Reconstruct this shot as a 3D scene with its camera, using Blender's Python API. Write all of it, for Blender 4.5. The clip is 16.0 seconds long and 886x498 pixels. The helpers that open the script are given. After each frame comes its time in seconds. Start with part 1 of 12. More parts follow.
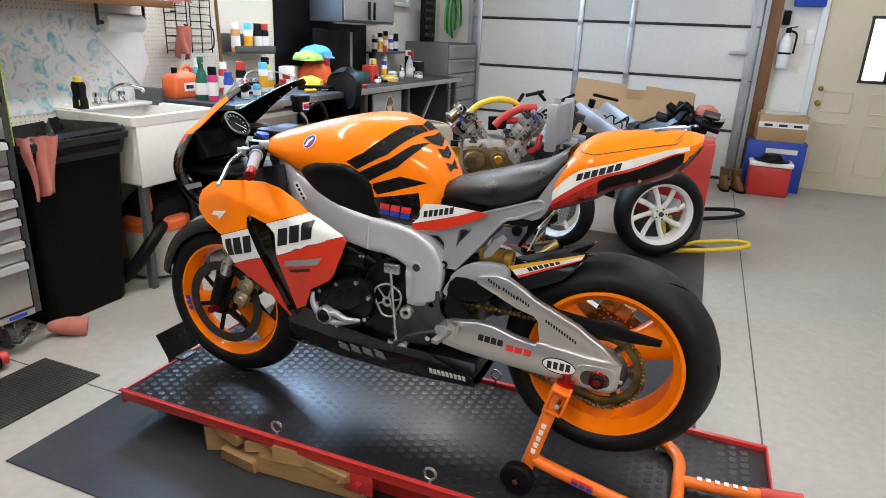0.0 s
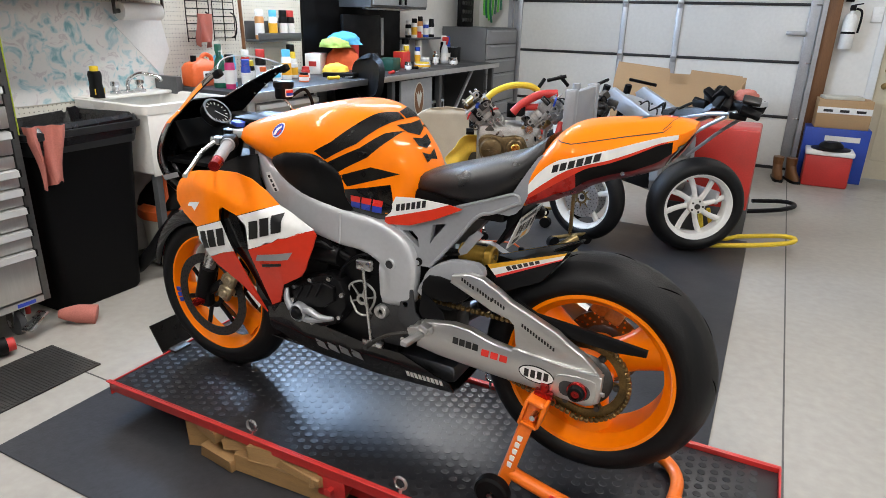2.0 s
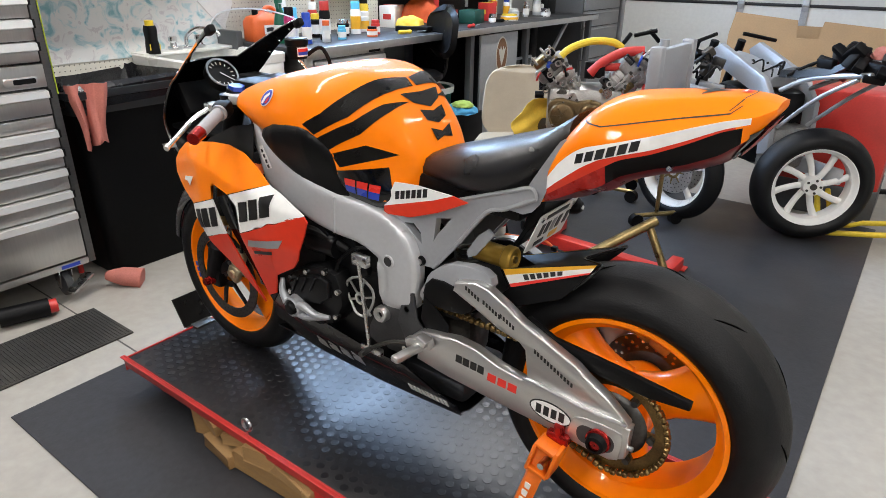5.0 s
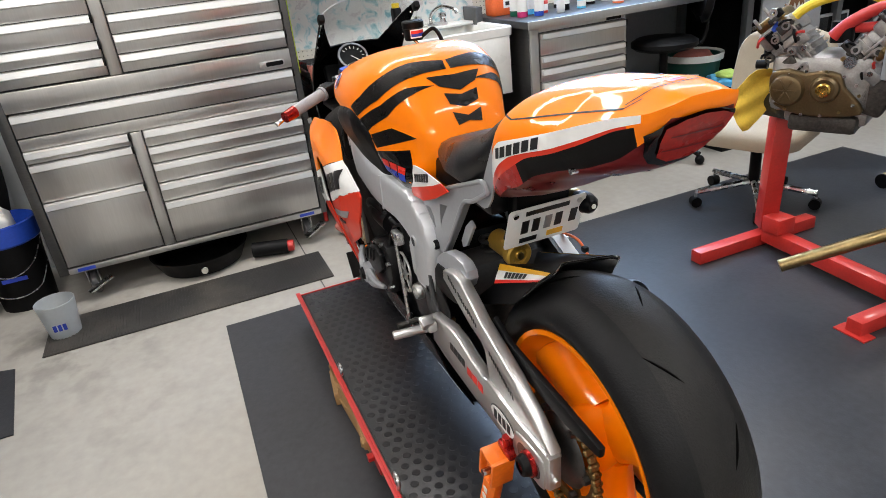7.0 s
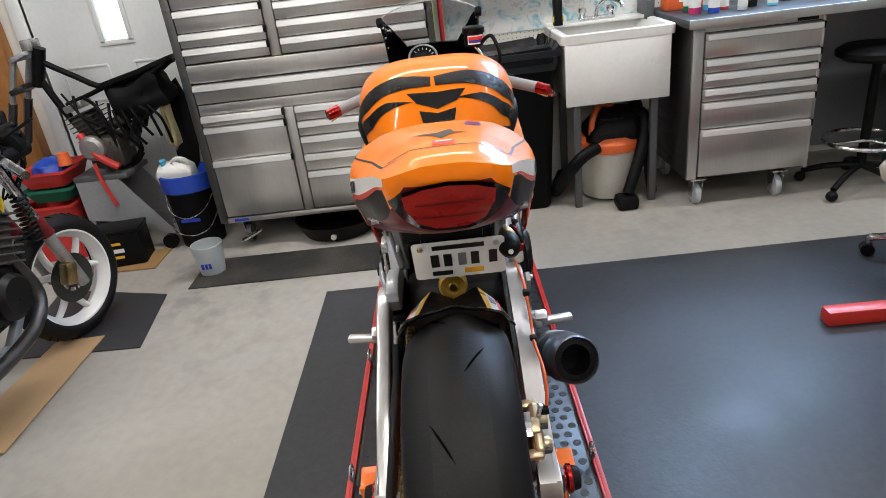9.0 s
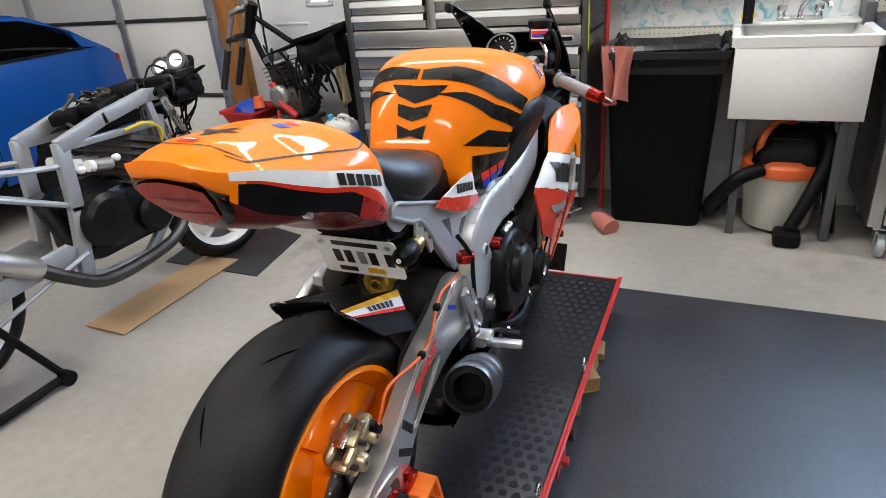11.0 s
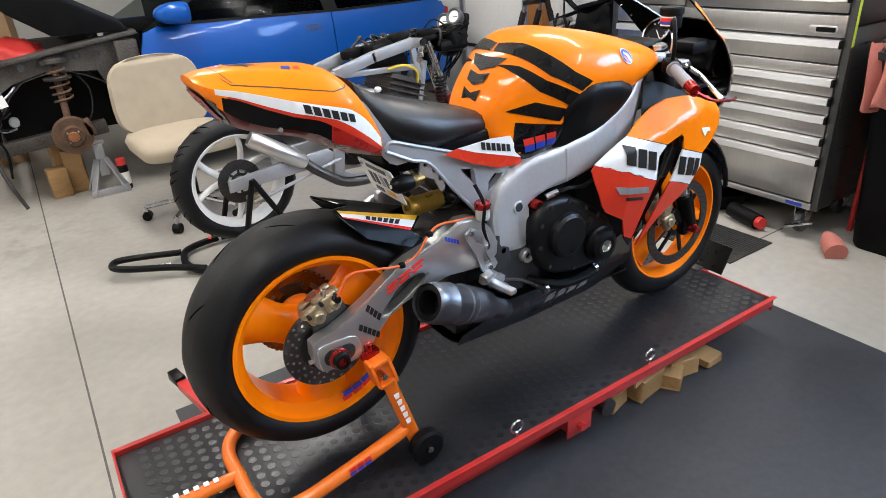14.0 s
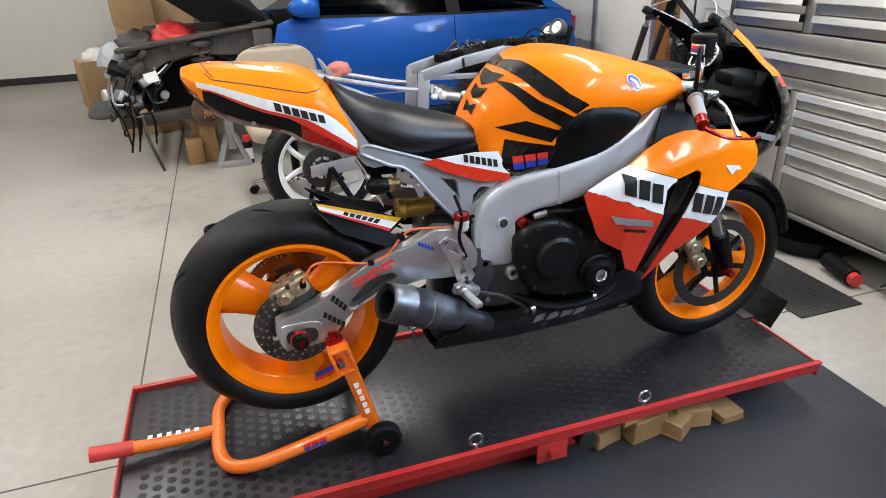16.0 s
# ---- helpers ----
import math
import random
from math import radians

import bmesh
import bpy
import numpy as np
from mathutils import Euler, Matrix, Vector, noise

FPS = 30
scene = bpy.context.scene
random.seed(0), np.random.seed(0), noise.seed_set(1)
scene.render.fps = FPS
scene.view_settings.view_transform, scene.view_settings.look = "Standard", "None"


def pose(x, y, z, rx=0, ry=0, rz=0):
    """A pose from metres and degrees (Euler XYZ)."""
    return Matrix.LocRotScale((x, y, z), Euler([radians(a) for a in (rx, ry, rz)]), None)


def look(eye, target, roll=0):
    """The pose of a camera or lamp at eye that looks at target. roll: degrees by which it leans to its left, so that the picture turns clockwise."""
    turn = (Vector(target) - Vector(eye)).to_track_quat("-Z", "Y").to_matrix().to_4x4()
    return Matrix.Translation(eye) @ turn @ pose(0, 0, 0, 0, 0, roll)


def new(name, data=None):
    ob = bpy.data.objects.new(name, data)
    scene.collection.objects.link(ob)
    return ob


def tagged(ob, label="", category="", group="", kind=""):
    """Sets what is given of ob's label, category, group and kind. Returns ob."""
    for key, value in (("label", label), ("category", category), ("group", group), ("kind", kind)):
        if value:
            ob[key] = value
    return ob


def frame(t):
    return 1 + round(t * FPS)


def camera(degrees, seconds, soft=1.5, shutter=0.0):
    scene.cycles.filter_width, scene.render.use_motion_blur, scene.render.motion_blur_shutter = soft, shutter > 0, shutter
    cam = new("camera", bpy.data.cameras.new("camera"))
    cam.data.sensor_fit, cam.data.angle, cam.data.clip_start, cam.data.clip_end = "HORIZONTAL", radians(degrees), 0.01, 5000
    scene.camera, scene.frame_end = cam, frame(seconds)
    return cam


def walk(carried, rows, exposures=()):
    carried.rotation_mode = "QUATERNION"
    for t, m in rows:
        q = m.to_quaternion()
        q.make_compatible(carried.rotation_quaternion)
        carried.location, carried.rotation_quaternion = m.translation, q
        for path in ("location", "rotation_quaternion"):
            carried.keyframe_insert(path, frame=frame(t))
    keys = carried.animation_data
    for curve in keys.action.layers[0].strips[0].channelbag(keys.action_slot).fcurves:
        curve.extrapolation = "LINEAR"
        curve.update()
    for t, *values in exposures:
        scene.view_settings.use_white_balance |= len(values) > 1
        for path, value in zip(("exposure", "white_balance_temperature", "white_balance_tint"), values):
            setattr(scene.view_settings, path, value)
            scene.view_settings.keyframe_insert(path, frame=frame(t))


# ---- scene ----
from mathutils.bvhtree import BVHTree

cam = camera(69.6, 16.0, 0.6)
PATH = [
    (0, (0.157, -1.796, 1.45), (-0.533, -0.032, 0.808), 2.6),
    (0.5, (0.231, -1.741, 1.447), (-0.472, 0.018, 0.804), 2.7),
    (1, (0.311, -1.676, 1.44), (-0.438, 0.058, 0.784), 2.3),
    (1.5, (0.342, -1.622, 1.441), (-0.465, 0.081, 0.772), 1.9),
    (2, (0.316, -1.582, 1.438), (-0.526, 0.099, 0.755), 1.6),
    (2.5, (0.272, -1.544, 1.433), (-0.583, 0.121, 0.728), 1.7),
    (3, (0.226, -1.509, 1.429), (-0.64, 0.138, 0.696), 1.9),
    (3.5, (0.206, -1.468, 1.42), (-0.67, 0.159, 0.656), 2.0),
    (6, (0.567, -0.889, 1.426), (-0.872, 0.211, 0.577), -4.1),
    (6.5, (0.691, -0.738, 1.426), (-0.932, 0.067, 0.578), -7.0),
    (7, (0.787, -0.585, 1.425), (-0.902, 0.055, 0.566), -6.6),
    (7.5, (0.819, -0.48, 1.435), (-0.898, 0.091, 0.583), -6.0),
    (8, (0.803, -0.325, 1.44), (-0.95, 0.153, 0.604), -4.9),
    (8.5, (0.814, -0.168, 1.44), (-0.983, 0.09, 0.601), -5.3),
    (9, (0.872, 0.041, 1.444), (-0.938, -0.024, 0.597), -7.0),
    (9.5, (0.884, 0.211, 1.441), (-0.918, 0.018, 0.593), -6.8),
    (10, (0.809, 0.359, 1.423), (-0.964, -0.007, 0.573), -5.8),
    (12.5, (0.641, 1.011, 1.431), (-0.688, -0.217, 0.578), -4.3),
    (13, (0.583, 1.129, 1.442), (-0.624, -0.213, 0.579), -4.2),
    (13.5, (0.51, 1.297, 1.445), (-0.54, -0.168, 0.577), -4.3),
    (14, (0.445, 1.4, 1.436), (-0.506, -0.128, 0.563), -3.9),
    (14.5, (0.379, 1.442, 1.428), (-0.467, -0.147, 0.555), -3.7),
    (15, (0.278, 1.466, 1.423), (-0.49, -0.164, 0.554), -2.8),
    (15.5, (0.168, 1.546, 1.435), (-0.487, -0.136, 0.574), -2.3),
    (16, (0.06, 1.627, 1.446), (-0.483, -0.101, 0.599), -1.9),
]
walk(cam, [(t, look(eye, target, roll)) for t, eye, target, roll in PATH],
     [(0, 0.0), (7, 0.05), (8.5, -0.18), (10, -0.13), (12.5, 0.04), (13.2, 0.13), (14, 0.17), (16, 0.12)])

# world: daylight outside the openings
world = bpy.data.worlds.new("world")
scene.world = world
world.use_nodes = True
wn = world.node_tree.nodes
sky = wn.new("ShaderNodeTexSky")
sky.sky_type, sky.sun_disc, sky.sun_elevation, sky.sun_rotation = "NISHITA", False, radians(40), radians(60)
world.node_tree.links.new(sky.outputs[0], wn["Background"].inputs[0])
wn["Background"].inputs[1].default_value = 0.12


def area_lamp(name, m, sx, sy, watts, colour):
    d = bpy.data.lights.new(name, "AREA")
    d.shape, d.size, d.size_y, d.energy, d.color = "RECTANGLE", sx, sy, watts, colour
    ob = new(name, d)
    ob.matrix_basis = m
    return ob


# fluorescent tubes under the ceiling, daylight in the high window over the bench
for lx, ly, lw in ((-1.95, -0.4, 61), (-1.95, 2.9, 54), (-0.3, -2.55, 58), (0.9, 0.9, 45), (2.3, -2.0, 74), (1.3, 4.6, 21), (2.3, -6.0, 34)):
    area_lamp("ceiling_tube", pose(lx, ly, 2.86, 0, 0, 90), 2.3, 0.16, lw, (1.0, 0.965, 0.93))
area_lamp("window_daylight", pose(-3.13, 2.05, 2.1, 0, -90, 0), 0.95, 1.8, 135, (0.42, 0.64, 1.0))
scene.view_settings.exposure = 0.0


# ---- materials ----
def M(name, base, rough=0.5, metal=0.0, var=0.12, scale=6.0, fine=60.0, bump=0.0, bscale=150.0, coat=0.0, rvar=0.1, stretch=(1, 1, 1), glass=0.0, glow=0.0, dirt=None, dirt_amount=0.0, spec=0.5):
    """A principled surface whose colour and roughness vary at two scales, with fine relief."""
    m = bpy.data.materials.new(name)
    m.use_nodes = True
    nt = m.node_tree
    n, l = nt.nodes, nt.links
    b = n["Principled BSDF"]
    tc = n.new("ShaderNodeTexCoord")
    mp = n.new("ShaderNodeMapping")
    mp.inputs["Scale"].default_value = stretch
    l.new(tc.outputs["Object"], mp.inputs[0])
    big, small = n.new("ShaderNodeTexNoise"), n.new("ShaderNodeTexNoise")
    for t, s, d in ((big, scale, 5), (small, fine, 3)):
        t.inputs["Scale"].default_value, t.inputs["Detail"].default_value = s, d
        l.new(mp.outputs[0], t.inputs["Vector"])
    add = n.new("ShaderNodeMath")
    add.operation = "ADD"
    l.new(big.outputs[0], add.inputs[0])
    l.new(small.outputs[0], add.inputs[1])
    ramp = n.new("ShaderNodeMapRange")
    ramp.inputs[1].default_value, ramp.inputs[2].default_value = 0.7, 1.3
    l.new(add.outputs[0], ramp.inputs[0])
    mix = n.new("ShaderNodeMix")
    mix.data_type = "RGBA"
    lo = [max(0, c * (1 - var)) for c in base]
    hi = [min(1, c * (1 + var)) for c in base]
    mix.inputs[6].default_value, mix.inputs[7].default_value = (*lo, 1), (*hi, 1)
    l.new(ramp.outputs[0], mix.inputs[0])
    col = mix.outputs[2]
    if dirt:
        stain = n.new("ShaderNodeTexNoise")
        stain.inputs["Scale"].default_value, stain.inputs["Detail"].default_value = scale * 0.35, 8
        l.new(tc.outputs["Object"], stain.inputs["Vector"])
        sr = n.new("ShaderNodeMapRange")
        sr.inputs[1].default_value, sr.inputs[2].default_value, sr.inputs[4].default_value = 0.5, 0.75, dirt_amount
        l.new(stain.outputs[0], sr.inputs[0])
        dm = n.new("ShaderNodeMix")
        dm.data_type = "RGBA"
        dm.inputs[7].default_value = (*dirt, 1)
        l.new(sr.outputs[0], dm.inputs[0])
        l.new(col, dm.inputs[6])
        col = dm.outputs[2]
    l.new(col, b.inputs["Base Color"])
    rr = n.new("ShaderNodeMapRange")
    rr.inputs[1].default_value, rr.inputs[2].default_value = 0.3, 0.7
    rr.inputs[3].default_value, rr.inputs[4].default_value = max(0.02, rough - rvar), min(1, rough + rvar)
    l.new(big.outputs[0], rr.inputs[0])
    l.new(rr.outputs[0], b.inputs["Roughness"])
    b.inputs["Metallic"].default_value = metal
    b.inputs["Coat Weight"].default_value = coat
    b.inputs["Coat Roughness"].default_value = 0.04
    b.inputs["Specular IOR Level"].default_value = spec
    b.inputs["Transmission Weight"].default_value = glass
    if glow:
        l.new(col, b.inputs["Emission Color"])
        b.inputs["Emission Strength"].default_value = glow
    if bump:
        bt = n.new("ShaderNodeTexNoise")
        bt.inputs["Scale"].default_value, bt.inputs["Detail"].default_value = bscale, 4
        l.new(mp.outputs[0], bt.inputs["Vector"])
        bn = n.new("ShaderNodeBump")
        bn.inputs["Strength"].default_value, bn.inputs["Distance"].default_value = min(1.0, bump), 0.003
        l.new(bt.outputs[0], bn.inputs["Height"])
        l.new(bn.outputs[0], b.inputs["Normal"])
    return m


ORANGE = M("orange_paint", (0.95, 0.215, 0.0), 0.42, 0, 0.04, 3, 40, coat=0.4, rvar=0.06, spec=0.14)
ORANGE_DULL = M("orange_stand_paint", (0.8, 0.16, 0.008), 0.4, 0, 0.1, 9, 90, coat=0.2, dirt=(0.25, 0.08, 0.02), dirt_amount=0.3)
RED_PAINT = M("red_paint", (0.62, 0.035, 0.012), 0.33, 0, 0.06, 4, 50, coat=0.25, spec=0.3)
WHITE_PAINT = M("white_paint", (0.8, 0.8, 0.78), 0.35, 0, 0.05, 5, 60, coat=0.4)
BLACK_GLOSS = M("black_gloss", (0.0025, 0.0025, 0.003), 0.2, 0, 0.2, 6, 60, coat=0.5, spec=0.25)
BLACK_SATIN = M("black_satin", (0.003, 0.003, 0.0034), 0.42, 0, 0.25, 10, 120, bump=0.06, spec=0.16)
BLACK_GRIP = M("black_grip_pad", (0.005, 0.0045, 0.004), 0.32, 0, 0.3, 30, 300, bump=0.4, bscale=500, spec=0.16)
BLACK_PLASTIC = M("black_plastic", (0.003, 0.003, 0.0034), 0.5, 0, 0.25, 8, 90, bump=0.1, bscale=300, spec=0.16)
HUG_BLACK = M("hugger_black", (0.003, 0.003, 0.0034), 0.42, 0, 0.2, 8, 90, coat=0.03, spec=0.06)
SEAT_VINYL = M("seat_vinyl", (0.006, 0.006, 0.007), 0.36, 0, 0.2, 14, 200, bump=0.2, bscale=600)
RUBBER = M("tyre_rubber", (0.0035, 0.0035, 0.004), 0.5, 0, 0.35, 7, 90, bump=0.2, bscale=260, dirt=(0.012, 0.012, 0.013), dirt_amount=0.4, spec=0.26)
ALU_FRAME = M("cast_aluminium", (0.57, 0.58, 0.6), 0.45, 0.6, 0.04, 8, 90, bump=0.04, bscale=500)
ALU_GREY = M("grey_painted_aluminium", (0.36, 0.37, 0.39), 0.4, 0.4, 0.05, 8, 90, bump=0.03, bscale=500)
ALU_BRUSHED = M("brushed_aluminium", (0.6, 0.595, 0.585), 0.34, 0.9, 0.04, 4, 60, stretch=(2, 20, 20), rvar=0.05)
STEEL = M("bright_steel", (0.6, 0.6, 0.6), 0.25, 1.0, 0.12, 20, 160, rvar=0.12)
DARK_STEEL = M("dark_steel", (0.08, 0.077, 0.074), 0.42, 0.9, 0.2, 20, 160)
DISC_STEEL = M("disc_steel", (0.15, 0.14, 0.13), 0.4, 1.0, 0.15, 18, 200, stretch=(1, 1, 1))
DISC_BRIGHT = M("bright_disc_steel", (0.55, 0.54, 0.52), 0.42, 0.9, 0.15, 18, 200)
GOLD = M("gold_anodised", (0.72, 0.44, 0.1), 0.24, 1.0, 0.1, 20, 120)
BRASS = M("brass_yellow_zinc", (0.3, 0.22, 0.1), 0.35, 1.0, 0.25, 15, 90)
CALIPER = M("caliper_bronze", (0.46, 0.38, 0.25), 0.4, 0.85, 0.2, 18, 120)
CHAIN = M("chain_gold_grimy", (0.2, 0.13, 0.05), 0.4, 0.9, 0.4, 30, 200, dirt=(0.02, 0.018, 0.015), dirt_amount=0.8)
ENGINE_BLACK = M("engine_black", (0.004, 0.004, 0.0045), 0.36, 0, 0.3, 14, 140, bump=0.1, bscale=240, spec=0.25)
RED_ANOD = M("red_anodised", (0.32, 0.014, 0.012), 0.25, 0.8, 0.15, 20, 100)
TITAN = M("titanium_muffler", (0.15, 0.155, 0.17), 0.4, 0.95, 0.14, 9, 90, stretch=(1, 4, 4))
GREY_GRIP = M("grey_rubber_grip", (0.3, 0.3, 0.31), 0.7, 0, 0.1, 20, 220, bump=0.4, bscale=420)
LENS_RED = M("red_lens", (0.34, 0.014, 0.01), 0.3, 0, 0.25, 30, 220, coat=0.05, spec=0.25)
SMOKE_RED = M("dark_red_plastic", (0.13, 0.011, 0.013), 0.35, 0, 0.2, 12, 120, coat=0.05, spec=0.25)
BLUE_DECAL = M("blue_decal", (0.02, 0.05, 0.4), 0.35, 0, 0.05)
RED_DECAL = M("red_decal", (0.68, 0.03, 0.02), 0.35, 0, 0.05)
YELLOW_DECAL = M("yellow_decal", (0.8, 0.42, 0.03), 0.35, 0, 0.05)
WHITE_DECAL = M("white_decal", (0.78, 0.78, 0.76), 0.4, 0, 0.04)
BLACK_DECAL = M("black_decal", (0.01, 0.01, 0.01), 0.4, 0, 0.1)
GREY_DECAL = M("grey_decal", (0.3, 0.3, 0.31), 0.4, 0.4, 0.1)


def clear(name, tint=(1, 1, 1), rough=0.02, gloss=0.035):
    m = bpy.data.materials.new(name)
    m.use_nodes = True
    n, l = m.node_tree.nodes, m.node_tree.links
    b = n["Principled BSDF"]
    b.inputs["Base Color"].default_value = (*tint, 1)
    b.inputs["Roughness"].default_value = rough
    b.inputs["IOR"].default_value = 1.45
    b.inputs["Transmission Weight"].default_value = 1.0
    t = n.new("ShaderNodeBsdfTransparent")
    t.inputs[0].default_value = (*tint, 1)
    lw = n.new("ShaderNodeLayerWeight")
    lw.inputs[0].default_value = 0.5
    pw = n.new("ShaderNodeMath")
    pw.operation, pw.inputs[1].default_value = "POWER", 4.0
    l.new(lw.outputs["Facing"], pw.inputs[0])
    gl = n.new("ShaderNodeMath")
    gl.operation, gl.inputs[1].default_value, gl.inputs[2].default_value = "MULTIPLY_ADD", gloss * 14, gloss
    l.new(pw.outputs[0], gl.inputs[0])
    mx = n.new("ShaderNodeMixShader")
    g = n.new("ShaderNodeBsdfGlossy")
    g.inputs["Roughness"].default_value = rough + 0.01
    l.new(gl.outputs[0], mx.inputs[0])
    l.new(t.outputs[0], mx.inputs[1])
    l.new(g.outputs[0], mx.inputs[2])
    l.new(mx.outputs[0], n["Material Output"].inputs[0])
    return m


GLASS = clear("clear_screen", (0.88, 0.9, 0.9))
CAR_GLASS = clear("car_glass", (0.3, 0.33, 0.33), 0.1, gloss=0.004)
CLOUDY = M("cloudy_plastic", (0.62, 0.66, 0.68), 0.4, 0, 0.06, 8, 60, glass=0.5)
CONCRETE = M("concrete_floor", (0.335, 0.315, 0.28), 0.48, 0, 0.1, 1.3, 22, bump=0.1, bscale=60, rvar=0.14, dirt=(0.15, 0.135, 0.115), dirt_amount=0.5)
# old oil and dirt marks on the concrete near the tool chest and the doors
nt = CONCRETE.node_tree
geo = nt.nodes.new("ShaderNodeTexCoord")
col = nt.nodes["Principled BSDF"].inputs["Base Color"].links[0].from_socket
for (sx, sy), rad, amount, dark in (((-2.15, -1.25), 0.6, 0.6, (0.05, 0.045, 0.04)), ((-1.45, -1.05), 0.5, 0.25, (0.12, 0.1, 0.08)), ((1.1, 5.2), 0.9, 0.3, (0.13, 0.11, 0.09)), ((0.75, -2.8), 0.7, 0.35, (0.1, 0.095, 0.085)), ((-2.3, 1.2), 0.8, 0.3, (0.13, 0.12, 0.1))):
    dist = nt.nodes.new("ShaderNodeVectorMath")
    dist.operation, dist.inputs[1].default_value = "DISTANCE", (sx, sy, 0)
    nt.links.new(geo.outputs["Object"], dist.inputs[0])
    wob = nt.nodes.new("ShaderNodeTexNoise")
    wob.inputs["Scale"].default_value, wob.inputs["Detail"].default_value = 7.0, 8
    nt.links.new(geo.outputs["Object"], wob.inputs["Vector"])
    mr = nt.nodes.new("ShaderNodeMapRange")
    mr.inputs[1].default_value, mr.inputs[2].default_value, mr.inputs[3].default_value, mr.inputs[4].default_value = 0.0, rad, 1.0, 0.0
    nt.links.new(dist.outputs["Value"], mr.inputs[0])
    edge = nt.nodes.new("ShaderNodeMapRange")
    edge.inputs[1].default_value, edge.inputs[2].default_value = 0.48, 0.62
    nt.links.new(wob.outputs[0], edge.inputs[0])
    mul = nt.nodes.new("ShaderNodeMath")
    mul.operation = "MULTIPLY"
    nt.links.new(mr.outputs[0], mul.inputs[0])
    nt.links.new(edge.outputs[0], mul.inputs[1])
    amt = nt.nodes.new("ShaderNodeMath")
    amt.operation, amt.inputs[1].default_value = "MULTIPLY", amount
    nt.links.new(mul.outputs[0], amt.inputs[0])
    mixn = nt.nodes.new("ShaderNodeMix")
    mixn.data_type = "RGBA"
    mixn.inputs[7].default_value = (*dark, 1)
    nt.links.new(amt.outputs[0], mixn.inputs[0])
    nt.links.new(col, mixn.inputs[6])
    col = mixn.outputs[2]
nt.links.new(col, nt.nodes["Principled BSDF"].inputs["Base Color"])
CRACK = M("floor_joint", (0.09, 0.085, 0.08), 0.8, 0, 0.3, 20, 90)
MAT_WORN = M("dusty_ribbed_mat", (0.026, 0.025, 0.024), 0.6, 0, 0.3, 5, 60, bump=0.3, bscale=120, dirt=(0.13, 0.115, 0.095), dirt_amount=0.75, spec=0.3)
FLOOR_MAT = M("rubber_floor_mat", (0.03, 0.031, 0.035), 0.42, 0, 0.2, 2.5, 40, bump=0.2, bscale=90, dirt=(0.045, 0.045, 0.045), dirt_amount=0.25, spec=0.35)
DECK_MAT = M("coin_rubber", (0.01, 0.01, 0.012), 0.35, 0, 0.2, 4, 60, bump=0.08, bscale=160, dirt=(0.05, 0.05, 0.052), dirt_amount=0.3, rvar=0.06)
WALL_WHITE = M("white_wall", (0.72, 0.71, 0.67), 0.7, 0, 0.05, 1.2, 25, bump=0.06, bscale=80, dirt=(0.5, 0.48, 0.44), dirt_amount=0.3)
CEILING = M("ceiling_white", (0.75, 0.74, 0.7), 0.8, 0, 0.04, 1.5, 30)
PANEL_WHITE = M("garage_panel", (0.74, 0.74, 0.71), 0.6, 0, 0.05, 2, 30, bump=0.25, bscale=22, dirt=(0.58, 0.56, 0.52), dirt_amount=0.3)
RUBBER_CROWN = M("pale_tyre_crown", (0.009, 0.0085, 0.008), 0.62, 0, 0.3, 12, 140, bump=0.3, bscale=320, dirt=(0.02, 0.018, 0.016), dirt_amount=0.5, spec=0.3)
GOLD_ANOD = M("gold_anodised", (0.62, 0.38, 0.07), 0.36, 0.55, 0.06, 12, 90)
GROOVE = M("tread_groove_black", (0.002, 0.002, 0.002), 0.95, spec=0.02)
SEAM = M("dark_seam", (0.02, 0.02, 0.022), 0.6, 0, 0.2)
GALV = M("galvanised_steel", (0.42, 0.43, 0.45), 0.42, 0.7, 0.12, 9, 70, bump=0.05)
WOOD_POST = M("varnished_post", (0.33, 0.14, 0.035), 0.45, 0, 0.25, 3, 40, stretch=(6, 6, 0.6), bump=0.2, bscale=60)
DARK_POST = M("brown_trim", (0.16, 0.07, 0.025), 0.5, 0, 0.25, 3, 40, stretch=(6, 6, 0.6))
PINE = M("sawn_pine", (0.33, 0.19, 0.075), 0.65, 0, 0.22, 4, 60, stretch=(1.5, 14, 14), bump=0.25, bscale=90, dirt=(0.2, 0.11, 0.04), dirt_amount=0.4)
CARDBOARD = M("cardboard", (0.42, 0.27, 0.14), 0.8, 0, 0.08, 6, 90, stretch=(1, 12, 1), bump=0.08)
LIFT_RED = M("lift_red_paint", (0.5, 0.025, 0.022), 0.38, 0, 0.12, 9, 90, coat=0.2, dirt=(0.14, 0.03, 0.025), dirt_amount=0.5)
STAND_RED = M("stand_red_paint", (0.52, 0.03, 0.022), 0.38, 0, 0.1, 9, 90, coat=0.25, dirt=(0.2, 0.03, 0.02), dirt_amount=0.3)
# stretched noise puts upright bands into the steel's colour, for blurred reflections
STAINLESS = M("stainless_drawers", (0.52, 0.51, 0.49), 0.32, 0.9, 0.06, 3, 30, rvar=0.02, stretch=(1, 5, 0.4))
STAINLESS_DK = M("stainless_dark_body", (0.11, 0.11, 0.11), 0.36, 0.85, 0.12, 4, 40, stretch=(1, 1, 12))
DRAWER_TRIM = M("aluminium_drawer_pull", (0.8, 0.8, 0.79), 0.36, 0.75, 0.02, 3, 60, rvar=0.01)
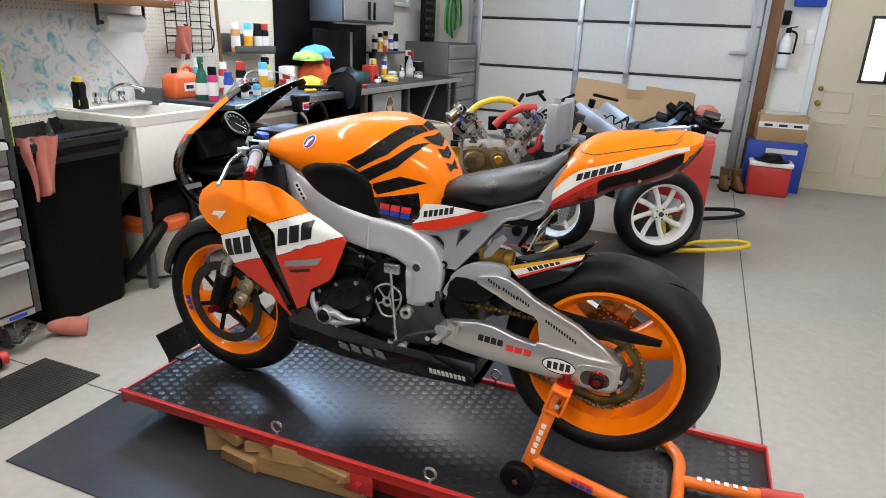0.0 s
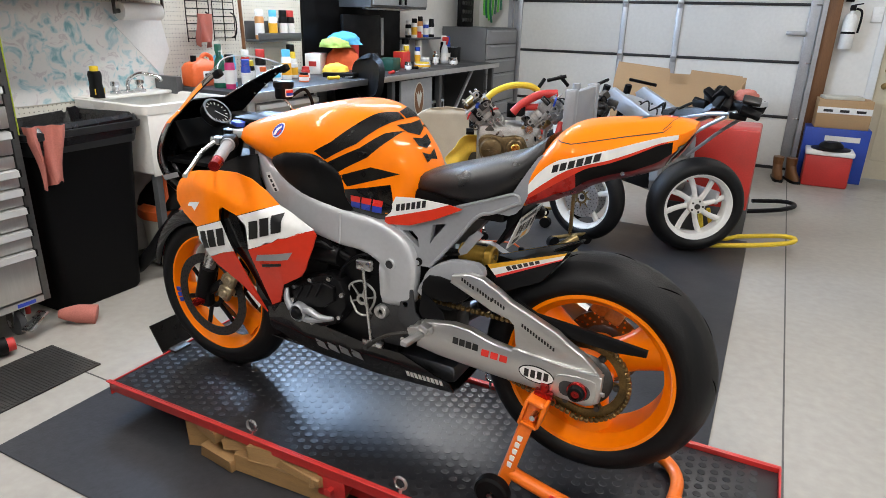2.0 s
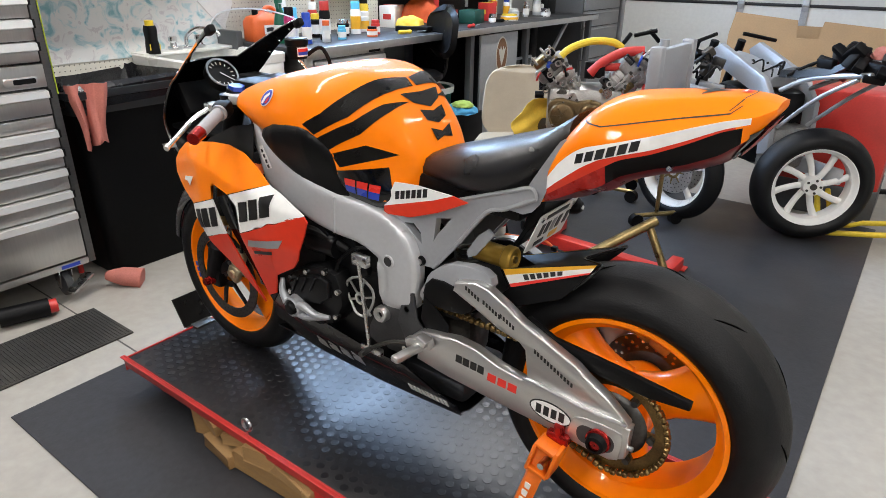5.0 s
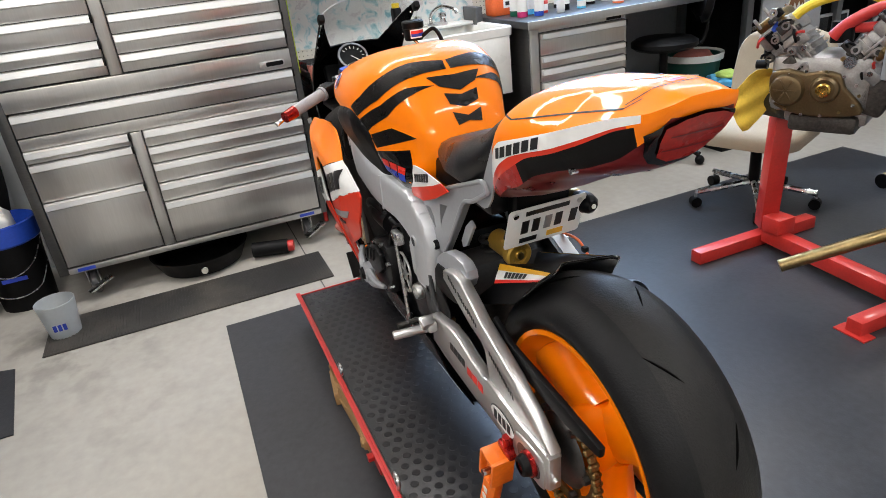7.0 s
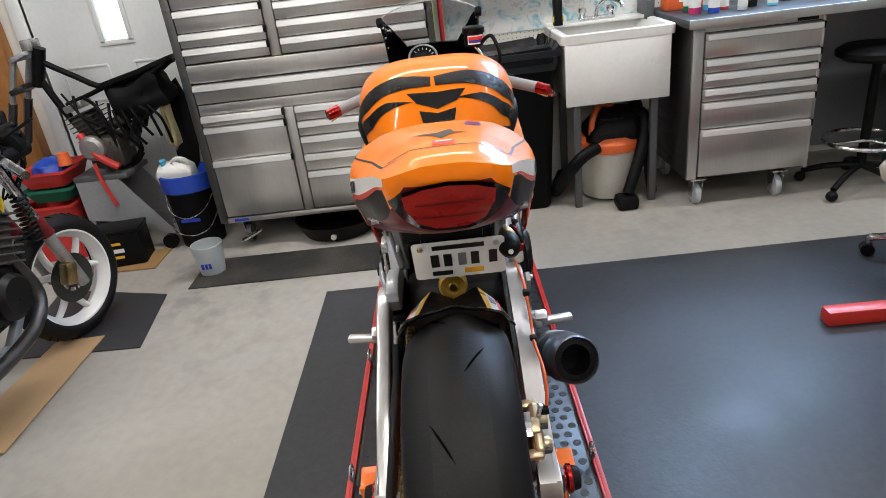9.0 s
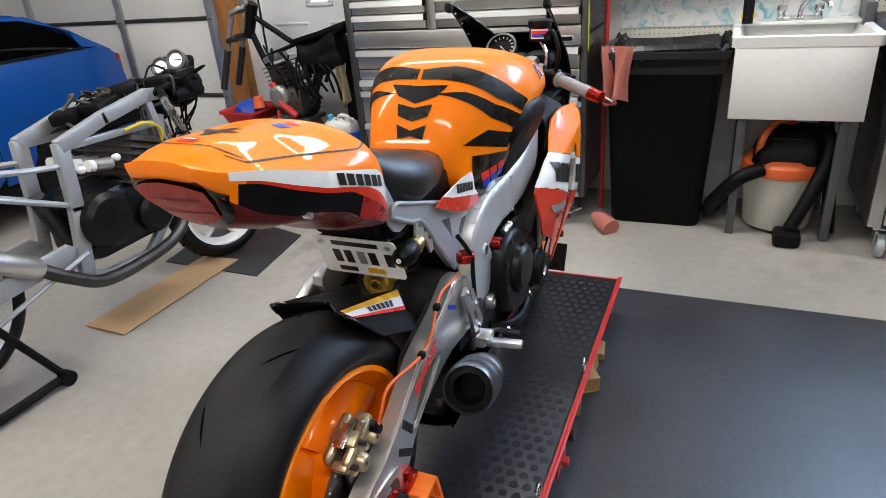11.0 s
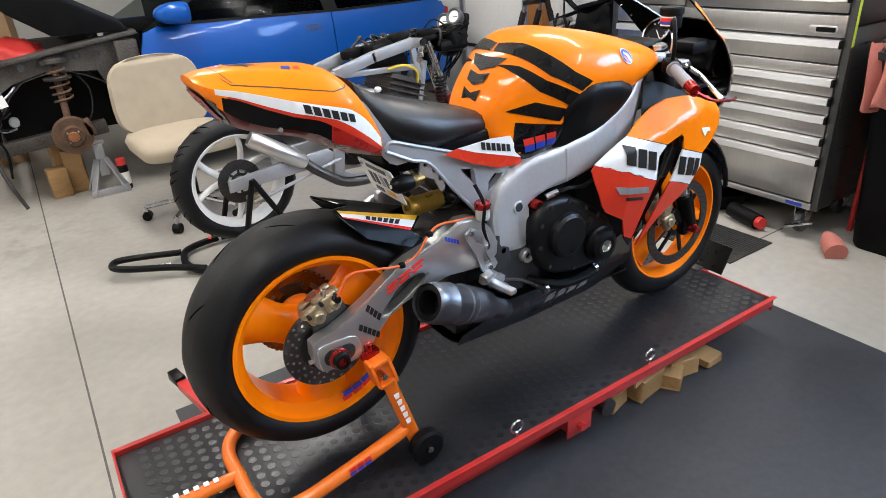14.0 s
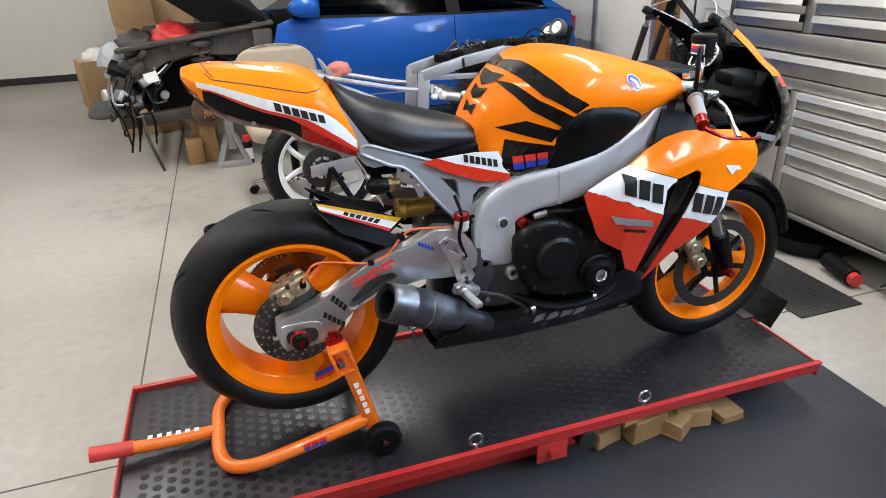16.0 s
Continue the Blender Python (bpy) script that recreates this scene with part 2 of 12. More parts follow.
SINK_WHITE = M("sink_plastic", (0.74, 0.73, 0.69), 0.35, 0, 0.04, 4, 40, dirt=(0.5, 0.47, 0.4), dirt_amount=0.25)
BIN_BLACK = M("bin_black", (0.0035, 0.0036, 0.004), 0.5, 0, 0.2, 5, 60, bump=0.06, spec=0.1)
BAG_BLACK = M("bin_bag", (0.008, 0.008, 0.0095), 0.24, 0, 0.2, 10, 60, bump=1.0, bscale=14)
BIN_GREY = M("bin_lid_grey", (0.013, 0.0145, 0.017), 0.4, 0, 0.15, 6, 70)
PINK_CLOTH = M("faded_red_cloth", (0.42, 0.14, 0.11), 0.9, 0, 0.15, 12, 160, bump=0.5, bscale=200)
PEGBOARD = M("pegboard", (0.68, 0.66, 0.58), 0.7, 0, 0.05, 3, 40)
BLUE_CAR = M("blue_car_paint", (0.0, 0.07, 0.34), 0.36, 0.1, 0.06, 2, 300, coat=0.3, rvar=0.04, spec=0.3)
BEIGE = M("beige_fabric", (0.36, 0.3, 0.22), 0.9, 0, 0.1, 12, 320, bump=0.35, bscale=700)
RUST = M("rusty_iron", (0.12, 0.07, 0.045), 0.75, 0.4, 0.45, 14, 120, bump=0.4, bscale=120)
GRIMY = M("grimy_metal", (0.07, 0.062, 0.054), 0.6, 0.5, 0.45, 9, 90, bump=0.3, bscale=120, dirt=(0.04, 0.035, 0.03), dirt_amount=0.8)
ENGINE_ALU = M("engine_cast_alloy", (0.38, 0.37, 0.355), 0.4, 0.75, 0.18, 14, 130, bump=0.08, bscale=180, dirt=(0.08, 0.07, 0.06), dirt_amount=0.6)
BRONZE = M("bronze_magnesium_cover", (0.14, 0.095, 0.045), 0.4, 0.7, 0.2, 14, 130, bump=0.12)
WHITE_RIM = M("white_rim_paint", (0.8, 0.8, 0.78), 0.35, 0, 0.04, 6, 60, coat=0.4, dirt=(0.45, 0.43, 0.4), dirt_amount=0.2)
YELLOW = M("yellow_rubber", (0.72, 0.52, 0.03), 0.5, 0, 0.1, 10, 90)
GREY_STEEL = M("grey_cabinet", (0.09, 0.093, 0.098), 0.45, 0.2, 0.1, 5, 60)
LIGHT_GREY = M("light_grey_cabinet", (0.3, 0.31, 0.32), 0.4, 0.3, 0.08, 5, 60)
BENCH_TOP = M("bench_top_dark", (0.028, 0.03, 0.033), 0.5, 0.0, 0.2, 6, 60, dirt=(0.08, 0.075, 0.07), dirt_amount=0.4)
CREAM_DOOR = M("cream_door", (0.6, 0.54, 0.4), 0.5, 0, 0.04, 3, 40)
WHITE_DOOR = M("white_door", (0.68, 0.7, 0.7), 0.45, 0, 0.04, 3, 40)
BLUE_PLASTIC = M("blue_plastic", (0.015, 0.06, 0.4), 0.4, 0, 0.12, 8, 80)
GREEN_PLASTIC = M("green_plastic", (0.01, 0.12, 0.07), 0.45, 0, 0.12, 8, 80)
DKGREEN_BIN = M("dark_green_bin", (0.006, 0.06, 0.045), 0.45, 0, 0.12, 8, 80)
ORANGE_PLASTIC = M("orange_plastic", (0.72, 0.13, 0.03), 0.45, 0, 0.1, 8, 80)
RED_PLASTIC = M("red_plastic", (0.5, 0.03, 0.025), 0.45, 0, 0.12, 8, 80)
CREAM_PLASTIC = M("cream_plastic", (0.55, 0.53, 0.46), 0.45, 0, 0.08, 8, 80)
CYAN = M("cyan_label", (0.1, 0.5, 0.75), 0.5, 0, 0.08)
DAY = M("daylight_backdrop", (0.9, 0.95, 1.0), 1, 0, 0.02, glow=3.2)


# ---- building helpers ----
def finish(bm, name, mats, smooth=35):
    me = bpy.data.meshes.new(name)
    bm.normal_update()
    bm.to_mesh(me)
    bm.free()
    for m in mats if isinstance(mats, (list, tuple)) else [mats]:
        me.materials.append(m)
    if smooth:
        me.shade_smooth()
        me.set_sharp_from_angle(angle=radians(smooth))
    return me


def part(name, bm, material, parent=None, label="", smooth=35):
    """One mesh object; with a parent it is a part of that thing or of that part."""
    ob = new(name, finish(bm, name, material, smooth))
    if parent is not None:
        ob.parent = parent
    if label:
        tagged(ob, label)
    return ob


def thing(name, label, category, group="", kind="", at=None):
    ob = new(name)
    ob.empty_display_size = 0.1
    if at is not None:
        ob.matrix_basis = at
    return tagged(ob, label, category, group, kind)


def whole(name, bm, material, label, category, group="", kind="", at=None, smooth=35):
    """A thing of one mesh."""
    ob = part(name, bm, material, None, "", smooth)
    if at is not None:
        ob.matrix_basis = at
    return tagged(ob, label, category, group, kind)


def box(bm, c, s, rot=None, bevel=0.0, seg=2, mi=0):
    m = Matrix.Translation(c) @ (rot.to_4x4() if rot else Matrix()) @ Matrix.Diagonal((*s, 1))
    out = bmesh.ops.create_cube(bm, size=1.0, matrix=m)
    vs = out["verts"]
    fs = {f for v in vs for f in v.link_faces}
    for f in fs:
        f.material_index = mi
    if bevel:
        es = {e for v in vs for e in v.link_edges}
        r = bmesh.ops.bevel(bm, geom=list(es), offset=min(bevel, 0.49 * min(s)), segments=seg, profile=0.5, affect="EDGES")
        for f in r["faces"]:
            f.material_index = mi
    return bm


def boxx(x0, x1, y0, y1, z0, z1, bevel=0.0, bm=None, seg=2):
    bm = bm or bmesh.new()
    return box(bm, ((x0 + x1) / 2, (y0 + y1) / 2, (z0 + z1) / 2), (abs(x1 - x0), abs(y1 - y0), abs(z1 - z0)), None, bevel, seg)


def aim(a, b):
    d = Vector(b) - Vector(a)
    return d.to_track_quat("Z", "Y").to_matrix().to_4x4(), d.length


def cyl(bm, a, b, r, r2=None, n=20, caps=True, mi=0):
    q, h = aim(a, b)
    m = Matrix.Translation((Vector(a) + Vector(b)) / 2) @ q
    out = bmesh.ops.create_cone(bm, cap_ends=caps, cap_tris=False, segments=n, radius1=r, radius2=r if r2 is None else r2, depth=h, matrix=m)
    for f in {f for v in out["verts"] for f in v.link_faces}:
        f.material_index = mi
    return bm


def ball(bm, c, r, n=10, squash=(1, 1, 1)):
    bmesh.ops.create_uvsphere(bm, u_segments=n * 2, v_segments=n, radius=r, matrix=Matrix.Translation(c) @ Matrix.Diagonal((*squash, 1)))
    return bm


def glide(pts, per=6, closed=False):
    """A smooth curve through points of any dimension."""
    p = [np.array(q, float) for q in pts]
    out, n = [], len(p)
    for i in range(n if closed else n - 1):
        a, b, c, d = (p[(i + k) % n] if closed else p[min(max(i + k, 0), n - 1)] for k in (-1, 0, 1, 2))
        for s in range(per):
            t = s / per
            out.append(0.5 * (2 * b + (c - a) * t + (2 * a - 5 * b + 4 * c - d) * t * t + (3 * b - a - 3 * c + d) * t**3))
    if not closed:
        out.append(p[-1])
    return out


def tube(bm, pts, r, n=10, per=6, radii=None, closed=False, caps=True):
    path = [Vector(q) for q in (glide(pts, per, closed) if per > 1 else pts)]
    rad = [r] * len(path) if radii is None else [float(q) for q in np.interp(np.linspace(0, 1, len(path)), np.linspace(0, 1, len(radii)), radii)]
    rings, up = [], None
    k = len(path)
    for i, p in enumerate(path):
        d = (path[(i + 1) % k] - path[i - 1]) if closed else (path[min(i + 1, k - 1)] - path[max(i - 1, 0)])
        d = d.normalized()
        if up is None:
            up = d.orthogonal().normalized()
        up = (up - d * up.dot(d)).normalized()
        side = d.cross(up)
        rings.append([bm.verts.new(p + rad[i] * (math.cos(2 * math.pi * j / n) * up + math.sin(2 * math.pi * j / n) * side)) for j in range(n)])
    for i in range(k if closed else k - 1):
        a, b = rings[i], rings[(i + 1) % k]
        for j in range(n):
            bm.faces.new((a[j], a[(j + 1) % n], b[(j + 1) % n], b[j]))
    if caps and not closed:
        bm.faces.new(rings[0][::-1])
        bm.faces.new(rings[-1])
    return bm


def lathe(bm, prof, c=(0, 0, 0), axis="y", n=48, closed=False, mi=0):
    """Turns a profile of (radius, along) about an axis through c."""
    rings = []
    for r, h in prof:
        ring = []
        for j in range(n):
            a = 2 * math.pi * j / n
            u, v = r * math.cos(a), r * math.sin(a)
            q = {"y": (u, h, v), "z": (u, v, h), "x": (h, u, v)}[axis]
            ring.append(bm.verts.new(Vector(c) + Vector(q)))
        rings.append(ring)
    k = len(rings)
    for i in range(k if closed else k - 1):
        a, b = rings[i], rings[(i + 1) % k]
        for j in range(n):
            try:
                f = bm.faces.new((a[j], a[(j + 1) % n], b[(j + 1) % n], b[j]))
                f.material_index = mi
            except ValueError:
                pass
    bmesh.ops.remove_doubles(bm, verts=[v for r in rings for v in r], dist=1e-6)
    bmesh.ops.recalc_face_normals(bm, faces=bm.faces[:])
    return bm


def slab(bm, outline, y0, y1, bevel=0.0, curve=0, axis="y", seg=2):
    """An outline in the x-z plane (axis y), or x-y plane (axis z), drawn out from y0 to y1."""
    pts = glide(outline, curve, True) if curve else outline
    put = {"y": lambda p, h: (p[0], h, p[1]), "z": lambda p, h: (p[0], p[1], h), "x": lambda p, h: (h, p[0], p[1])}[axis]
    a = [bm.verts.new(put(p, y0)) for p in pts]
    b = [bm.verts.new(put(p, y1)) for p in pts]
    n = len(pts)
    fs = [bm.faces.new(a), bm.faces.new(b[::-1])]
    fs += [bm.faces.new((a[i], b[i], b[(i + 1) % n], a[(i + 1) % n])) for i in range(n)]
    bmesh.ops.recalc_face_normals(bm, faces=fs)
    if bevel:
        es = {e for f in fs[:2] for e in f.edges}
        bmesh.ops.bevel(bm, geom=list(es), offset=bevel, segments=seg, profile=0.5, affect="EDGES")
    return bm


def thicken(bm, t, way=None):
    """Gives an open sheet a back t behind its face, along way or its own normals, and closes the rim."""
    bm.normal_update()
    faces, rim = bm.faces[:], [e for e in bm.edges if e.is_boundary]
    back = {v: bm.verts.new(v.co - (way if way is not None else v.normal) * t) for v in bm.verts[:]}
    loops = [(e.verts[0], e.verts[1], e.link_loops[0].vert is e.verts[0]) for e in rim]
    for f in faces:
        g = bm.faces.new([back[v] for v in reversed(f.verts)])
        g.material_index = f.material_index
    for a, b, fwd in loops:
        a, b = (a, b) if fwd else (b, a)
        try:
            bm.faces.new((b, a, back[a], back[b]))
        except ValueError:
            pass
    return bm


def sheet(outline, yfun, thick=0.004, res=0.025, curve=0, flip=1):
    """A curved panel: the outline in x-z, cut into a fine net, laid at y = flip * yfun(x, z), with thickness inwards."""
    bm = bmesh.new()
    pts = glide(outline, curve, True) if curve else outline
    f = bm.faces.new([bm.verts.new((p[0], 0, p[1])) for p in pts])
    bmesh.ops.triangulate(bm, faces=[f])
    xs, zs = [p[0] for p in pts], [p[1] for p in pts]
    for lo, hi, axis in ((min(xs), max(xs), 0), (min(zs), max(zs), 2)):
        n = int((hi - lo) / res)
        for i in range(1, n + 1):
            co, no = Vector((0, 0, 0)), Vector((0, 0, 0))
            co[axis], no[axis] = lo + (hi - lo) * i / (n + 1), 1
            bmesh.ops.bisect_plane(bm, geom=bm.verts[:] + bm.edges[:] + bm.faces[:], plane_co=co, plane_no=no, dist=1e-5)
    bmesh.ops.dissolve_limit(bm, angle_limit=1e-4, verts=bm.verts[:], edges=bm.edges[:]) if res > 10 else None
    for v in bm.verts:
        v.co.y = flip * yfun(v.co.x, v.co.z)
    bm.normal_update()
    if sum(q.normal.y * q.calc_area() for q in bm.faces) * flip < 0:
        bmesh.ops.reverse_faces(bm, faces=bm.faces[:])
    if thick:
        thicken(bm, thick, Vector((0, flip, 0)))
    return bm


def loft(rings, closed_ring=True, caps=True, mi=None):
    """Joins rings of equally many points; mi(i, j) gives a face's material."""
    bm = bmesh.new()
    vs = [[bm.verts.new(p) for p in r] for r in rings]
    n = len(rings[0])
    for i in range(len(vs) - 1):
        for j in range(n if closed_ring else n - 1):
            q = (vs[i][j], vs[i][(j + 1) % n], vs[i + 1][(j + 1) % n], vs[i + 1][j])
            f = bm.faces.new(q)
            if mi:
                f.material_index = mi(i, j)
    if caps and closed_ring:
        for r in (vs[0][::-1], vs[-1]):
            f = bm.faces.new(r)
            if mi:
                f.material_index = mi(0 if r is not vs[-1] else len(vs) - 2, 0)
    bmesh.ops.remove_doubles(bm, verts=bm.verts[:], dist=1e-5)
    bmesh.ops.recalc_face_normals(bm, faces=bm.faces[:])
    return bm


def edge_gap(outline, curve=0):
    """A function that gives the distance of (x, z) from an outline, for softened rims."""
    p = np.array(glide(outline, curve, True) if curve else outline, float)
    q = np.roll(p, -1, axis=0)
    d = q - p
    dd = np.maximum((d * d).sum(1), 1e-12)

    def gap(x, z):
        c = np.array((x, z))
        k = np.clip(((c - p) * d).sum(1) / dd, 0, 1)
        return float(np.sqrt((((p + d * k[:, None]) - c) ** 2).sum(1)).min())

    return gap


def holed(outline, holes, y0, y1, curve=0):
    """A flat plate in the x-z plane with openings cut through it, from y0 to y1."""
    bm = bmesh.new()
    for ring in (outline, *holes):
        pts = glide(ring, curve, True) if curve else ring
        vs = [bm.verts.new((p[0], y1, p[1])) for p in pts]
        for a, b in zip(vs, vs[1:] + vs[:1]):
            bm.edges.new((a, b))
    bmesh.ops.triangle_fill(bm, use_beauty=True, use_dissolve=False, edges=bm.edges[:])
    side = 1 if y1 > y0 else -1
    bm.normal_update()
    for f in bm.faces:
        if f.normal.y * side < 0:
            f.normal_flip()
    thicken(bm, abs(y1 - y0), Vector((0, side, 0)))
    bmesh.ops.recalc_face_normals(bm, faces=bm.faces[:])
    return bm


def tree_of(ob):
    return BVHTree.FromPolygons([v.co.copy() for v in ob.data.vertices], [tuple(p.vertices) for p in ob.data.polygons])


def decal(outline, bvh, origin, u, v, way, lift=0.0015, res=0.012, curve=0):
    """A thin film on a surface: the outline in the plane (origin, u, v) is thrown along way on to the surface."""
    bm = bmesh.new()
    pts = glide(outline, curve, True) if curve else outline
    f = bm.faces.new([bm.verts.new((p[0], p[1], 0)) for p in pts])
    bmesh.ops.triangulate(bm, faces=[f])
    for axis in (0, 1):
        c = [p[axis] for p in pts]
        n = int((max(c) - min(c)) / res)
        for i in range(1, n + 1):
            co, no = Vector((0, 0, 0)), Vector((0, 0, 0))
            co[axis], no[axis] = min(c) + (max(c) - min(c)) * i / (n + 1), 1
            bmesh.ops.bisect_plane(bm, geom=bm.verts[:] + bm.edges[:] + bm.faces[:], plane_co=co, plane_no=no, dist=1e-6)
    o, u, v, way = Vector(origin), Vector(u), Vector(v), Vector(way).normalized()
    lost = []
    for q in bm.verts:
        start = o + u * q.co.x + v * q.co.y
        hit, normal, *_ = bvh.ray_cast(start, way)
        if hit is None:
            lost.append(q)
        else:
            q.co = hit + (normal if normal.dot(way) < 0 else -normal) * lift
    bmesh.ops.delete(bm, geom=lost, context="VERTS")
    bm.normal_update()
    if bm.faces and sum(q.normal.dot(way) * q.calc_area() for q in bm.faces) > 0:
        bmesh.ops.reverse_faces(bm, faces=bm.faces[:])
    return bm


def rounded(sx, sy, r, n=4):
    """A rounded rectangle about the origin."""
    out = []
    for cx, cy, a0 in ((sx / 2 - r, sy / 2 - r, 0), (-sx / 2 + r, sy / 2 - r, 90), (-sx / 2 + r, -sy / 2 + r, 180), (sx / 2 - r, -sy / 2 + r, 270)):
        out += [(cx + r * math.cos(radians(a0 + 90 * k / n)), cy + r * math.sin(radians(a0 + 90 * k / n))) for k in range(n + 1)]
    return out


def ellipse(cx, cy, rx, ry, n=24, turn=0.0):
    c, s = math.cos(radians(turn)), math.sin(radians(turn))
    return [(cx + rx * math.cos(a) * c - ry * math.sin(a) * s, cy + rx * math.cos(a) * s + ry * math.sin(a) * c) for a in (2 * math.pi * k / n for k in range(n))]


def move(bm, m):
    bmesh.ops.transform(bm, matrix=m, verts=bm.verts[:])
    return bm


# ---- the room ----
XW, XE, YN, YS, ZC = -3.1, 4.6, 6.05, -8.3, 2.9


def structure(name, bm, material, label, category):
    return whole(name, bm, material, label, category, kind="structure", smooth=30)


structure("floor", boxx(XW - 0.3, XE + 0.3, YS - 0.3, YN + 0.3, -0.12, 0.0), CONCRETE, "pale grey sealed concrete garage floor with stains", "floor")
structure("ceiling", boxx(XW - 0.3, XE + 0.3, YS - 0.3, YN + 0.3, ZC, ZC + 0.1), CEILING, "plain white garage ceiling", "ceiling")
structure("wall_east", boxx(XE, XE + 0.15, YS - 0.15, YN + 0.15, 0, ZC), WALL_WHITE, "plain white garage wall", "wall")

# west wall with a high window, a door and a garage door opening
WIN = (1.12, 2.98, 1.6, 2.6)
WDOOR = (-2.36, -1.42, 2.05)
WGAR = (-5.6, -2.72, 2.2)
bm = bmesh.new()
for y0, y1, z0, z1 in ((WDOOR[1], WIN[0], 0, ZC), (WIN[0], WIN[1], 0, WIN[2]), (WIN[0], WIN[1], WIN[3], ZC), (WIN[1], YN + 0.15, 0, ZC), (WDOOR[0], WDOOR[1], WDOOR[2], ZC),
                       (WGAR[1], WDOOR[0], 0, ZC), (WGAR[0], WGAR[1], WGAR[2], ZC), (YS - 0.15, WGAR[0], 0, ZC)):
    boxx(XW - 0.15, XW, y0, y1, z0, z1, bm=bm)
structure("wall_west", bm, WALL_WHITE, "white painted garage wall behind the tool chests", "wall")
# north wall with a garage door and an entry door
NGAR = (-2.62, 0.56, 2.2)
NDOOR = (1.17, 2.1, 2.05)
bm = bmesh.new()
for x0, x1, z0, z1 in ((XW - 0.15, NGAR[0], 0, ZC), (NGAR[0], NGAR[1], NGAR[2], ZC), (NGAR[1], NDOOR[0], 0, ZC), (NDOOR[0], NDOOR[1], NDOOR[2], ZC), (NDOOR[1], XE, 0, ZC)):
    boxx(x0, x1, YN, YN + 0.15, z0, z1, bm=bm)
structure("wall_north", bm, WALL_WHITE, "white painted garage wall with two doors", "wall")
bm = boxx(XW, XE, YS - 0.15, YS, 0, ZC)
structure("wall_south", bm, WALL_WHITE, "plain pale far wall of the garage", "wall")
structure("baseboard", boxx(0.6, XE, YS, YS + 0.02, 0, 0.09), SEAM, "dark seal along the foot of the far wall", "baseboard")


def pane_window(name, m, w, h, label):
    ob = thing(name, label, "window", kind="structure", at=m)
    bm = bmesh.new()
    for c, s in (((0, 0, h / 2 - 0.02), (w, 0.06, 0.04)), ((0, 0, -h / 2 + 0.02), (w, 0.06, 0.04)), ((w / 2 - 0.02, 0, 0), (0.04, 0.06, h - 0.08)), ((-w / 2 + 0.02, 0, 0), (0.04, 0.06, h - 0.08))):
        box(bm, c, s, bevel=0.004)
    part("window_frame", bm, WHITE_DOOR, ob)
    p = part("pane", box(bmesh.new(), (0, 0, 0), (w - 0.08, 0.006, h - 0.08)), GLASS, ob)
    p.visible_shadow = False
    return ob


pane_window("window_1", pose(XW - 0.06, 2.05, 2.1, 0, 0, 90), 1.86, 1.0, "high white framed window over the workbench")
for name, m, s in (("backdrop", (XW - 0.9, 2.05, 2.2), (0.02, 3.2, 2.2)), ("backdrop", (XW - 0.6, -1.9, 1.5), (0.02, 1.4, 1.6)), ("backdrop", (1.7, YN + 0.6, 1.5), (1.6, 0.02, 1.6))):
    whole(name, box(bmesh.new(), m, s), DAY, "bright overexposed daylight outside the window", "backdrop", kind="structure")


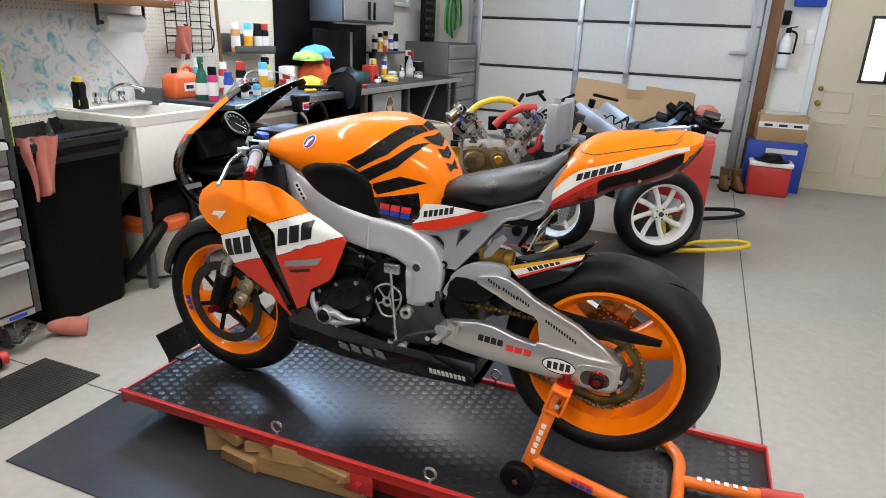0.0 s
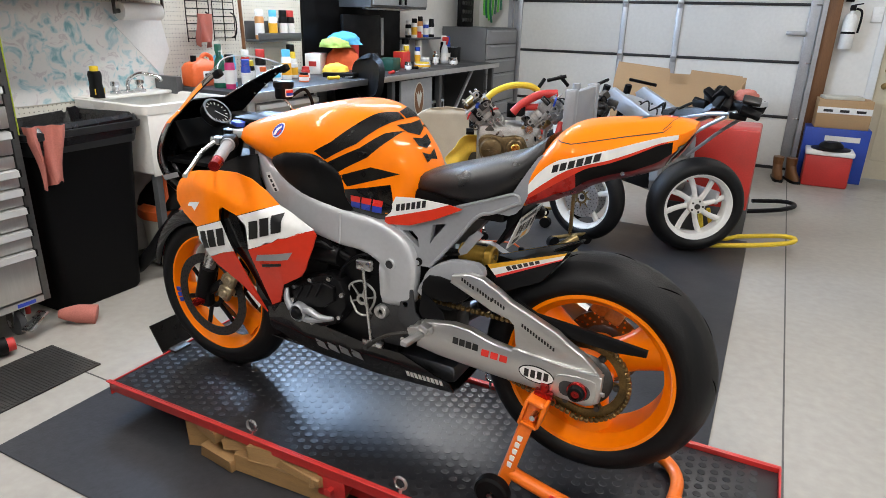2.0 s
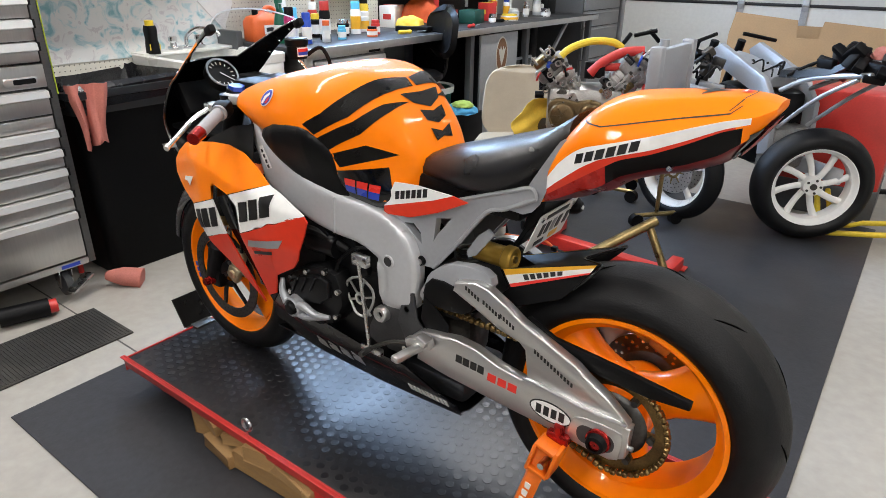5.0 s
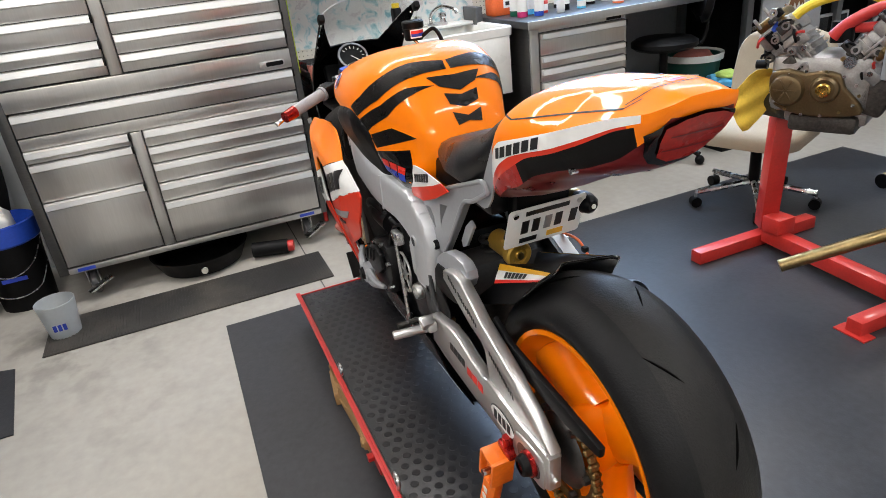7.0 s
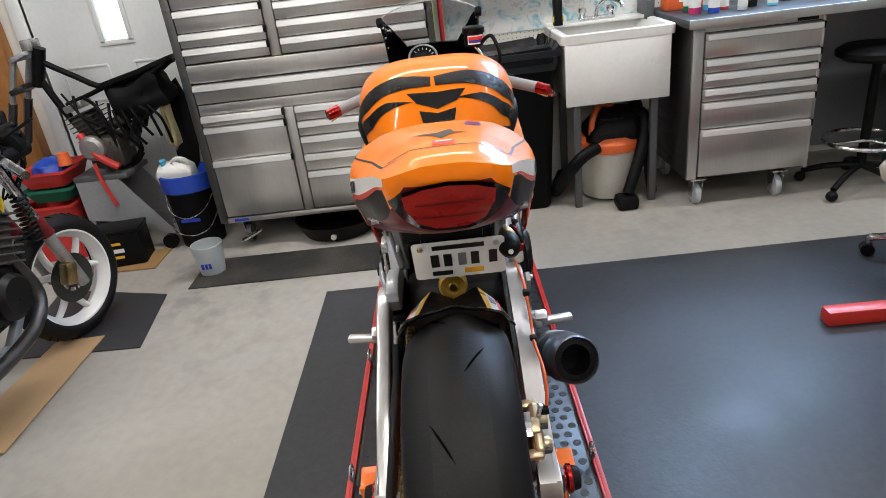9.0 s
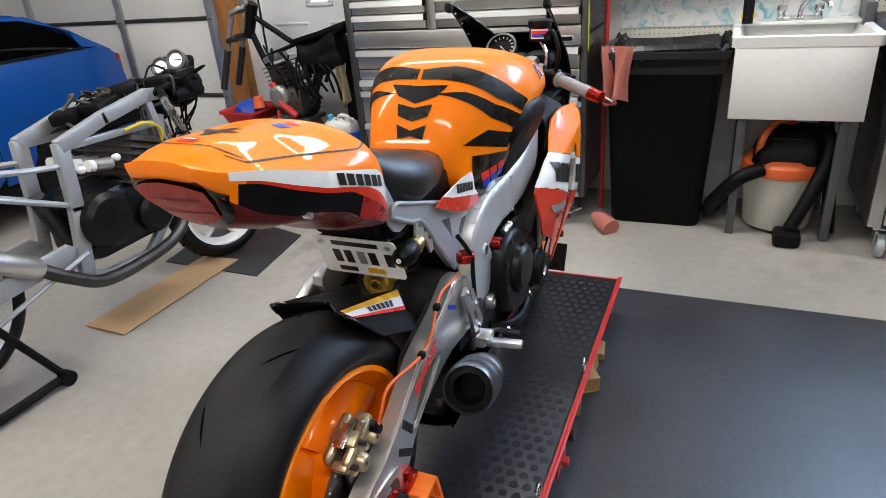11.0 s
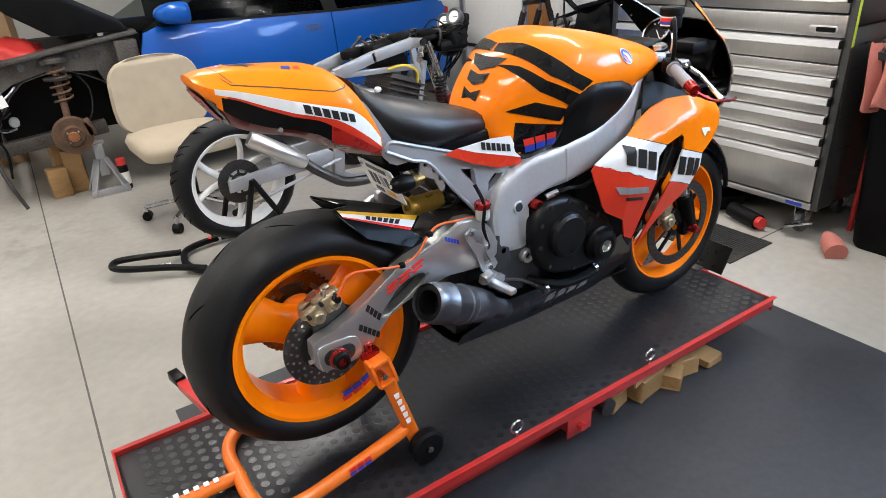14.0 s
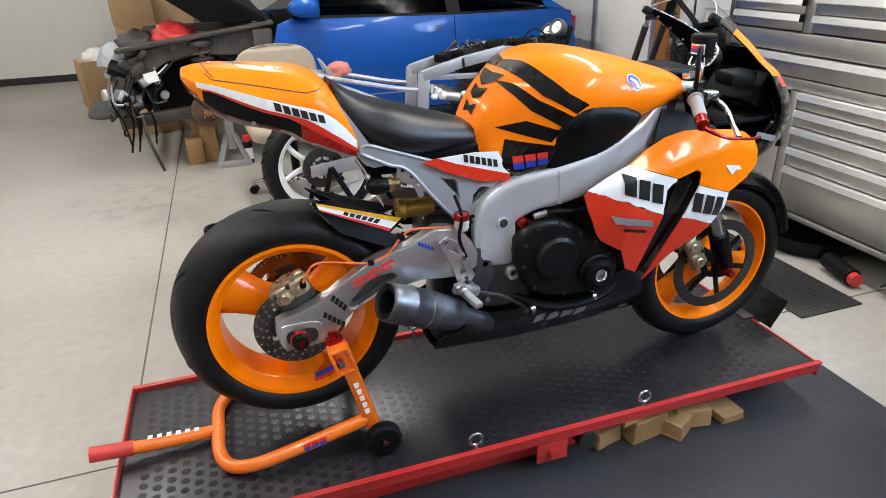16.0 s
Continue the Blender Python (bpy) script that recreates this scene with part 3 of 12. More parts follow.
def panel_door(name, m, w, h, win, material, label, knob_side, frame_m):
    """A flush steel door with pressed panels and one narrow glazed light; win = (centre, bottom, width, height)."""
    ob = thing(name, label, "door", kind="structure", at=m)
    bm = bmesh.new()
    wc, wz, ww, wh = win
    for x0, x1, z0, z1 in ((-w / 2, wc - ww / 2, 0.01, h), (wc + ww / 2, w / 2, 0.01, h), (wc - ww / 2, wc + ww / 2, 0.01, wz), (wc - ww / 2, wc + ww / 2, wz + wh, h)):
        boxx(x0, x1, -0.02, 0.02, z0, z1, bm=bm)
    part("leaf", bm, material, ob)
    for px in (-w * 0.24, w * 0.24):
        for z0, z1 in ((0.2, 0.72), (0.84, wz - 0.12)):
            bm = bmesh.new()
            for c, s in (((px, -0.023, z0), (w * 0.3, 0.008, 0.014)), ((px, -0.023, z1), (w * 0.3, 0.008, 0.014)), ((px - w * 0.15, -0.023, (z0 + z1) / 2), (0.014, 0.008, z1 - z0)), ((px + w * 0.15, -0.023, (z0 + z1) / 2), (0.014, 0.008, z1 - z0))):
                box(bm, c, s, bevel=0.003)
            part("pressed_panel", bm, material, ob)
    bm = bmesh.new()
    for c, s in (((wc, -0.024, wz), (ww + 0.04, 0.012, 0.03)), ((wc, -0.024, wz + wh), (ww + 0.04, 0.012, 0.03)), ((wc - ww / 2, -0.024, wz + wh / 2), (0.03, 0.012, wh)), ((wc + ww / 2, -0.024, wz + wh / 2), (0.03, 0.012, wh))):
        box(bm, c, s, bevel=0.004)
    part("light_frame", bm, frame_m, ob)
    p = part("pane", box(bmesh.new(), (wc, 0, wz + wh / 2), (ww, 0.006, wh)), GLASS, ob)
    p.visible_shadow = False
    kx = knob_side * (w / 2 - 0.07)
    bm = bmesh.new()
    for z, r in ((0.92, 0.028), (1.07, 0.024)):
        lathe(bm, [(0.001, -0.075), (r * 0.8, -0.072), (r, -0.058), (r * 0.55, -0.04), (r * 0.5, -0.03), (r * 1.1, -0.026), (r * 1.1, -0.018)], (kx, 0, z), "y", 20)
    part("door_knob", bm, BRASS, ob, "worn brass knob and deadbolt")
    bm = bmesh.new()
    for c, s in (((-w / 2 - 0.045, -0.03, h / 2), (0.07, 0.05, h + 0.05)), ((w / 2 + 0.045, -0.03, h / 2), (0.07, 0.05, h + 0.05)), ((0, -0.03, h + 0.055), (w + 0.16, 0.05, 0.07))):
        box(bm, c, s, bevel=0.005)
    part("door_trim", bm, WHITE_DOOR, ob)
    return ob


panel_door("door_1", pose(1.635, YN + 0.03, 0, 0, 0, 0), 0.92, 2.03, (0.05, 1.16, 0.22, 0.62), CREAM_DOOR, "cream steel entry door with a narrow window", -1, SEAM)
panel_door("door_2", pose(XW - 0.03, -1.89, 0, 0, 0, 90), 0.92, 2.03, (0.02, 1.16, 0.17, 0.62), WHITE_DOOR, "white panelled steel door with a narrow bright window", 1, WHITE_DOOR)


def garage_door(name, m, w, h, seams, stiles, label):
    """A sectional door seen from inside: foam panels, dark seams, steel stiles, tracks."""
    ob = thing(name, label, "garage door", kind="structure", at=m)
    zs = [0.02, *seams, h]
    for z0, z1 in zip(zs, zs[1:]):
        part("panel", boxx(-w / 2, w / 2, 0.0, 0.04, z0 + 0.012, z1 - 0.012, 0.006), PANEL_WHITE, ob)
    for z in seams:
        bm = boxx(-w / 2, w / 2, -0.012, 0.03, z - 0.014, z + 0.014, 0.004)
        part("seam", bm, SEAM, ob)
    for x in stiles:
        part("stile", boxx(x - 0.032, x + 0.032, -0.022, -0.0, 0.03, h, 0.004), GALV, ob)
        for z in seams:
            bm = boxx(x - 0.028, x + 0.028, -0.034, -0.022, z - 0.05, z + 0.05, 0.004)
            cyl(bm, (x - 0.03, -0.032, z), (x + 0.03, -0.032, z), 0.008, n=10)
            part("hinge", bm, GALV, ob)
    for x in (-w / 2 + 0.03, w / 2 - 0.03):
        s = 1 if x > 0 else -1
        part("end_stile", boxx(x - 0.05, x + 0.05, -0.026, -0.0, 0.03, h, 0.004), GALV, ob)
        bm = boxx(x + s * 0.055, x + s * 0.06, -0.09, -0.03, 0.0, h, 0.0)
        boxx(x + s * 0.06, x + s * 0.1, -0.09, -0.084, 0.0, h, bm=bm)
        boxx(x + s * 0.06, x + s * 0.1, -0.036, -0.03, 0.0, h, bm=bm)
        part("track", bm, GALV, ob)
        for z in seams:
            bm = bmesh.new()
            cyl(bm, (x, -0.06, z), (x + s * 0.09, -0.06, z), 0.006, n=10)
            cyl(bm, (x + s * 0.07, -0.06, z), (x + s * 0.09, -0.06, z), 0.022, n=16)
            part("roller", bm, STEEL, ob)
    part("bottom_seal", boxx(-w / 2, w / 2, -0.004, 0.045, 0.0, 0.03, 0.004), SEAM, ob)
    return ob


garage_door("garage_door_1", pose(-1.03, YN, 0), 3.16, 2.2, (0.55, 1.1, 1.65), (-0.3, 0.28), "white insulated sectional garage door with grey steel struts")
garage_door("garage_door_2", pose(XW, -4.16, 0, 0, 0, 90), 2.86, 2.2, (0.55, 1.1, 1.65), (-0.5, 0.5), "white sectional garage door behind the blue car")
part("latch", boxx(0.30, 0.48, YN - 0.06, YN - 0.028, 1.36, 1.40, 0.006), GALV, None)
tagged(bpy.data.objects["latch"], "galvanised slide latch on the garage door", "latch", kind="structure")
whole("door_post", boxx(0.60, 0.74, YN - 0.07, YN - 0.002, 0, 2.4, 0.006), DARK_POST, "dark brown wooden post beside the garage door", "post", kind="structure")
whole("door_post", boxx(XW + 0.002, XW + 0.09, -2.69, -2.50, 0, 2.4, 0.006), WOOD_POST, "orange varnished wooden post beside the garage door", "post", kind="structure")

# floor joints
for x0, x1, y0, y1 in ((0.565, 0.572, YS, YN), (XW, 0.565, -0.172, -0.166), (0.572, XE, -0.172, -0.166)):
    structure("floor_joint", boxx(x0, x1, y0, y1, -0.01, 0.0012), CRACK, "dark saw-cut joint in the concrete floor", "floor joint")

# rubber mats lying on the floor
def floor_mat(outline, label, z=0.006, material=FLOOR_MAT):
    return whole("floor_mat", slab(bmesh.new(), outline, 0.0, z, 0.002, axis="z", seg=1), material, label, "floor mat")


floor_mat([(-1.86, -0.645), (0.325, -0.645), (0.325, 3.2), (-1.86, 3.2)], "large dark grey coin-pattern rubber floor mat")
ribbed = floor_mat([(-2.38, -1.4), (-2.05, -1.4), (-2.05, -0.10), (-2.38, -0.10)], "worn dusty black ribbed mat before the tool chest", 0.009, MAT_WORN)
bm = bmesh.new()
for k in range(92):
    y = -1.39 + 0.014 * k
    boxx(-2.374, -2.056, y, y + 0.006, 0.0092, 0.0115, 0, bm)
tagged(part("ribs", bm, MAT_WORN, ribbed), "low cross ribs of the mat", kind="stuff")
floor_mat([(-2.2, -2.15), (-1.53, -2.05), (-1.52, -1.43), (-2.02, -1.5)], "black rubber mat under the stripped motorcycle wheel", 0.006)
whole("cardboard_sheet", slab(bmesh.new(), [(-1.634, -1.872), (-1.648, -1.65), (-0.89, -1.655), (-0.895, -1.9)], 0.0065, 0.0115, 0, axis="z"), CARDBOARD, "flat brown cardboard sheet with an oil stain", "cardboard")


# ---- the motorcycle lift ----
LZ = 0.16
lift = thing("motorcycle_lift", "red motorcycle lift table with a black coin-rubber deck, set low", "motorcycle lift")
LX0, LX1, LY = -1.655, 0.535, 0.335
part("deck", boxx(LX0, LX1, -LY + 0.012, LY - 0.012, LZ - 0.035, LZ - 0.006), DARK_STEEL, lift)
part("deck_mat", boxx(LX0 + 0.01, LX1 - 0.008, -LY + 0.02, LY - 0.02, LZ - 0.006, LZ - 0.002, 0.001), DECK_MAT, lift, "black coin-pattern rubber mat")
coin, cf = [], []
for i in range(int((LX1 - LX0 - 0.05) / 0.036)):
    for j in range(18):
        cx, cy = LX0 + 0.03 + 0.036 * i, -LY + 0.04 + 0.036 * (j + (i % 2) * 0.5)
        if cy > LY - 0.035:
            continue
        k = len(coin)
        for r, z in ((0.0132, LZ - 0.003), (0.0118, LZ - 0.0013)):
            coin += [(cx + r * math.cos(a * math.pi / 5), cy + r * math.sin(a * math.pi / 5), z) for a in range(10)]
        cf += [(k + a, k + (a + 1) % 10, k + 10 + (a + 1) % 10, k + 10 + a) for a in range(10)] + [tuple(k + 10 + a for a in range(10))]
me = bpy.data.meshes.new("coin_studs")
me.from_pydata(coin, [], cf)
me.materials.append(DECK_MAT)
studs = new("coin_studs", me)
studs.parent = lift
tagged(studs, "round raised rubber studs", kind="stuff")
for s in (-1, 1):
    bm = boxx(LX0, LX1, s * (LY - 0.012), s * (LY - 0.006), LZ - 0.034, LZ + 0.01, 0.001)
    boxx(LX0, LX1, s * (LY - 0.006), s * (LY + 0.006), LZ + 0.006, LZ + 0.01, 0.001, bm)
    part("side_rail", bm, LIFT_RED, lift)
part("end_rail", boxx(LX1 - 0.006, LX1, -LY + 0.006, LY - 0.006, LZ - 0.05, LZ + 0.014, 0.001), LIFT_RED, lift)
part("end_rail", boxx(LX0, LX0 + 0.006, -LY + 0.006, LY - 0.006, LZ - 0.05, LZ + 0.0, 0.001), LIFT_RED, lift)
for ex in (-0.976, -0.428):
    for s in (-1, 1):
        bm = bmesh.new()
        cyl(bm, (ex, s * (LY - 0.012), LZ - 0.03), (ex, s * (LY - 0.012), LZ + 0.026), 0.005, n=10)
        ring = [(ex + 0.019 * math.cos(a), s * (LY - 0.012), LZ + 0.044 + 0.019 * math.sin(a)) for a in (2 * math.pi * k / 14 for k in range(14))]
        tube(bm, ring, 0.0045, 8, 1, closed=True)
        part("eye_bolt", bm, STEEL, lift, "zinc plated eye bolt")
# base frame, scissor arms and cross tube under the deck
for s in (-1, 1):
    part("base_rail", boxx(-1.35, 0.2, s * 0.22 - 0.025, s * 0.22 + 0.025, 0.007, 0.05, 0.003), LIFT_RED, lift)
    bm = bmesh.new()
    box(bm, (-0.35, s * 0.17, 0.086), (0.75, 0.02, 0.035), Euler((0, radians(3), 0)).to_matrix(), 0.003)
    part("scissor_arm", bm, LIFT_RED, lift)
    bm = boxx(-0.71, -0.63, s * 0.25, s * 0.32, 0.06, 0.12, 0.004)
    boxx(-0.72, -0.62, s * 0.32, s * 0.326, 0.05, 0.122, 0.002, bm)
    cyl(bm, (-0.67, s * 0.32, 0.085), (-0.67, s * 0.345, 0.085), 0.014, n=6)
    part("lock_bracket", bm, LIFT_RED, lift)
part("cross_tube", cyl(bmesh.new(), (-0.78, -0.3, 0.1), (-0.78, 0.34, 0.1), 0.03, n=16), DARK_STEEL, lift)
# clamp arm folded out beside the deck
q, L = aim(Vector((0.235, -0.325, 0.142)), Vector((0.285, -0.575, 0.146)))
part("clamp_arm", move(box(bmesh.new(), (0, 0, L / 2), (0.034, 0.03, L), None, 0.003), Matrix.Translation((0.235, -0.325, 0.142)) @ q), LIFT_RED, lift)
part("clamp_pad", box(bmesh.new(), (0.292, -0.605, 0.155), (0.035, 0.07, 0.035), Euler((0, 0, radians(12))).to_matrix(), 0.004), BLACK_SATIN, lift)
# front wheel stop
bm = slab(bmesh.new(), [(-1.66, 0.163), (-1.718, 0.262), (-1.724, 0.26), (-1.667, 0.16)], -0.085, 0.1)
part("wheel_stop", bm, BLACK_GRIP, lift, "black flat steel wheel stop plate")
part("stop_arm", boxx(-1.70, -1.62, -0.06, 0.02, 0.13, 0.166, 0.003), DARK_STEEL, lift)
# timber under the lift
for c, s, r, lab in (((-0.86, -0.27, 0.045), (0.4, 0.11, 0.07), 3, "long rough sawn pine plank under the lift"), ((-1.13, -0.3, 0.03), (0.16, 0.08, 0.045), -8, "rough pine offcut beside the plank"), ((-0.8, -0.31, 0.1), (0.2, 0.05, 0.035), -6, "narrow pine lath on the plank"),
                     ((-1.06, -0.26, 0.094), (0.14, 0.1, 0.04), 24, "chipped pine offcut on the plank"), ((-0.72, -0.3, 0.095), (0.08, 0.06, 0.04), 35, "pine chip on the plank"), ((-1.12, 0.29, 0.04), (0.08, 0.1, 0.06), 30, "split pine block under the lift edge"), ((-0.95, 0.28, 0.12), (0.1, 0.08, 0.03), 12, "thin pine wedge on a block"), ((-1.18, -0.29, 0.105), (0.11, 0.07, 0.045), -14, "small pine offcut on the plank"),
                     ((-0.92, -0.29, 0.11), (0.15, 0.09, 0.055), 10, "split pine offcut on the plank"), ((-1.27, -0.25, 0.06), (0.09, 0.1, 0.1), 20, "short pine block under the lift edge"),
                     ((-1.02, 0.25, 0.06), (0.13, 0.12, 0.085), 8, "pale pine block under the lift edge"), ((-1.2, 0.26, 0.055), (0.12, 0.1, 0.07), -12, "yellow pine wedge under the lift edge"),
                     ((-1.33, 0.27, 0.022), (0.09, 0.12, 0.03), 5, "thin pine shim under the lift edge"), ((-0.88, 0.24, 0.05), (0.1, 0.1, 0.06), 15, "brown stained wood block under the lift")):
    bm = box(bmesh.new(), (0, 0, 0), s, bevel=0.005)
    for v in bm.verts:
        v.co += Vector((random.uniform(-1, 1), random.uniform(-1, 1), random.uniform(-0.4, 0.4))) * 0.004
    z = s[2] / 2 + (0.0065 if c[2] < 0.09 else c[2] - s[2] / 2)
    whole("wood_block", bm, PINE, lab, "wood block", "timber under the lift", at=pose(c[0], c[1], z, 0, 0, r))

# ---- the sports motorcycle ----
bike = thing("motorcycle", "orange, white, red and black race-replica sports motorcycle on a stand", "motorcycle")
bike.location.y = 0.01
RA, FA = Vector((0, 0, 0.55)), Vector((-1.385, 0, 0.463))


def spoke_set(bm, c, n, a0, r0, r1, w0, w1, t0, t1, y=0.0, skew=0.0):
    """Tapered spokes from radius r0 to r1 about the y axis."""
    for k in range(n):
        a = radians(a0 + 360 / n * k)
        rings = []
        for q in np.linspace(0, 1, 7):
            r, w, t = r0 + (r1 - r0) * q, w0 + (w1 - w0) * (abs(q - 0.35) ** 1.5 if w1 > w0 else q), t0 + (t1 - t0) * q
            aa = a + skew * q
            d, e = Vector((math.cos(aa), 0, math.sin(aa))), Vector((-math.sin(aa), 0, math.cos(aa)))
            rings.append([Vector(c) + Vector((0, y, 0)) + d * r + e * w / 2 * math.cos(b) * (1 if abs(math.cos(b)) < 0.95 else 1) + Vector((0, t / 2 * math.sin(b), 0)) for b in (2 * math.pi * j / 12 for j in range(12))])
        s = loft(rings)
        me = bpy.data.meshes.new("tmp")
        s.to_mesh(me)
        s.free()
        bm.from_mesh(me)
        bpy.data.meshes.remove(me)
    return bm


def tyre_mesh(c, R, w, rim_r):
    h = R - rim_r
    p = [(rim_r - 0.006, w * 0.37), (rim_r + 0.006, w * 0.435), (rim_r + h * 0.22, w * 0.49), (rim_r + h * 0.38, w * 0.5), (rim_r + h * 0.56, w * 0.465), (rim_r + h * 0.74, w * 0.375), (rim_r + h * 0.89, w * 0.24), (R - 0.002, w * 0.09), (R, 0.0)]
    prof = glide(p + [(r, -h) for r, h in p[-2::-1]], 3)
    return lathe(bmesh.new(), [tuple(q) for q in prof], c, "y", 96)


def rim_mesh(c, rim_r, w, depth=0.026):
    h = w * 0.42
    p = [(rim_r + 0.006, h), (rim_r + 0.006, h + 0.004), (rim_r - 0.004, h + 0.003), (rim_r - 0.012, h - 0.014), (rim_r - depth, h - 0.03), (rim_r - depth - 0.004, 0)]
    prof = p + [(r, -y) for r, y in p[-2::-1]]
    return lathe(bmesh.new(), prof + [(rim_r + 0.006, -h + 0.02)] + [(rim_r + 0.006, h - 0.02)], c, "y", 96, closed=True)


def brake_disc(c, y, r0, r1, holes=30, t=0.005):
    """A drilled ring, with plugs in the second material for the drillings."""
    bm = lathe(bmesh.new(), [(r0, y - t / 2), (r1, y - t / 2), (r1, y + t / 2), (r0, y + t / 2)], c, "y", 72, closed=True)
    for k in range(holes):
        for i, f in enumerate((0.25, 0.55, 0.85)):
            a = 2 * math.pi * (k + i / 3) / holes
            r = r0 + (r1 - r0) * f
            p = Vector(c) + Vector((r * math.cos(a), y, r * math.sin(a)))
            cyl(bm, p - Vector((0, t / 2 + 0.0006, 0)), p + Vector((0, t / 2 + 0.0006, 0)), 0.0038, n=8, mi=1)
    return bm


# rear wheel
rw = part("rear_wheel", rim_mesh(RA, 0.222, 0.196, 0.028), ORANGE, bike, "orange painted wide rear wheel")
bm = tyre_mesh(RA, 0.318, 0.19, 0.222)
# middle band of the tread takes the paler, rougher rubber
for f in bm.faces:
    c = f.calc_center_median() - RA
    if abs(c.y) < 0.042 and math.hypot(c.x, c.z) > 0.3:
        f.material_index = 1
part("tyre", bm, [RUBBER, RUBBER_CROWN], rw, "worn black slick rear tyre with a paler, rougher crown")
for k in range(14):
    a0, sgn = 2 * math.pi * k / 14, 1 if k % 2 else -1
    pts = []
    for i in range(9):
        a, y = a0 + 0.024 * i, sgn * (0.012 + 0.0042 * i)
        r = 0.3172 - 0.0072 * (y / 0.039) ** 2
        pts.append((RA[0] + r * math.cos(a), RA[1] + y, RA[2] + r * math.sin(a)))
    part("tread_groove", tube(bmesh.new(), pts, 0.0018, 5, 1, [0.0006, 0.002, 0.002, 0.002, 0.0006]), GROOVE, rw)
bm = spoke_set(bmesh.new(), RA, 3, 30, 0.04, 0.196, 0.1, 0.2, 0.085, 0.11)
lathe(bm, [(0.018, -0.085), (0.06, -0.085), (0.066, -0.05), (0.058, 0), (0.066, 0.05), (0.05, 0.085), (0.018, 0.085)], RA, "y", 40)
part("spokes", bm, ORANGE, rw, "three hollow orange cast spokes")
# bright plugs stand in for the light seen through the drillings
part("brake_disc", brake_disc(RA, 0.098, 0.068, 0.112, 22), [DISC_STEEL, STEEL], rw)
bm = lathe(bmesh.new(), [(0.02, 0.09), (0.06, 0.09), (0.07, 0.096), (0.02, 0.1)], RA, "y", 40, closed=True)
part("disc_carrier", bm, DARK_STEEL, rw)
# sprocket with teeth
bm = lathe(bmesh.new(), [(0.09, -0.105), (0.114, -0.105), (0.114, -0.099), (0.09, -0.099)], RA, "y", 64, closed=True)
for k in range(43):
    a = 2 * math.pi * k / 43
    box(bm, RA + Vector((0.1155 * math.cos(a), -0.102, 0.1155 * math.sin(a))), (0.008, 0.005, 0.006), Euler((0, -a, 0)).to_matrix())
for k in range(6):
    a = 2 * math.pi * k / 6
    box(bm, RA + Vector((0.08 * math.cos(a), -0.102, 0.08 * math.sin(a))), (0.03, 0.005, 0.02), Euler((0, -a, 0)).to_matrix())
part("sprocket", bm, CHAIN, rw, "grimy gold rear sprocket")
bm = lathe(bmesh.new(), [(0.02, -0.118), (0.05, -0.118), (0.072, -0.109), (0.075, -0.105), (0.02, -0.1)], RA, "y", 36)
for k in range(6):
    a = 2 * math.pi * k / 6
    p = Vector((0.085 * math.cos(a), -0.106, 0.085 * math.sin(a))) + RA
    cyl(bm, p, p - Vector((0, 0.012, 0)), 0.008, n=6)
part("sprocket_carrier", bm, DARK_STEEL, rw)
for m, r in ((RED_DECAL, 0.2065), (BLUE_DECAL, 0.1925)):
    for k in range(3):
        aa = radians(239.5 + k * 9)
        e = Vector((math.cos(aa + radians(90)), 0, math.sin(aa + radians(90))))
        c = RA + Vector((r * math.cos(aa), 0.0725, r * math.sin(aa)))
        part("rim_sticker", box(bmesh.new(), c + e * (0.003 if m is RED_DECAL else -0.003), (0.027, 0.003, 0.0135), Euler((0, -aa + radians(90), 0)).to_matrix()), m, rw)
# axle with red spools
bm = bmesh.new()
cyl(bm, RA + Vector((0, -0.165, 0)), RA + Vector((0, 0.17, 0)), 0.0125, n=16)
part("rear_axle", bm, STEEL, bike)
for s in (-1, 1):
    bm = lathe(bmesh.new(), [(0.012, s * 0.198), (0.019, s * 0.196), (0.0225, s * 0.186), (0.0225, s * 0.182)], RA, "y", 28)
    part("spool_end", bm, BLACK_PLASTIC, bike, "black axle protector tip")
    bm = lathe(bmesh.new(), [(0.002, s * 0.194), (0.012, s * 0.194), (0.012, s * 0.19)], RA, "y", 20)
    part("spool_core", bm, RED_ANOD, bike)
    bm = lathe(bmesh.new(), [(0.0225, s * 0.183), (0.026, s * 0.181), (0.0265, s * 0.174), (0.02, s * 0.17), (0.02, s * 0.158)], RA, "y", 28)
    part("axle_spool", bm, RED_ANOD, bike, "red anodised axle spool")

# front wheel
fw = part("front_wheel", rim_mesh(FA, 0.218, 0.11, 0.024), ORANGE, bike, "orange painted front wheel")
part("tyre", tyre_mesh(FA, 0.300, 0.12, 0.218), RUBBER, fw, "black front tyre")
bm = spoke_set(bmesh.new(), FA, 3, 80, 0.03, 0.196, 0.075, 0.15, 0.05, 0.06)
lathe(bm, [(0.015, -0.05), (0.04, -0.05), (0.044, 0), (0.04, 0.05), (0.015, 0.05)], FA, "y", 32)
part("spokes", bm, ORANGE, fw)
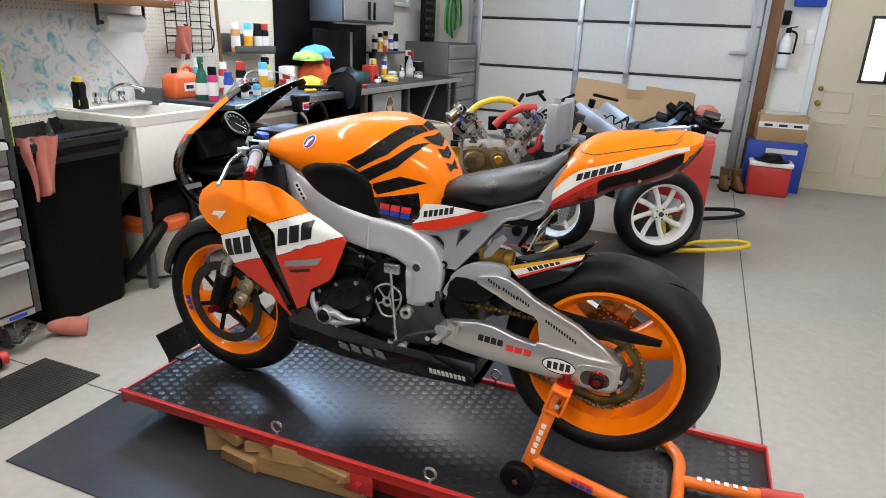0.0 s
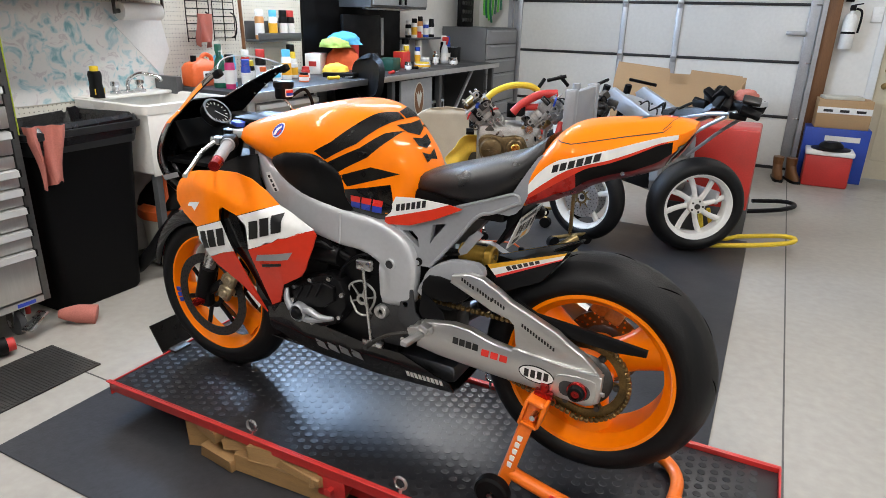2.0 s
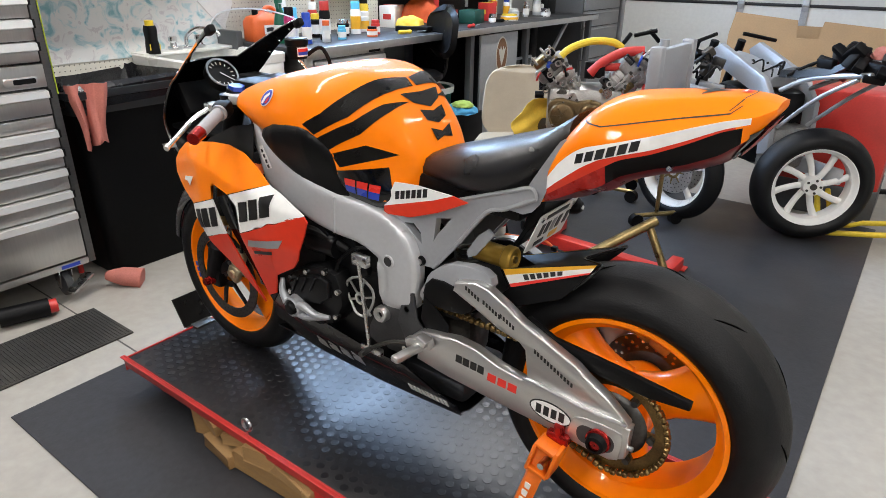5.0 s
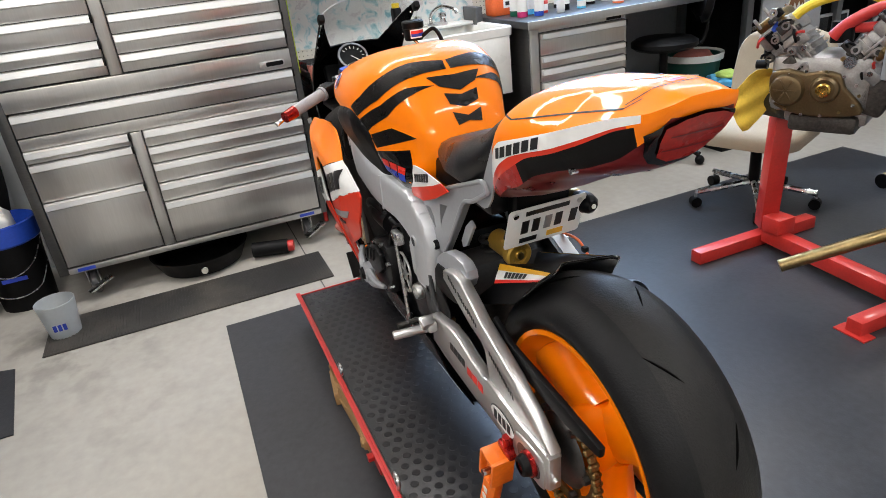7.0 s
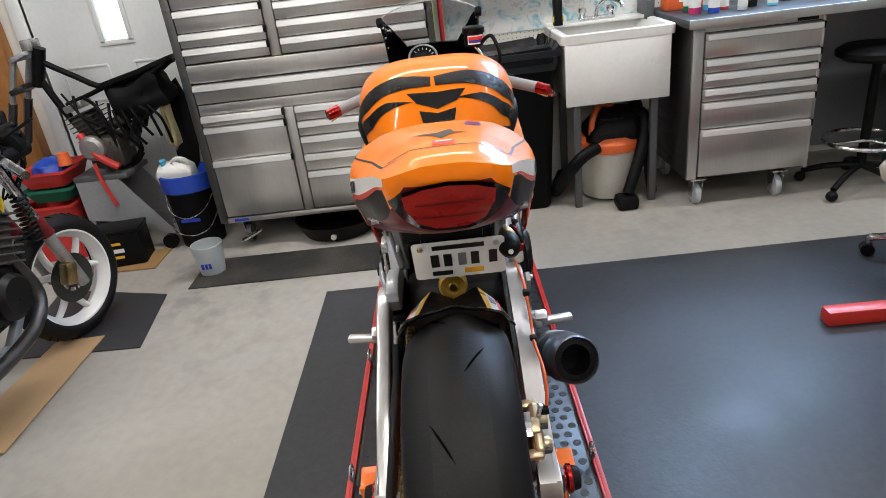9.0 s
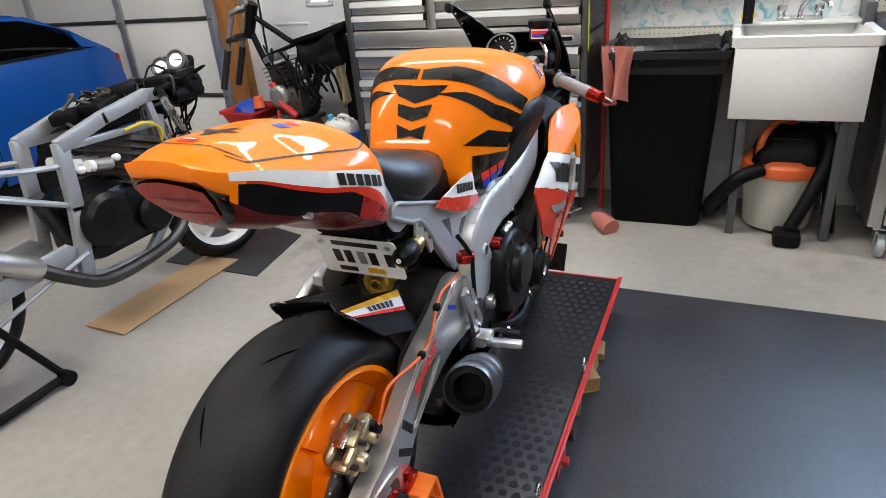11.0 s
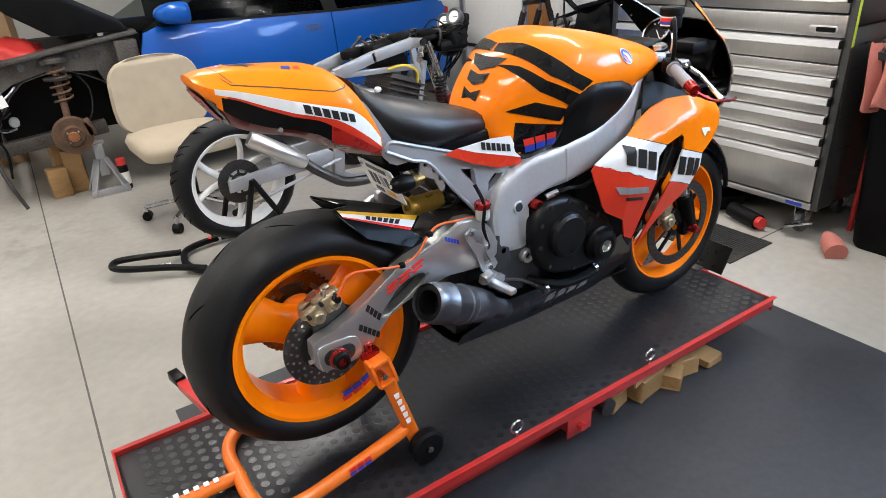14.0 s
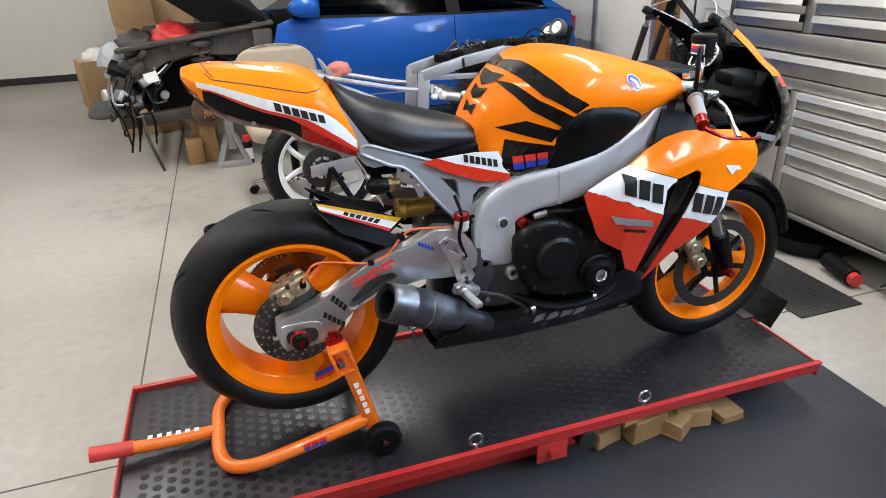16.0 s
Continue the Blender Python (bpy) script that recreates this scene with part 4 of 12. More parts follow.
for s in (-1, 1):
    part("brake_disc", brake_disc(FA, s * 0.066, 0.126, 0.16, 34), [DARK_STEEL, SEAM], fw)
    bm = lathe(bmesh.new(), [(0.03, s * 0.058), (0.05, s * 0.058), (0.05, s * 0.064), (0.03, s * 0.064)], FA, "y", 24, closed=True)
    part("disc_carrier", bm, BLACK_SATIN, fw)
    for k in range(6):
        a = radians(15 + 60 * k)
        d = Vector((math.cos(a), 0, math.sin(a)))
        part("carrier_arm", box(bmesh.new(), Vector(FA) + Vector((0, s * 0.063, 0)) + d * 0.084, (0.08, 0.006, 0.018), Euler((0, -a, 0)).to_matrix(), 0.002), BLACK_SATIN, fw)
bm = bmesh.new()
for k in range(3):
    aa = radians(188 + k * 6)
    p = FA + Vector((0.205 * math.cos(aa), -0.045, 0.205 * math.sin(aa)))
    box(bm, p, (0.016, 0.003, 0.022), Euler((0, -aa + radians(90), 0)).to_matrix())
part("rim_sticker", bm, BLUE_DECAL, fw)

# fork: upper tubes, gold collars, chrome stanchions, black lower legs
HEAD = Vector((-1.13, 0, 1.09))
fd = (FA + Vector((0.02, 0, 0)) - HEAD).normalized()
for s in (-1, 1):
    o = Vector((0, s * 0.103, 0))
    top = HEAD + o + Vector((-0.03, 0, 0))
    at = lambda d: top + fd * d
    part("fork_upper", cyl(bmesh.new(), at(-0.02), at(0.40), 0.027, n=24), BLACK_SATIN, bike)
    part("fork_collar", cyl(bmesh.new(), at(0.395), at(0.43), 0.031, n=24), BRASS, bike, "brass coloured fork seal collar")
    part("stanchion", cyl(bmesh.new(), at(0.42), at(0.56), 0.0215, n=24), STEEL, bike, "polished fork stanchion")
    bm = cyl(bmesh.new(), at(0.53), at(0.66), 0.031, 0.028, n=20)
    box(bm, FA + o * 0.98 + Vector((0.005, 0, 0.01)), (0.06, 0.035, 0.075), None, 0.012)
    box(bm, FA + o * 0.95 + Vector((0.055, 0, 0.055)), (0.09, 0.02, 0.03), Euler((0, radians(-35), 0)).to_matrix(), 0.006)
    part("fork_foot", bm, BLACK_SATIN, bike)
    part("axle_slider", cyl(bmesh.new(), FA + Vector((0, s * 0.11, 0)), FA + Vector((0, s * 0.15, 0)), 0.019, 0.012, n=16), RED_ANOD, bike)
    # radial caliper: two halves, piston caps, bridge bolts
    cc = FA + Vector((0.115, s * 0.076, 0.075))
    bm = bmesh.new()
    rot = Euler((0, radians(-62), 0)).to_matrix()
    for q in (-0.022, 0.022):
        for e in (-0.031, 0.031):
            box(bm, cc + rot @ Vector((e, q, 0)), (0.064, 0.026, 0.056), rot, 0.012, 3)
        box(bm, cc + rot @ Vector((0, q, 0.008)), (0.1, 0.022, 0.03), rot, 0.008)
    box(bm, cc + rot @ Vector((0, 0, 0.03)), (0.05, 0.05, 0.012), rot, 0.004)
    for e in (-0.064, 0.064):
        box(bm, cc + rot @ Vector((e, -s * 0.012, 0.012)), (0.026, 0.022, 0.022), rot, 0.007)
    part("front_caliper", bm, CALIPER, bike, "gold grey radial brake caliper")
    for q in (-0.031, 0.031):
        p = cc + rot @ Vector((q, s * 0.033, -0.004))
        part("piston_cap", lathe(bmesh.new(), [(0.004, s * 0.007), (0.012, s * 0.008), (0.0155, s * 0.005), (0.016, 0)], p, "y", 20), CALIPER, bike)
    for q in (-0.055, 0, 0.055):
        p = cc + rot @ Vector((q, s * 0.03, 0.02))
        part("caliper_bolt", cyl(bmesh.new(), p, p + Vector((0, s * 0.01, 0)), 0.006, n=8), DARK_STEEL, bike)
    hose = [cc + Vector((0.03, s * 0.02, 0.05)), cc + Vector((0.06, s * 0.03, 0.16)), Vector((-1.22, s * 0.11, 0.78)), Vector((-1.16, s * 0.08, 0.98))]
    part("brake_hose", tube(bmesh.new(), hose, 0.005, 8), BLACK_SATIN, bike)
part("front_axle", cyl(bmesh.new(), FA + Vector((0, -0.12, 0)), FA + Vector((0, 0.12, 0)), 0.012), STEEL, bike)
# front mudguard: a band over the wheel
rings = []
for a in np.linspace(38, 168, 22):
    ca, sa = math.cos(radians(a)), math.sin(radians(a))
    w = 0.075 - 0.018 * abs(a - 100) / 65
    rings.append([FA + Vector(((r * ca), y, r * sa)) for y, r in [(-w, 0.275), (-w * 0.98, 0.3), (-w * 0.75, 0.322), (-w * 0.3, 0.332), (w * 0.3, 0.332), (w * 0.75, 0.322), (w * 0.98, 0.3), (w, 0.275)]])
bm = loft(rings, closed_ring=False, caps=False)
thicken(bm, 0.003)
part("front_mudguard", bm, BLACK_GLOSS, bike, "glossy black front mudguard")

# frame spars
SPAR = [(-1.085, 1.085), (-1.006, 1.032), (-0.909, 0.985), (-0.811, 0.94), (-0.722, 0.915), (-0.636, 0.902), (-0.566, 0.876), (-0.521, 0.842), (-0.5, 0.798), (-0.494, 0.757), (-0.499, 0.704), (-0.51, 0.655), (-0.603, 0.645),
        (-0.589, 0.685), (-0.585, 0.721), (-0.594, 0.754), (-0.62, 0.779), (-0.672, 0.802), (-0.726, 0.809), (-0.789, 0.825), (-0.835, 0.84), (-0.917, 0.87), (-0.985, 0.9), (-1.03, 0.95), (-1.09, 1.0)]
FOOT = [(-0.508, 0.665), (-0.60, 0.65), (-0.635, 0.60), (-0.66, 0.53), (-0.60, 0.505), (-0.525, 0.515), (-0.5, 0.56), (-0.515, 0.61)]
spar_gap = edge_gap(SPAR, 3)


def spar_y(x, z):
    y = float(np.interp(x, (-1.1, -1.05, -0.98, -0.9, -0.8, -0.7, -0.6, -0.5), (0.1, 0.14, 0.172, 0.186, 0.182, 0.168, 0.154, 0.15)))
    return y - max(0, 0.68 - z) * 0.12


def spar_face(x, z):
    return spar_y(x, z) - 0.007 * max(0.0, 1 - spar_gap(x, z) / 0.013) ** 2


FRAME_DARK = M("dark_cast_frame_foot", (0.06, 0.061, 0.064), 0.4, 0.5, 0.15, 12, 120, bump=0.15, bscale=400)
for s in (-1, 1):
    part("frame_spar", sheet(SPAR, spar_face, 0.03, 0.011, 3, s), ALU_FRAME, bike, "silver cast aluminium frame spar", smooth=50)
    part("frame_foot", sheet(FOOT, lambda x, z: spar_y(x, z) - 0.006, 0.03, 0.03, 2, s), FRAME_DARK, bike, "dark cast frame foot below the spar")
    bead = [(-0.732 + 0.0002 * k, s * (spar_y(-0.73, 0.815 + 0.0036 * k) - 0.001), 0.815 + 0.0036 * k) for k in range(27)]
    bm = tube(bmesh.new(), bead, 0.004, 8, 1, [0.0046 if k % 2 else 0.0036 for k in range(27)])
    part("weld_bead", bm, ALU_FRAME, bike)
    bm = lathe(bmesh.new(), [(0.0125, s * 0.146), (0.0125, s * 0.1565), (0.0165, s * 0.1565), (0.0175, s * 0.148)], (-0.573, 0, 0.775), "y", 24)
    part("pivot_hole_rim", bm, ALU_FRAME, bike)
    part("pivot_hole", cyl(bmesh.new(), (-0.573, s * 0.146, 0.775), (-0.573, s * 0.1555, 0.775), 0.0127, n=24), SEAM, bike)
    for bx, bz in ((-0.588, 0.872), (-0.497, 0.788)):
        part("frame_bolt", lathe(bmesh.new(), [(0.006, s * 0.13), (0.0105, s * 0.13), (0.012, s * 0.126), (0.012, s * 0.115)], (bx, 0, bz), "y", 20), BLACK_SATIN, bike)
        part("bolt_socket", lathe(bmesh.new(), [(0.002, s * 0.1265), (0.004, s * 0.131), (0.0075, s * 0.1315), (0.008, s * 0.129)], (bx, 0, bz), "y", 12), STEEL, bike)
    bm = lathe(bmesh.new(), [(0.008, s * 0.15), (0.0095, s * 0.158), (0.019, s * 0.159), (0.022, s * 0.154), (0.022, s * 0.14)], (-0.604, 0, 0.619), "y", 24)
    part("pivot_nut", bm, ALU_BRUSHED, bike, "bare alloy swingarm pivot nut")
    for bx, bz in ((-0.522, 0.66), (-0.53, 0.545)):
        part("foot_bolt", cyl(bmesh.new(), (bx, s * 0.13, bz), (bx, s * 0.15, bz), 0.0085, n=10), STEEL, bike)
part("frame_label", sheet([(-0.995, 0.99), (-0.972, 0.997), (-0.935, 0.945), (-0.958, 0.937)], lambda x, z: spar_face(x, z) + 0.004, 0.001, 0.008, 0, -1), WHITE_DECAL, bike)
for k in range(4):
    u = k / 4
    part("label_bar", sheet([(-0.981 + 0.034 * u, 0.985 - 0.048 * u), (-0.973 + 0.034 * u, 0.988 - 0.048 * u), (-0.968 + 0.034 * u, 0.98 - 0.048 * u), (-0.976 + 0.034 * u, 0.977 - 0.048 * u)], lambda x, z: spar_face(x, z) + 0.0055, 0.001, 0.008, 0, -1), BLACK_DECAL, bike)
bm = cyl(bmesh.new(), (-1.10, 0, 1.10), (-1.165, 0, 0.92), 0.05, n=24)
box(bm, (-1.08, 0, 1.02), (0.12, 0.18, 0.1), None, 0.02)
part("steering_head", bm, FRAME_DARK, bike)

# cast subframe: a plate with two openings on each side
SUBF = [(-0.61, 0.872), (-0.583, 0.888), (-0.458, 0.937), (-0.279, 1.004), (-0.222, 1.023), (-0.208, 1.004), (-0.277, 0.967), (-0.324, 0.948), (-0.387, 0.869), (-0.463, 0.778), (-0.497, 0.775), (-0.505, 0.80), (-0.527, 0.83), (-0.565, 0.85), (-0.60, 0.855)]
SUB_HOLES = ([(-0.549, 0.872), (-0.52, 0.876), (-0.5, 0.858), (-0.497, 0.83), (-0.522, 0.848)], [(-0.455, 0.904), (-0.412, 0.914), (-0.452, 0.865), (-0.463, 0.846)])
for s in (-1, 1):
    part("subframe_plate", holed(SUBF, SUB_HOLES, s * 0.1, s * 0.12), ALU_GREY, bike, "grey cast subframe with two openings")
    rim = [(x, s * 0.12, z) for x, z in SUBF[1:6]]
    part("subframe_lip", tube(bmesh.new(), rim, 0.0045, 8, 4), ALU_GREY, bike)
    part("subframe_lip", tube(bmesh.new(), [(x, s * 0.119, z) for x, z in SUBF[5:10]], 0.005, 8, 4), ALU_GREY, bike)
part("subframe_tray", boxx(-0.55, -0.26, -0.09, 0.09, 0.93, 0.99, 0.01), BLACK_SATIN, bike)

# swingarm
RIGHT_ARM = [(0.053, 0.596), (0.05, 0.53), (0.03, 0.515), (-0.03, 0.512), (-0.078, 0.519), (-0.105, 0.545), (-0.16, 0.6), (-0.24, 0.63), (-0.34, 0.65), (-0.47, 0.64), (-0.5, 0.7), (-0.45, 0.775), (-0.394, 0.79), (-0.372, 0.786), (-0.308, 0.755), (-0.25, 0.738), (-0.191, 0.718), (-0.094, 0.656), (0, 0.612)]
LEFT_ARM = [(-0.475, 0.55), (-0.401, 0.538), (-0.227, 0.524), (-0.067, 0.517), (-0.044, 0.512), (0.024, 0.508), (0.055, 0.526), (0.058, 0.6), (0.028, 0.607), (-0.038, 0.607), (-0.099, 0.613), (-0.175, 0.623), (-0.188, 0.612), (-0.246, 0.621), (-0.31, 0.641), (-0.362, 0.645), (-0.459, 0.63)]
LEFT_BRACE = [(-0.372, 0.786), (-0.32, 0.8), (-0.284, 0.795), (-0.237, 0.77), (-0.199, 0.745), (-0.07, 0.69), (-0.046, 0.672), (0.001, 0.645), (0.051, 0.602), (0.027, 0.599), (-0.039, 0.599), (-0.1, 0.604), (-0.176, 0.612), (-0.182, 0.648), (-0.187, 0.683), (-0.201, 0.696), (-0.25, 0.708), (-0.317, 0.739), (-0.376, 0.764)]
REC = [(-0.135, 0.612), (-0.165, 0.645), (-0.2, 0.672), (-0.25, 0.682), (-0.272, 0.672), (-0.245, 0.65), (-0.19, 0.618), (-0.155, 0.602)]
bm = holed(glide(RIGHT_ARM, 2, True), [glide(REC, 3, True)], 0.118, 0.148)
part("swingarm_leg", bm, ALU_BRUSHED, bike, "polished aluminium swingarm leg with sponsor decals", smooth=50)
bm = holed([(x, z) for x, z in glide([(x * 0.992 - 0.0012, 0.64 + (z - 0.64) * 0.95) for x, z in RIGHT_ARM], 2, True)], [glide([(-0.2 + (x + 0.2) * 1.06, 0.643 + (z - 0.643) * 1.12) for x, z in REC], 3, True)], 0.147, 0.155)
bmesh.ops.bevel(bm, geom=[e for e in bm.edges if all(v.co.y > 0.154 for v in e.verts) and len(e.link_faces) == 2 and e.calc_face_angle(0) > 1], offset=0.004, segments=2, profile=0.6, affect="EDGES", clamp_overlap=True)
part("swingarm_face", bm, ALU_BRUSHED, bike, "polished outer face of the swingarm", smooth=50)
part("swingarm_leg", slab(bmesh.new(), LEFT_ARM, -0.142, -0.17, 0.004, seg=2), ALU_BRUSHED, bike, "polished aluminium swingarm leg with sponsor decals", smooth=50)
part("swingarm_brace", slab(bmesh.new(), LEFT_BRACE, -0.136, -0.163, 0.004, seg=2), ALU_BRUSHED, bike, "polished aluminium upper swingarm brace", smooth=50)
part("swingarm_pivot", boxx(-0.49, -0.38, -0.11, 0.12, 0.64, 0.77, 0.03), FRAME_DARK, bike)
PIVOT = [(-0.49, 0.705), (-0.472, 0.745), (-0.455, 0.778), (-0.395, 0.815), (-0.311, 0.822), (-0.287, 0.792), (-0.324, 0.75), (-0.37, 0.755), (-0.42, 0.735), (-0.455, 0.69)]
part("swingarm_casting", slab(bmesh.new(), PIVOT, -0.114, -0.142, 0.005, 2, seg=2), ALU_GREY, bike, "cast swingarm shoulder")
part("chain_slider", slab(bmesh.new(), [(-0.45, 0.765), (-0.38, 0.762), (-0.33, 0.735), (-0.36, 0.70), (-0.45, 0.695), (-0.475, 0.72)], -0.11, -0.147, 0.006, 2), BLACK_PLASTIC, bike, "black chain slider")
part("arm_crease", tube(bmesh.new(), [(-0.185, -0.167, 0.618), (-0.1, -0.167, 0.61), (-0.039, -0.167, 0.604), (0.05, -0.167, 0.604)], 0.0035, 8), ALU_BRUSHED, bike)
AXLE_PLATE = [(-0.066, 0.535), (-0.052, 0.517), (0.03, 0.515), (0.044, 0.53), (0.046, 0.575), (0.03, 0.588), (-0.04, 0.586), (-0.062, 0.572)]
for s, o in ((-1, 0.017), (1, 0.003)):
    part("axle_block", slab(bmesh.new(), AXLE_PLATE, s * (0.15 + o), s * (0.1565 + o), 0.0025, 2), ALU_BRUSHED, bike, "machined chain adjuster plate")
    part("axle_slot", slab(bmesh.new(), [(u - 0.008, v + 0.549) for u, v in rounded(0.082, 0.044, 0.02)], s * (0.154 + o), s * (0.1572 + o)), FRAME_DARK, bike)
    part("axle_nut", lathe(bmesh.new(), [(0.02, s * (0.164 + o)), (0.024, s * (0.164 + o)), (0.026, s * (0.158 + o)), (0.026, s * (0.15 + o))], RA, "y", 6), DARK_STEEL, bike)
    part("adjuster_bolt", cyl(bmesh.new(), (0.04, s * (0.14 + o), 0.548), (0.066, s * (0.14 + o), 0.548), 0.006, n=8), STEEL, bike)
part("swingarm_inner", slab(bmesh.new(), [(x, z) for x, z in RIGHT_ARM[4:17]], 0.108, 0.116), DARK_STEEL, bike)
# rearset plate, hose and linkage in front of the swingarm
RSET = [(-0.386, 0.755), (-0.404, 0.768), (-0.448, 0.742), (-0.456, 0.7), (-0.484, 0.645), (-0.474, 0.632), (-0.433, 0.634), (-0.414, 0.69), (-0.39, 0.735)]
RSET_CUTS = [[(-0.405, 0.75), (-0.436, 0.733), (-0.44, 0.712), (-0.412, 0.73)], [(-0.43, 0.692), (-0.445, 0.69), (-0.462, 0.655), (-0.442, 0.652)]]
part("rearset_plate", holed(RSET, RSET_CUTS, 0.163, 0.172), ALU_BRUSHED, bike, "machined silver rearset plate with cutouts")
for bx, bz in ((-0.4, 0.757), (-0.449, 0.703), (-0.457, 0.642)):
    part("rearset_bolt", lathe(bmesh.new(), [(0.003, 0.174), (0.0035, 0.178), (0.006, 0.178), (0.007, 0.172)], (bx, 0, bz), "y", 12), STEEL, bike)
part("reservoir_hose", tube(bmesh.new(), [(-0.44, 0.14, 0.87), (-0.45, 0.165, 0.82), (-0.44, 0.172, 0.76), (-0.46, 0.165, 0.7)], 0.005, 8), BLACK_PLASTIC, bike)
# chain: two runs of links, and chain guard
bm = bmesh.new()
for a, b in (((0.0, 0.664), (-0.52, 0.675)), ((-0.02, 0.436), (-0.52, 0.585))):
    n = int(math.dist(a, b) / 0.0145)
    for k in range(n):
        x, z = a[0] + (b[0] - a[0]) * k / n, a[1] + (b[1] - a[1]) * k / n
        rot = Euler((0, -math.atan2(b[1] - a[1], b[0] - a[0]), 0)).to_matrix()
        box(bm, (x, -0.112 + (0.004 if k % 2 else 0), z), (0.0135, 0.018 if k % 2 else 0.012, 0.013), rot, 0.003, 1)
for k in range(30):
    a = radians(-100 + 190 * k / 29)
    box(bm, RA + Vector((0.118 * math.cos(a), -0.112, 0.118 * math.sin(a))), (0.0125, 0.018 if k % 2 else 0.013, 0.0115), Euler((0, -a + math.pi / 2, 0)).to_matrix(), 0.003, 1)
part("drive_chain", bm, CHAIN, bike, "grimy gold drive chain")
bm = slab(bmesh.new(), [(-0.23, 0.70), (-0.2, 0.745), (-0.162, 0.727), (-0.138, 0.716), (0.013, 0.701), (0.151, 0.684), (0.149, 0.665), (0.075, 0.659), (-0.057, 0.668), (-0.135, 0.681)], -0.118, -0.132, 0.004)
part("chain_guard", bm, BLACK_PLASTIC, bike, "matt black chain guard")
# rear caliper and hanger
rot = Euler((0, radians(24), 0)).to_matrix()
cal = Vector((0.003, 0.108, 0.668))
bm = bmesh.new()
for q in (-0.022, 0.014):
    for e in (-0.023, 0.023):
        box(bm, cal + rot @ Vector((e, q, 0)), (0.05, 0.022, 0.05), rot, 0.011, 3)
    box(bm, cal + rot @ Vector((0, q, 0.012)), (0.09, 0.018, 0.028), rot, 0.008)
box(bm, cal + rot @ Vector((0, -0.004, 0.024)), (0.03, 0.05, 0.014), rot, 0.005)
for e in (-0.046, 0.046):
    box(bm, cal + rot @ Vector((e, 0.006, 0.012)), (0.018, 0.03, 0.018), rot, 0.006)
part("rear_caliper", bm, CALIPER, bike, "gold grey two piston rear brake caliper")
for e, r in ((-0.026, 0.0125), (0.022, 0.0155)):
    p = cal + rot @ Vector((e, 0.024, -0.006))
    part("piston_cap", lathe(bmesh.new(), [(0.003, 0.013), (r - 0.003, 0.014), (r, 0.01), (r + 0.001, 0)], p, "y", 20), CALIPER, bike)
for e, z in ((-0.04, 0.014), (0.0, 0.02), (0.04, 0.012)):
    p = cal + rot @ Vector((e, 0.022, z))
    part("caliper_bolt", cyl(bmesh.new(), p, p + Vector((0, 0.012, 0)), 0.0055, n=8), DARK_STEEL, bike)
part("bleed_nipple", cyl(bmesh.new(), cal + Vector((-0.005, 0.02, 0.03)), cal + Vector((-0.008, 0.026, 0.052)), 0.0042, n=8), STEEL, bike)
part("pad_spring", box(bmesh.new(), cal + rot @ Vector((0, -0.004, 0.033)), (0.045, 0.02, 0.002), rot, 0.0008), STEEL, bike)
part("line_union", cyl(bmesh.new(), cal + Vector((-0.03, 0.024, 0.02)), cal + Vector((-0.03, 0.042, 0.022)), 0.009, n=12), BLACK_SATIN, bike)
HANGER = [(-0.068, 0.58), (-0.056, 0.655), (-0.03, 0.69), (0.01, 0.672), (0.035, 0.62), (0.02, 0.57), (-0.03, 0.56)]
part("caliper_hanger", slab(bmesh.new(), HANGER, 0.103, 0.115, 0.003, 2), DARK_STEEL, bike, "dark caliper hanger")
part("brake_line", tube(bmesh.new(), [(-0.027, 0.146, 0.692), (-0.04, 0.15, 0.72), (-0.075, 0.15, 0.745), (-0.2, 0.15, 0.722), (-0.25, 0.152, 0.74), (-0.285, 0.15, 0.775), (-0.319, 0.148, 0.795), (-0.38, 0.146, 0.79), (-0.43, 0.143, 0.785)], 0.0032, 8), ORANGE_PLASTIC, bike, "thin orange rear brake line")
for x, z in ((-0.205, 0.722), (-0.29, 0.78)):
    part("line_clip", box(bmesh.new(), (x, 0.15, z), (0.016, 0.014, 0.014), None, 0.004), BLACK_PLASTIC, bike)

# rear hugger: sloping shoulders with a striped decal, skirts beside the tyre, a notched rear edge
HUG_REAR = [(-0.14, 0.113, 0.80), (-0.088, 0.086, 0.861), (-0.081, 0.06, 0.874), (-0.144, 0.0, 0.85)]
HUG_FRONT = [(-0.36, 0.112, 0.69), (-0.275, 0.09, 0.772), (-0.325, 0.048, 0.788), (-0.26, 0.0, 0.80)]


def hug(u, v):
    """A point of the hugger: u from rear to front, v from skirt (0) by the decal band (1 to 2) to the middle (3)."""
    k = min(2, int(v))
    a, b = Vector(HUG_REAR[k]).lerp(Vector(HUG_REAR[k + 1]), v - k), Vector(HUG_FRONT[k]).lerp(Vector(HUG_FRONT[k + 1]), v - k)
    return a.lerp(b, u)


cols = [0, 0.5, 1, 1.25, 1.5, 1.75, 2, 2.35, 2.7, 3]
rings = []
for u in np.linspace(0, 1, 12):
    half = [hug(u, v) for v in cols]
    rings.append(half + [Vector((p.x, -p.y, p.z)) for p in half[-2::-1]])
bm = loft(rings, False, False)
bm.normal_update()
if sum(f.normal.z for f in bm.faces) < 0:
    bmesh.ops.reverse_faces(bm, faces=bm.faces[:])
thicken(bm, 0.004)
hugger = part("hugger", bm, HUG_BLACK, bike, "gloss black rear hugger with striped decals", smooth=40)


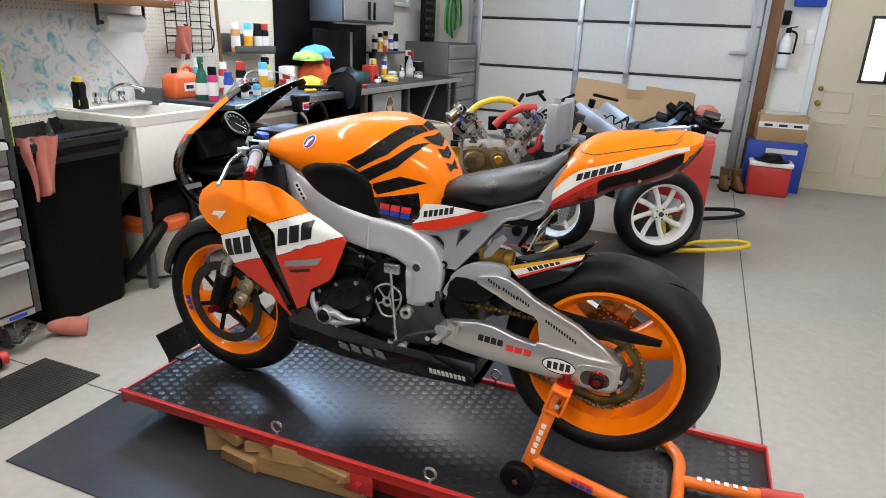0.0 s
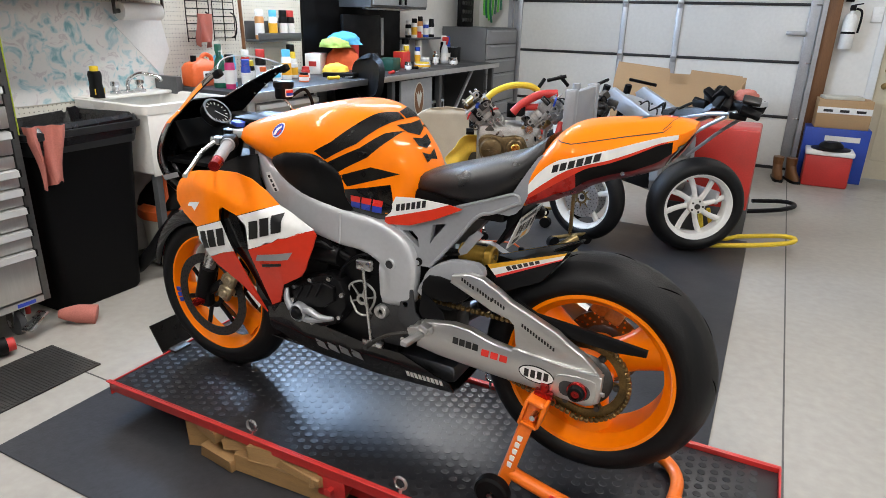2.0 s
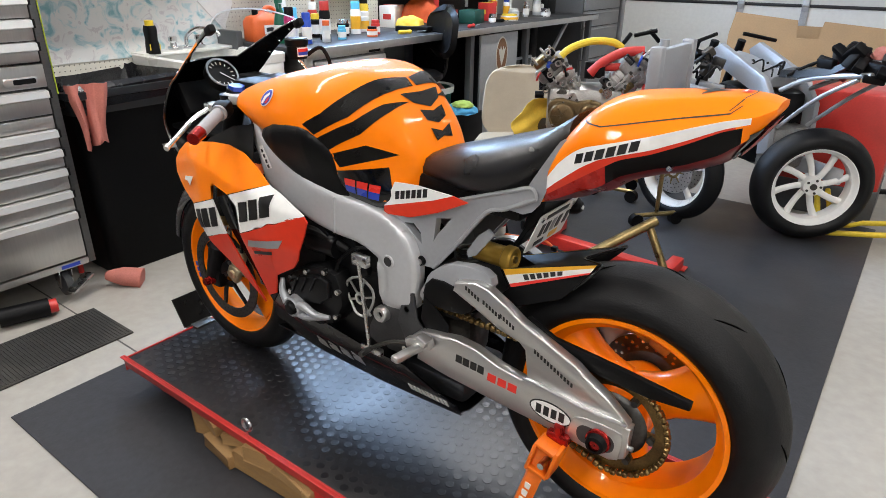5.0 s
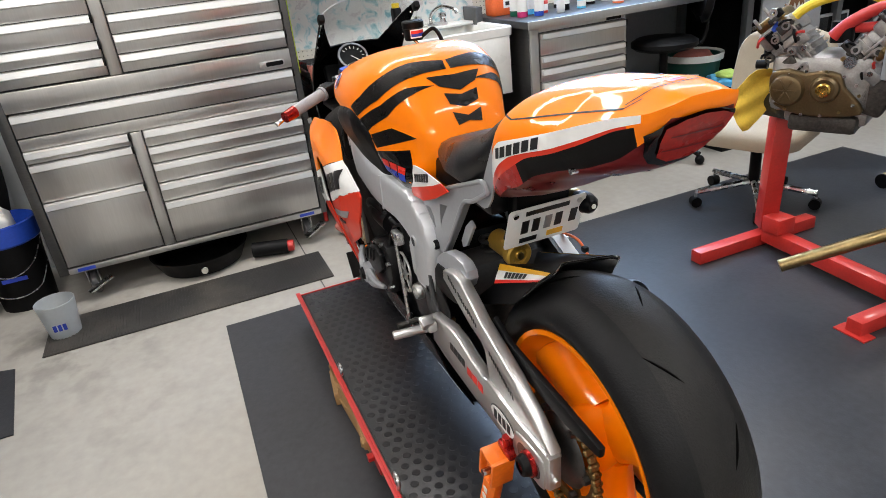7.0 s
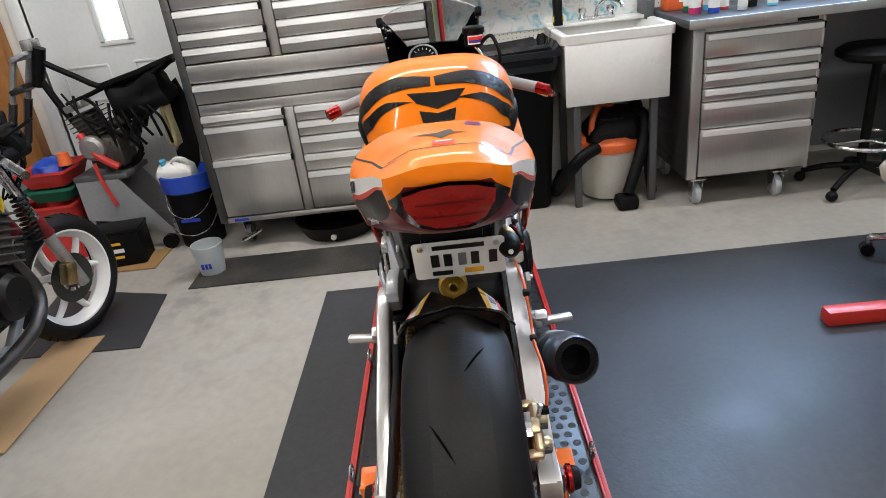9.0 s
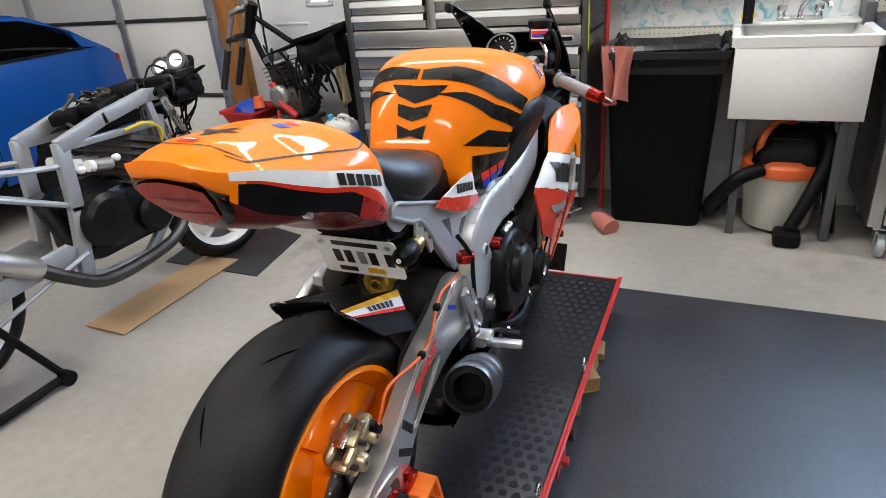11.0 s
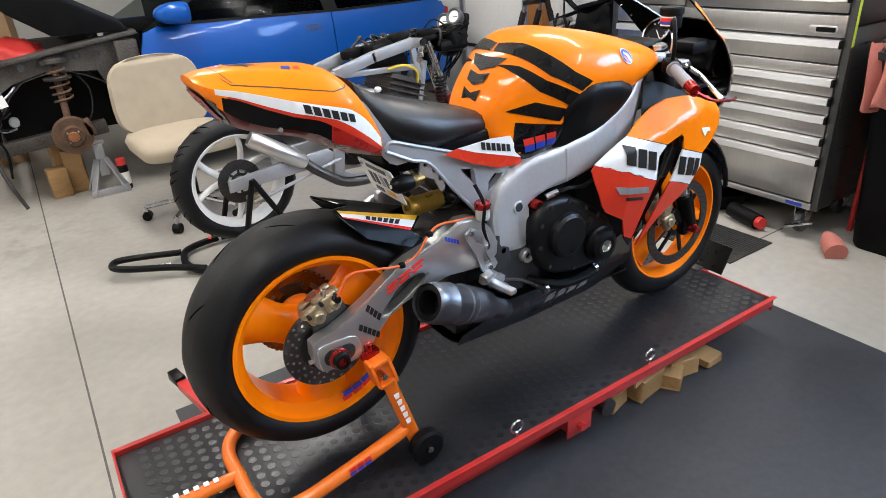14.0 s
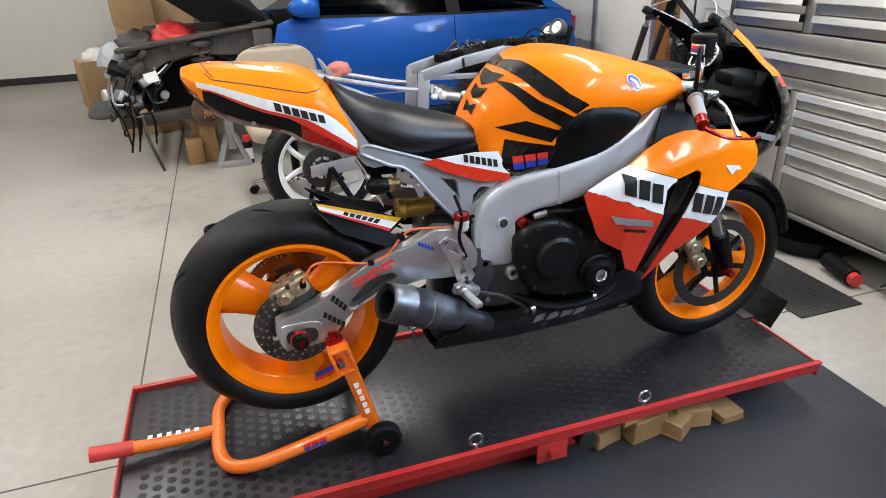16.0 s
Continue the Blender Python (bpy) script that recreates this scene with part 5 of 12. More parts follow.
def hug_film(name, quad, m, s, lift):
    """A decal on one shoulder, from corners given as (u, v)."""
    pts = [hug(q, v) for q, v in quad]
    n = (pts[1] - pts[0]).cross(pts[3] - pts[0]).normalized()
    n = n if n.z > 0 else -n
    steps = 10
    rows = [[pts[0].lerp(pts[1], i / steps).lerp(pts[3].lerp(pts[2], i / steps), j / 2) + n * lift for j in range(3)] for i in range(steps + 1)]
    film = loft([[Vector((p.x, s * p.y, p.z)) for p in r] for r in rows], False, False)
    film.normal_update()
    if sum(f.normal.z for f in film.faces) < 0:
        bmesh.ops.reverse_faces(film, faces=film.faces[:])
    part(name, film, m, hugger, smooth=60)


for s in (-1, 1):
    for v0, v1, m in ((1.66, 1.98, YELLOW_DECAL), (1.2, 1.66, WHITE_DECAL), (1.02, 1.2, RED_DECAL)):
        hug_film("hugger_stripe", ((0.04, v0), (0.97, v0), (0.97, v1), (0.04, v1)), m, s, 0.0016)
    for k in range(6):
        u = 0.34 + 0.075 * k
        hug_film("logo_bar", ((u, 1.27), (u + 0.055, 1.27), (u + 0.06, 1.6), (u + 0.005, 1.6)), BLACK_DECAL, s, 0.0028)
part("hugger_lip", tube(bmesh.new(), [hug(0, v) for v in (0.4, 1, 1.5, 2, 2.5, 3)] + [Vector((q.x, -q.y, q.z)) for q in (hug(0, v) for v in (2.5, 2, 1.5, 1, 0.4))], 0.0028, 8, 3), BLACK_GLOSS, bike)
# rear shock: gold reservoir and spring
part("shock_reservoir", lathe(bmesh.new(), [(0.002, -0.317), (0.008, -0.317), (0.01, -0.319), (0.017, -0.319), (0.0185, -0.316), (0.027, -0.315), (0.031, -0.32), (0.031, -0.338), (0.026, -0.342), (0.026, -0.42), (0.002, -0.42)], (0, 0, 0.797), "x", 32), GOLD_ANOD, bike, "gold anodised shock reservoir")
part("shock_cap_screw", cyl(bmesh.new(), (-0.316, 0, 0.797), (-0.311, 0, 0.797), 0.008, n=12), BRASS, bike)
bm = bmesh.new()
tube(bm, [(-0.44 + 0.032 * math.cos(a), 0.032 * math.sin(a), 0.66 + 0.14 * a / 38) for a in np.linspace(0, 38, 80)], 0.006, 8, 1)
part("shock_spring", bm, DARK_STEEL, bike)

# ---- fuel tank: stations along x with half width, top and bottom ----
TANK = [(-1.165, 0.05, 1.085, 1.045), (-1.15, 0.095, 1.097, 1.03), (-1.10, 0.148, 1.125, 1.02), (-1.0, 0.188, 1.157, 0.98), (-0.89, 0.203, 1.187, 0.935), (-0.78, 0.2, 1.206, 0.895), (-0.70, 0.18, 1.203, 0.872),
        (-0.64, 0.152, 1.182, 0.87), (-0.59, 0.128, 1.14, 0.89), (-0.55, 0.11, 1.092, 0.92), (-0.525, 0.09, 1.045, 0.95), (-0.51, 0.06, 1.01, 0.975)]
rings = []
for x, w, zt, zb in glide(TANK, 3):
    h, ring = zt - zb, []
    low = float(np.interp(x, (-1.165, -1.0, -0.85, -0.74, -0.7, -0.62, -0.55, -0.51), (0.04, 0.075, 0.115, 0.14, 0.158, 0.158, 0.135, 0.06)))
    for k in range(48):
        a = 2 * math.pi * k / 48
        c, q = math.cos(a), math.sin(a)
        e = 0.6 if q > 0 else 0.4
        wz = w + (low - w) * min(1, max(0, -q) * 1.6)
        ring.append((x, wz * math.copysign(abs(c) ** e, c), zb + h * 0.54 + (h * 0.46 if q > 0 else h * 0.54) * math.copysign(abs(q) ** (0.8 if q > 0 else 0.5), q)))
    rings.append(ring)
tank = part("fuel_tank", loft(rings), ORANGE, bike, "glossy orange fuel tank with black grip pads", smooth=60)
TB = tree_of(tank)


def side_decal(ol, m, name, s, lift=0.0015, curve=0, bvh=TB, parent=tank):
    bm = decal(ol, bvh, (0, s * 0.6, 0), (1, 0, 0), (0, 0, 1), (0, -s, 0), lift, 0.012, curve)
    return part(name, bm, m, parent, smooth=60)


for s in (-1, 1):
    side_decal([(-0.562, 1.03), (-0.635, 1.047), (-0.718, 1.02), (-0.697, 0.99)], BLACK_GRIP, "grip_pad", s)
    side_decal([(-0.585, 1.0), (-0.63, 0.992), (-0.71, 0.98), (-0.712, 0.9), (-0.66, 0.882), (-0.6, 0.88), (-0.555, 0.905), (-0.575, 0.95)], BLACK_GLOSS, "side_decal_panel", s, 0.0012)
    # square-cut team logo drawn as plain blocks
    for k in range(3):
        x, z = -0.628 - 0.031 * k, 0.938 + 0.004 * k
        side_decal([(x + 0.027, z + 0.016), (x, z + 0.019), (x - 0.003, z + 0.001), (x + 0.024, z - 0.002)], RED_DECAL, "logo_block", s, 0.0022)
        side_decal([(x + 0.024, z - 0.002), (x - 0.003, z + 0.001), (x - 0.006, z - 0.017), (x + 0.021, z - 0.02)], BLUE_DECAL, "logo_block", s, 0.0022)
    # round badge near the tank's front
    side_decal(ellipse(-0.915, 1.125, 0.024, 0.016, 20, 40), WHITE_DECAL, "badge_rim", s, 0.003)
    side_decal(ellipse(-0.915, 1.125, 0.021, 0.0135, 20, 40), BLUE_DECAL, "badge", s, 0.0042)
    side_decal([(-0.929, 1.112), (-0.921, 1.128), (-0.905, 1.137), (-0.902, 1.133), (-0.913, 1.124), (-0.921, 1.111)], WHITE_DECAL, "badge_wing", s, 0.0054)
    side_decal([(-0.917, 1.113), (-0.905, 1.127), (-0.9, 1.125), (-0.908, 1.113)], RED_DECAL, "badge_wing", s, 0.0054)
    # padded black knee panel standing proud
    KNEE = [(-0.945, 1.04), (-0.91, 1.06), (-0.87, 1.073), (-0.802, 1.078), (-0.74, 1.055), (-0.702, 1.0), (-0.694, 0.95), (-0.704, 0.905), (-0.76, 0.888), (-0.82, 0.91), (-0.875, 0.952), (-0.93, 1.003)]

    def knee_y(x, z):
        w = float(np.interp(x, [q[0] for q in TANK], [q[1] for q in TANK]))
        f = min(1, max(0, (z - 0.915) / 0.13))
        f = f * f * (3 - 2 * f)
        return (spar_y(x, z) - 0.012) * (1 - f) + (w + 0.006) * f

    knee_gap = edge_gap(KNEE, 4)
    bm = sheet(KNEE, lambda x, z: knee_y(x, z) + 0.004 - 0.012 * max(0.0, 1 - knee_gap(x, z) / 0.02) ** 2, 0.03, 0.012, 4, s)
    part("knee_panel", bm, BLACK_SATIN, tank, "black knee panel", smooth=60)
# stick-on pads over the shoulders and down the spine of the tank


def tank_pad(name, pts, way, lift=0.0018):
    way = Vector(way).normalized()
    u = way.cross(Vector((0, 0, 1))).normalized()
    v = u.cross(way)
    o = Vector((-0.65, 0, 1.12)) - way * 0.5
    ol = [((Vector(p) - o).dot(u), (Vector(p) - o).dot(v)) for p in pts]
    part(name, decal(ol, TB, o, u, v, way, lift, 0.009), BLACK_GRIP, tank, smooth=60)


for s in (-1, 1):
    flip = lambda p: (p[0], p[1] if s < 0 else -p[1], p[2])
    tank_pad("grip_pad", [flip(p) for p in ((-0.634, -0.006, 1.182), (-0.655, -0.078, 1.182), (-0.69, -0.14, 1.15), (-0.74, -0.183, 1.108), (-0.79, -0.195, 1.078), (-0.757, -0.191, 1.058), (-0.678, -0.157, 1.103), (-0.622, -0.088, 1.155), (-0.612, -0.008, 1.165))], (-0.5, -0.62 * s, -0.6))
    tank_pad("grip_pad", [flip(p) for p in ((-0.587, -0.05, 1.136), (-0.615, -0.11, 1.135), (-0.665, -0.158, 1.097), (-0.75, -0.19, 1.052), (-0.72, -0.181, 1.029), (-0.648, -0.15, 1.07), (-0.60, -0.1, 1.118))], (-0.4, -0.8 * s, -0.45))
for pts in (((-0.606, -0.062, 1.152), (-0.6, 0.006, 1.15), (-0.606, 0.074, 1.152), (-0.581, 0.052, 1.133), (-0.568, 0.006, 1.12), (-0.581, -0.04, 1.133)),
            ((-0.568, -0.036, 1.119), (-0.561, 0.006, 1.112), (-0.568, 0.048, 1.119), (-0.552, 0.042, 1.095), (-0.544, 0.006, 1.086), (-0.552, -0.03, 1.095)),
            ((-0.541, -0.03, 1.079), (-0.534, 0.006, 1.068), (-0.541, 0.042, 1.079), (-0.527, 0.036, 1.05), (-0.53, 0.006, 1.056), (-0.527, -0.024, 1.05))):
    tank_pad("spine_pad", pts, (-0.8, 0, -0.6), 0.0022)
# low gloss fuel cap cover ahead of the tank
part("airbox_cover", boxx(-1.2, -1.07, -0.085, 0.085, 1.10, 1.128, 0.012), BLACK_SATIN, bike, "black flat cover ahead of the tank")

# ---- seat ----
rings = []
for x, w, zt, zb in glide([(-0.605, 0.035, 1.0, 0.965), (-0.59, 0.06, 1.012, 0.965), (-0.54, 0.078, 1.024, 0.968), (-0.47, 0.10, 1.045, 0.975), (-0.39, 0.125, 1.068, 0.978), (-0.31, 0.132, 1.094, 0.985), (-0.24, 0.12, 1.117, 1.02), (-0.19, 0.105, 1.15, 1.07), (-0.165, 0.09, 1.168, 1.11)], 4):
    h = zt - zb
    rings.append([(x, w * py, zb + h * pz) for py, pz in [(0.8, 0), (1.0, 0.25), (1.0, 0.55), (0.88, 0.85), (0.6, 0.98), (0.2, 1.0), (-0.2, 1.0), (-0.6, 0.98), (-0.88, 0.85), (-1.0, 0.55), (-1.0, 0.25), (-0.8, 0)]])
part("seat", loft(rings), SEAT_VINYL, bike, "black vinyl rider seat", smooth=50)
# side covers under the seat: red and white strip, grey cover
for s in (-1, 1):
    fy = lambda x, z: 0.135 - 0.03 * max(0, (-0.5 - x)) 
    part("seat_cover_white", sheet([(-0.60, 0.905), (-0.565, 0.97), (-0.50, 0.976), (-0.40, 0.972), (-0.45, 0.952), (-0.52, 0.93)], fy, 0.003, 0.03, 0, s), WHITE_PAINT, bike)
    part("seat_cover_red", sheet([(-0.602, 0.885), (-0.60, 0.905), (-0.52, 0.93), (-0.45, 0.952), (-0.40, 0.972), (-0.36, 0.965), (-0.44, 0.925), (-0.52, 0.895)], fy, 0.003, 0.03, 0, s), RED_PAINT, bike)
    for k in range(6):
        x, z = -0.468 - 0.0165 * k, 0.9655 - 0.0045 * k
        part("logo_bar", sheet([(x, z + 0.009), (x - 0.0115, z + 0.006), (x - 0.0135, z - 0.014), (x - 0.002, z - 0.011)], lambda x, z: fy(x, z) + 0.0015, 0.001, 0.03, 0, s), BLACK_DECAL, bike)
    part("grey_side_cover", sheet([(-0.30, 0.972), (-0.255, 0.99), (-0.22, 1.045), (-0.18, 1.11), (-0.165, 1.128), (-0.148, 1.122), (-0.178, 1.06), (-0.205, 0.99), (-0.24, 0.962)], lambda x, z: 0.113, 0.004, 0.03, 2, s), ALU_GREY, bike, "grey plastic side cover")

# ---- tail unit ----
TAIL = [(0.168, 0.052, 1.222, 1.216, 1.211, 1.209, 1.205), (0.147, 0.076, 1.228, 1.204, 1.194, 1.19, 1.172), (0.1, 0.094, 1.231, 1.194, 1.18, 1.176, 1.134), (0.05, 0.111, 1.226, 1.178, 1.157, 1.15, 1.112),
        (0, 0.127, 1.221, 1.161, 1.136, 1.128, 1.099), (-0.05, 0.14, 1.215, 1.146, 1.121, 1.113, 1.08), (-0.085, 0.146, 1.209, 1.136, 1.109, 1.09, 1.053), (-0.115, 0.147, 1.199, 1.127, 1.09, 1.07, 1.043),
        (-0.14, 0.141, 1.18, 1.11, 1.07, 1.052, 1.028), (-0.165, 0.131, 1.15, 1.087, 1.05, 1.034, 1.014), (-0.19, 0.119, 1.105, 1.055, 1.028, 1.016, 1), (-0.212, 0.105, 1.045, 1.022, 1.008, 1, 0.989)]
xs = np.linspace(0.168, -0.212, 77)
cols = []
for c in range(1, 7):
    q = np.interp(xs, [r[0] for r in TAIL][::-1], [r[c] for r in TAIL][::-1])
    for k in range(3):
        q[1:-1] = 0.25 * q[:-2] + 0.5 * q[1:-1] + 0.25 * q[2:]
    cols.append(q)
TS = list(zip(xs, *cols))
rings, DOME = [], 12
for x, w, zt, ze, zw, zr, zb in TS:
    bowl = 0.028 * min(1, max(0, (0.168 - x) / 0.06)) * min(1, max(0.2, (x + 0.26) / 0.12))
    half, boxy = [], 0.85 * min(1, max(0, (x + 0.13) / 0.15))
    for k in range(DOME + 1):
        a = 0.5 * math.pi * k / DOME
        y, z = math.sin(a) ** 0.9, max(0.0, math.cos(a)) ** 0.8
        u = k / DOME
        crown = 1 - 0.12 * (u / 0.42) ** 2 if u < 0.42 else 0.88 - 0.88 * ((u - 0.42) / 0.58) ** 0.92
        y, z = y * (1 - boxy) + (0.1 + 0.9 * u if u else 0) * boxy, z * (1 - boxy) + crown * boxy
        half.append((w * y, ze + (zt - ze) * z))
    half += [(w * 1.0, zw), (w * 0.985, zr), (w * 0.9, zb), (w * 0.7, zb - bowl * 0.5), (w * 0.35, zb - bowl * 0.9), (0, zb - bowl)]
    off = 0.004 + 0.016 * min(1, max(0, (x + 0.2) / 0.3))
    rings.append([(x, y + off, z) for y, z in half] + [(x, off - y, z) for y, z in half[-2:0:-1]])
NT = len(rings[0])


def tail_mat(i, j):
    x = TS[min(i, len(TS) - 1)][0]
    k = j if j < NT // 2 else NT - 1 - j
    if k < DOME or x < -0.2:
        return 0
    if k == DOME:
        return 1 if x < 0.14 else 0
    if k == DOME + 1:
        return 2 if x < 0.12 else 0
    if k == DOME + 2:
        return 4 if x < -0.07 else 3 if x < 0.13 else 0
    return 0 if x > 0.166 else 5


tail = part("tail_cowl", loft(rings, mi=tail_mat), [ORANGE, WHITE_PAINT, RED_PAINT, BLACK_SATIN, LENS_RED, SMOKE_RED], bike, "orange, white and red tail cowl with dark red undertail", smooth=40)
TT = tree_of(tail)
for s in (-1, 1):
    for k in range(6):
        x, z = -0.018 - 0.0185 * k, 1.143 - 0.0068 * k
        side_decal([(x, z + 0.0095), (x - 0.0145, z + 0.0045), (x - 0.0175, z - 0.0145), (x - 0.003, z - 0.0095)], BLACK_DECAL, "logo_bar", s, 0.0012, 0, TT, tail)
    # seam round the seat pad
    SEAMZ = [(0.117, 1.217), (0.104, 1.205), (0.042, 1.193), (-0.042, 1.176), (-0.092, 1.166), (-0.12, 1.168), (-0.138, 1.173)]
    side_decal(SEAMZ + [(x, z - 0.0022) for x, z in SEAMZ[::-1]], SEAM, "seam_line", s, 0.0008, 0, TT, tail)
    part("tail_bolt", cyl(bmesh.new(), (0.03, 0.016 + s * 0.1, 1.105), (0.03, 0.016 + s * 0.112, 1.105), 0.005, n=8), STEEL, tail)
ARC = [(0.02 + 0.075 * u, 0.124 - 0.022 * u * u) for u in np.linspace(-1, 1, 13)]


def top_decal(name, ol, m, lift=0.001):
    part(name, decal(ol, TT, (0, 0, 1.6), (0, 1, 0), (1, 0, 0), (0, 0, -1), lift), m, tail, smooth=60)


top_decal("seam_line", ARC + [(y, x - 0.0022) for y, x in ARC[::-1]], SEAM, 0.0008)
# rear lamp: black surround and red lens let into the tail's rear, orange lip over it
def rear_decal(name, ol, m, lift, label=""):
    bm = decal(ol, TT, (0.6, 0, 0), (0, 1, 0), (0, 0, 1), (-1, 0, 0), lift, 0.012)
    return part(name, bm, m, tail, label, smooth=60)


LAMP = [(-0.074, 1.174), (-0.057, 1.19), (-0.03, 1.198), (0, 1.201), (0.03, 1.198), (0.057, 1.19), (0.074, 1.174), (0.068, 1.157), (0.06, 1.14), (0.044, 1.124), (0.02, 1.116), (-0.02, 1.116), (-0.044, 1.124), (-0.06, 1.14), (-0.068, 1.157)]
GLOW = [(-0.056, 1.186), (-0.03, 1.195), (0, 1.198), (0.03, 1.195), (0.056, 1.186), (0.054, 1.165), (0.042, 1.138), (0.02, 1.126), (-0.02, 1.126), (-0.042, 1.138), (-0.054, 1.165)]
rear_decal("lamp_surround", [(y + 0.02, z) for y, z in LAMP], BLACK_GLOSS, 0.0022)
lens = rear_decal("lamp_lens", [(y + 0.02, z) for y, z in GLOW], LENS_RED, 0.0055, "red rear lamp lens")
for z in (1.148, 1.17):
    part("lens_rib", decal([(-0.022, z), (0.062, z), (0.062, z + 0.0025), (-0.022, z + 0.0025)], TT, (0.6, 0, 0), (0, 1, 0), (0, 0, 1), (-1, 0, 0), 0.0062, 0.02), SMOKE_RED, lens)
# stickers on the seat pad: a dark winged mark and small labels
top_decal("tail_sticker", [(0.018, 0.09), (0.03, 0.06), (0.055, 0.05), (0.034, 0.048), (0.03, 0.02), (0.012, 0.045), (-0.022, 0.042), (0.006, 0.062)], BLACK_DECAL)
top_decal("tail_sticker", [(0.006, 0.1), (0.034, 0.1), (0.034, 0.116), (0.006, 0.116)], RED_DECAL)
top_decal("tail_sticker", [(0.01, 0.104), (0.03, 0.104), (0.03, 0.108), (0.01, 0.108)], WHITE_DECAL, 0.0018)
top_decal("tail_sticker", [(0.052, -0.035), (0.075, -0.03), (0.07, -0.012), (0.05, -0.017)], BLUE_DECAL)
top_decal("tail_sticker", [(0.054, -0.056), (0.076, -0.05), (0.074, -0.038), (0.053, -0.043)], RED_DECAL)
# number plate with bars for its characters
plate = part("number_plate", slab(bmesh.new(), [(u, v) for u, v in rounded(0.178, 0.102, 0.008)], -0.001, 0.001, 0), WHITE_PAINT, bike, "white number plate with unreadable dark characters")
PM = Matrix(((0, -0.93, 0.366, -0.24), (1, 0, 0, 0.02), (0, 0.366, 0.93, 0.9), (0, 0, 0, 1)))
plate.data.transform(PM)
for u, v, w, h, m in ((0, 0.036, 0.10, 0.011, BLACK_DECAL), (-0.047, 0.0, 0.016, 0.034, BLACK_DECAL), (-0.022, 0.0, 0.016, 0.034, BLACK_DECAL), (0.006, 0.0, 0.016, 0.034, GREY_DECAL), (0.031, 0.0, 0.016, 0.034, BLACK_DECAL), (0.066, 0.0, 0.016, 0.034, BLACK_DECAL),
                      (-0.035, -0.036, 0.04, 0.012, BLACK_DECAL), (0.028, -0.034, 0.038, 0.014, YELLOW_DECAL)):
    bm = box(bmesh.new(), (u, -0.0016, v), (w, 0.0012, h))
    p = part("plate_bar", bm, m, plate)
    p.data.transform(PM)
for u in (-0.073, 0.073):
    bm = cyl(bmesh.new(), (u, -0.004, 0.037), (u, 0.002, 0.037), 0.006, n=12)
    p = part("plate_bolt", bm, STEEL, plate)
    p.data.transform(PM)
bm = slab(bmesh.new(), [(-0.26, 0.995), (-0.22, 0.99), (-0.228, 0.94), (-0.262, 0.895), (-0.285, 0.855), (-0.295, 0.86), (-0.27, 0.905)], -0.05, 0.07, 0.003)
part("plate_bracket", bm, BLACK_SATIN, bike)
EGG = (0, 0.119, 0.916)
part("indicator_stub", lathe(bmesh.new(), [(0.001, -0.213), (0.011, -0.215), (0.019, -0.224), (0.0225, -0.238), (0.022, -0.255), (0.017, -0.272)], EGG, "x", 24), BLACK_PLASTIC, bike, "black ribbed plug on a gold collar")
part("stub_screw", cyl(bmesh.new(), (-0.214, 0.119, 0.916), (-0.2115, 0.119, 0.916), 0.005, n=10), WHITE_DECAL, bike)
part("stub_collar", lathe(bmesh.new(), [(0.0165, -0.27), (0.0185, -0.273), (0.0185, -0.282), (0.015, -0.285), (0.015, -0.3)], EGG, "x", 20), BRASS, bike)
bm = holed([(-0.292, 0.925), (-0.335, 0.905), (-0.352, 0.868), (-0.364, 0.872), (-0.362, 0.92), (-0.318, 0.965), (-0.30, 0.962)], [[(p[0], p[1]) for p in ellipse(cx, cz, r, r, 10)] for cx, cz, r in ((-0.352, 0.905, 0.007), (-0.335, 0.928, 0.006), (-0.312, 0.948, 0.006))], 0.113, 0.119)
part("stub_bracket", bm, ALU_BRUSHED, bike, "drilled alloy bracket")

# ---- side fairings ----
def fair_y(x, z):
    fold = float(np.interp(x, (-1.35, -1.23, -1.09, -1.02, -0.9, -0.77), (0.9, 0.945, 0.92, 0.9, 0.88, 0.85)))
    soft = 0.003 * math.log1p(math.exp(min(60.0, (z - fold) / 0.003)))
    return 0.25 - 0.32 * max(0, -1.17 - x) ** 1.1 - 0.22 * max(0, 0.76 - z) - 0.75 * soft - 0.25 * max(0, x + 0.9)


ORANGE_F = [(-0.905, 0.916), (-0.962, 0.945), (-1.031, 0.972), (-1.085, 0.984), (-1.145, 0.984), (-1.23, 0.974), (-1.295, 0.956), (-1.34, 0.925), (-1.35, 0.86), (-1.31, 0.825), (-1.236, 0.797), (-1.119, 0.84), (-1.116, 0.878), (-1.105, 0.886), (-1.046, 0.868), (-0.963, 0.898)]
WHITE_R = [(-1.043, 0.867), (-0.905, 0.916), (-0.872, 0.902), (-0.788, 0.858), (-0.826, 0.85), (-0.87, 0.826), (-0.895, 0.822), (-0.918, 0.806), (-0.94, 0.802), (-0.963, 0.787), (-1.01, 0.768), (-1.013, 0.84)]
RED_R = [(-1.01, 0.766), (-0.963, 0.785), (-0.94, 0.80), (-0.918, 0.804), (-0.895, 0.82), (-0.87, 0.824), (-0.826, 0.848), (-0.788, 0.856), (-0.778, 0.844), (-0.79, 0.804), (-0.819, 0.732), (-0.837, 0.706), (-0.902, 0.667), (-0.93, 0.6), (-0.967, 0.58)]
WHITE_F = [(-1.236, 0.795), (-1.119, 0.838), (-1.106, 0.808), (-1.077, 0.748), (-1.121, 0.735), (-1.19, 0.707), (-1.228, 0.753)]
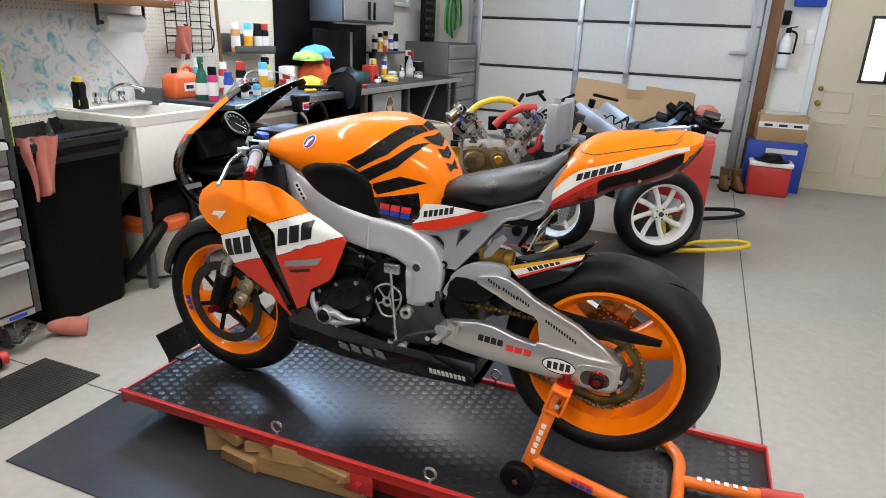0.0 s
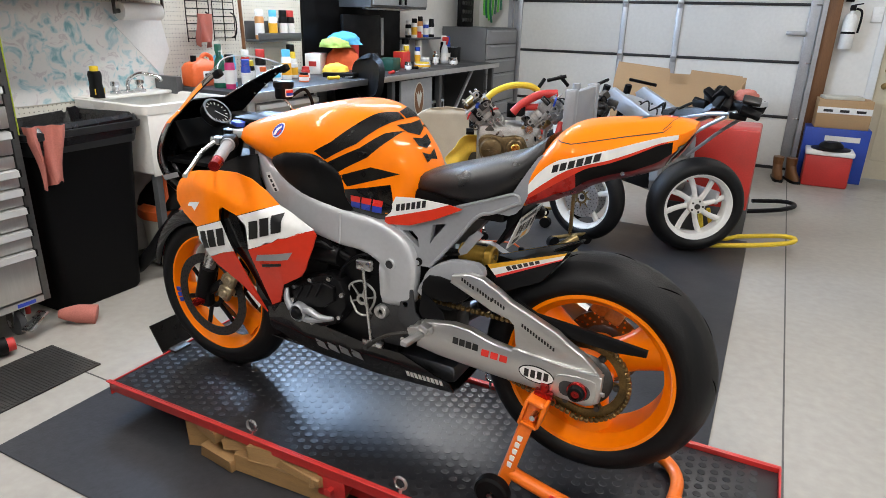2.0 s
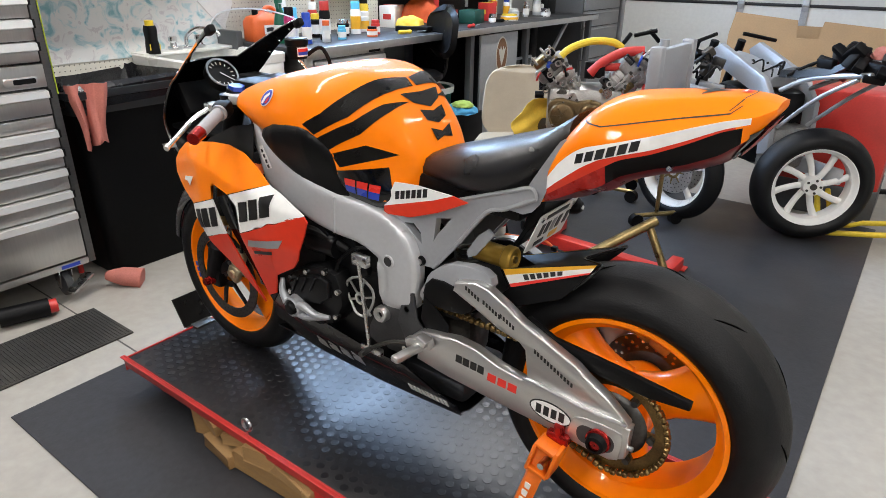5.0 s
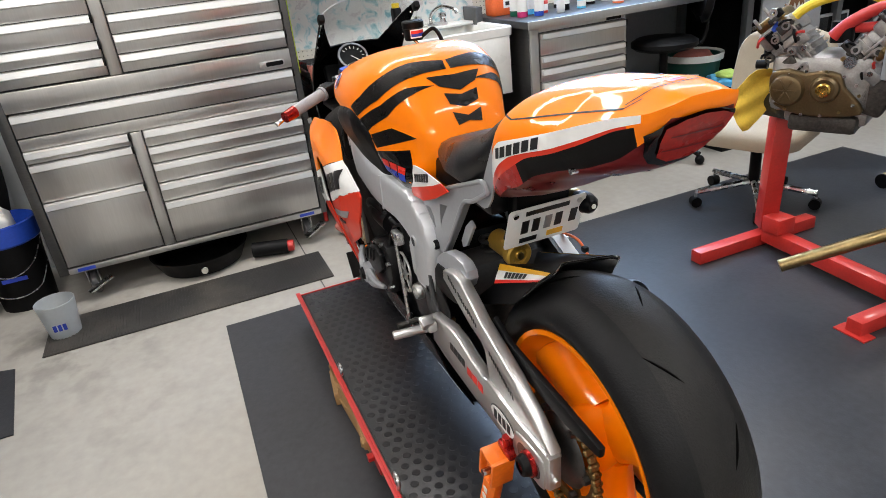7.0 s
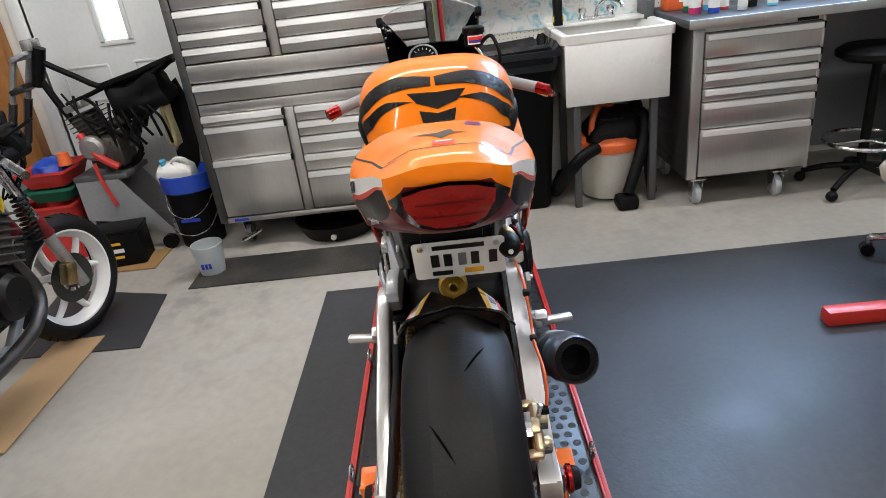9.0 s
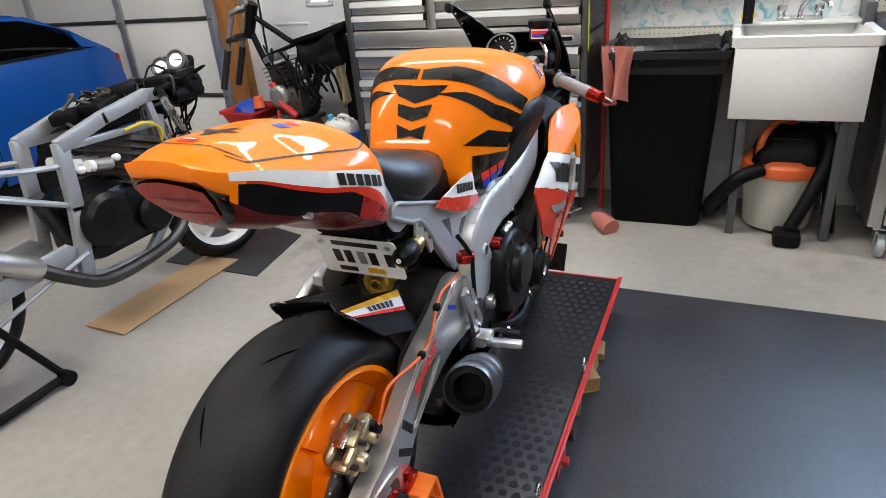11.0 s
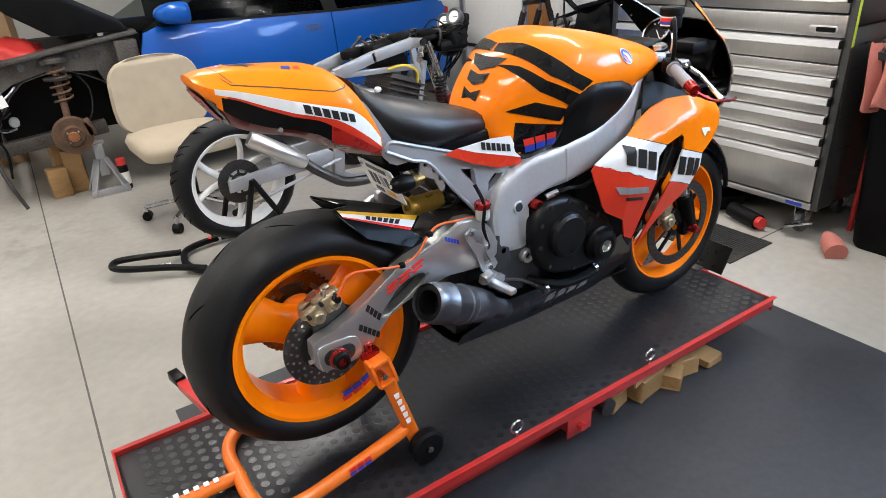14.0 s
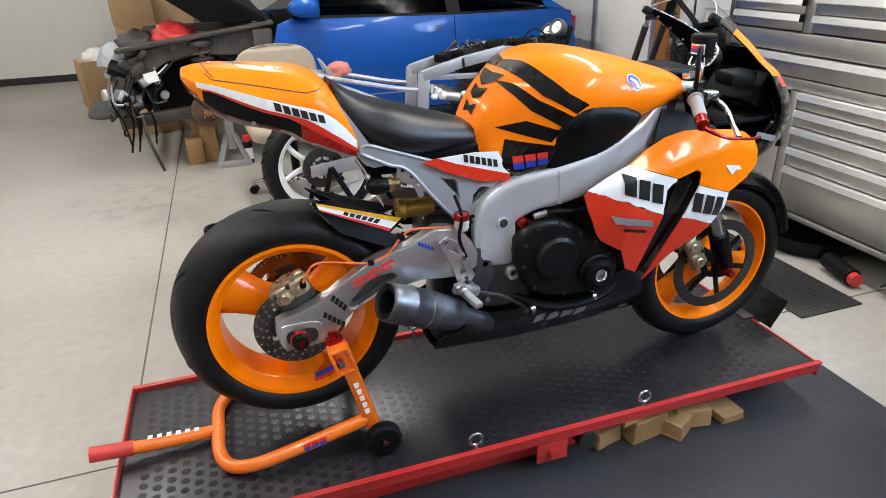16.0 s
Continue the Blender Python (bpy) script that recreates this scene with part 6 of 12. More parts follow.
RED_F = [(-1.077, 0.746), (-1.121, 0.733), (-1.188, 0.705), (-1.157, 0.681), (-1.072, 0.625), (-0.998, 0.545), (-1.01, 0.57), (-1.04, 0.65)]
SLOT = [(-1.108, 0.888), (-1.04, 0.868), (-1.008, 0.84), (-1.004, 0.766), (-0.955, 0.58), (-0.99, 0.54), (-1.075, 0.745), (-1.11, 0.808), (-1.122, 0.84)]
for s in (-1, 1):
    for nm, ol, m, d in (("fairing_upper", ORANGE_F, ORANGE, 0), ("fairing_white_band", WHITE_R, WHITE_PAINT, 0), ("fairing_red_panel", RED_R, RED_PAINT, 0), ("fairing_white_tip", WHITE_F, WHITE_PAINT, 0), ("fairing_red_tip", RED_F, RED_PAINT, 0), ("fairing_vent", SLOT, BLACK_GLOSS, -0.02)):
        part(nm, sheet(ol, lambda x, z: fair_y(x, z) + d, 0.005, 0.012, 0, s), m, bike, smooth=24)
    fo = lambda x, z: fair_y(x, z) + 0.003
    # sponsor lettering as plain slanted blocks
    for k in range(3):
        x, z = -0.878 - 0.043 * k, 0.869 - 0.016 * k
        part("logo_bar", sheet([(x, z + 0.03), (x - 0.034, z + 0.02), (x - 0.038, z - 0.036), (x - 0.004, z - 0.025)], fo, 0.001, 0.01, 0, s), BLACK_DECAL, bike)
    for k in range(3):
        x, z = -1.106 - 0.037 * k, 0.79 - 0.012 * k
        part("logo_bar", sheet([(x - 0.003 * k, z + 0.03), (x - 0.029 - 0.003 * k, z + 0.021), (x - 0.027, z - 0.034), (x + 0.003, z - 0.025)], fo, 0.001, 0.01, 0, s), BLACK_DECAL, bike)
    part("model_badge", sheet([(-0.85, 0.785), (-0.975, 0.757), (-0.987, 0.735), (-0.866, 0.76)], fo, 0.001, 0.01, 0, s), GREY_DECAL, bike)
    part("model_badge", sheet([(-0.89, 0.745), (-0.965, 0.727), (-0.966, 0.718), (-0.892, 0.735)], fo, 0.001, 0.01, 0, s), BLACK_DECAL, bike)
    part("fairing_mark", sheet([(-1.2, 0.885), (-1.262, 0.872), (-1.275, 0.858), (-1.245, 0.862), (-1.235, 0.85), (-1.222, 0.868)], fo, 0.001, 0.01, 0, s), WHITE_DECAL, bike)
    # black duct between frame and fairing
    part("inner_duct", sheet([(-0.965, 0.91), (-1.0, 0.96), (-1.045, 1.035), (-1.12, 1.02), (-1.2, 0.98), (-1.22, 0.955), (-1.14, 0.975), (-1.04, 0.95)], lambda x, z: 0.195 - 0.6 * max(0, z - 0.95), 0.004, 0.03, 0, s), BLACK_PLASTIC, bike)
    # lower inner panel, black, behind the red panel
    part("inner_panel", sheet([(-0.78, 0.83), (-0.76, 0.80), (-0.80, 0.7), (-0.88, 0.64), (-0.9, 0.55), (-1.0, 0.5), (-1.08, 0.6), (-1.2, 0.75), (-1.1, 0.87), (-0.95, 0.88)], lambda x, z: 0.17 - 0.2 * max(0, 0.8 - z), 0.006, 0.04, 0, s), BLACK_PLASTIC, bike)

# ---- nose cowl: ribs from each rear rim round to the middle ridge, open at the rear ----
RIM = [(-1.34, 0.885, 0.15), (-1.42, 0.925, 0.158), (-1.445, 0.985, 0.16), (-1.432, 1.035, 0.16), (-1.39, 1.10, 0.157), (-1.35, 1.132, 0.155), (-1.29, 1.182, 0.153), (-1.22, 1.232, 0.153), (-1.168, 1.264, 0.153)]
RIDGE = [(-1.48, 0.80), (-1.555, 0.85), (-1.60, 0.925), (-1.588, 1.0), (-1.53, 1.078), (-1.455, 1.13), (-1.385, 1.19), (-1.31, 1.255), (-1.24, 1.306)]
RM, RD = glide(RIM, 4), glide(RIDGE, 4)
def rib(i, a):
    """A point of the cowl: row i from chin to screen top, a degrees from the left rim round to the right one."""
    (rx, rz, ry), (cx, cz) = RM[i], RD[i]
    sn, cs = math.sin(radians(a)), math.cos(radians(a))
    return (rx + (cx - rx) * sn ** 1.8, -ry * cs, rz + (cz - rz) * sn ** 1.3)


def cowl(name, rows, lo, hi, n, mats, label, paint):
    bm = loft([[rib(i, lo(i) + (hi(i) - lo(i)) * j / n) for j in range(n + 1)] for i in rows], False, False, paint)
    bm.normal_update()
    f0 = max(bm.faces, key=lambda f: abs(f.normal.y))
    if f0.normal.y * f0.calc_center_median().y < 0:
        bmesh.ops.reverse_faces(bm, faces=bm.faces[:])
    count = len(bm.faces)
    thicken(bm, 0.004)
    bm.faces.ensure_lookup_table()
    for f in bm.faces[count:]:
        f.material_index = 0
    return part(name, bm, mats, bike, label, smooth=50)


def ear(i):
    return 56 - 40 * ((i - 22) / 10)


cowl("nose_cowl", range(0, 23), lambda i: 0.0, lambda i: 180.0, 24, [BLACK_GLOSS, ORANGE, RED_PAINT], "glossy black nose cowl with orange upper sides", lambda i, j: 1 if i > 15 and (j < 9 or j > 14) else 2 if 13 < i < 16 and 3 < j < 20 else 0)
cowl("cowl_ear", range(22, 33), lambda i: 0.0, ear, 6, [BLACK_GLOSS, ORANGE], "orange cowl edge beside the screen with black inside", lambda i, j: 1 if i < 5 else 0)
cowl("cowl_ear", range(22, 33), lambda i: 180.0 - ear(i), lambda i: 180.0, 6, [BLACK_GLOSS, ORANGE], "orange cowl edge beside the screen with black inside", lambda i, j: 1 if i < 5 else 0)
bm = loft([[rib(i, ear(i) + (180 - 2 * ear(i)) * j / 16) for j in range(17)] for i in range(22, 33)], False, False)
scrn = part("windscreen", bm, GLASS, bike, "clear arched windscreen", smooth=60)
scrn.visible_shadow = False
part("screen_trim", tube(bmesh.new(), [rib(32, ear(32) + (180 - 2 * ear(32)) * j / 16) for j in range(17)], 0.002, 8, 1), CLOUDY, bike)
for k in (0, 1):
    part("screen_trim", tube(bmesh.new(), [rib(i, ear(i) if k else 180 - ear(i)) for i in range(22, 33)], 0.0018, 8, 1), STEEL, bike)
for s in (-1, 1):
    for k in range(4):
        part("cowl_screw", ball(bmesh.new(), (-1.36 + 0.05 * k, s * 0.146, 1.135 + 0.036 * k), 0.004, 5), STEEL, bike)
    part("mirror_stub", box(bmesh.new(), (-1.172, s * 0.15, 1.262), (0.03, 0.02, 0.022), Euler((0, radians(-30), 0)).to_matrix(), 0.005), BLACK_PLASTIC, bike)
bm = boxx(-1.46, -1.24, -0.13, 0.13, 0.96, 0.975, 0.004)
box(bm, (-1.42, 0, 1.045), (0.04, 0.22, 0.1), Euler((0, radians(-30), 0)).to_matrix(), 0.01)
part("cockpit_panel", bm, BLACK_PLASTIC, bike)
for s in (-1, 1):
    part("cowl_sticker", sheet([(-1.40, 0.935), (-1.33, 0.955), (-1.325, 0.94), (-1.39, 0.92)], lambda x, z: 0.205, 0.001, 0.05, 0, s), GREY_DECAL, bike)
# instruments: round rev counter in a pod
gm = Matrix.Translation((-1.315, -0.035, 1.122)) @ Matrix.Scale(0.84, 4) @ Matrix.Rotation(radians(48), 4, "Y")
bm = lathe(bmesh.new(), [(0.04, -0.035), (0.056, -0.02), (0.06, 0.008), (0.058, 0.014), (0.051, 0.014), (0.05, 0.006), (0.001, 0.006)], (0, 0, 0), "z", 36)
g = part("rev_counter", move(bm, gm), BLACK_PLASTIC, bike, "round rev counter with a pale ring")
p = part("gauge_ring", move(lathe(bmesh.new(), [(0.051, 0.0145), (0.059, 0.0145), (0.059, 0.011)], (0, 0, 0), "z", 36), gm), STEEL, g)
bm = bmesh.new()
for k in range(13):
    a = radians(-40 + 22 * k)
    box(bm, (0.042 * math.cos(a), 0.042 * math.sin(a), 0.0068), (0.010, 0.003, 0.001), Euler((0, 0, a)).to_matrix())
box(bm, (0.012, 0.012, 0.008), (0.05, 0.003, 0.001), Euler((0, 0, 0.8)).to_matrix())
part("gauge_marks", move(bm, gm), WHITE_DECAL, g)
part("display_pod", boxx(-1.37, -1.28, 0.05, 0.13, 1.07, 1.11, 0.012), BLACK_PLASTIC, bike)

# ---- bars and controls ----
bm = slab(bmesh.new(), [(-1.09, 0.14), (-1.05, 0.1), (-1.06, 0), (-1.05, -0.1), (-1.09, -0.14), (-1.17, -0.14), (-1.19, -0.08), (-1.18, 0), (-1.19, 0.08), (-1.17, 0.14)], 1.075, 1.10, 0.006, 2, axis="z")
part("top_yoke", bm, ALU_FRAME, bike, "bare aluminium top yoke")
part("steering_nut", cyl(bmesh.new(), (-1.125, 0, 1.1), (-1.125, 0, 1.116), 0.019, n=6), STEEL, bike)
for s in (-1, 1):
    part("fork_cap", cyl(bmesh.new(), (-1.155, s * 0.103, 1.1), (-1.152, s * 0.103, 1.118), 0.022, n=6), BLUE_PLASTIC if s < 0 else STEEL, bike)
    b0, b1 = Vector((-1.155, s * 0.115, 1.085)), Vector((-1.035, s * 0.325, 1.035))
    d = (b1 - b0).normalized()
    bm = cyl(bmesh.new(), b0, b1, 0.011, n=16)
    cyl(bm, b0 - Vector((0, 0, 0.02)), b0 + Vector((0, 0, 0.012)), 0.036, n=20)
    part("clip_on_bar", bm, BLACK_SATIN, bike)
    bm = cyl(bmesh.new(), b0 + d * 0.10, b0 + d * 0.215, 0.0165, n=20)
    cyl(bm, b0 + d * 0.096, b0 + d * 0.104, 0.021, n=20)
    part("grip", bm, GREY_GRIP, bike, "light grey rubber hand grip")
    part("bar_end", cyl(bmesh.new(), b0 + d * 0.216, b0 + d * 0.255, 0.0175, 0.0155, n=18), RED_ANOD, bike, "red anodised bar end")
    bm = box(bmesh.new(), b0 + d * 0.075, (0.045, 0.045, 0.04), d.to_track_quat("X", "Z").to_matrix(), 0.01)
    part("switch_gear", bm, BLACK_PLASTIC, bike)
    pv = b0 + d * 0.065 + Vector((-0.05, 0, -0.005))
    bm = box(bmesh.new(), pv, (0.04, 0.035, 0.025), None, 0.006)
    part("lever_perch", bm, STEEL, bike)
    tip = Vector((-1.135, s * 0.345, 0.995))
    bm = tube(bmesh.new(), [pv, pv + (tip - pv) * 0.35 + Vector((-0.02, 0, 0)), pv + (tip - pv) * 0.75 + Vector((-0.008, 0, 0)), tip], 0.007, 8, 6, [0.009, 0.0075, 0.006, 0.0075])
    part("lever", bm, STEEL, bike, "bare alloy hand lever")
# lever guard on the brake side
part("lever_guard", tube(bmesh.new(), [(-1.03, 0.335, 1.03), (-1.08, 0.355, 1.005), (-1.16, 0.35, 0.99), (-1.21, 0.335, 0.985)], 0.004, 8, 6, [0.007, 0.004, 0.004, 0.005]), RED_ANOD, bike)
# brake fluid reservoir
rv = Vector((-1.165, 0.13, 1.165))
bm = lathe(bmesh.new(), [(0.001, 0), (0.027, 0), (0.03, 0.006), (0.03, 0.036), (0.034, 0.038), (0.034, 0.054), (0.03, 0.058), (0.001, 0.058)], rv, "z", 28)
r = part("fluid_reservoir", bm, BLACK_SATIN, bike, "black fluid reservoir with a small logo sticker")
bm = bmesh.new()
for k, m in ((0, WHITE_DECAL),):
    for z0, z1, mm in ((0.008, 0.034, 0), (0.012, 0.021, 1), (0.021, 0.030, 2)):
        rr = 0.0306 + 0.0004 * (mm > 0)
        vs = [[bm.verts.new(rv + Vector((rr * math.cos(a), rr * math.sin(a), z))) for a in np.linspace(radians(-40 + 5 * (mm > 0)), radians(60 - 5 * (mm > 0)), 9)] for z in (z0, z1)]
        for i in range(8):
            f = bm.faces.new((vs[0][i], vs[0][i + 1], vs[1][i + 1], vs[1][i]))
            f.material_index = mm
part("logo_sticker", bm, [WHITE_DECAL, BLUE_DECAL, RED_DECAL], r)
part("reservoir_stay", tube(bmesh.new(), [rv + Vector((0, 0, -0.0)), rv + Vector((0.01, 0.02, -0.03)), (-1.15, 0.15, 1.1)], 0.005, 8), STEEL, bike)
part("reservoir_hose", tube(bmesh.new(), [rv + Vector((0.02, 0.02, 0.01)), rv + Vector((0.05, 0.05, 0.03)), (-1.1, 0.2, 1.14), (-1.11, 0.19, 1.09)], 0.006, 8), BLACK_SATIN, bike)
for ys in (0.05, -0.05, 0.08):
    part("cable", tube(bmesh.new(), [(-1.12, ys * 3, 1.07), (-1.22, ys * 2, 1.06), (-1.24, ys, 1.0), (-1.15, ys, 0.92)], 0.0045, 8), BLACK_SATIN, bike)

# ---- engine ----
bm = boxx(-0.95, -0.58, -0.13, 0.13, 0.44, 0.72, 0.03)
box(bm, (-0.83, 0, 0.74), (0.28, 0.28, 0.24), Euler((0, radians(-28), 0)).to_matrix(), 0.02)
box(bm, (-0.66, 0, 0.62), (0.2, 0.24, 0.3), None, 0.03)
part("engine_block", bm, ENGINE_BLACK, bike, "black inline four engine block")
part("throttle_bodies", boxx(-0.9, -0.66, -0.11, 0.11, 0.80, 0.885, 0.02), BLACK_PLASTIC, bike)
part("radiator", boxx(-1.09, -1.04, -0.15, 0.15, 0.55, 0.86, 0.006), DARK_STEEL, bike)
part("shock_linkage", boxx(-0.5, -0.4, -0.05, 0.05, 0.5, 0.66, 0.02), DARK_STEEL, bike)
# right: clutch cover with a round boss and silver cap
bm = slab(bmesh.new(), [(-0.60, 0.73), (-0.65, 0.775), (-0.73, 0.775), (-0.80, 0.735), (-0.89, 0.665), (-0.925, 0.59), (-0.87, 0.535), (-0.74, 0.53), (-0.64, 0.57), (-0.605, 0.65)], 0.12, 0.19, 0.02, 2, seg=3)
part("clutch_cover", bm, ENGINE_BLACK, bike, "satin black clutch cover")
part("clutch_boss", lathe(bmesh.new(), [(0.001, 0.212), (0.055, 0.212), (0.064, 0.204), (0.068, 0.185)], (-0.715, 0, 0.665), "y", 36), ENGINE_BLACK, bike)
part("pulse_cover", lathe(bmesh.new(), [(0.018, 0.222), (0.03, 0.226), (0.046, 0.22), (0.05, 0.205), (0.056, 0.2), (0.06, 0.18)], (-0.846, 0, 0.598), "y", 36), BLACK_SATIN, bike)
part("timing_cap", lathe(bmesh.new(), [(0.001, 0.216), (0.016, 0.218), (0.019, 0.224)], (-0.846, 0, 0.598), "y", 24), STEEL, bike, "bright silver timing cap")
part("oil_cap", lathe(bmesh.new(), [(0.001, 0.166), (0.009, 0.166), (0.01, 0.173), (0.0145, 0.173), (0.016, 0.167), (0.016, 0.14)], (-0.63, 0, 0.768), "y", 20), RED_ANOD, bike, "red oil filler cap")
# bolts round the clutch cover, hoses and a lower rib
for bx, bz in ((-0.625, 0.715), (-0.66, 0.76), (-0.725, 0.762), (-0.79, 0.725), (-0.84, 0.688), (-0.885, 0.645), (-0.9, 0.59), (-0.86, 0.55), (-0.75, 0.545), (-0.655, 0.58), (-0.62, 0.65)):
    bm = cyl(bmesh.new(), (bx, 0.18, bz), (bx, 0.192, bz), 0.0065, n=8)
    part("cover_bolt", bm, DARK_STEEL, bike)
part("clutch_cable", tube(bmesh.new(), [(-0.66, 0.17, 0.79), (-0.72, 0.185, 0.80), (-0.79, 0.18, 0.79), (-0.86, 0.16, 0.8)], 0.006, 8), BLACK_SATIN, bike)
part("cable_end", cyl(bmesh.new(), (-0.655, 0.17, 0.787), (-0.69, 0.178, 0.797), 0.009, n=10), STEEL, bike)
part("coolant_hose", tube(bmesh.new(), [(-0.62, 0.13, 0.53), (-0.7, 0.17, 0.5), (-0.8, 0.175, 0.49), (-0.92, 0.15, 0.5), (-1.0, 0.1, 0.55)], 0.014, 10), BLACK_SATIN, bike)
for hx in (-0.66, -0.86):
    part("hose_clip", lathe(bmesh.new(), [(0.0155, -0.006), (0.0155, 0.006)], (hx, 0.165, 0.497), "x", 16), STEEL, bike)
# left: generator cover with a three-arm silver guard, sprocket cover
GEN = [(-0.914, 0.644), (-0.89, 0.668), (-0.848, 0.69), (-0.773, 0.716), (-0.725, 0.704), (-0.706, 0.665), (-0.704, 0.62), (-0.743, 0.555), (-0.80, 0.53), (-0.87, 0.545), (-0.905, 0.59)]
part("generator_cover", slab(bmesh.new(), GEN, -0.12, -0.188, 0.014, seg=2), ENGINE_BLACK, bike, "black generator cover")
bm = slab(bmesh.new(), [(-0.89, 0.64), (-0.845, 0.672), (-0.778, 0.694), (-0.738, 0.684), (-0.735, 0.64), (-0.775, 0.61), (-0.83, 0.6), (-0.872, 0.612)], -0.185, -0.205, 0.008, seg=2)
part("cover_boss", bm, ENGINE_BLACK, bike)
for k in range(3):
    x = -0.86 + 0.036 * k
    part("cover_rib", box(bmesh.new(), (x, -0.205, 0.645 + 0.011 * k), (0.007, 0.01, 0.052), Euler((0, radians(28), 0)).to_matrix(), 0.003), ENGINE_BLACK, bike)
PUCK = (-0.859, 0, 0.583)
for pts, rad in (([(-0.909, -0.205, 0.649), (-0.903, -0.214, 0.617), (-0.884, -0.216, 0.59)], [0.006, 0.01, 0.013]), ([(-0.84, -0.216, 0.592), (-0.82, -0.216, 0.597), (-0.783, -0.212, 0.582), (-0.741, -0.2, 0.582)], [0.012, 0.012, 0.01, 0.006]), ([(-0.85, -0.214, 0.566), (-0.82, -0.214, 0.564), (-0.785, -0.21, 0.572), (-0.75, -0.2, 0.578)], [0.01, 0.01, 0.009, 0.006])):
    part("cover_guard", tube(bmesh.new(), pts, 0.01, 10, 5, rad), ALU_GREY, bike, "curved alloy engine cover guard arm")
part("guard_ring", lathe(bmesh.new(), [(0.019, -0.2), (0.021, -0.224), (0.024, -0.228), (0.029, -0.224), (0.031, -0.2)], PUCK, "y", 28), ALU_GREY, bike)
part("guard_plug", lathe(bmesh.new(), [(0.001, -0.236), (0.014, -0.236), (0.018, -0.231), (0.02, -0.2)], PUCK, "y", 24), BLACK_PLASTIC, bike, "black crash puck")
part("cover_hub", lathe(bmesh.new(), [(0.009, -0.163), (0.017, -0.163), (0.017, -0.158), (0.009, -0.158)], (-0.665, 0, 0.648), "y", 28, closed=True), ALU_BRUSHED, bike)
for a in (20, 75, 130, 200, 310):
    d = Vector((math.cos(radians(a)), 0, math.sin(radians(a))))
    part("cover_spoke", box(bmesh.new(), Vector((-0.665, -0.16, 0.648)) + d * 0.034, (0.038, 0.005, 0.005), Euler((0, -radians(a), 0)).to_matrix(), 0.001), ALU_BRUSHED, bike)
ringo = [(-0.665 + 0.044 * math.cos(a) * (1 + 0.2 * math.sin(3 * a)), -0.16, 0.652 + 0.055 * math.sin(a)) for a in np.linspace(0, 2 * math.pi, 10, endpoint=False)]
bm = tube(bmesh.new(), ringo, 0.0035, 8, 3, closed=True)
part("sprocket_cover", bm, ALU_BRUSHED, bike, "skeleton alloy sprocket cover")
part("shift_rod", cyl(bmesh.new(), (-0.648, -0.178, 0.76), (-0.622, -0.178, 0.52), 0.005, n=10), STEEL, bike)
part("shift_arm", box(bmesh.new(), (-0.645, -0.172, 0.765), (0.05, 0.02, 0.03), None, 0.004), STEEL, bike)
part("shift_arm", box(bmesh.new(), (-0.62, -0.172, 0.52), (0.07, 0.015, 0.02), None, 0.004), STEEL, bike)
for bx, bz in ((-0.728, 0.585), (-0.716, 0.66), (-0.76, 0.703), (-0.83, 0.685), (-0.893, 0.65), (-0.9, 0.605), (-0.83, 0.543)):
    part("cover_bolt", cyl(bmesh.new(), (bx, -0.178, bz), (bx, -0.194, bz), 0.0075, n=8), STEEL, bike)
part("starter_motor", cyl(bmesh.new(), (-0.84, -0.15, 0.765), (-0.74, -0.15, 0.765), 0.03, n=18), ENGINE_BLACK, bike)
part("coolant_hose", tube(bmesh.new(), [(-0.72, -0.14, 0.76), (-0.80, -0.165, 0.8), (-0.9, -0.16, 0.78), (-0.99, -0.13, 0.72)], 0.014, 10), BLACK_SATIN, bike)
part("engine_lead", tube(bmesh.new(), [(-0.6, -0.13, 0.78), (-0.66, -0.16, 0.79), (-0.72, -0.165, 0.745), (-0.74, -0.17, 0.7)], 0.005, 8), BLACK_SATIN, bike)
# header pipes behind the belly pan
for y in (-0.09, -0.03, 0.03, 0.09):
    part("header_pipe", tube(bmesh.new(), [(-0.97, y, 0.72), (-1.03, y, 0.62), (-0.98, y * 0.8, 0.47), (-0.8, y * 0.5, 0.42), (-0.6, y * 0.4, 0.42)], 0.019, 12), TITAN, bike)

# ---- belly pan ----
BELLY = [(-0.372, 0.398), (-0.632, 0.380), (-0.858, 0.392), (-0.985, 0.410), (-1.056, 0.44), (-1.06, 0.52), (-1.0, 0.56), (-0.93, 0.55), (-0.8, 0.52), (-0.65, 0.50), (-0.533, 0.50), (-0.45, 0.47), (-0.378, 0.44)]


def belly_y(x, z):
    return 0.155 - 0.5 * max(0, 0.46 - z) - 0.15 * max(0, -0.9 - x)


for s in (-1, 1):
    part("belly_side", sheet(BELLY, belly_y, 0.005, 0.03, 0, s), BLACK_GLOSS, bike, "gloss black belly pan", smooth=50)
    for k in range(4):
        x = -0.68 - 0.045 * k
        part("sponsor_block", sheet([(x, 0.462), (x - 0.033, 0.468), (x - 0.03, 0.438), (x + 0.004, 0.43)], lambda x, z: belly_y(x, z) + 0.0015, 0.001, 0.03, 0, s), GREY_DECAL, bike)
    if s < 0:
        for k in range(9):
            x = -0.40 - 0.014 * k
            part("logo_bar", sheet([(x, 0.442), (x - 0.010, 0.443), (x - 0.010, 0.420), (x, 0.419)], lambda x, z: belly_y(x, z) + 0.0015, 0.001, 0.03, 0, s), WHITE_DECAL, bike)
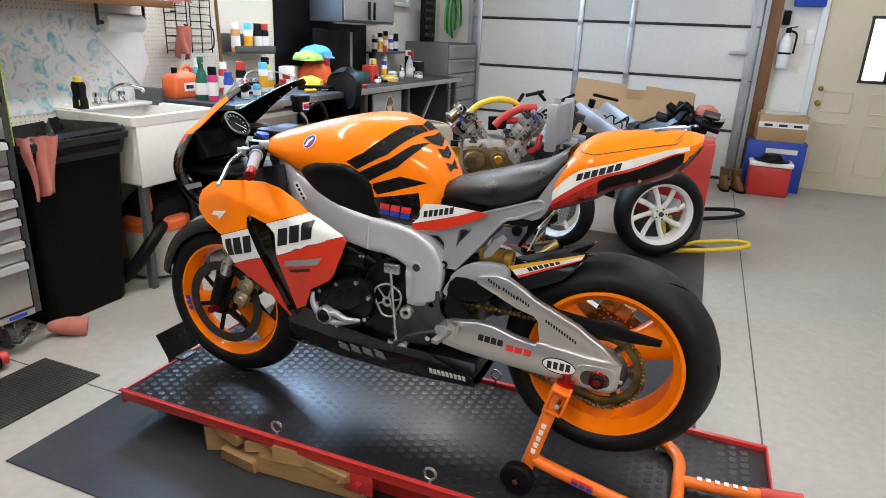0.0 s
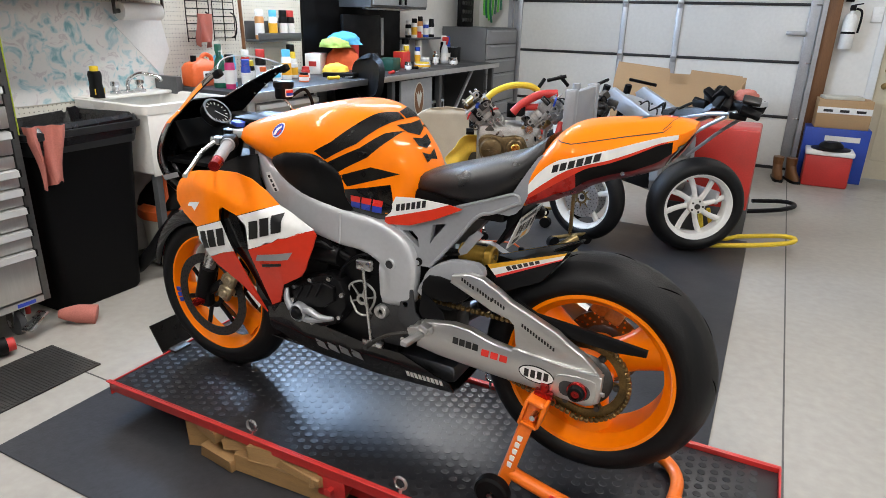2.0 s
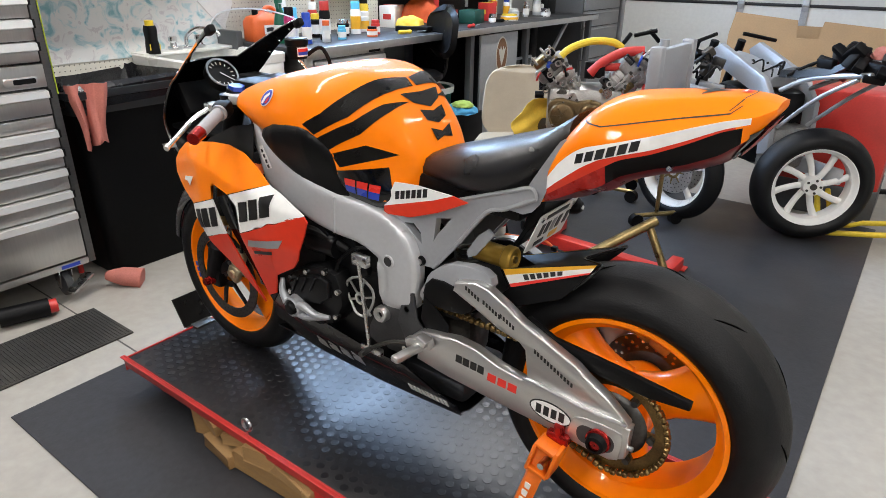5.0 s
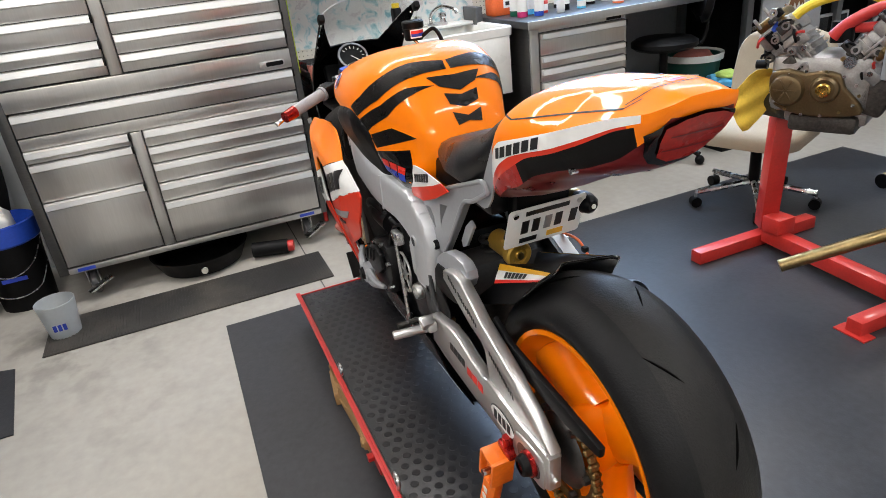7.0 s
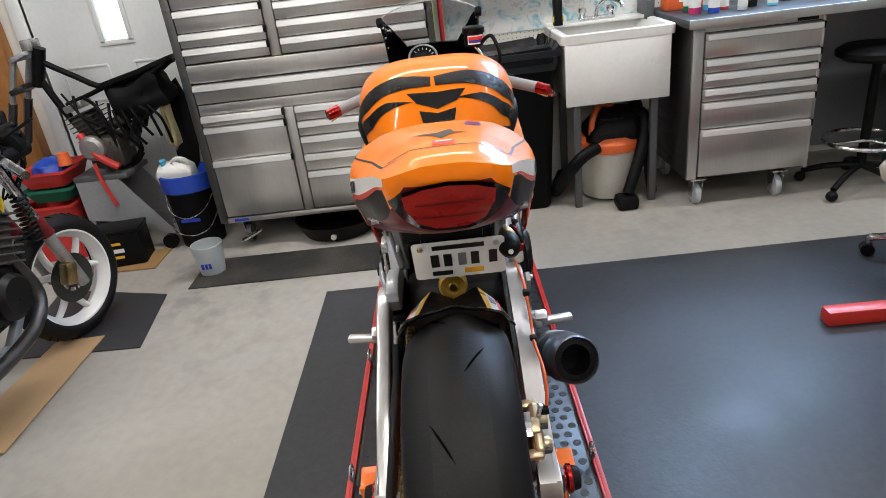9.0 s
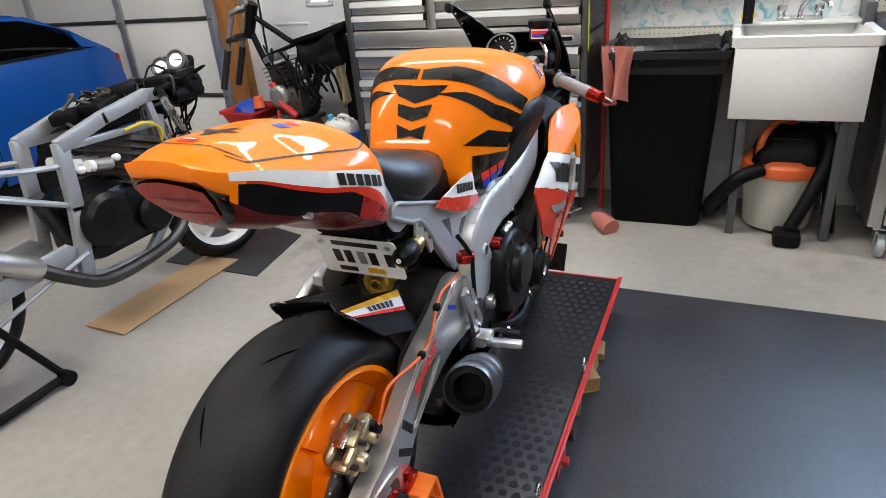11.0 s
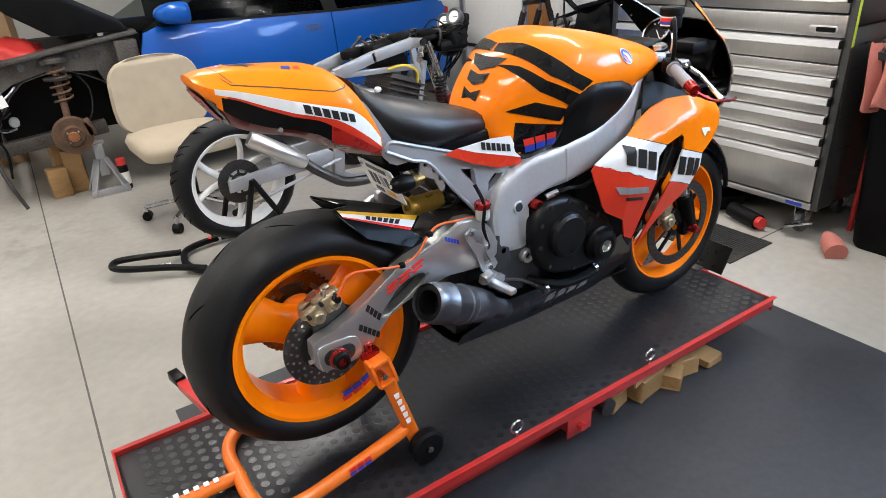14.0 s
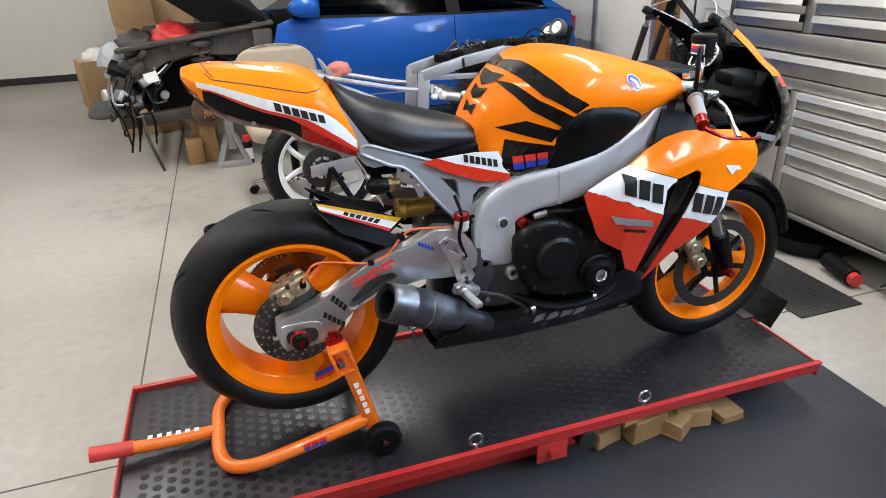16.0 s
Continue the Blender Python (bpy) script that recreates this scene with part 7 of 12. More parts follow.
bm = loft([[(x, y, 0.388 + 0.02 * max(0, -0.85 - x) + 0.06 * (abs(y) / 0.12) ** 4 * 0.3) for y in np.linspace(-0.12, 0.12, 7)] for x in np.linspace(-0.375, -1.06, 9)], False, False)
thicken(bm, 0.004)
part("belly_floor", bm, BLACK_GLOSS, bike)

# ---- exhaust ----
ex0, ex1 = Vector((-0.215, 0.238, 0.652)), Vector((-0.44, 0.19, 0.535))
q, L = aim(ex0, ex1)
em = Matrix.Translation(ex0) @ q
bm = lathe(bmesh.new(), [(0.044, 0.012), (0.047, 0.0), (0.051, 0.006), (0.053, 0.03), (0.052, 0.06), (0.0545, 0.064), (0.0545, 0.072), (0.052, 0.076), (0.05, 0.16), (0.045, 0.21), (0.04, 0.24), (0.03, 0.25)], (0, 0, 0), "z", 40)
part("muffler", move(bm, em), TITAN, bike, "short round titanium silencer with a dark mouth")
part("muffler_mouth", move(lathe(bmesh.new(), [(0.001, 0.06), (0.027, 0.06), (0.029, 0.012), (0.032, 0.006), (0.0445, 0.008), (0.0445, 0.02)], (0, 0, 0), "z", 32), em), BLACK_SATIN, bike)
for k in range(4):
    part("muffler_ring", move(lathe(bmesh.new(), [(0.0505 - 0.003 * k, 0.12 + 0.025 * k), (0.054 - 0.003 * k, 0.124 + 0.025 * k), (0.05 - 0.003 * k, 0.13 + 0.025 * k)], (0, 0, 0), "z", 36), em), TITAN, bike)
part("exhaust_pipe", tube(bmesh.new(), [(-0.43, 0.19, 0.54), (-0.5, 0.16, 0.49), (-0.56, 0.1, 0.44), (-0.62, 0.03, 0.42)], 0.028, 16), TITAN, bike)
part("exhaust_can", boxx(-0.58, -0.38, -0.1, 0.1, 0.405, 0.47, 0.02), TITAN, bike)

# ---- footrests ----
for s in (-1, 1):
    part("rearset_plate", slab(bmesh.new(), [(-0.50, 0.71), (-0.53, 0.71), (-0.55, 0.62), (-0.52, 0.56), (-0.47, 0.56), (-0.46, 0.61), (-0.49, 0.64)], s * 0.142, s * 0.15, 0.002), FRAME_DARK, bike)
    bm = box(bmesh.new(), (-0.452, s * 0.186, 0.612), (0.075, 0.024, 0.028), Euler((0, radians(-16), 0)).to_matrix(), 0.006)
    box(bm, (-0.432, s * 0.196, 0.63), (0.03, 0.03, 0.02), Euler((0, radians(20), 0)).to_matrix(), 0.005)
    cyl(bm, (-0.47, s * 0.14, 0.61), (-0.47, s * 0.196, 0.61), 0.013, n=14)
    part("peg_bracket", bm, ALU_BRUSHED, bike, "bright alloy footpeg bracket")
    bm = box(bmesh.new(), (-0.451, s * 0.232, 0.607), (0.024, 0.085, 0.016), Euler((0, 0, s * radians(8))).to_matrix(), 0.005)
    part("footpeg", bm, ALU_BRUSHED, bike, "flat alloy footpeg")
    bm = tube(bmesh.new(), [(-0.50, s * 0.16, 0.58), (-0.56, s * 0.175, 0.565), (-0.62, s * 0.18, 0.525)], 0.006, 8)
    cyl(bm, (-0.62, s * 0.18, 0.525), (-0.62, s * 0.215, 0.525), 0.008, n=10)
    part("foot_lever", bm, DARK_STEEL, bike)
    part("heel_guard", slab(bmesh.new(), [(-0.47, 0.72), (-0.40, 0.66), (-0.395, 0.60), (-0.45, 0.60), (-0.48, 0.65)], s * 0.143, s * 0.147, 0.0015), BLACK_SATIN, bike)
    if s < 0:
        part("hanger_bracket", slab(bmesh.new(), [(-0.35, 0.885), (-0.325, 0.905), (-0.31, 0.895), (-0.355, 0.835), (-0.375, 0.825), (-0.38, 0.84)], s * 0.1, s * 0.108, 0.002), ALU_GREY, bike)
part("rear_reservoir", lathe(bmesh.new(), [(0.001, 0), (0.017, 0), (0.019, 0.004), (0.019, 0.03), (0.001, 0.03)], (-0.455, 0.15, 0.775), "z", 20), CREAM_PLASTIC, bike)
part("reservoir_cap", lathe(bmesh.new(), [(0.021, 0.03), (0.021, 0.045), (0.018, 0.048), (0.001, 0.048)], (-0.455, 0.15, 0.775), "z", 20), RED_ANOD, bike, "red reservoir cap")
# swingarm decals
for s in (-1, 1):
    yy = -0.1703 if s < 0 else 0.1553
    def flat(ol, m, nm="sponsor_block"):
        part(nm, slab(bmesh.new(), ol, yy, yy + s * 0.0008), m, bike)
    if s < 0:
        flat(ellipse(-0.112, 0.563, 0.05, 0.0245, 28, -4), BLACK_DECAL, "oval_logo")
        part("oval_logo", slab(bmesh.new(), ellipse(-0.112, 0.563, 0.0465, 0.021, 28, -4), yy - 0.0008, yy - 0.0016), WHITE_DECAL, bike)
        for k in range(4):
            x = -0.145 + 0.018 * k
            part("logo_bar", slab(bmesh.new(), [(x, 0.575), (x + 0.0125, 0.574), (x + 0.0115, 0.551), (x - 0.001, 0.552)], yy - 0.0016, yy - 0.0024), BLACK_DECAL, bike)
        for x, z, m, n in ((-0.357, 0.6, BLACK_DECAL, 4), (-0.27, 0.586, RED_DECAL, 3)):
            for k in range(n):
                u = x + 0.02 * k * (4 / n)
                flat([(u, z + 0.01 - 0.1 * 0.014 * k), (u + 0.016 * (4 / n), z + 0.009 - 0.1 * 0.014 * k), (u + 0.015 * (4 / n), z - 0.011 - 0.1 * 0.014 * k), (u - 0.002, z - 0.01 - 0.1 * 0.014 * k)], m, "logo_bar")
        for x, z, n in ((-0.342, 0.782, 5), (-0.296, 0.762, 6), (-0.252, 0.744, 5), (-0.165, 0.69, 12)):
            for k in range(n):
                part("logo_bar", slab(bmesh.new(), [(x + 0.008 * k, z + 0.006 - 0.0042 * k), (x + 0.008 * k + 0.005, z + 0.0045 - 0.0042 * k), (x + 0.008 * k + 0.005, z - 0.005 - 0.0042 * k), (x + 0.008 * k, z - 0.004 - 0.0042 * k)], -0.1633, -0.164), BLACK_DECAL, bike)
    else:
        def row(p, q, n, hh, m, lean=0.003, gap=0.22):
            """Slanted blocks from p to q along the arm, for one sponsor name."""
            d = Vector((q[0] - p[0], q[1] - p[1])) / n
            v = Vector((-d.y, d.x)).normalized() * hh
            if v.y < 0:
                v = -v
            for k in range(n):
                a = Vector(p) + d * k
                b = a + d * (1 - gap)
                e = d.normalized() * lean
                flat([tuple(a + v + e), tuple(b + v + e), tuple(b - v - e), tuple(a - v - e)], m, "logo_bar")

        row((-0.262, 0.722), (-0.15, 0.674), 3, 0.0045, RED_DECAL, 0.002, 0.12)
        row((-0.258, 0.707), (-0.146, 0.659), 3, 0.0035, RED_DECAL, 0.002, 0.2)
        row((-0.128, 0.605), (-0.092, 0.648), 4, 0.008, BLACK_DECAL)
        row((-0.12, 0.557), (-0.066, 0.602), 5, 0.0075, BLACK_DECAL)
        row((-0.372, 0.735), (-0.33, 0.757), 5, 0.005, BLUE_DECAL)

# ---- orange paddock stand under the rear wheel ----
st = thing("paddock_stand", "orange tubular steel paddock stand with small black wheels", "paddock stand")
for s in (-1, 1):
    path = [(-0.11, s * 0.195, 0.25 + 0.0), (0.06, s * 0.20, 0.215), (0.17, s * 0.195, 0.192), (0.235, s * 0.16, 0.18), (0.262, s * 0.09, 0.182), (0.262, 0, 0.183)]
    part("loop_tube", tube(bmesh.new(), [(-0.15, s * 0.195, 0.265)] + path, 0.019, 14, 5), ORANGE_DULL, st)
    a, b = Vector((-0.175, s * 0.205, 0.20)), Vector((-0.098, s * 0.178, 0.51))
    bm = box(bmesh.new(), (a + b) / 2, (0.036, 0.03, (b - a).length), (b - a).to_track_quat("Z", "X").to_matrix(), 0.005)
    part("upright", bm, ORANGE_DULL, st)
    for sx in (-0.125, -0.075):
        part("socket_cheek", box(bmesh.new(), (sx, s * 0.188, 0.472), (0.009, 0.05, 0.078), Euler((0, radians(14), 0)).to_matrix(), 0.003), ORANGE_DULL, st)
    for dz in (-0.034, 0.034):
        part("socket_web", box(bmesh.new(), (-0.1 + dz * 0.25, s * 0.188, 0.472 + dz), (0.05, 0.05, 0.009), Euler((0, radians(14), 0)).to_matrix(), 0.003), ORANGE_DULL, st)
    bm = cyl(bmesh.new(), (-0.085, s * 0.165, 0.52), (-0.085, s * 0.165, 0.545), 0.012, n=12)
    box(bm, (-0.085, s * 0.165, 0.516), (0.05, 0.025, 0.022), None, 0.004)
    part("spool_hook", bm, RED_ANOD, st)
    part("socket_bolt", cyl(bmesh.new(), (-0.095, s * 0.165, 0.47), (-0.095, s * 0.222, 0.47), 0.008, n=8), STEEL, st)
    wc = Vector((-0.185, s * 0.235, LZ + 0.05))
    w = part("wheel", lathe(bmesh.new(), [(0.012, -0.018), (0.042, -0.018), (0.05, -0.012), (0.05, 0.012), (0.042, 0.018), (0.012, 0.018)], wc, "y", 30), BLACK_PLASTIC, st, "small black rubber wheel")
    part("axle_bolt", cyl(bmesh.new(), wc + Vector((0, -s * 0.04, 0)), wc + Vector((0, s * 0.024, 0)), 0.009, n=10), STEEL, w)
    for k in range(3):
        p = Vector((-0.02 + 0.022 * k, s * 0.212 + s * 0.0, 0.236 - 0.0045 * k))
        for dz, m in ((0.006, RED_DECAL), (-0.005, BLUE_DECAL)):
            bm = box(bmesh.new(), p + Vector((0, s * 0.0045, dz)), (0.019, 0.004, 0.010), Euler((0, radians(12), 0)).to_matrix())
            part("logo_block", bm, m, st)
    for k in range(5):
        p = a.lerp(b, 0.32 + 0.07 * k) + Vector((0.0, s * 0.017, 0))
        part("logo_bar", box(bmesh.new(), p, (0.014, 0.002, 0.016), Euler((0, radians(14), 0)).to_matrix()), WHITE_DECAL, st)
part("handle_tube", tube(bmesh.new(), [(0.26, 0.0, 0.183), (0.42, 0.01, 0.19), (0.50, 0.015, 0.2)], 0.018, 14), ORANGE_DULL, st)
part("handle_grip", tube(bmesh.new(), [(0.49, 0.0148, 0.199), (0.6, 0.02, 0.21)], 0.0215, 14), RED_PLASTIC, st, "red rubber handle grip")
for k in range(6):
    for z in (0.205,):
        part("logo_bar", box(bmesh.new(), (0.32 + 0.025 * k, 0.004, 0.2055 + 0.0016 * k), (0.013, 0.016, 0.002), None), WHITE_DECAL, st)


# ---- along the west wall ----
def drawer(parent, x, y0, y1, z0, z1, body=None):
    """A stainless drawer front facing +x with a bright full-width pull along its top."""
    d = part("drawer", boxx(x - 0.02, x + 0.006, y0, y1, z0, z1, 0.003), STAINLESS, parent)
    bm = slab(bmesh.new(), [(x + 0.006, z1), (x + 0.026, z1 - 0.004), (x + 0.03, z1 - 0.03), (x + 0.022, z1 - 0.034), (x + 0.006, z1 - 0.03)], y0 + 0.004, y1 - 0.004, 0.001)
    part("drawer_pull", bm, DRAWER_TRIM, d, "bright aluminium drawer pull")
    part("pull_end", boxx(x + 0.004, x + 0.027, y1 - 0.004, y1 + 0.006, z1 - 0.034, z1, 0.002), BLACK_SATIN, d)
    return d


def caster(parent, x, y, z, r=0.06, tyre=GREY_STEEL):
    bm = boxx(x - 0.05, x + 0.05, y - 0.045, y + 0.045, z - 0.008, z, 0.002)
    for s in (-1, 1):
        slab(bm, [(x - 0.04, z - 0.008), (x + 0.04, z - 0.008), (x + 0.02, r - 0.015), (x - 0.02, r - 0.015)], y + s * 0.024, y + s * 0.028)
    c = part("caster_fork", bm, STEEL, parent)
    w = part("caster_wheel", lathe(bmesh.new(), [(0.008, -0.018), (r * 0.7, -0.018), (r * 0.95, -0.015), (r, -0.008), (r, 0.008), (r * 0.95, 0.015), (r * 0.7, 0.018), (0.008, 0.018)], (x, y, r), "y", 24), tyre, c)
    return c


TX, TY0, TY1 = -2.515, -1.325, 0.012
chest = thing("tool_chest", "stainless steel rolling tool chest with many shallow drawers", "tool chest")
part("cabinet_body", boxx(-3.07, TX - 0.021, TY0 + 0.002, TY1 - 0.002, 0.17, 0.995, 0.004), STAINLESS_DK, chest)
part("top_box_body", boxx(-3.07, TX - 0.021, TY0 + 0.012, TY1 - 0.012, 1.0, 1.62, 0.004), STAINLESS_DK, chest)
for y0, y1 in ((TY0, TY0 + 0.045), (TY1 - 0.032, TY1)):
    part("corner_post", boxx(TX - 0.021, TX + 0.004, y0, y1, 0.165, 1.62, 0.004), STAINLESS_DK, chest)
part("bottom_rail", boxx(TX - 0.02, TX + 0.006, TY0 + 0.045, TY1 - 0.032, 0.165, 0.195, 0.003), STAINLESS, chest)
bd = part("badge", slab(bmesh.new(), [(-0.115 + u, 0.985 + v) for u, v in rounded(0.125, 0.032, 0.012)], TX + 0.008, TX + 0.012, 0.001, axis="x"), ALU_BRUSHED, chest, "silver maker's plate with a black field")
part("badge_field", slab(bmesh.new(), [(-0.102 + u, 0.985 + v) for u, v in rounded(0.084, 0.02, 0.006)], TX + 0.012, TX + 0.0126, 0, axis="x"), BLACK_SATIN, bd)
for y in (-1.2, -0.1):
    part("sticker", boxx(TX + 0.006, TX + 0.0075, y - 0.04, y + 0.04, 0.172, 0.188), BLUE_DECAL, chest)
part("lid_rail", boxx(TX - 0.02, TX + 0.008, TY0 + 0.045, TY1 - 0.032, 0.955, 1.045, 0.004), STAINLESS, chest)
drawer(chest, TX, -1.275, -0.025, 0.845, 0.945)
part("mid_rail", boxx(TX - 0.02, TX + 0.002, -1.275, -0.025, 0.785, 0.838, 0.003), STAINLESS, chest)
YL, YR = (-1.275, -0.835), (-0.772, -0.025)
for (y0, y1), zs in ((YL, (0.782, 0.722, 0.535, 0.2)), (YR, (0.782, 0.70, 0.617, 0.517, 0.42, 0.2)), (YL, (1.60, 1.49, 1.405, 1.31, 1.20, 1.128, 1.05)), (YR, (1.60, 1.49, 1.39, 1.30, 1.215, 1.13, 1.05))):
    for z1, z0 in zip(zs, zs[1:]):
        drawer(chest, TX, y0, y1, z0 + 0.004, z1)
for z0, z1 in ((0.197, 0.782), (1.047, 1.6)):
    part("divider", boxx(TX - 0.02, TX + 0.004, -0.829, -0.778, z0, z1, 0.003), STAINLESS, chest)
for y in (-1.2, -0.1):
    for x in (-2.62, -2.98):
        caster(chest, x, y, 0.17, 0.06)
        bm = box(bmesh.new(), (x + 0.09, y + 0.03, 0.075), (0.05, 0.13, 0.012), Euler((radians(20), 0, radians(20))).to_matrix(), 0.004) if x > -2.7 else None
        if bm:
            part("brake_pedal", bm, STEEL, chest)
# things lying under the chest
whole("drain_pan", lathe(bmesh.new(), [(0.001, 0.012), (0.2, 0.012), (0.25, 0.09), (0.255, 0.09), (0.21, 0.0), (0.001, 0.0)], (-2.66, -0.68, 0.01), "z", 40), BLACK_PLASTIC, "shallow round black oil drain pan under the tool chest", "drain pan")
whole("pan_plug", cyl(bmesh.new(), (-2.43, -0.68, 0.05), (-2.41, -0.68, 0.05), 0.016, n=14), CREAM_PLASTIC, "pale round plug on the drain pan", "plug")
jk = thing("work_light", "black cylindrical inspection light with a red end lying flat", "work light")
part("barrel", cyl(bmesh.new(), (-2.52, -0.42, 0.05), (-2.47, -0.24, 0.045), 0.04, n=18), BLACK_PLASTIC, jk)
part("end_cap", cyl(bmesh.new(), (-2.47, -0.24, 0.045), (-2.462, -0.21, 0.045), 0.03, n=16), RED_PLASTIC, jk)
cup = bmesh.new()
lathe(cup, [(0.001, 0.01), (0.062, 0.01), (0.08, 0.165), (0.082, 0.165), (0.0835, 0.163), (0.065, 0.0), (0.001, 0.0)], (0, 0, 0), "z", 32)
c = thing("measuring_cup", "cloudy plastic mixing cup with blue print", "cup", at=pose(-2.23, -1.32, 0.0095))
part("cup_wall", cup, CLOUDY, c)
for k in range(3):
    part("print_bar", box(bmesh.new(), (0.074, 0.02 - 0.02 * k, 0.06), (0.003, 0.014, 0.03)), BLUE_DECAL, c)

# rubbish bin with a bag, and a cloth over its rim
bn = thing("rubbish_bin", "tall black plastic rubbish bin with a grey rim and liner", "rubbish bin")
rings = []
for z, e in ((0.0, -0.03), (0.02, -0.022), (0.45, 0.0), (0.80, 0.018), (0.81, 0.02)):
    rings.append([(-2.83 + x, 0.36 + y, z) for x, y in rounded(0.46 + 2 * e, 0.50 + 2 * e, 0.05)])
part("body", loft(rings), BIN_BLACK, bn)
rings = [[(-2.83 + x, 0.36 + y, z) for x, y in rounded(0.46 + 2 * e, 0.50 + 2 * e, 0.05)] for z, e in ((0.8, 0.026), (0.81, 0.03), (0.87, 0.04), (0.875, 0.052), (0.905, 0.055), (0.91, 0.045), (0.88, 0.035), (0.8, 0.015))]
part("rim", loft(rings, caps=False), BIN_GREY, bn, "dark grey rim band")
rings = []
for i, (z, e) in enumerate(((0.84, 0.036), (0.915, 0.047), (0.93, 0.035), (0.86, 0.02), (0.74, -0.01))):
    rings.append([(-2.83 + x * (1 + 0.02 * math.sin(k * 2.3 + i)), 0.36 + y * (1 + 0.02 * math.cos(k * 1.7 + i * 2)), z + 0.012 * math.sin(k * 2.9 + i)) for k, (x, y) in enumerate(rounded(0.46 + 2 * e, 0.50 + 2 * e, 0.06))])
part("liner", loft(rings, caps=False), BAG_BLACK, bn, "crumpled black bin liner")
part("inside", boxx(-3.03, -2.63, 0.14, 0.58, 0.55, 0.6, 0.02), BAG_BLACK, bn)


def cloth(name, m, w, h, material, label, cat, sag=0.03, seed=1):
    """A crumpled hanging cloth."""
    rnd = random.Random(seed)
    ph = [rnd.uniform(0, 6) for _ in range(6)]
    rings = []
    for i in range(13):
        v = i / 12
        rings.append([((u - 0.5) * w * (1 - 0.35 * v + 0.1 * math.sin(ph[0] + 5 * v)), sag * math.sin(u * 9 + ph[1] + v * 2) * (0.3 + v) + 0.5 * sag * math.sin(u * 17 + ph[2]), -h * v + 0.02 * math.sin(u * 6 + ph[3]) * v) for u in np.linspace(0, 1, 17)])
    bm = loft(rings, False, False)
    thicken(bm, 0.004)
    return whole(name, bm, material, label, cat, at=m, smooth=80)


cloth("rag", pose(-2.545, 0.145, 0.94, 0, 0, 75), 0.15, 0.27, PINK_CLOTH, "faded red shop rag hanging on the bin rim", "rag", 0.03, 3)
whole("hand_brush", tube(bmesh.new(), [(-2.56, 0.06, 0.05), (-2.5, 0.11, 0.045), (-2.44, 0.17, 0.03)], 0.04, 12, 6, [0.02, 0.045, 0.05]), PINK_CLOTH, "worn red scrubbing brush on the floor", "brush")
bm = cyl(bmesh.new(), (-2.80, 0.05, 0.0), (-2.83, 0.05, 1.7), 0.013, n=12)
whole("broom_handle", bm, RED_PLASTIC, "red painted broom handle beside the tool chest", "broom")
bm = boxx(TX - 0.012, TX + 0.006, TY1 + 0.001, TY1 + 0.004, 0.92, 1.62, 0.001)
whole("measuring_tape", bm, M("lime_strap", (0.5, 0.62, 0.05), 0.6), "yellow-green strap hanging beside the tool chest", "strap")

# utility sink
sk = thing("utility_sink", "white plastic laundry sink with a deep front apron", "sink")
SX0, SX1, SY0, SY1 = -3.08, -2.525, 0.655, 1.235
rings = [[((SX0 + SX1) / 2 + x, (SY0 + SY1) / 2 + y, z) for x, y in rounded(SX1 - SX0 + 2 * e, SY1 - SY0 + 2 * e, 0.03)] for z, e in ((0.60, -0.05), (0.61, -0.04), (0.925, -0.012), (0.926, 0.004), (0.97, 0.006), (0.976, 0.0), (0.972, -0.03), (0.9, -0.06), (0.68, -0.085), (0.66, -0.12))]
part("basin", loft(rings), SINK_WHITE, sk)
part("apron", boxx(SX1 - 0.006, SX1 + 0.002, SY0 + 0.012, SY1 - 0.02, 0.605, 0.926, 0.003), SINK_WHITE, sk)
part("rear_deck", boxx(SX0, SX0 + 0.13, SY0, SY1, 0.965, 0.982, 0.004), SINK_WHITE, sk)
for x in (SX0 + 0.06, SX1 - 0.07):
    for y in (SY0 + 0.08, SY1 - 0.08):
        part("leg", boxx(x - 0.02, x + 0.02, y - 0.02, y + 0.02, 0.0, 0.64, 0.004), GREY_STEEL, sk)
fc = thing("tap", "chrome two-handled mixer tap on the sink", "tap")
bm = boxx(-3.03, -2.97, 0.84, 1.04, 0.982, 1.0, 0.006)
part("base", bm, STEEL, fc)
for y in (0.86, 1.02):
    bm = lathe(bmesh.new(), [(0.02, 0), (0.016, 0.02), (0.024, 0.03), (0.024, 0.05), (0.001, 0.055)], (-3.0, y, 1.0), "z", 16)
    part("handle", bm, STEEL, fc)
part("spout", tube(bmesh.new(), [(-3.0, 0.94, 1.0), (-3.0, 0.95, 1.05), (-2.95, 0.99, 1.09), (-2.87, 1.04, 1.075), (-2.85, 1.05, 1.05)], 0.011, 12), STEEL, fc)
bt = thing("hand_cleaner", "black bottle of hand cleaner with a yellow label", "bottle", at=pose(-2.95, 0.71, 0.98))
part("bottle_body", loft([[(x, y, z) for x, y in rounded(w, 0.05, 0.02)] for z, w in ((0, 0.085), (0.05, 0.08), (0.07, 0.066), (0.12, 0.08), (0.14, 0.06))]), BLACK_PLASTIC, bt)
part("cap", cyl(bmesh.new(), (0, 0, 0.14), (0, 0, 0.165), 0.022, n=16), YELLOW, bt)
part("label_band", boxx(0.0252, 0.0262, -0.03, 0.03, 0.02, 0.05), YELLOW, bt)

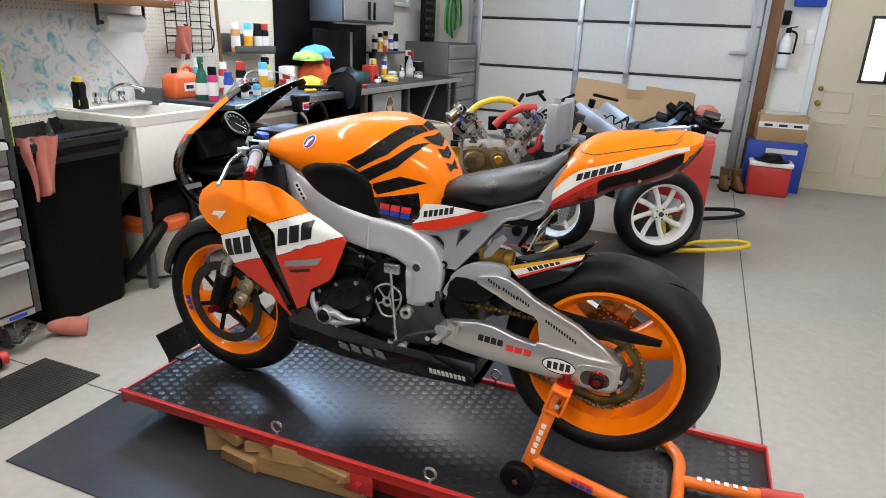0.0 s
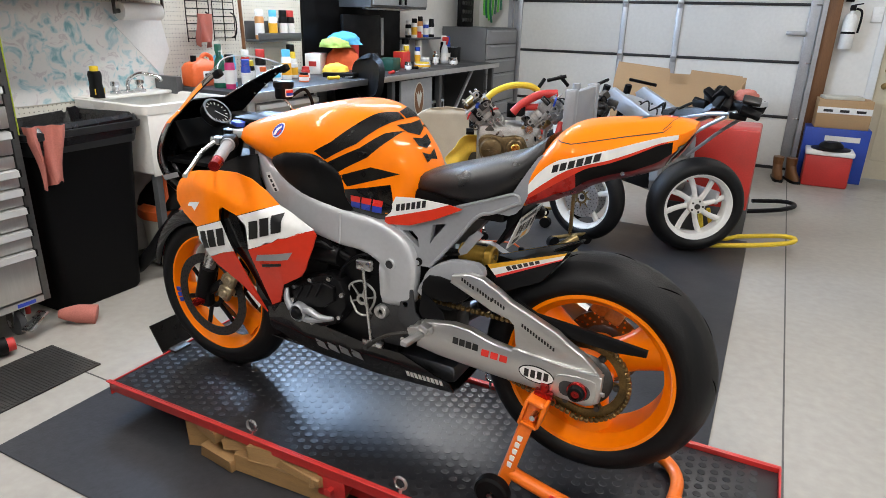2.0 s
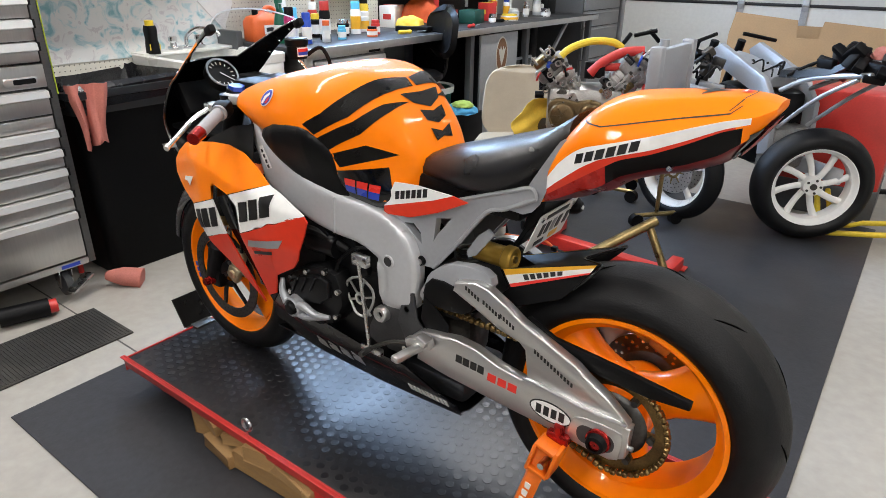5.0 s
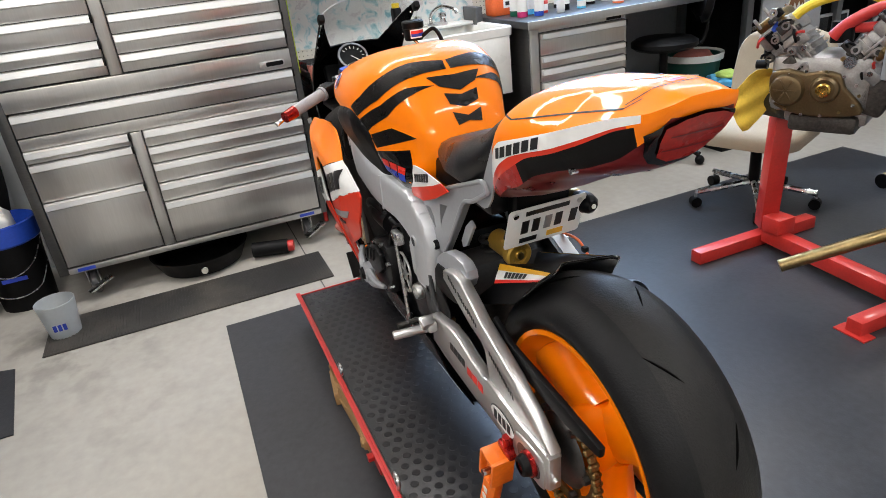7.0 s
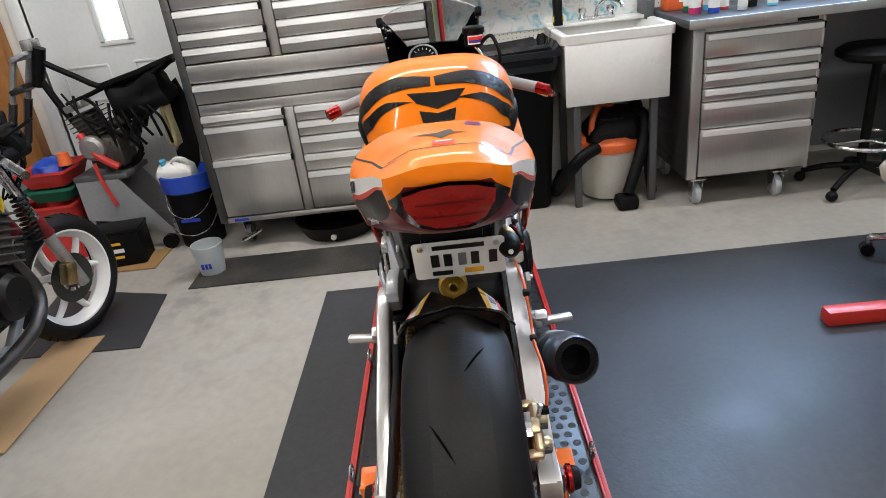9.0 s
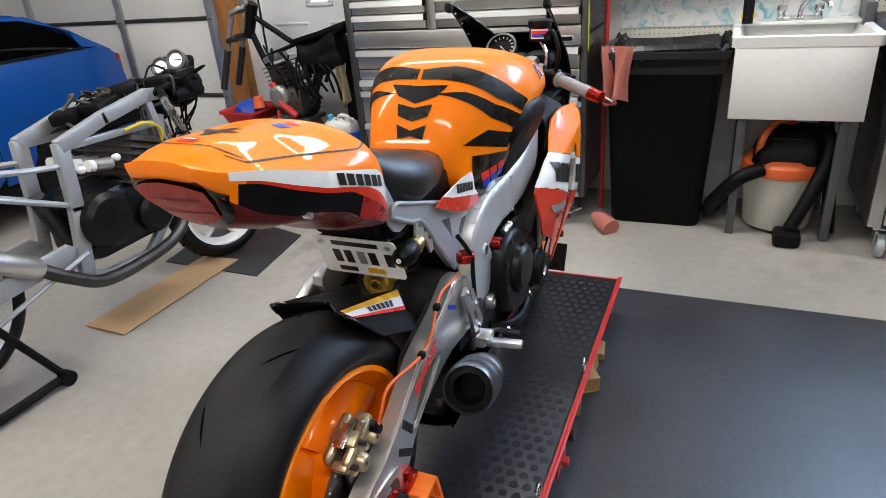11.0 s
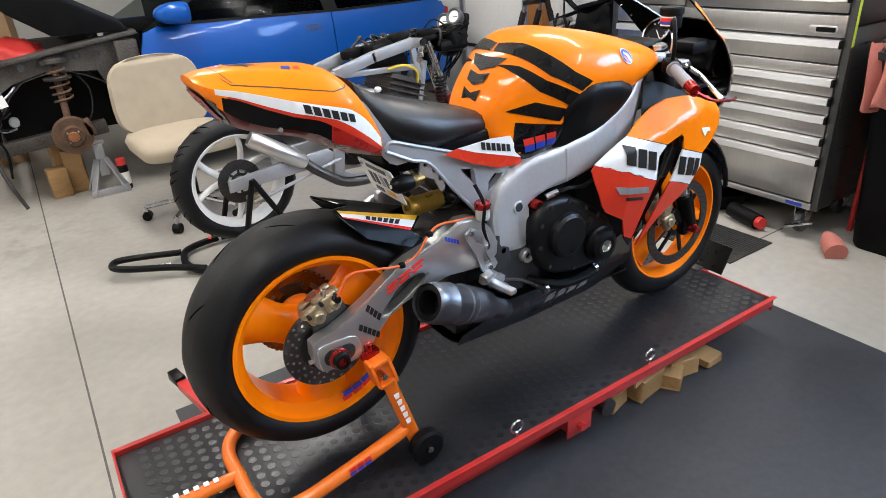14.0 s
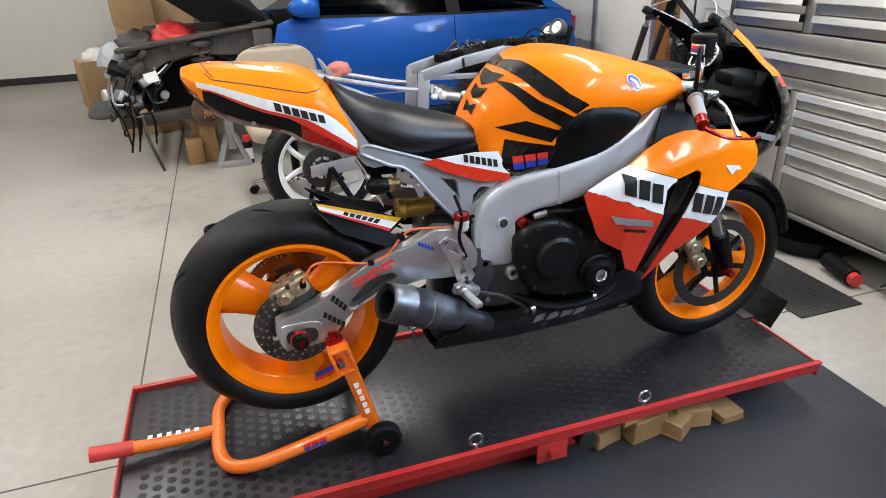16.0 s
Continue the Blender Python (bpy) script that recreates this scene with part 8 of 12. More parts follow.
# shop vacuum under the sink
vc = thing("shop_vacuum", "orange and black shop vacuum with a cream drum and hose", "vacuum cleaner")
VC = Vector((-2.76, 0.95, 0))
part("drum", lathe(bmesh.new(), [(0.001, 0.02), (0.15, 0.02), (0.155, 0.03), (0.175, 0.29), (0.185, 0.295), (0.185, 0.315), (0.001, 0.32)], VC, "z", 36), CREAM_PLASTIC, vc)
part("collar", lathe(bmesh.new(), [(0.19, 0.3), (0.195, 0.31), (0.19, 0.35), (0.16, 0.38), (0.001, 0.385)], VC, "z", 36), ORANGE_PLASTIC, vc)
rings = [[VC + Vector((x + dx, y + dy, z)) for x, y in rounded(w, d, 0.05)] for z, w, d, dx, dy in ((0.365, 0.3, 0.3, 0, 0), (0.42, 0.29, 0.28, 0, 0.01), (0.47, 0.24, 0.23, -0.01, 0.03), (0.51, 0.17, 0.18, -0.02, 0.05), (0.522, 0.1, 0.1, -0.02, 0.05))]
part("motor_head", loft(rings), BLACK_PLASTIC, vc)
for k in range(5):
    part("vent_slot", box(bmesh.new(), VC + Vector((0.142 - 0.012 * k, 0.0, 0.4 + 0.02 * k)), (0.02, 0.14, 0.006), None, 0.002), BLACK_GLOSS, vc)
part("carry_handle", tube(bmesh.new(), [VC + Vector((0.1, -0.12, 0.37)), VC + Vector((0.08, -0.11, 0.48)), VC + Vector((0.0, -0.04, 0.545)), VC + Vector((-0.05, 0.05, 0.5))], 0.018, 10), ORANGE_PLASTIC, vc)
bm = tube(bmesh.new(), [VC + Vector((0.15, -0.1, 0.34)), VC + Vector((0.19, -0.2, 0.3)), VC + Vector((0.14, -0.3, 0.16)), VC + Vector((0.02, -0.32, 0.06)), VC + Vector((-0.15, -0.25, 0.1))], 0.036, 12, 8)
part("hose", bm, BLACK_PLASTIC, vc)
bm = tube(bmesh.new(), [VC + Vector((0.0, 0.12, 0.5)), VC + Vector((0.08, 0.18, 0.47)), VC + Vector((0.17, 0.14, 0.3)), VC + Vector((0.24, 0.05, 0.08))], 0.032, 12, 8)
part("wand", bm, BLACK_PLASTIC, vc)
part("nozzle", boxx(-2.57, -2.45, 0.93, 1.05, 0.0, 0.075, 0.02), BLACK_PLASTIC, vc)
bm = tube(bmesh.new(), [(-2.66, 1.18, 0.02), (-2.7, 1.15, 0.3), (-2.78, 1.1, 0.58)], 0.03, 10, 4)
whole("floor_tool", bm, BLACK_PLASTIC, "black vacuum extension tool leaning under the sink", "vacuum tool")

# roller cabinet and long bench
rc = thing("roller_cabinet", "stainless roller cabinet with seven drawers under the bench", "tool cabinet")
CX = -2.425
part("body", boxx(-3.06, CX - 0.021, 1.29, 1.945, 0.155, 0.955, 0.004), STAINLESS_DK, rc)
part("face_frame", boxx(CX - 0.021, CX - 0.002, 1.292, 1.345, 0.155, 0.955, 0.003), STAINLESS, rc)
part("face_frame", boxx(CX - 0.021, CX - 0.002, 1.925, 1.943, 0.155, 0.955, 0.003), STAINLESS, rc)
part("top_rail", boxx(CX - 0.021, CX - 0.002, 1.345, 1.925, 0.925, 0.955, 0.003), STAINLESS, rc)
part("badge", boxx(CX - 0.002, CX + 0.002, 1.8, 1.9, 0.93, 0.95), BLACK_SATIN, rc)
zs = (0.92, 0.795, 0.722, 0.645, 0.575, 0.43, 0.165)
for z1, z0 in zip(zs, zs[1:]):
    drawer(rc, CX, 1.35, 1.922, z0 + 0.005, z1)
for y in (1.36, 1.80):
    for x in (-2.47, -2.98):
        caster(rc, x, y, 0.155, 0.058, CLOUDY)
bench = thing("workbench", "long dark-topped workbench with a steel edge", "workbench")
part("worktop", boxx(-3.095, -2.37, 1.245, 4.98, 0.957, 0.997, 0.005), BENCH_TOP, bench)
part("front_edge", boxx(-2.37, -2.36, 1.245, 4.98, 0.955, 0.999, 0.002), STAINLESS, bench)
part("end_curb", boxx(-3.09, -2.9, 1.2, 1.243, 0.955, 1.06, 0.003), GREY_STEEL, bench)
for y in (2.9, 3.72, 4.93):
    part("leg", boxx(-2.46, -2.41, y - 0.025, y + 0.025, 0, 0.957, 0.003), GREY_STEEL, bench)
    part("leg", boxx(-3.05, -3.0, y - 0.025, y + 0.025, 0, 0.957, 0.003), GREY_STEEL, bench)
part("brace", tube(bmesh.new(), [(-2.5, 3.9, 0.3), (-2.5, 4.6, 0.95)], 0.018, 8, 1), GALV, bench)
part("modesty_panel", boxx(-3.09, -3.07, 1.95, 2.96, 0.05, 0.95), LIGHT_GREY, bench)
part("modesty_panel", boxx(-3.09, -3.07, 3.5, 4.98, 0.05, 0.95), BLACK_SATIN, bench)
uc = thing("bench_cabinet", "grey steel cabinet under the bench with an oval emblem", "cabinet")
# black body stands in for the shade under the bench; the door keeps its grey
part("body", boxx(-3.05, -2.40, 2.96, 3.5, 0.08, 0.95, 0.004), BLACK_SATIN, uc)
d = part("door", boxx(-2.398, -2.378, 2.965, 3.495, 0.09, 0.945, 0.004), LIGHT_GREY, uc)
part("emblem", slab(bmesh.new(), ellipse(3.26, 0.78, 0.085, 0.14, 30), -2.3778, -2.3765, axis="x"), CREAM_PLASTIC, d, "brown and cream oval emblem")
part("emblem", slab(bmesh.new(), ellipse(3.26, 0.78, 0.075, 0.128, 30), -2.3764, -2.3755, axis="x"), DARK_POST, d)
part("emblem", slab(bmesh.new(), [(3.260, 0.700), (3.285, 0.750), (3.315, 0.840), (3.290, 0.820), (3.280, 0.850), (3.260, 0.810), (3.240, 0.850), (3.230, 0.820), (3.205, 0.840), (3.235, 0.750)], -2.3754, -2.3748, axis="x"), CREAM_PLASTIC, d)
cr = thing("laptop", "open grey laptop leaning under the bench", "laptop")
part("lid", boxx(-2.46, -2.44, 3.56, 3.86, 0.5, 0.72, 0.004), LIGHT_GREY, cr)
part("screen", boxx(-2.4398, -2.4385, 3.58, 3.84, 0.52, 0.7), BLACK_GLOSS, cr)
part("base", boxx(-2.7, -2.44, 3.56, 3.86, 0.475, 0.498, 0.004), LIGHT_GREY, cr)
whole("storage_crate", boxx(-2.9, -2.45, 3.55, 3.88, 0.0, 0.474, 0.01), GREY_STEEL, "dark grey box under the workbench", "box")

# tower of drawers at the bench's end
tw = thing("drawer_tower", "grey steel drawer tower at the end of the bench", "drawer unit")
part("body", boxx(-3.09, -2.565, 5.05, 5.95, 0.0, 1.345, 0.004), GREY_STEEL, tw)
zz = np.linspace(0.06, 1.33, 9)
for z0, z1 in zip(zz, zz[1:]):
    d = part("drawer", boxx(-2.565, -2.545, 5.07, 5.93, z0 + 0.006, z1 - 0.006, 0.004), LIGHT_GREY, tw)
    part("drawer_pull", boxx(-2.545, -2.53, 5.12, 5.88, z1 - 0.03, z1 - 0.018, 0.003), GALV, d)
hs = thing("garden_hose", "coiled bright green hose hanging over the drawer tower", "hose")
for k in range(4):
    a0 = 0.1 * k
    part("coil", tube(bmesh.new(), [(-2.85 + 0.03 * k, 5.75 + (0.13 + 0.01 * k) * math.cos(a), 1.62 + (0.26 + 0.008 * k) * math.sin(a)) for a in np.linspace(-0.6 + a0, math.pi + 0.6 + a0, 12)], 0.013, 8), GREEN_PLASTIC if k % 2 else M("lime_hose", (0.12, 0.5, 0.05), 0.4), hs)
sc = thing("socket_case", "open black moulded socket set case standing upright", "tool case")
part("shell", boxx(-2.95, -2.9, 5.12, 5.45, 1.346, 1.85, 0.01), BLACK_PLASTIC, sc)
for i in range(4):
    for j in range(5):
        part("socket", cyl(bmesh.new(), (-2.9, 5.16 + 0.065 * i, 1.42 + 0.085 * j), (-2.885, 5.16 + 0.065 * i, 1.42 + 0.085 * j), 0.02, n=10), DARK_STEEL, sc)

# wall behind the bench: pegboard, map, shelf, racks, cabinets
pb = thing("pegboard_panel", "cream perforated pegboard on the wall behind sink and bench", "pegboard", kind="structure")
part("board", boxx(XW + 0.001, XW + 0.012, 0.05, 3.1, 0.9, 1.72), PEGBOARD, pb)
hole, hf = [], []
for i in range(116):
    for j in range(32):
        cy, cz = 0.08 + 0.0254 * i, 0.92 + 0.0254 * j
        k = len(hole)
        hole += [(XW + 0.0126, cy + 0.0032 * math.cos(a), cz + 0.0032 * math.sin(a)) for a in (math.pi * q / 3 for q in range(6))]
        hf.append(tuple(range(k, k + 6)))
me = bpy.data.meshes.new("peg_holes")
me.from_pydata(hole, [], hf)
me.materials.append(SEAM)
ph = new("peg_holes", me)
ph.parent = pb
tagged(ph, "small dark peg holes", kind="stuff")


def map_material():
    m = bpy.data.materials.new("faded_map")
    m.use_nodes = True
    n, l = m.node_tree.nodes, m.node_tree.links
    tc, ns, rp = n.new("ShaderNodeTexCoord"), n.new("ShaderNodeTexNoise"), n.new("ShaderNodeValToRGB")
    ns.inputs["Scale"].default_value, ns.inputs["Detail"].default_value, ns.inputs["Distortion"].default_value = 13.0, 10, 0.9
    cr = rp.color_ramp
    cr.elements[0].position, cr.elements[0].color = 0.33, (0.22, 0.45, 0.5, 1)
    cr.elements[1].position, cr.elements[1].color = 0.47, (0.74, 0.75, 0.73, 1)
    for pos, c in ((0.41, (0.52, 0.66, 0.68, 1)), (0.58, (0.76, 0.76, 0.74, 1)), (0.63, (0.6, 0.57, 0.58, 1)), (0.68, (0.74, 0.73, 0.71, 1))):
        e = cr.elements.new(pos)
        e.color = c
    l.new(tc.outputs["Object"], ns.inputs["Vector"])
    l.new(ns.outputs[0], rp.inputs[0])
    l.new(rp.outputs[0], n["Principled BSDF"].inputs["Base Color"])
    n["Principled BSDF"].inputs["Roughness"].default_value = 0.6
    return m


mp = boxx(XW + 0.013, XW + 0.016, 0.08, 1.27, 0.955, 1.47)
whole("wall_map", mp, map_material(), "faded pale blue and grey map pinned to the pegboard", "map")
whole("map_corner", slab(bmesh.new(), [(1.27, 1.47), (0.96, 1.36), (1.25, 1.06), (1.33, 1.2)], XW + 0.017, XW + 0.021, axis="x"), WHITE_DECAL, "white curled corner of paper over the map", "paper")
sh = thing("wall_shelf", "dusty brown wooden shelf above the sink", "shelf")
part("shelf_board", boxx(XW + 0.013, -2.78, -0.1, 1.26, 1.53, 1.555, 0.004), DARK_POST, sh)
part("front_lip", boxx(-2.785, -2.775, -0.1, 1.26, 1.515, 1.555, 0.002), DARK_POST, sh)
pr = thing("paper_towel", "white paper towel roll on a holder under the shelf", "paper towel")
part("roll", cyl(bmesh.new(), (-2.97, 0.93, 1.425), (-2.97, 1.19, 1.425), 0.048, n=28), WHITE_DECAL, pr)
part("spindle", cyl(bmesh.new(), (-2.97, 0.9, 1.425), (-2.97, 1.22, 1.425), 0.012, n=12), DARK_STEEL, pr)
for y in (0.9, 1.22):
    part("bracket", boxx(-2.98, -2.96, y - 0.004, y + 0.004, 1.41, 1.53, 0.001), DARK_STEEL, pr)
wr = thing("wire_rack", "black wire grid rack hanging on the pegboard", "wire rack")
for y0 in (1.46, 1.68):
    for k in range(9):
        part("wire", cyl(bmesh.new(), (-3.05, y0, 1.27 + 0.045 * k), (-3.05, y0 + 0.19, 1.27 + 0.045 * k), 0.0028, n=6), BLACK_SATIN, wr)
    for y in (y0, y0 + 0.095, y0 + 0.19):
        part("wire", cyl(bmesh.new(), (-3.05, y, 1.25), (-3.05, y, 1.72), 0.0035, n=6), BLACK_SATIN, wr)
    part("hook", tube(bmesh.new(), [(-3.04, y0 + 0.15, 1.27), (-3.0, y0 + 0.15, 1.3), (-3.0, y0 + 0.15, 1.4), (-3.04, y0 + 0.15, 1.43)], 0.005, 6), BLACK_SATIN, wr)
part("standoff", boxx(-3.087, -3.05, 1.55, 1.56, 1.5, 1.51), BLACK_SATIN, wr)
cloth("rag", pose(-3.0, 1.56, 1.42, 0, 0, 90), 0.16, 0.19, PINK_CLOTH, "faded red shop rag hung on the wire rack", "rag", 0.03, 5)
cloth("rag", pose(-3.0, 1.55, 1.75, 0, 0, 90), 0.17, 0.18, PINK_CLOTH, "faded red shop rag hung high on the rack", "rag", 0.03, 8)
whole("grease_gun_hose", cyl(bmesh.new(), (-3.0, 1.9, 1.0), (-3.0, 1.87, 1.7), 0.012, n=10), DARK_POST, "brown rod standing on the bench against the wall", "rod")
gs = thing("can_shelf", "small grey wall shelf with a slotted front", "shelf")
part("tray", boxx(XW + 0.013, -2.96, 2.0, 2.46, 1.24, 1.256, 0.002), GREY_STEEL, gs)
part("lip", boxx(-2.965, -2.955, 2.0, 2.46, 1.256, 1.30, 0.002), GREY_STEEL, gs)
part("back_plate", boxx(XW + 0.0135, XW + 0.02, 2.0, 2.46, 1.256, 1.38, 0.002), GREY_STEEL, gs)


def spray_can(x, y, z, r, h, body, cap, label, group="bottles and cans"):
    ob = thing("spray_can", label, "spray can", group, at=pose(x, y, z))
    part("can", lathe(bmesh.new(), [(0.001, 0), (r, 0), (r, h * 0.72), (r * 0.8, h * 0.78), (r * 0.6, h * 0.79)], (0, 0, 0), "z", 20), body, ob)
    part("cap", lathe(bmesh.new(), [(r * 0.86, h * 0.77), (r * 0.86, h * 0.98), (r * 0.78, h), (0.001, h)], (0, 0, 0), "z", 20), cap, ob)
    part("label_band", lathe(bmesh.new(), [(r * 1.01, h * 0.15), (r * 1.01, h * 0.55)], (0, 0, 0), "z", 20), WHITE_DECAL if body is not WHITE_PAINT else YELLOW_DECAL, ob)
    return ob


SC_ORANGE = M("orange_can", (0.55, 0.25, 0.08), 0.4)
for y, b, c, lab in ((2.08, SC_ORANGE, WHITE_PAINT, "orange and white aerosol can on the wall shelf"), (2.22, WHITE_PAINT, CYAN, "white aerosol can with a light blue cap"), (2.33, BLACK_PLASTIC, BLACK_PLASTIC, "black aerosol can on the wall shelf"), (2.41, BLACK_PLASTIC, RED_PLASTIC, "dark aerosol can with a red cap")):
    spray_can(-3.02, y, 1.2565, 0.032, 0.2, b, c, lab)


def jug(at, s, body, cap, label, name="jug"):
    ob = thing(name, label, "jug", at=at)
    rings = [[(x, y, z * s) for x, y in rounded(w * s, d * s, 0.03 * s)] for z, w, d in ((0, 0.13, 0.24), (0.012, 0.14, 0.25), (0.12, 0.14, 0.25), (0.15, 0.12, 0.21), (0.17, 0.07, 0.1), (0.185, 0.045, 0.045))]
    part("body", loft(rings), body, ob)
    part("handle", tube(bmesh.new(), [(0, 0.1 * s, 0.13 * s), (0, 0.095 * s, 0.185 * s), (0, 0.04 * s, 0.205 * s), (0, 0.0, 0.175 * s)], 0.014 * s, 8), body, ob)
    part("cap", cyl(bmesh.new(), (0, -0.06 * s, 0.16 * s), (0, -0.06 * s, 0.2 * s), 0.02 * s, n=14), cap, ob)
    part("label_band", boxx(0.0705 * s, 0.072 * s, -0.05 * s, 0.05 * s, 0.045 * s, 0.1 * s), WHITE_DECAL, ob)
    part("logo_bar", boxx(0.0722 * s, 0.073 * s, -0.035 * s, 0.035 * s, 0.06 * s, 0.085 * s), BLACK_DECAL, ob)
    return ob


jug(pose(-2.9, 1.40, 0.998), 0.9, ORANGE_PLASTIC, BLACK_PLASTIC, "orange jug of hand soap with a white label")


def trigger_bottle(at, body, top, label, liquid=None):
    ob = thing("spray_bottle", label, "spray bottle", "bottles and cans", at=at)
    part("body", lathe(bmesh.new(), [(0.001, 0), (0.04, 0), (0.042, 0.01), (0.04, 0.1), (0.03, 0.15), (0.014, 0.19), (0.014, 0.21)], (0, 0, 0), "z", 20), body, ob)
    bm = box(bmesh.new(), (0.01, 0, 0.235), (0.075, 0.025, 0.04), None, 0.006)
    box(bm, (0.035, 0, 0.205), (0.012, 0.018, 0.05), Euler((0, radians(20), 0)).to_matrix(), 0.003)
    part("trigger", bm, top, ob)
    part("label_band", lathe(bmesh.new(), [(0.0418, 0.03), (0.0408, 0.1)], (0, 0, 0), "z", 20), WHITE_DECAL, ob)
    return ob


trigger_bottle(pose(-2.72, 1.38, 0.998, 0, 0, -60), GREEN_PLASTIC, GREEN_PLASTIC, "green trigger spray bottle with a white label")
trigger_bottle(pose(-2.75, 4.45, 0.998, 0, 0, -20), CLOUDY, RED_PLASTIC, "clear spray bottle with a red trigger on the bench")
MAGENTA = M("magenta_can", (0.5, 0.03, 0.15), 0.35)
for x, y, r, h, b, c, lab in ((-2.62, 1.36, 0.03, 0.2, MAGENTA, BLACK_PLASTIC, "pink aerosol can on the bench"), (-2.57, 1.44, 0.028, 0.17, BLUE_PLASTIC, BLUE_PLASTIC, "blue bottle on the bench edge"), (-2.70, 1.46, 0.026, 0.19, CYAN, CYAN, "light blue aerosol can on the bench"),
                          (-2.65, 1.66, 0.033, 0.22, BLACK_PLASTIC, RED_PLASTIC, "black aerosol can with a red cap on the bench"), (-2.78, 2.06, 0.034, 0.2, WHITE_PAINT, CYAN, "white aerosol can with a blue cap on the bench"), (-2.9, 1.55, 0.03, 0.23, CYAN, WHITE_PAINT, "light blue can behind the sprayer"),
                          (-2.66, 1.53, 0.022, 0.09, RED_PLASTIC, CLOUDY, "small red bottle on the bench"), (-2.6, 1.75, 0.026, 0.08, CYAN, CYAN, "short cyan jar on the bench"), (-2.85, 2.2, 0.045, 0.13, WHITE_PAINT, WHITE_PAINT, "white plastic tub on the bench"),
                          (-2.95, 4.0, 0.04, 0.24, WHITE_PAINT, BLACK_PLASTIC, "white bottle near the monitor"), (-2.9, 4.72, 0.035, 0.26, BLACK_PLASTIC, WHITE_PAINT, "dark bottle on the bench"), (-2.93, 4.85, 0.04, 0.25, BLUE_PLASTIC, BLUE_PLASTIC, "blue bottle on the bench"),
                          (-3.0, 4.35, 0.035, 0.3, CREAM_PLASTIC, RED_PLASTIC, "cream bottle with a red cap on the bench"), (-2.7, 3.95, 0.05, 0.08, CLOUDY, WHITE_PAINT, "shallow translucent tub on the bench"), (-2.72, 4.2, 0.03, 0.13, STEEL, STEEL, "small steel can on the bench")):
    spray_can(x, y, 0.998, r, h, b, c, lab)


def plain_box(name, at, s, m, label, cat, tape=None):
    ob = thing(name, label, cat, at=at)
    part("carton", box(bmesh.new(), (0, 0, s[2] / 2), s, None, 0.004), m, ob)
    if tape:
        part("tape", box(bmesh.new(), (0, 0, s[2] + 0.0006), (s[0] * 0.98, 0.05, 0.0012)), tape, ob)
        part("print_bar", box(bmesh.new(), (0, -s[1] / 2 - 0.0006, s[2] * 0.5), (s[0] * 0.5, 0.0012, s[2] * 0.25)), tape, ob)
    return ob


plain_box("carton", pose(-2.7, 3.3, 0.998, 0, 0, 12), (0.14, 0.2, 0.1), DKGREEN_BIN, "dark green cardboard box on the bench", "box")
plain_box("carton", pose(-2.75, 3.6, 0.998, 0, 0, -8), (0.12, 0.1, 0.14), RED_PLASTIC, "red and yellow parts box on the bench", "box", YELLOW)
plain_box("carton", pose(-2.8, 4.68, 0.998, 0, 0, 6), (0.16, 0.2, 0.15), BLACK_SATIN, "black box with a white label on the bench", "box", WHITE_DECAL)
plain_box("parts_tray", pose(-2.62, 2.55, 0.998, 0, 0, 15), (0.24, 0.34, 0.035), BLACK_PLASTIC, "black parts tray on the bench", "tray")
plain_box("carton", pose(-2.95, 2.62, 0.998, 0, 0, 20), (0.12, 0.2, 0.15), WHITE_PAINT, "white crumpled carton on the bench", "box", RED_PLASTIC)
plain_box("carton", pose(-2.9, 2.95, 0.998, 0, 0, -14), (0.05, 0.24, 0.26), RED_PLASTIC, "red folder standing on the bench", "folder")

for x, y, r, h, b, c, lab in ((-2.56, 1.58, 0.024, 0.12, CLOUDY, ORANGE_PLASTIC, "clear bottle with an orange cap on the bench"), (-2.8, 1.72, 0.03, 0.14, BLACK_PLASTIC, YELLOW, "black can with a yellow cap on the bench"), (-2.74, 1.9, 0.04, 0.1, BLACK_SATIN, STEEL, "black jar with a steel lid on the bench"),
                          (-2.58, 2.0, 0.034, 0.06, ORANGE_PLASTIC, BLACK_PLASTIC, "short orange tub on the bench"), (-2.66, 2.12, 0.03, 0.09, RED_PLASTIC, RED_PLASTIC, "red tub on the bench"), (-2.93, 1.82, 0.03, 0.2, RED_PLASTIC, WHITE_PAINT, "red aerosol can with a white cap on the bench"),
                          (-2.98, 2.35, 0.035, 0.22, YELLOW, BLACK_PLASTIC, "yellow bottle with a black cap on the bench"), (-2.86, 2.78, 0.035, 0.15, ORANGE_PLASTIC, WHITE_PAINT, "orange bottle with a white cap on the bench"), (-2.62, 2.86, 0.04, 0.05, BRASS, BRASS, "shallow brass coloured tin on the bench"),
                          (-2.7, 3.06, 0.03, 0.11, WHITE_PAINT, RED_PLASTIC, "white bottle with a red cap on the bench"), (-2.95, 3.15, 0.03, 0.2, BLACK_PLASTIC, BLACK_PLASTIC, "black aerosol can on the bench"), (-2.58, 3.42, 0.03, 0.07, STEEL, STEEL, "low steel tin on the bench"),
                          (-2.62, 3.75, 0.075, 0.05, WHITE_PAINT, YELLOW, "white bowl with a yellow lid on the bench"), (-2.85, 3.85, 0.03, 0.18, RED_PLASTIC, YELLOW, "red bottle with a yellow cap on the bench"), (-2.6, 4.35, 0.045, 0.07, STEEL, STEEL, "steel cup on the bench"), (-2.88, 4.12, 0.03, 0.16, WHITE_PAINT, BLUE_PLASTIC, "white bottle with a blue cap on the bench")):
    spray_can(x, y, 0.998, r, h, b, c, lab)
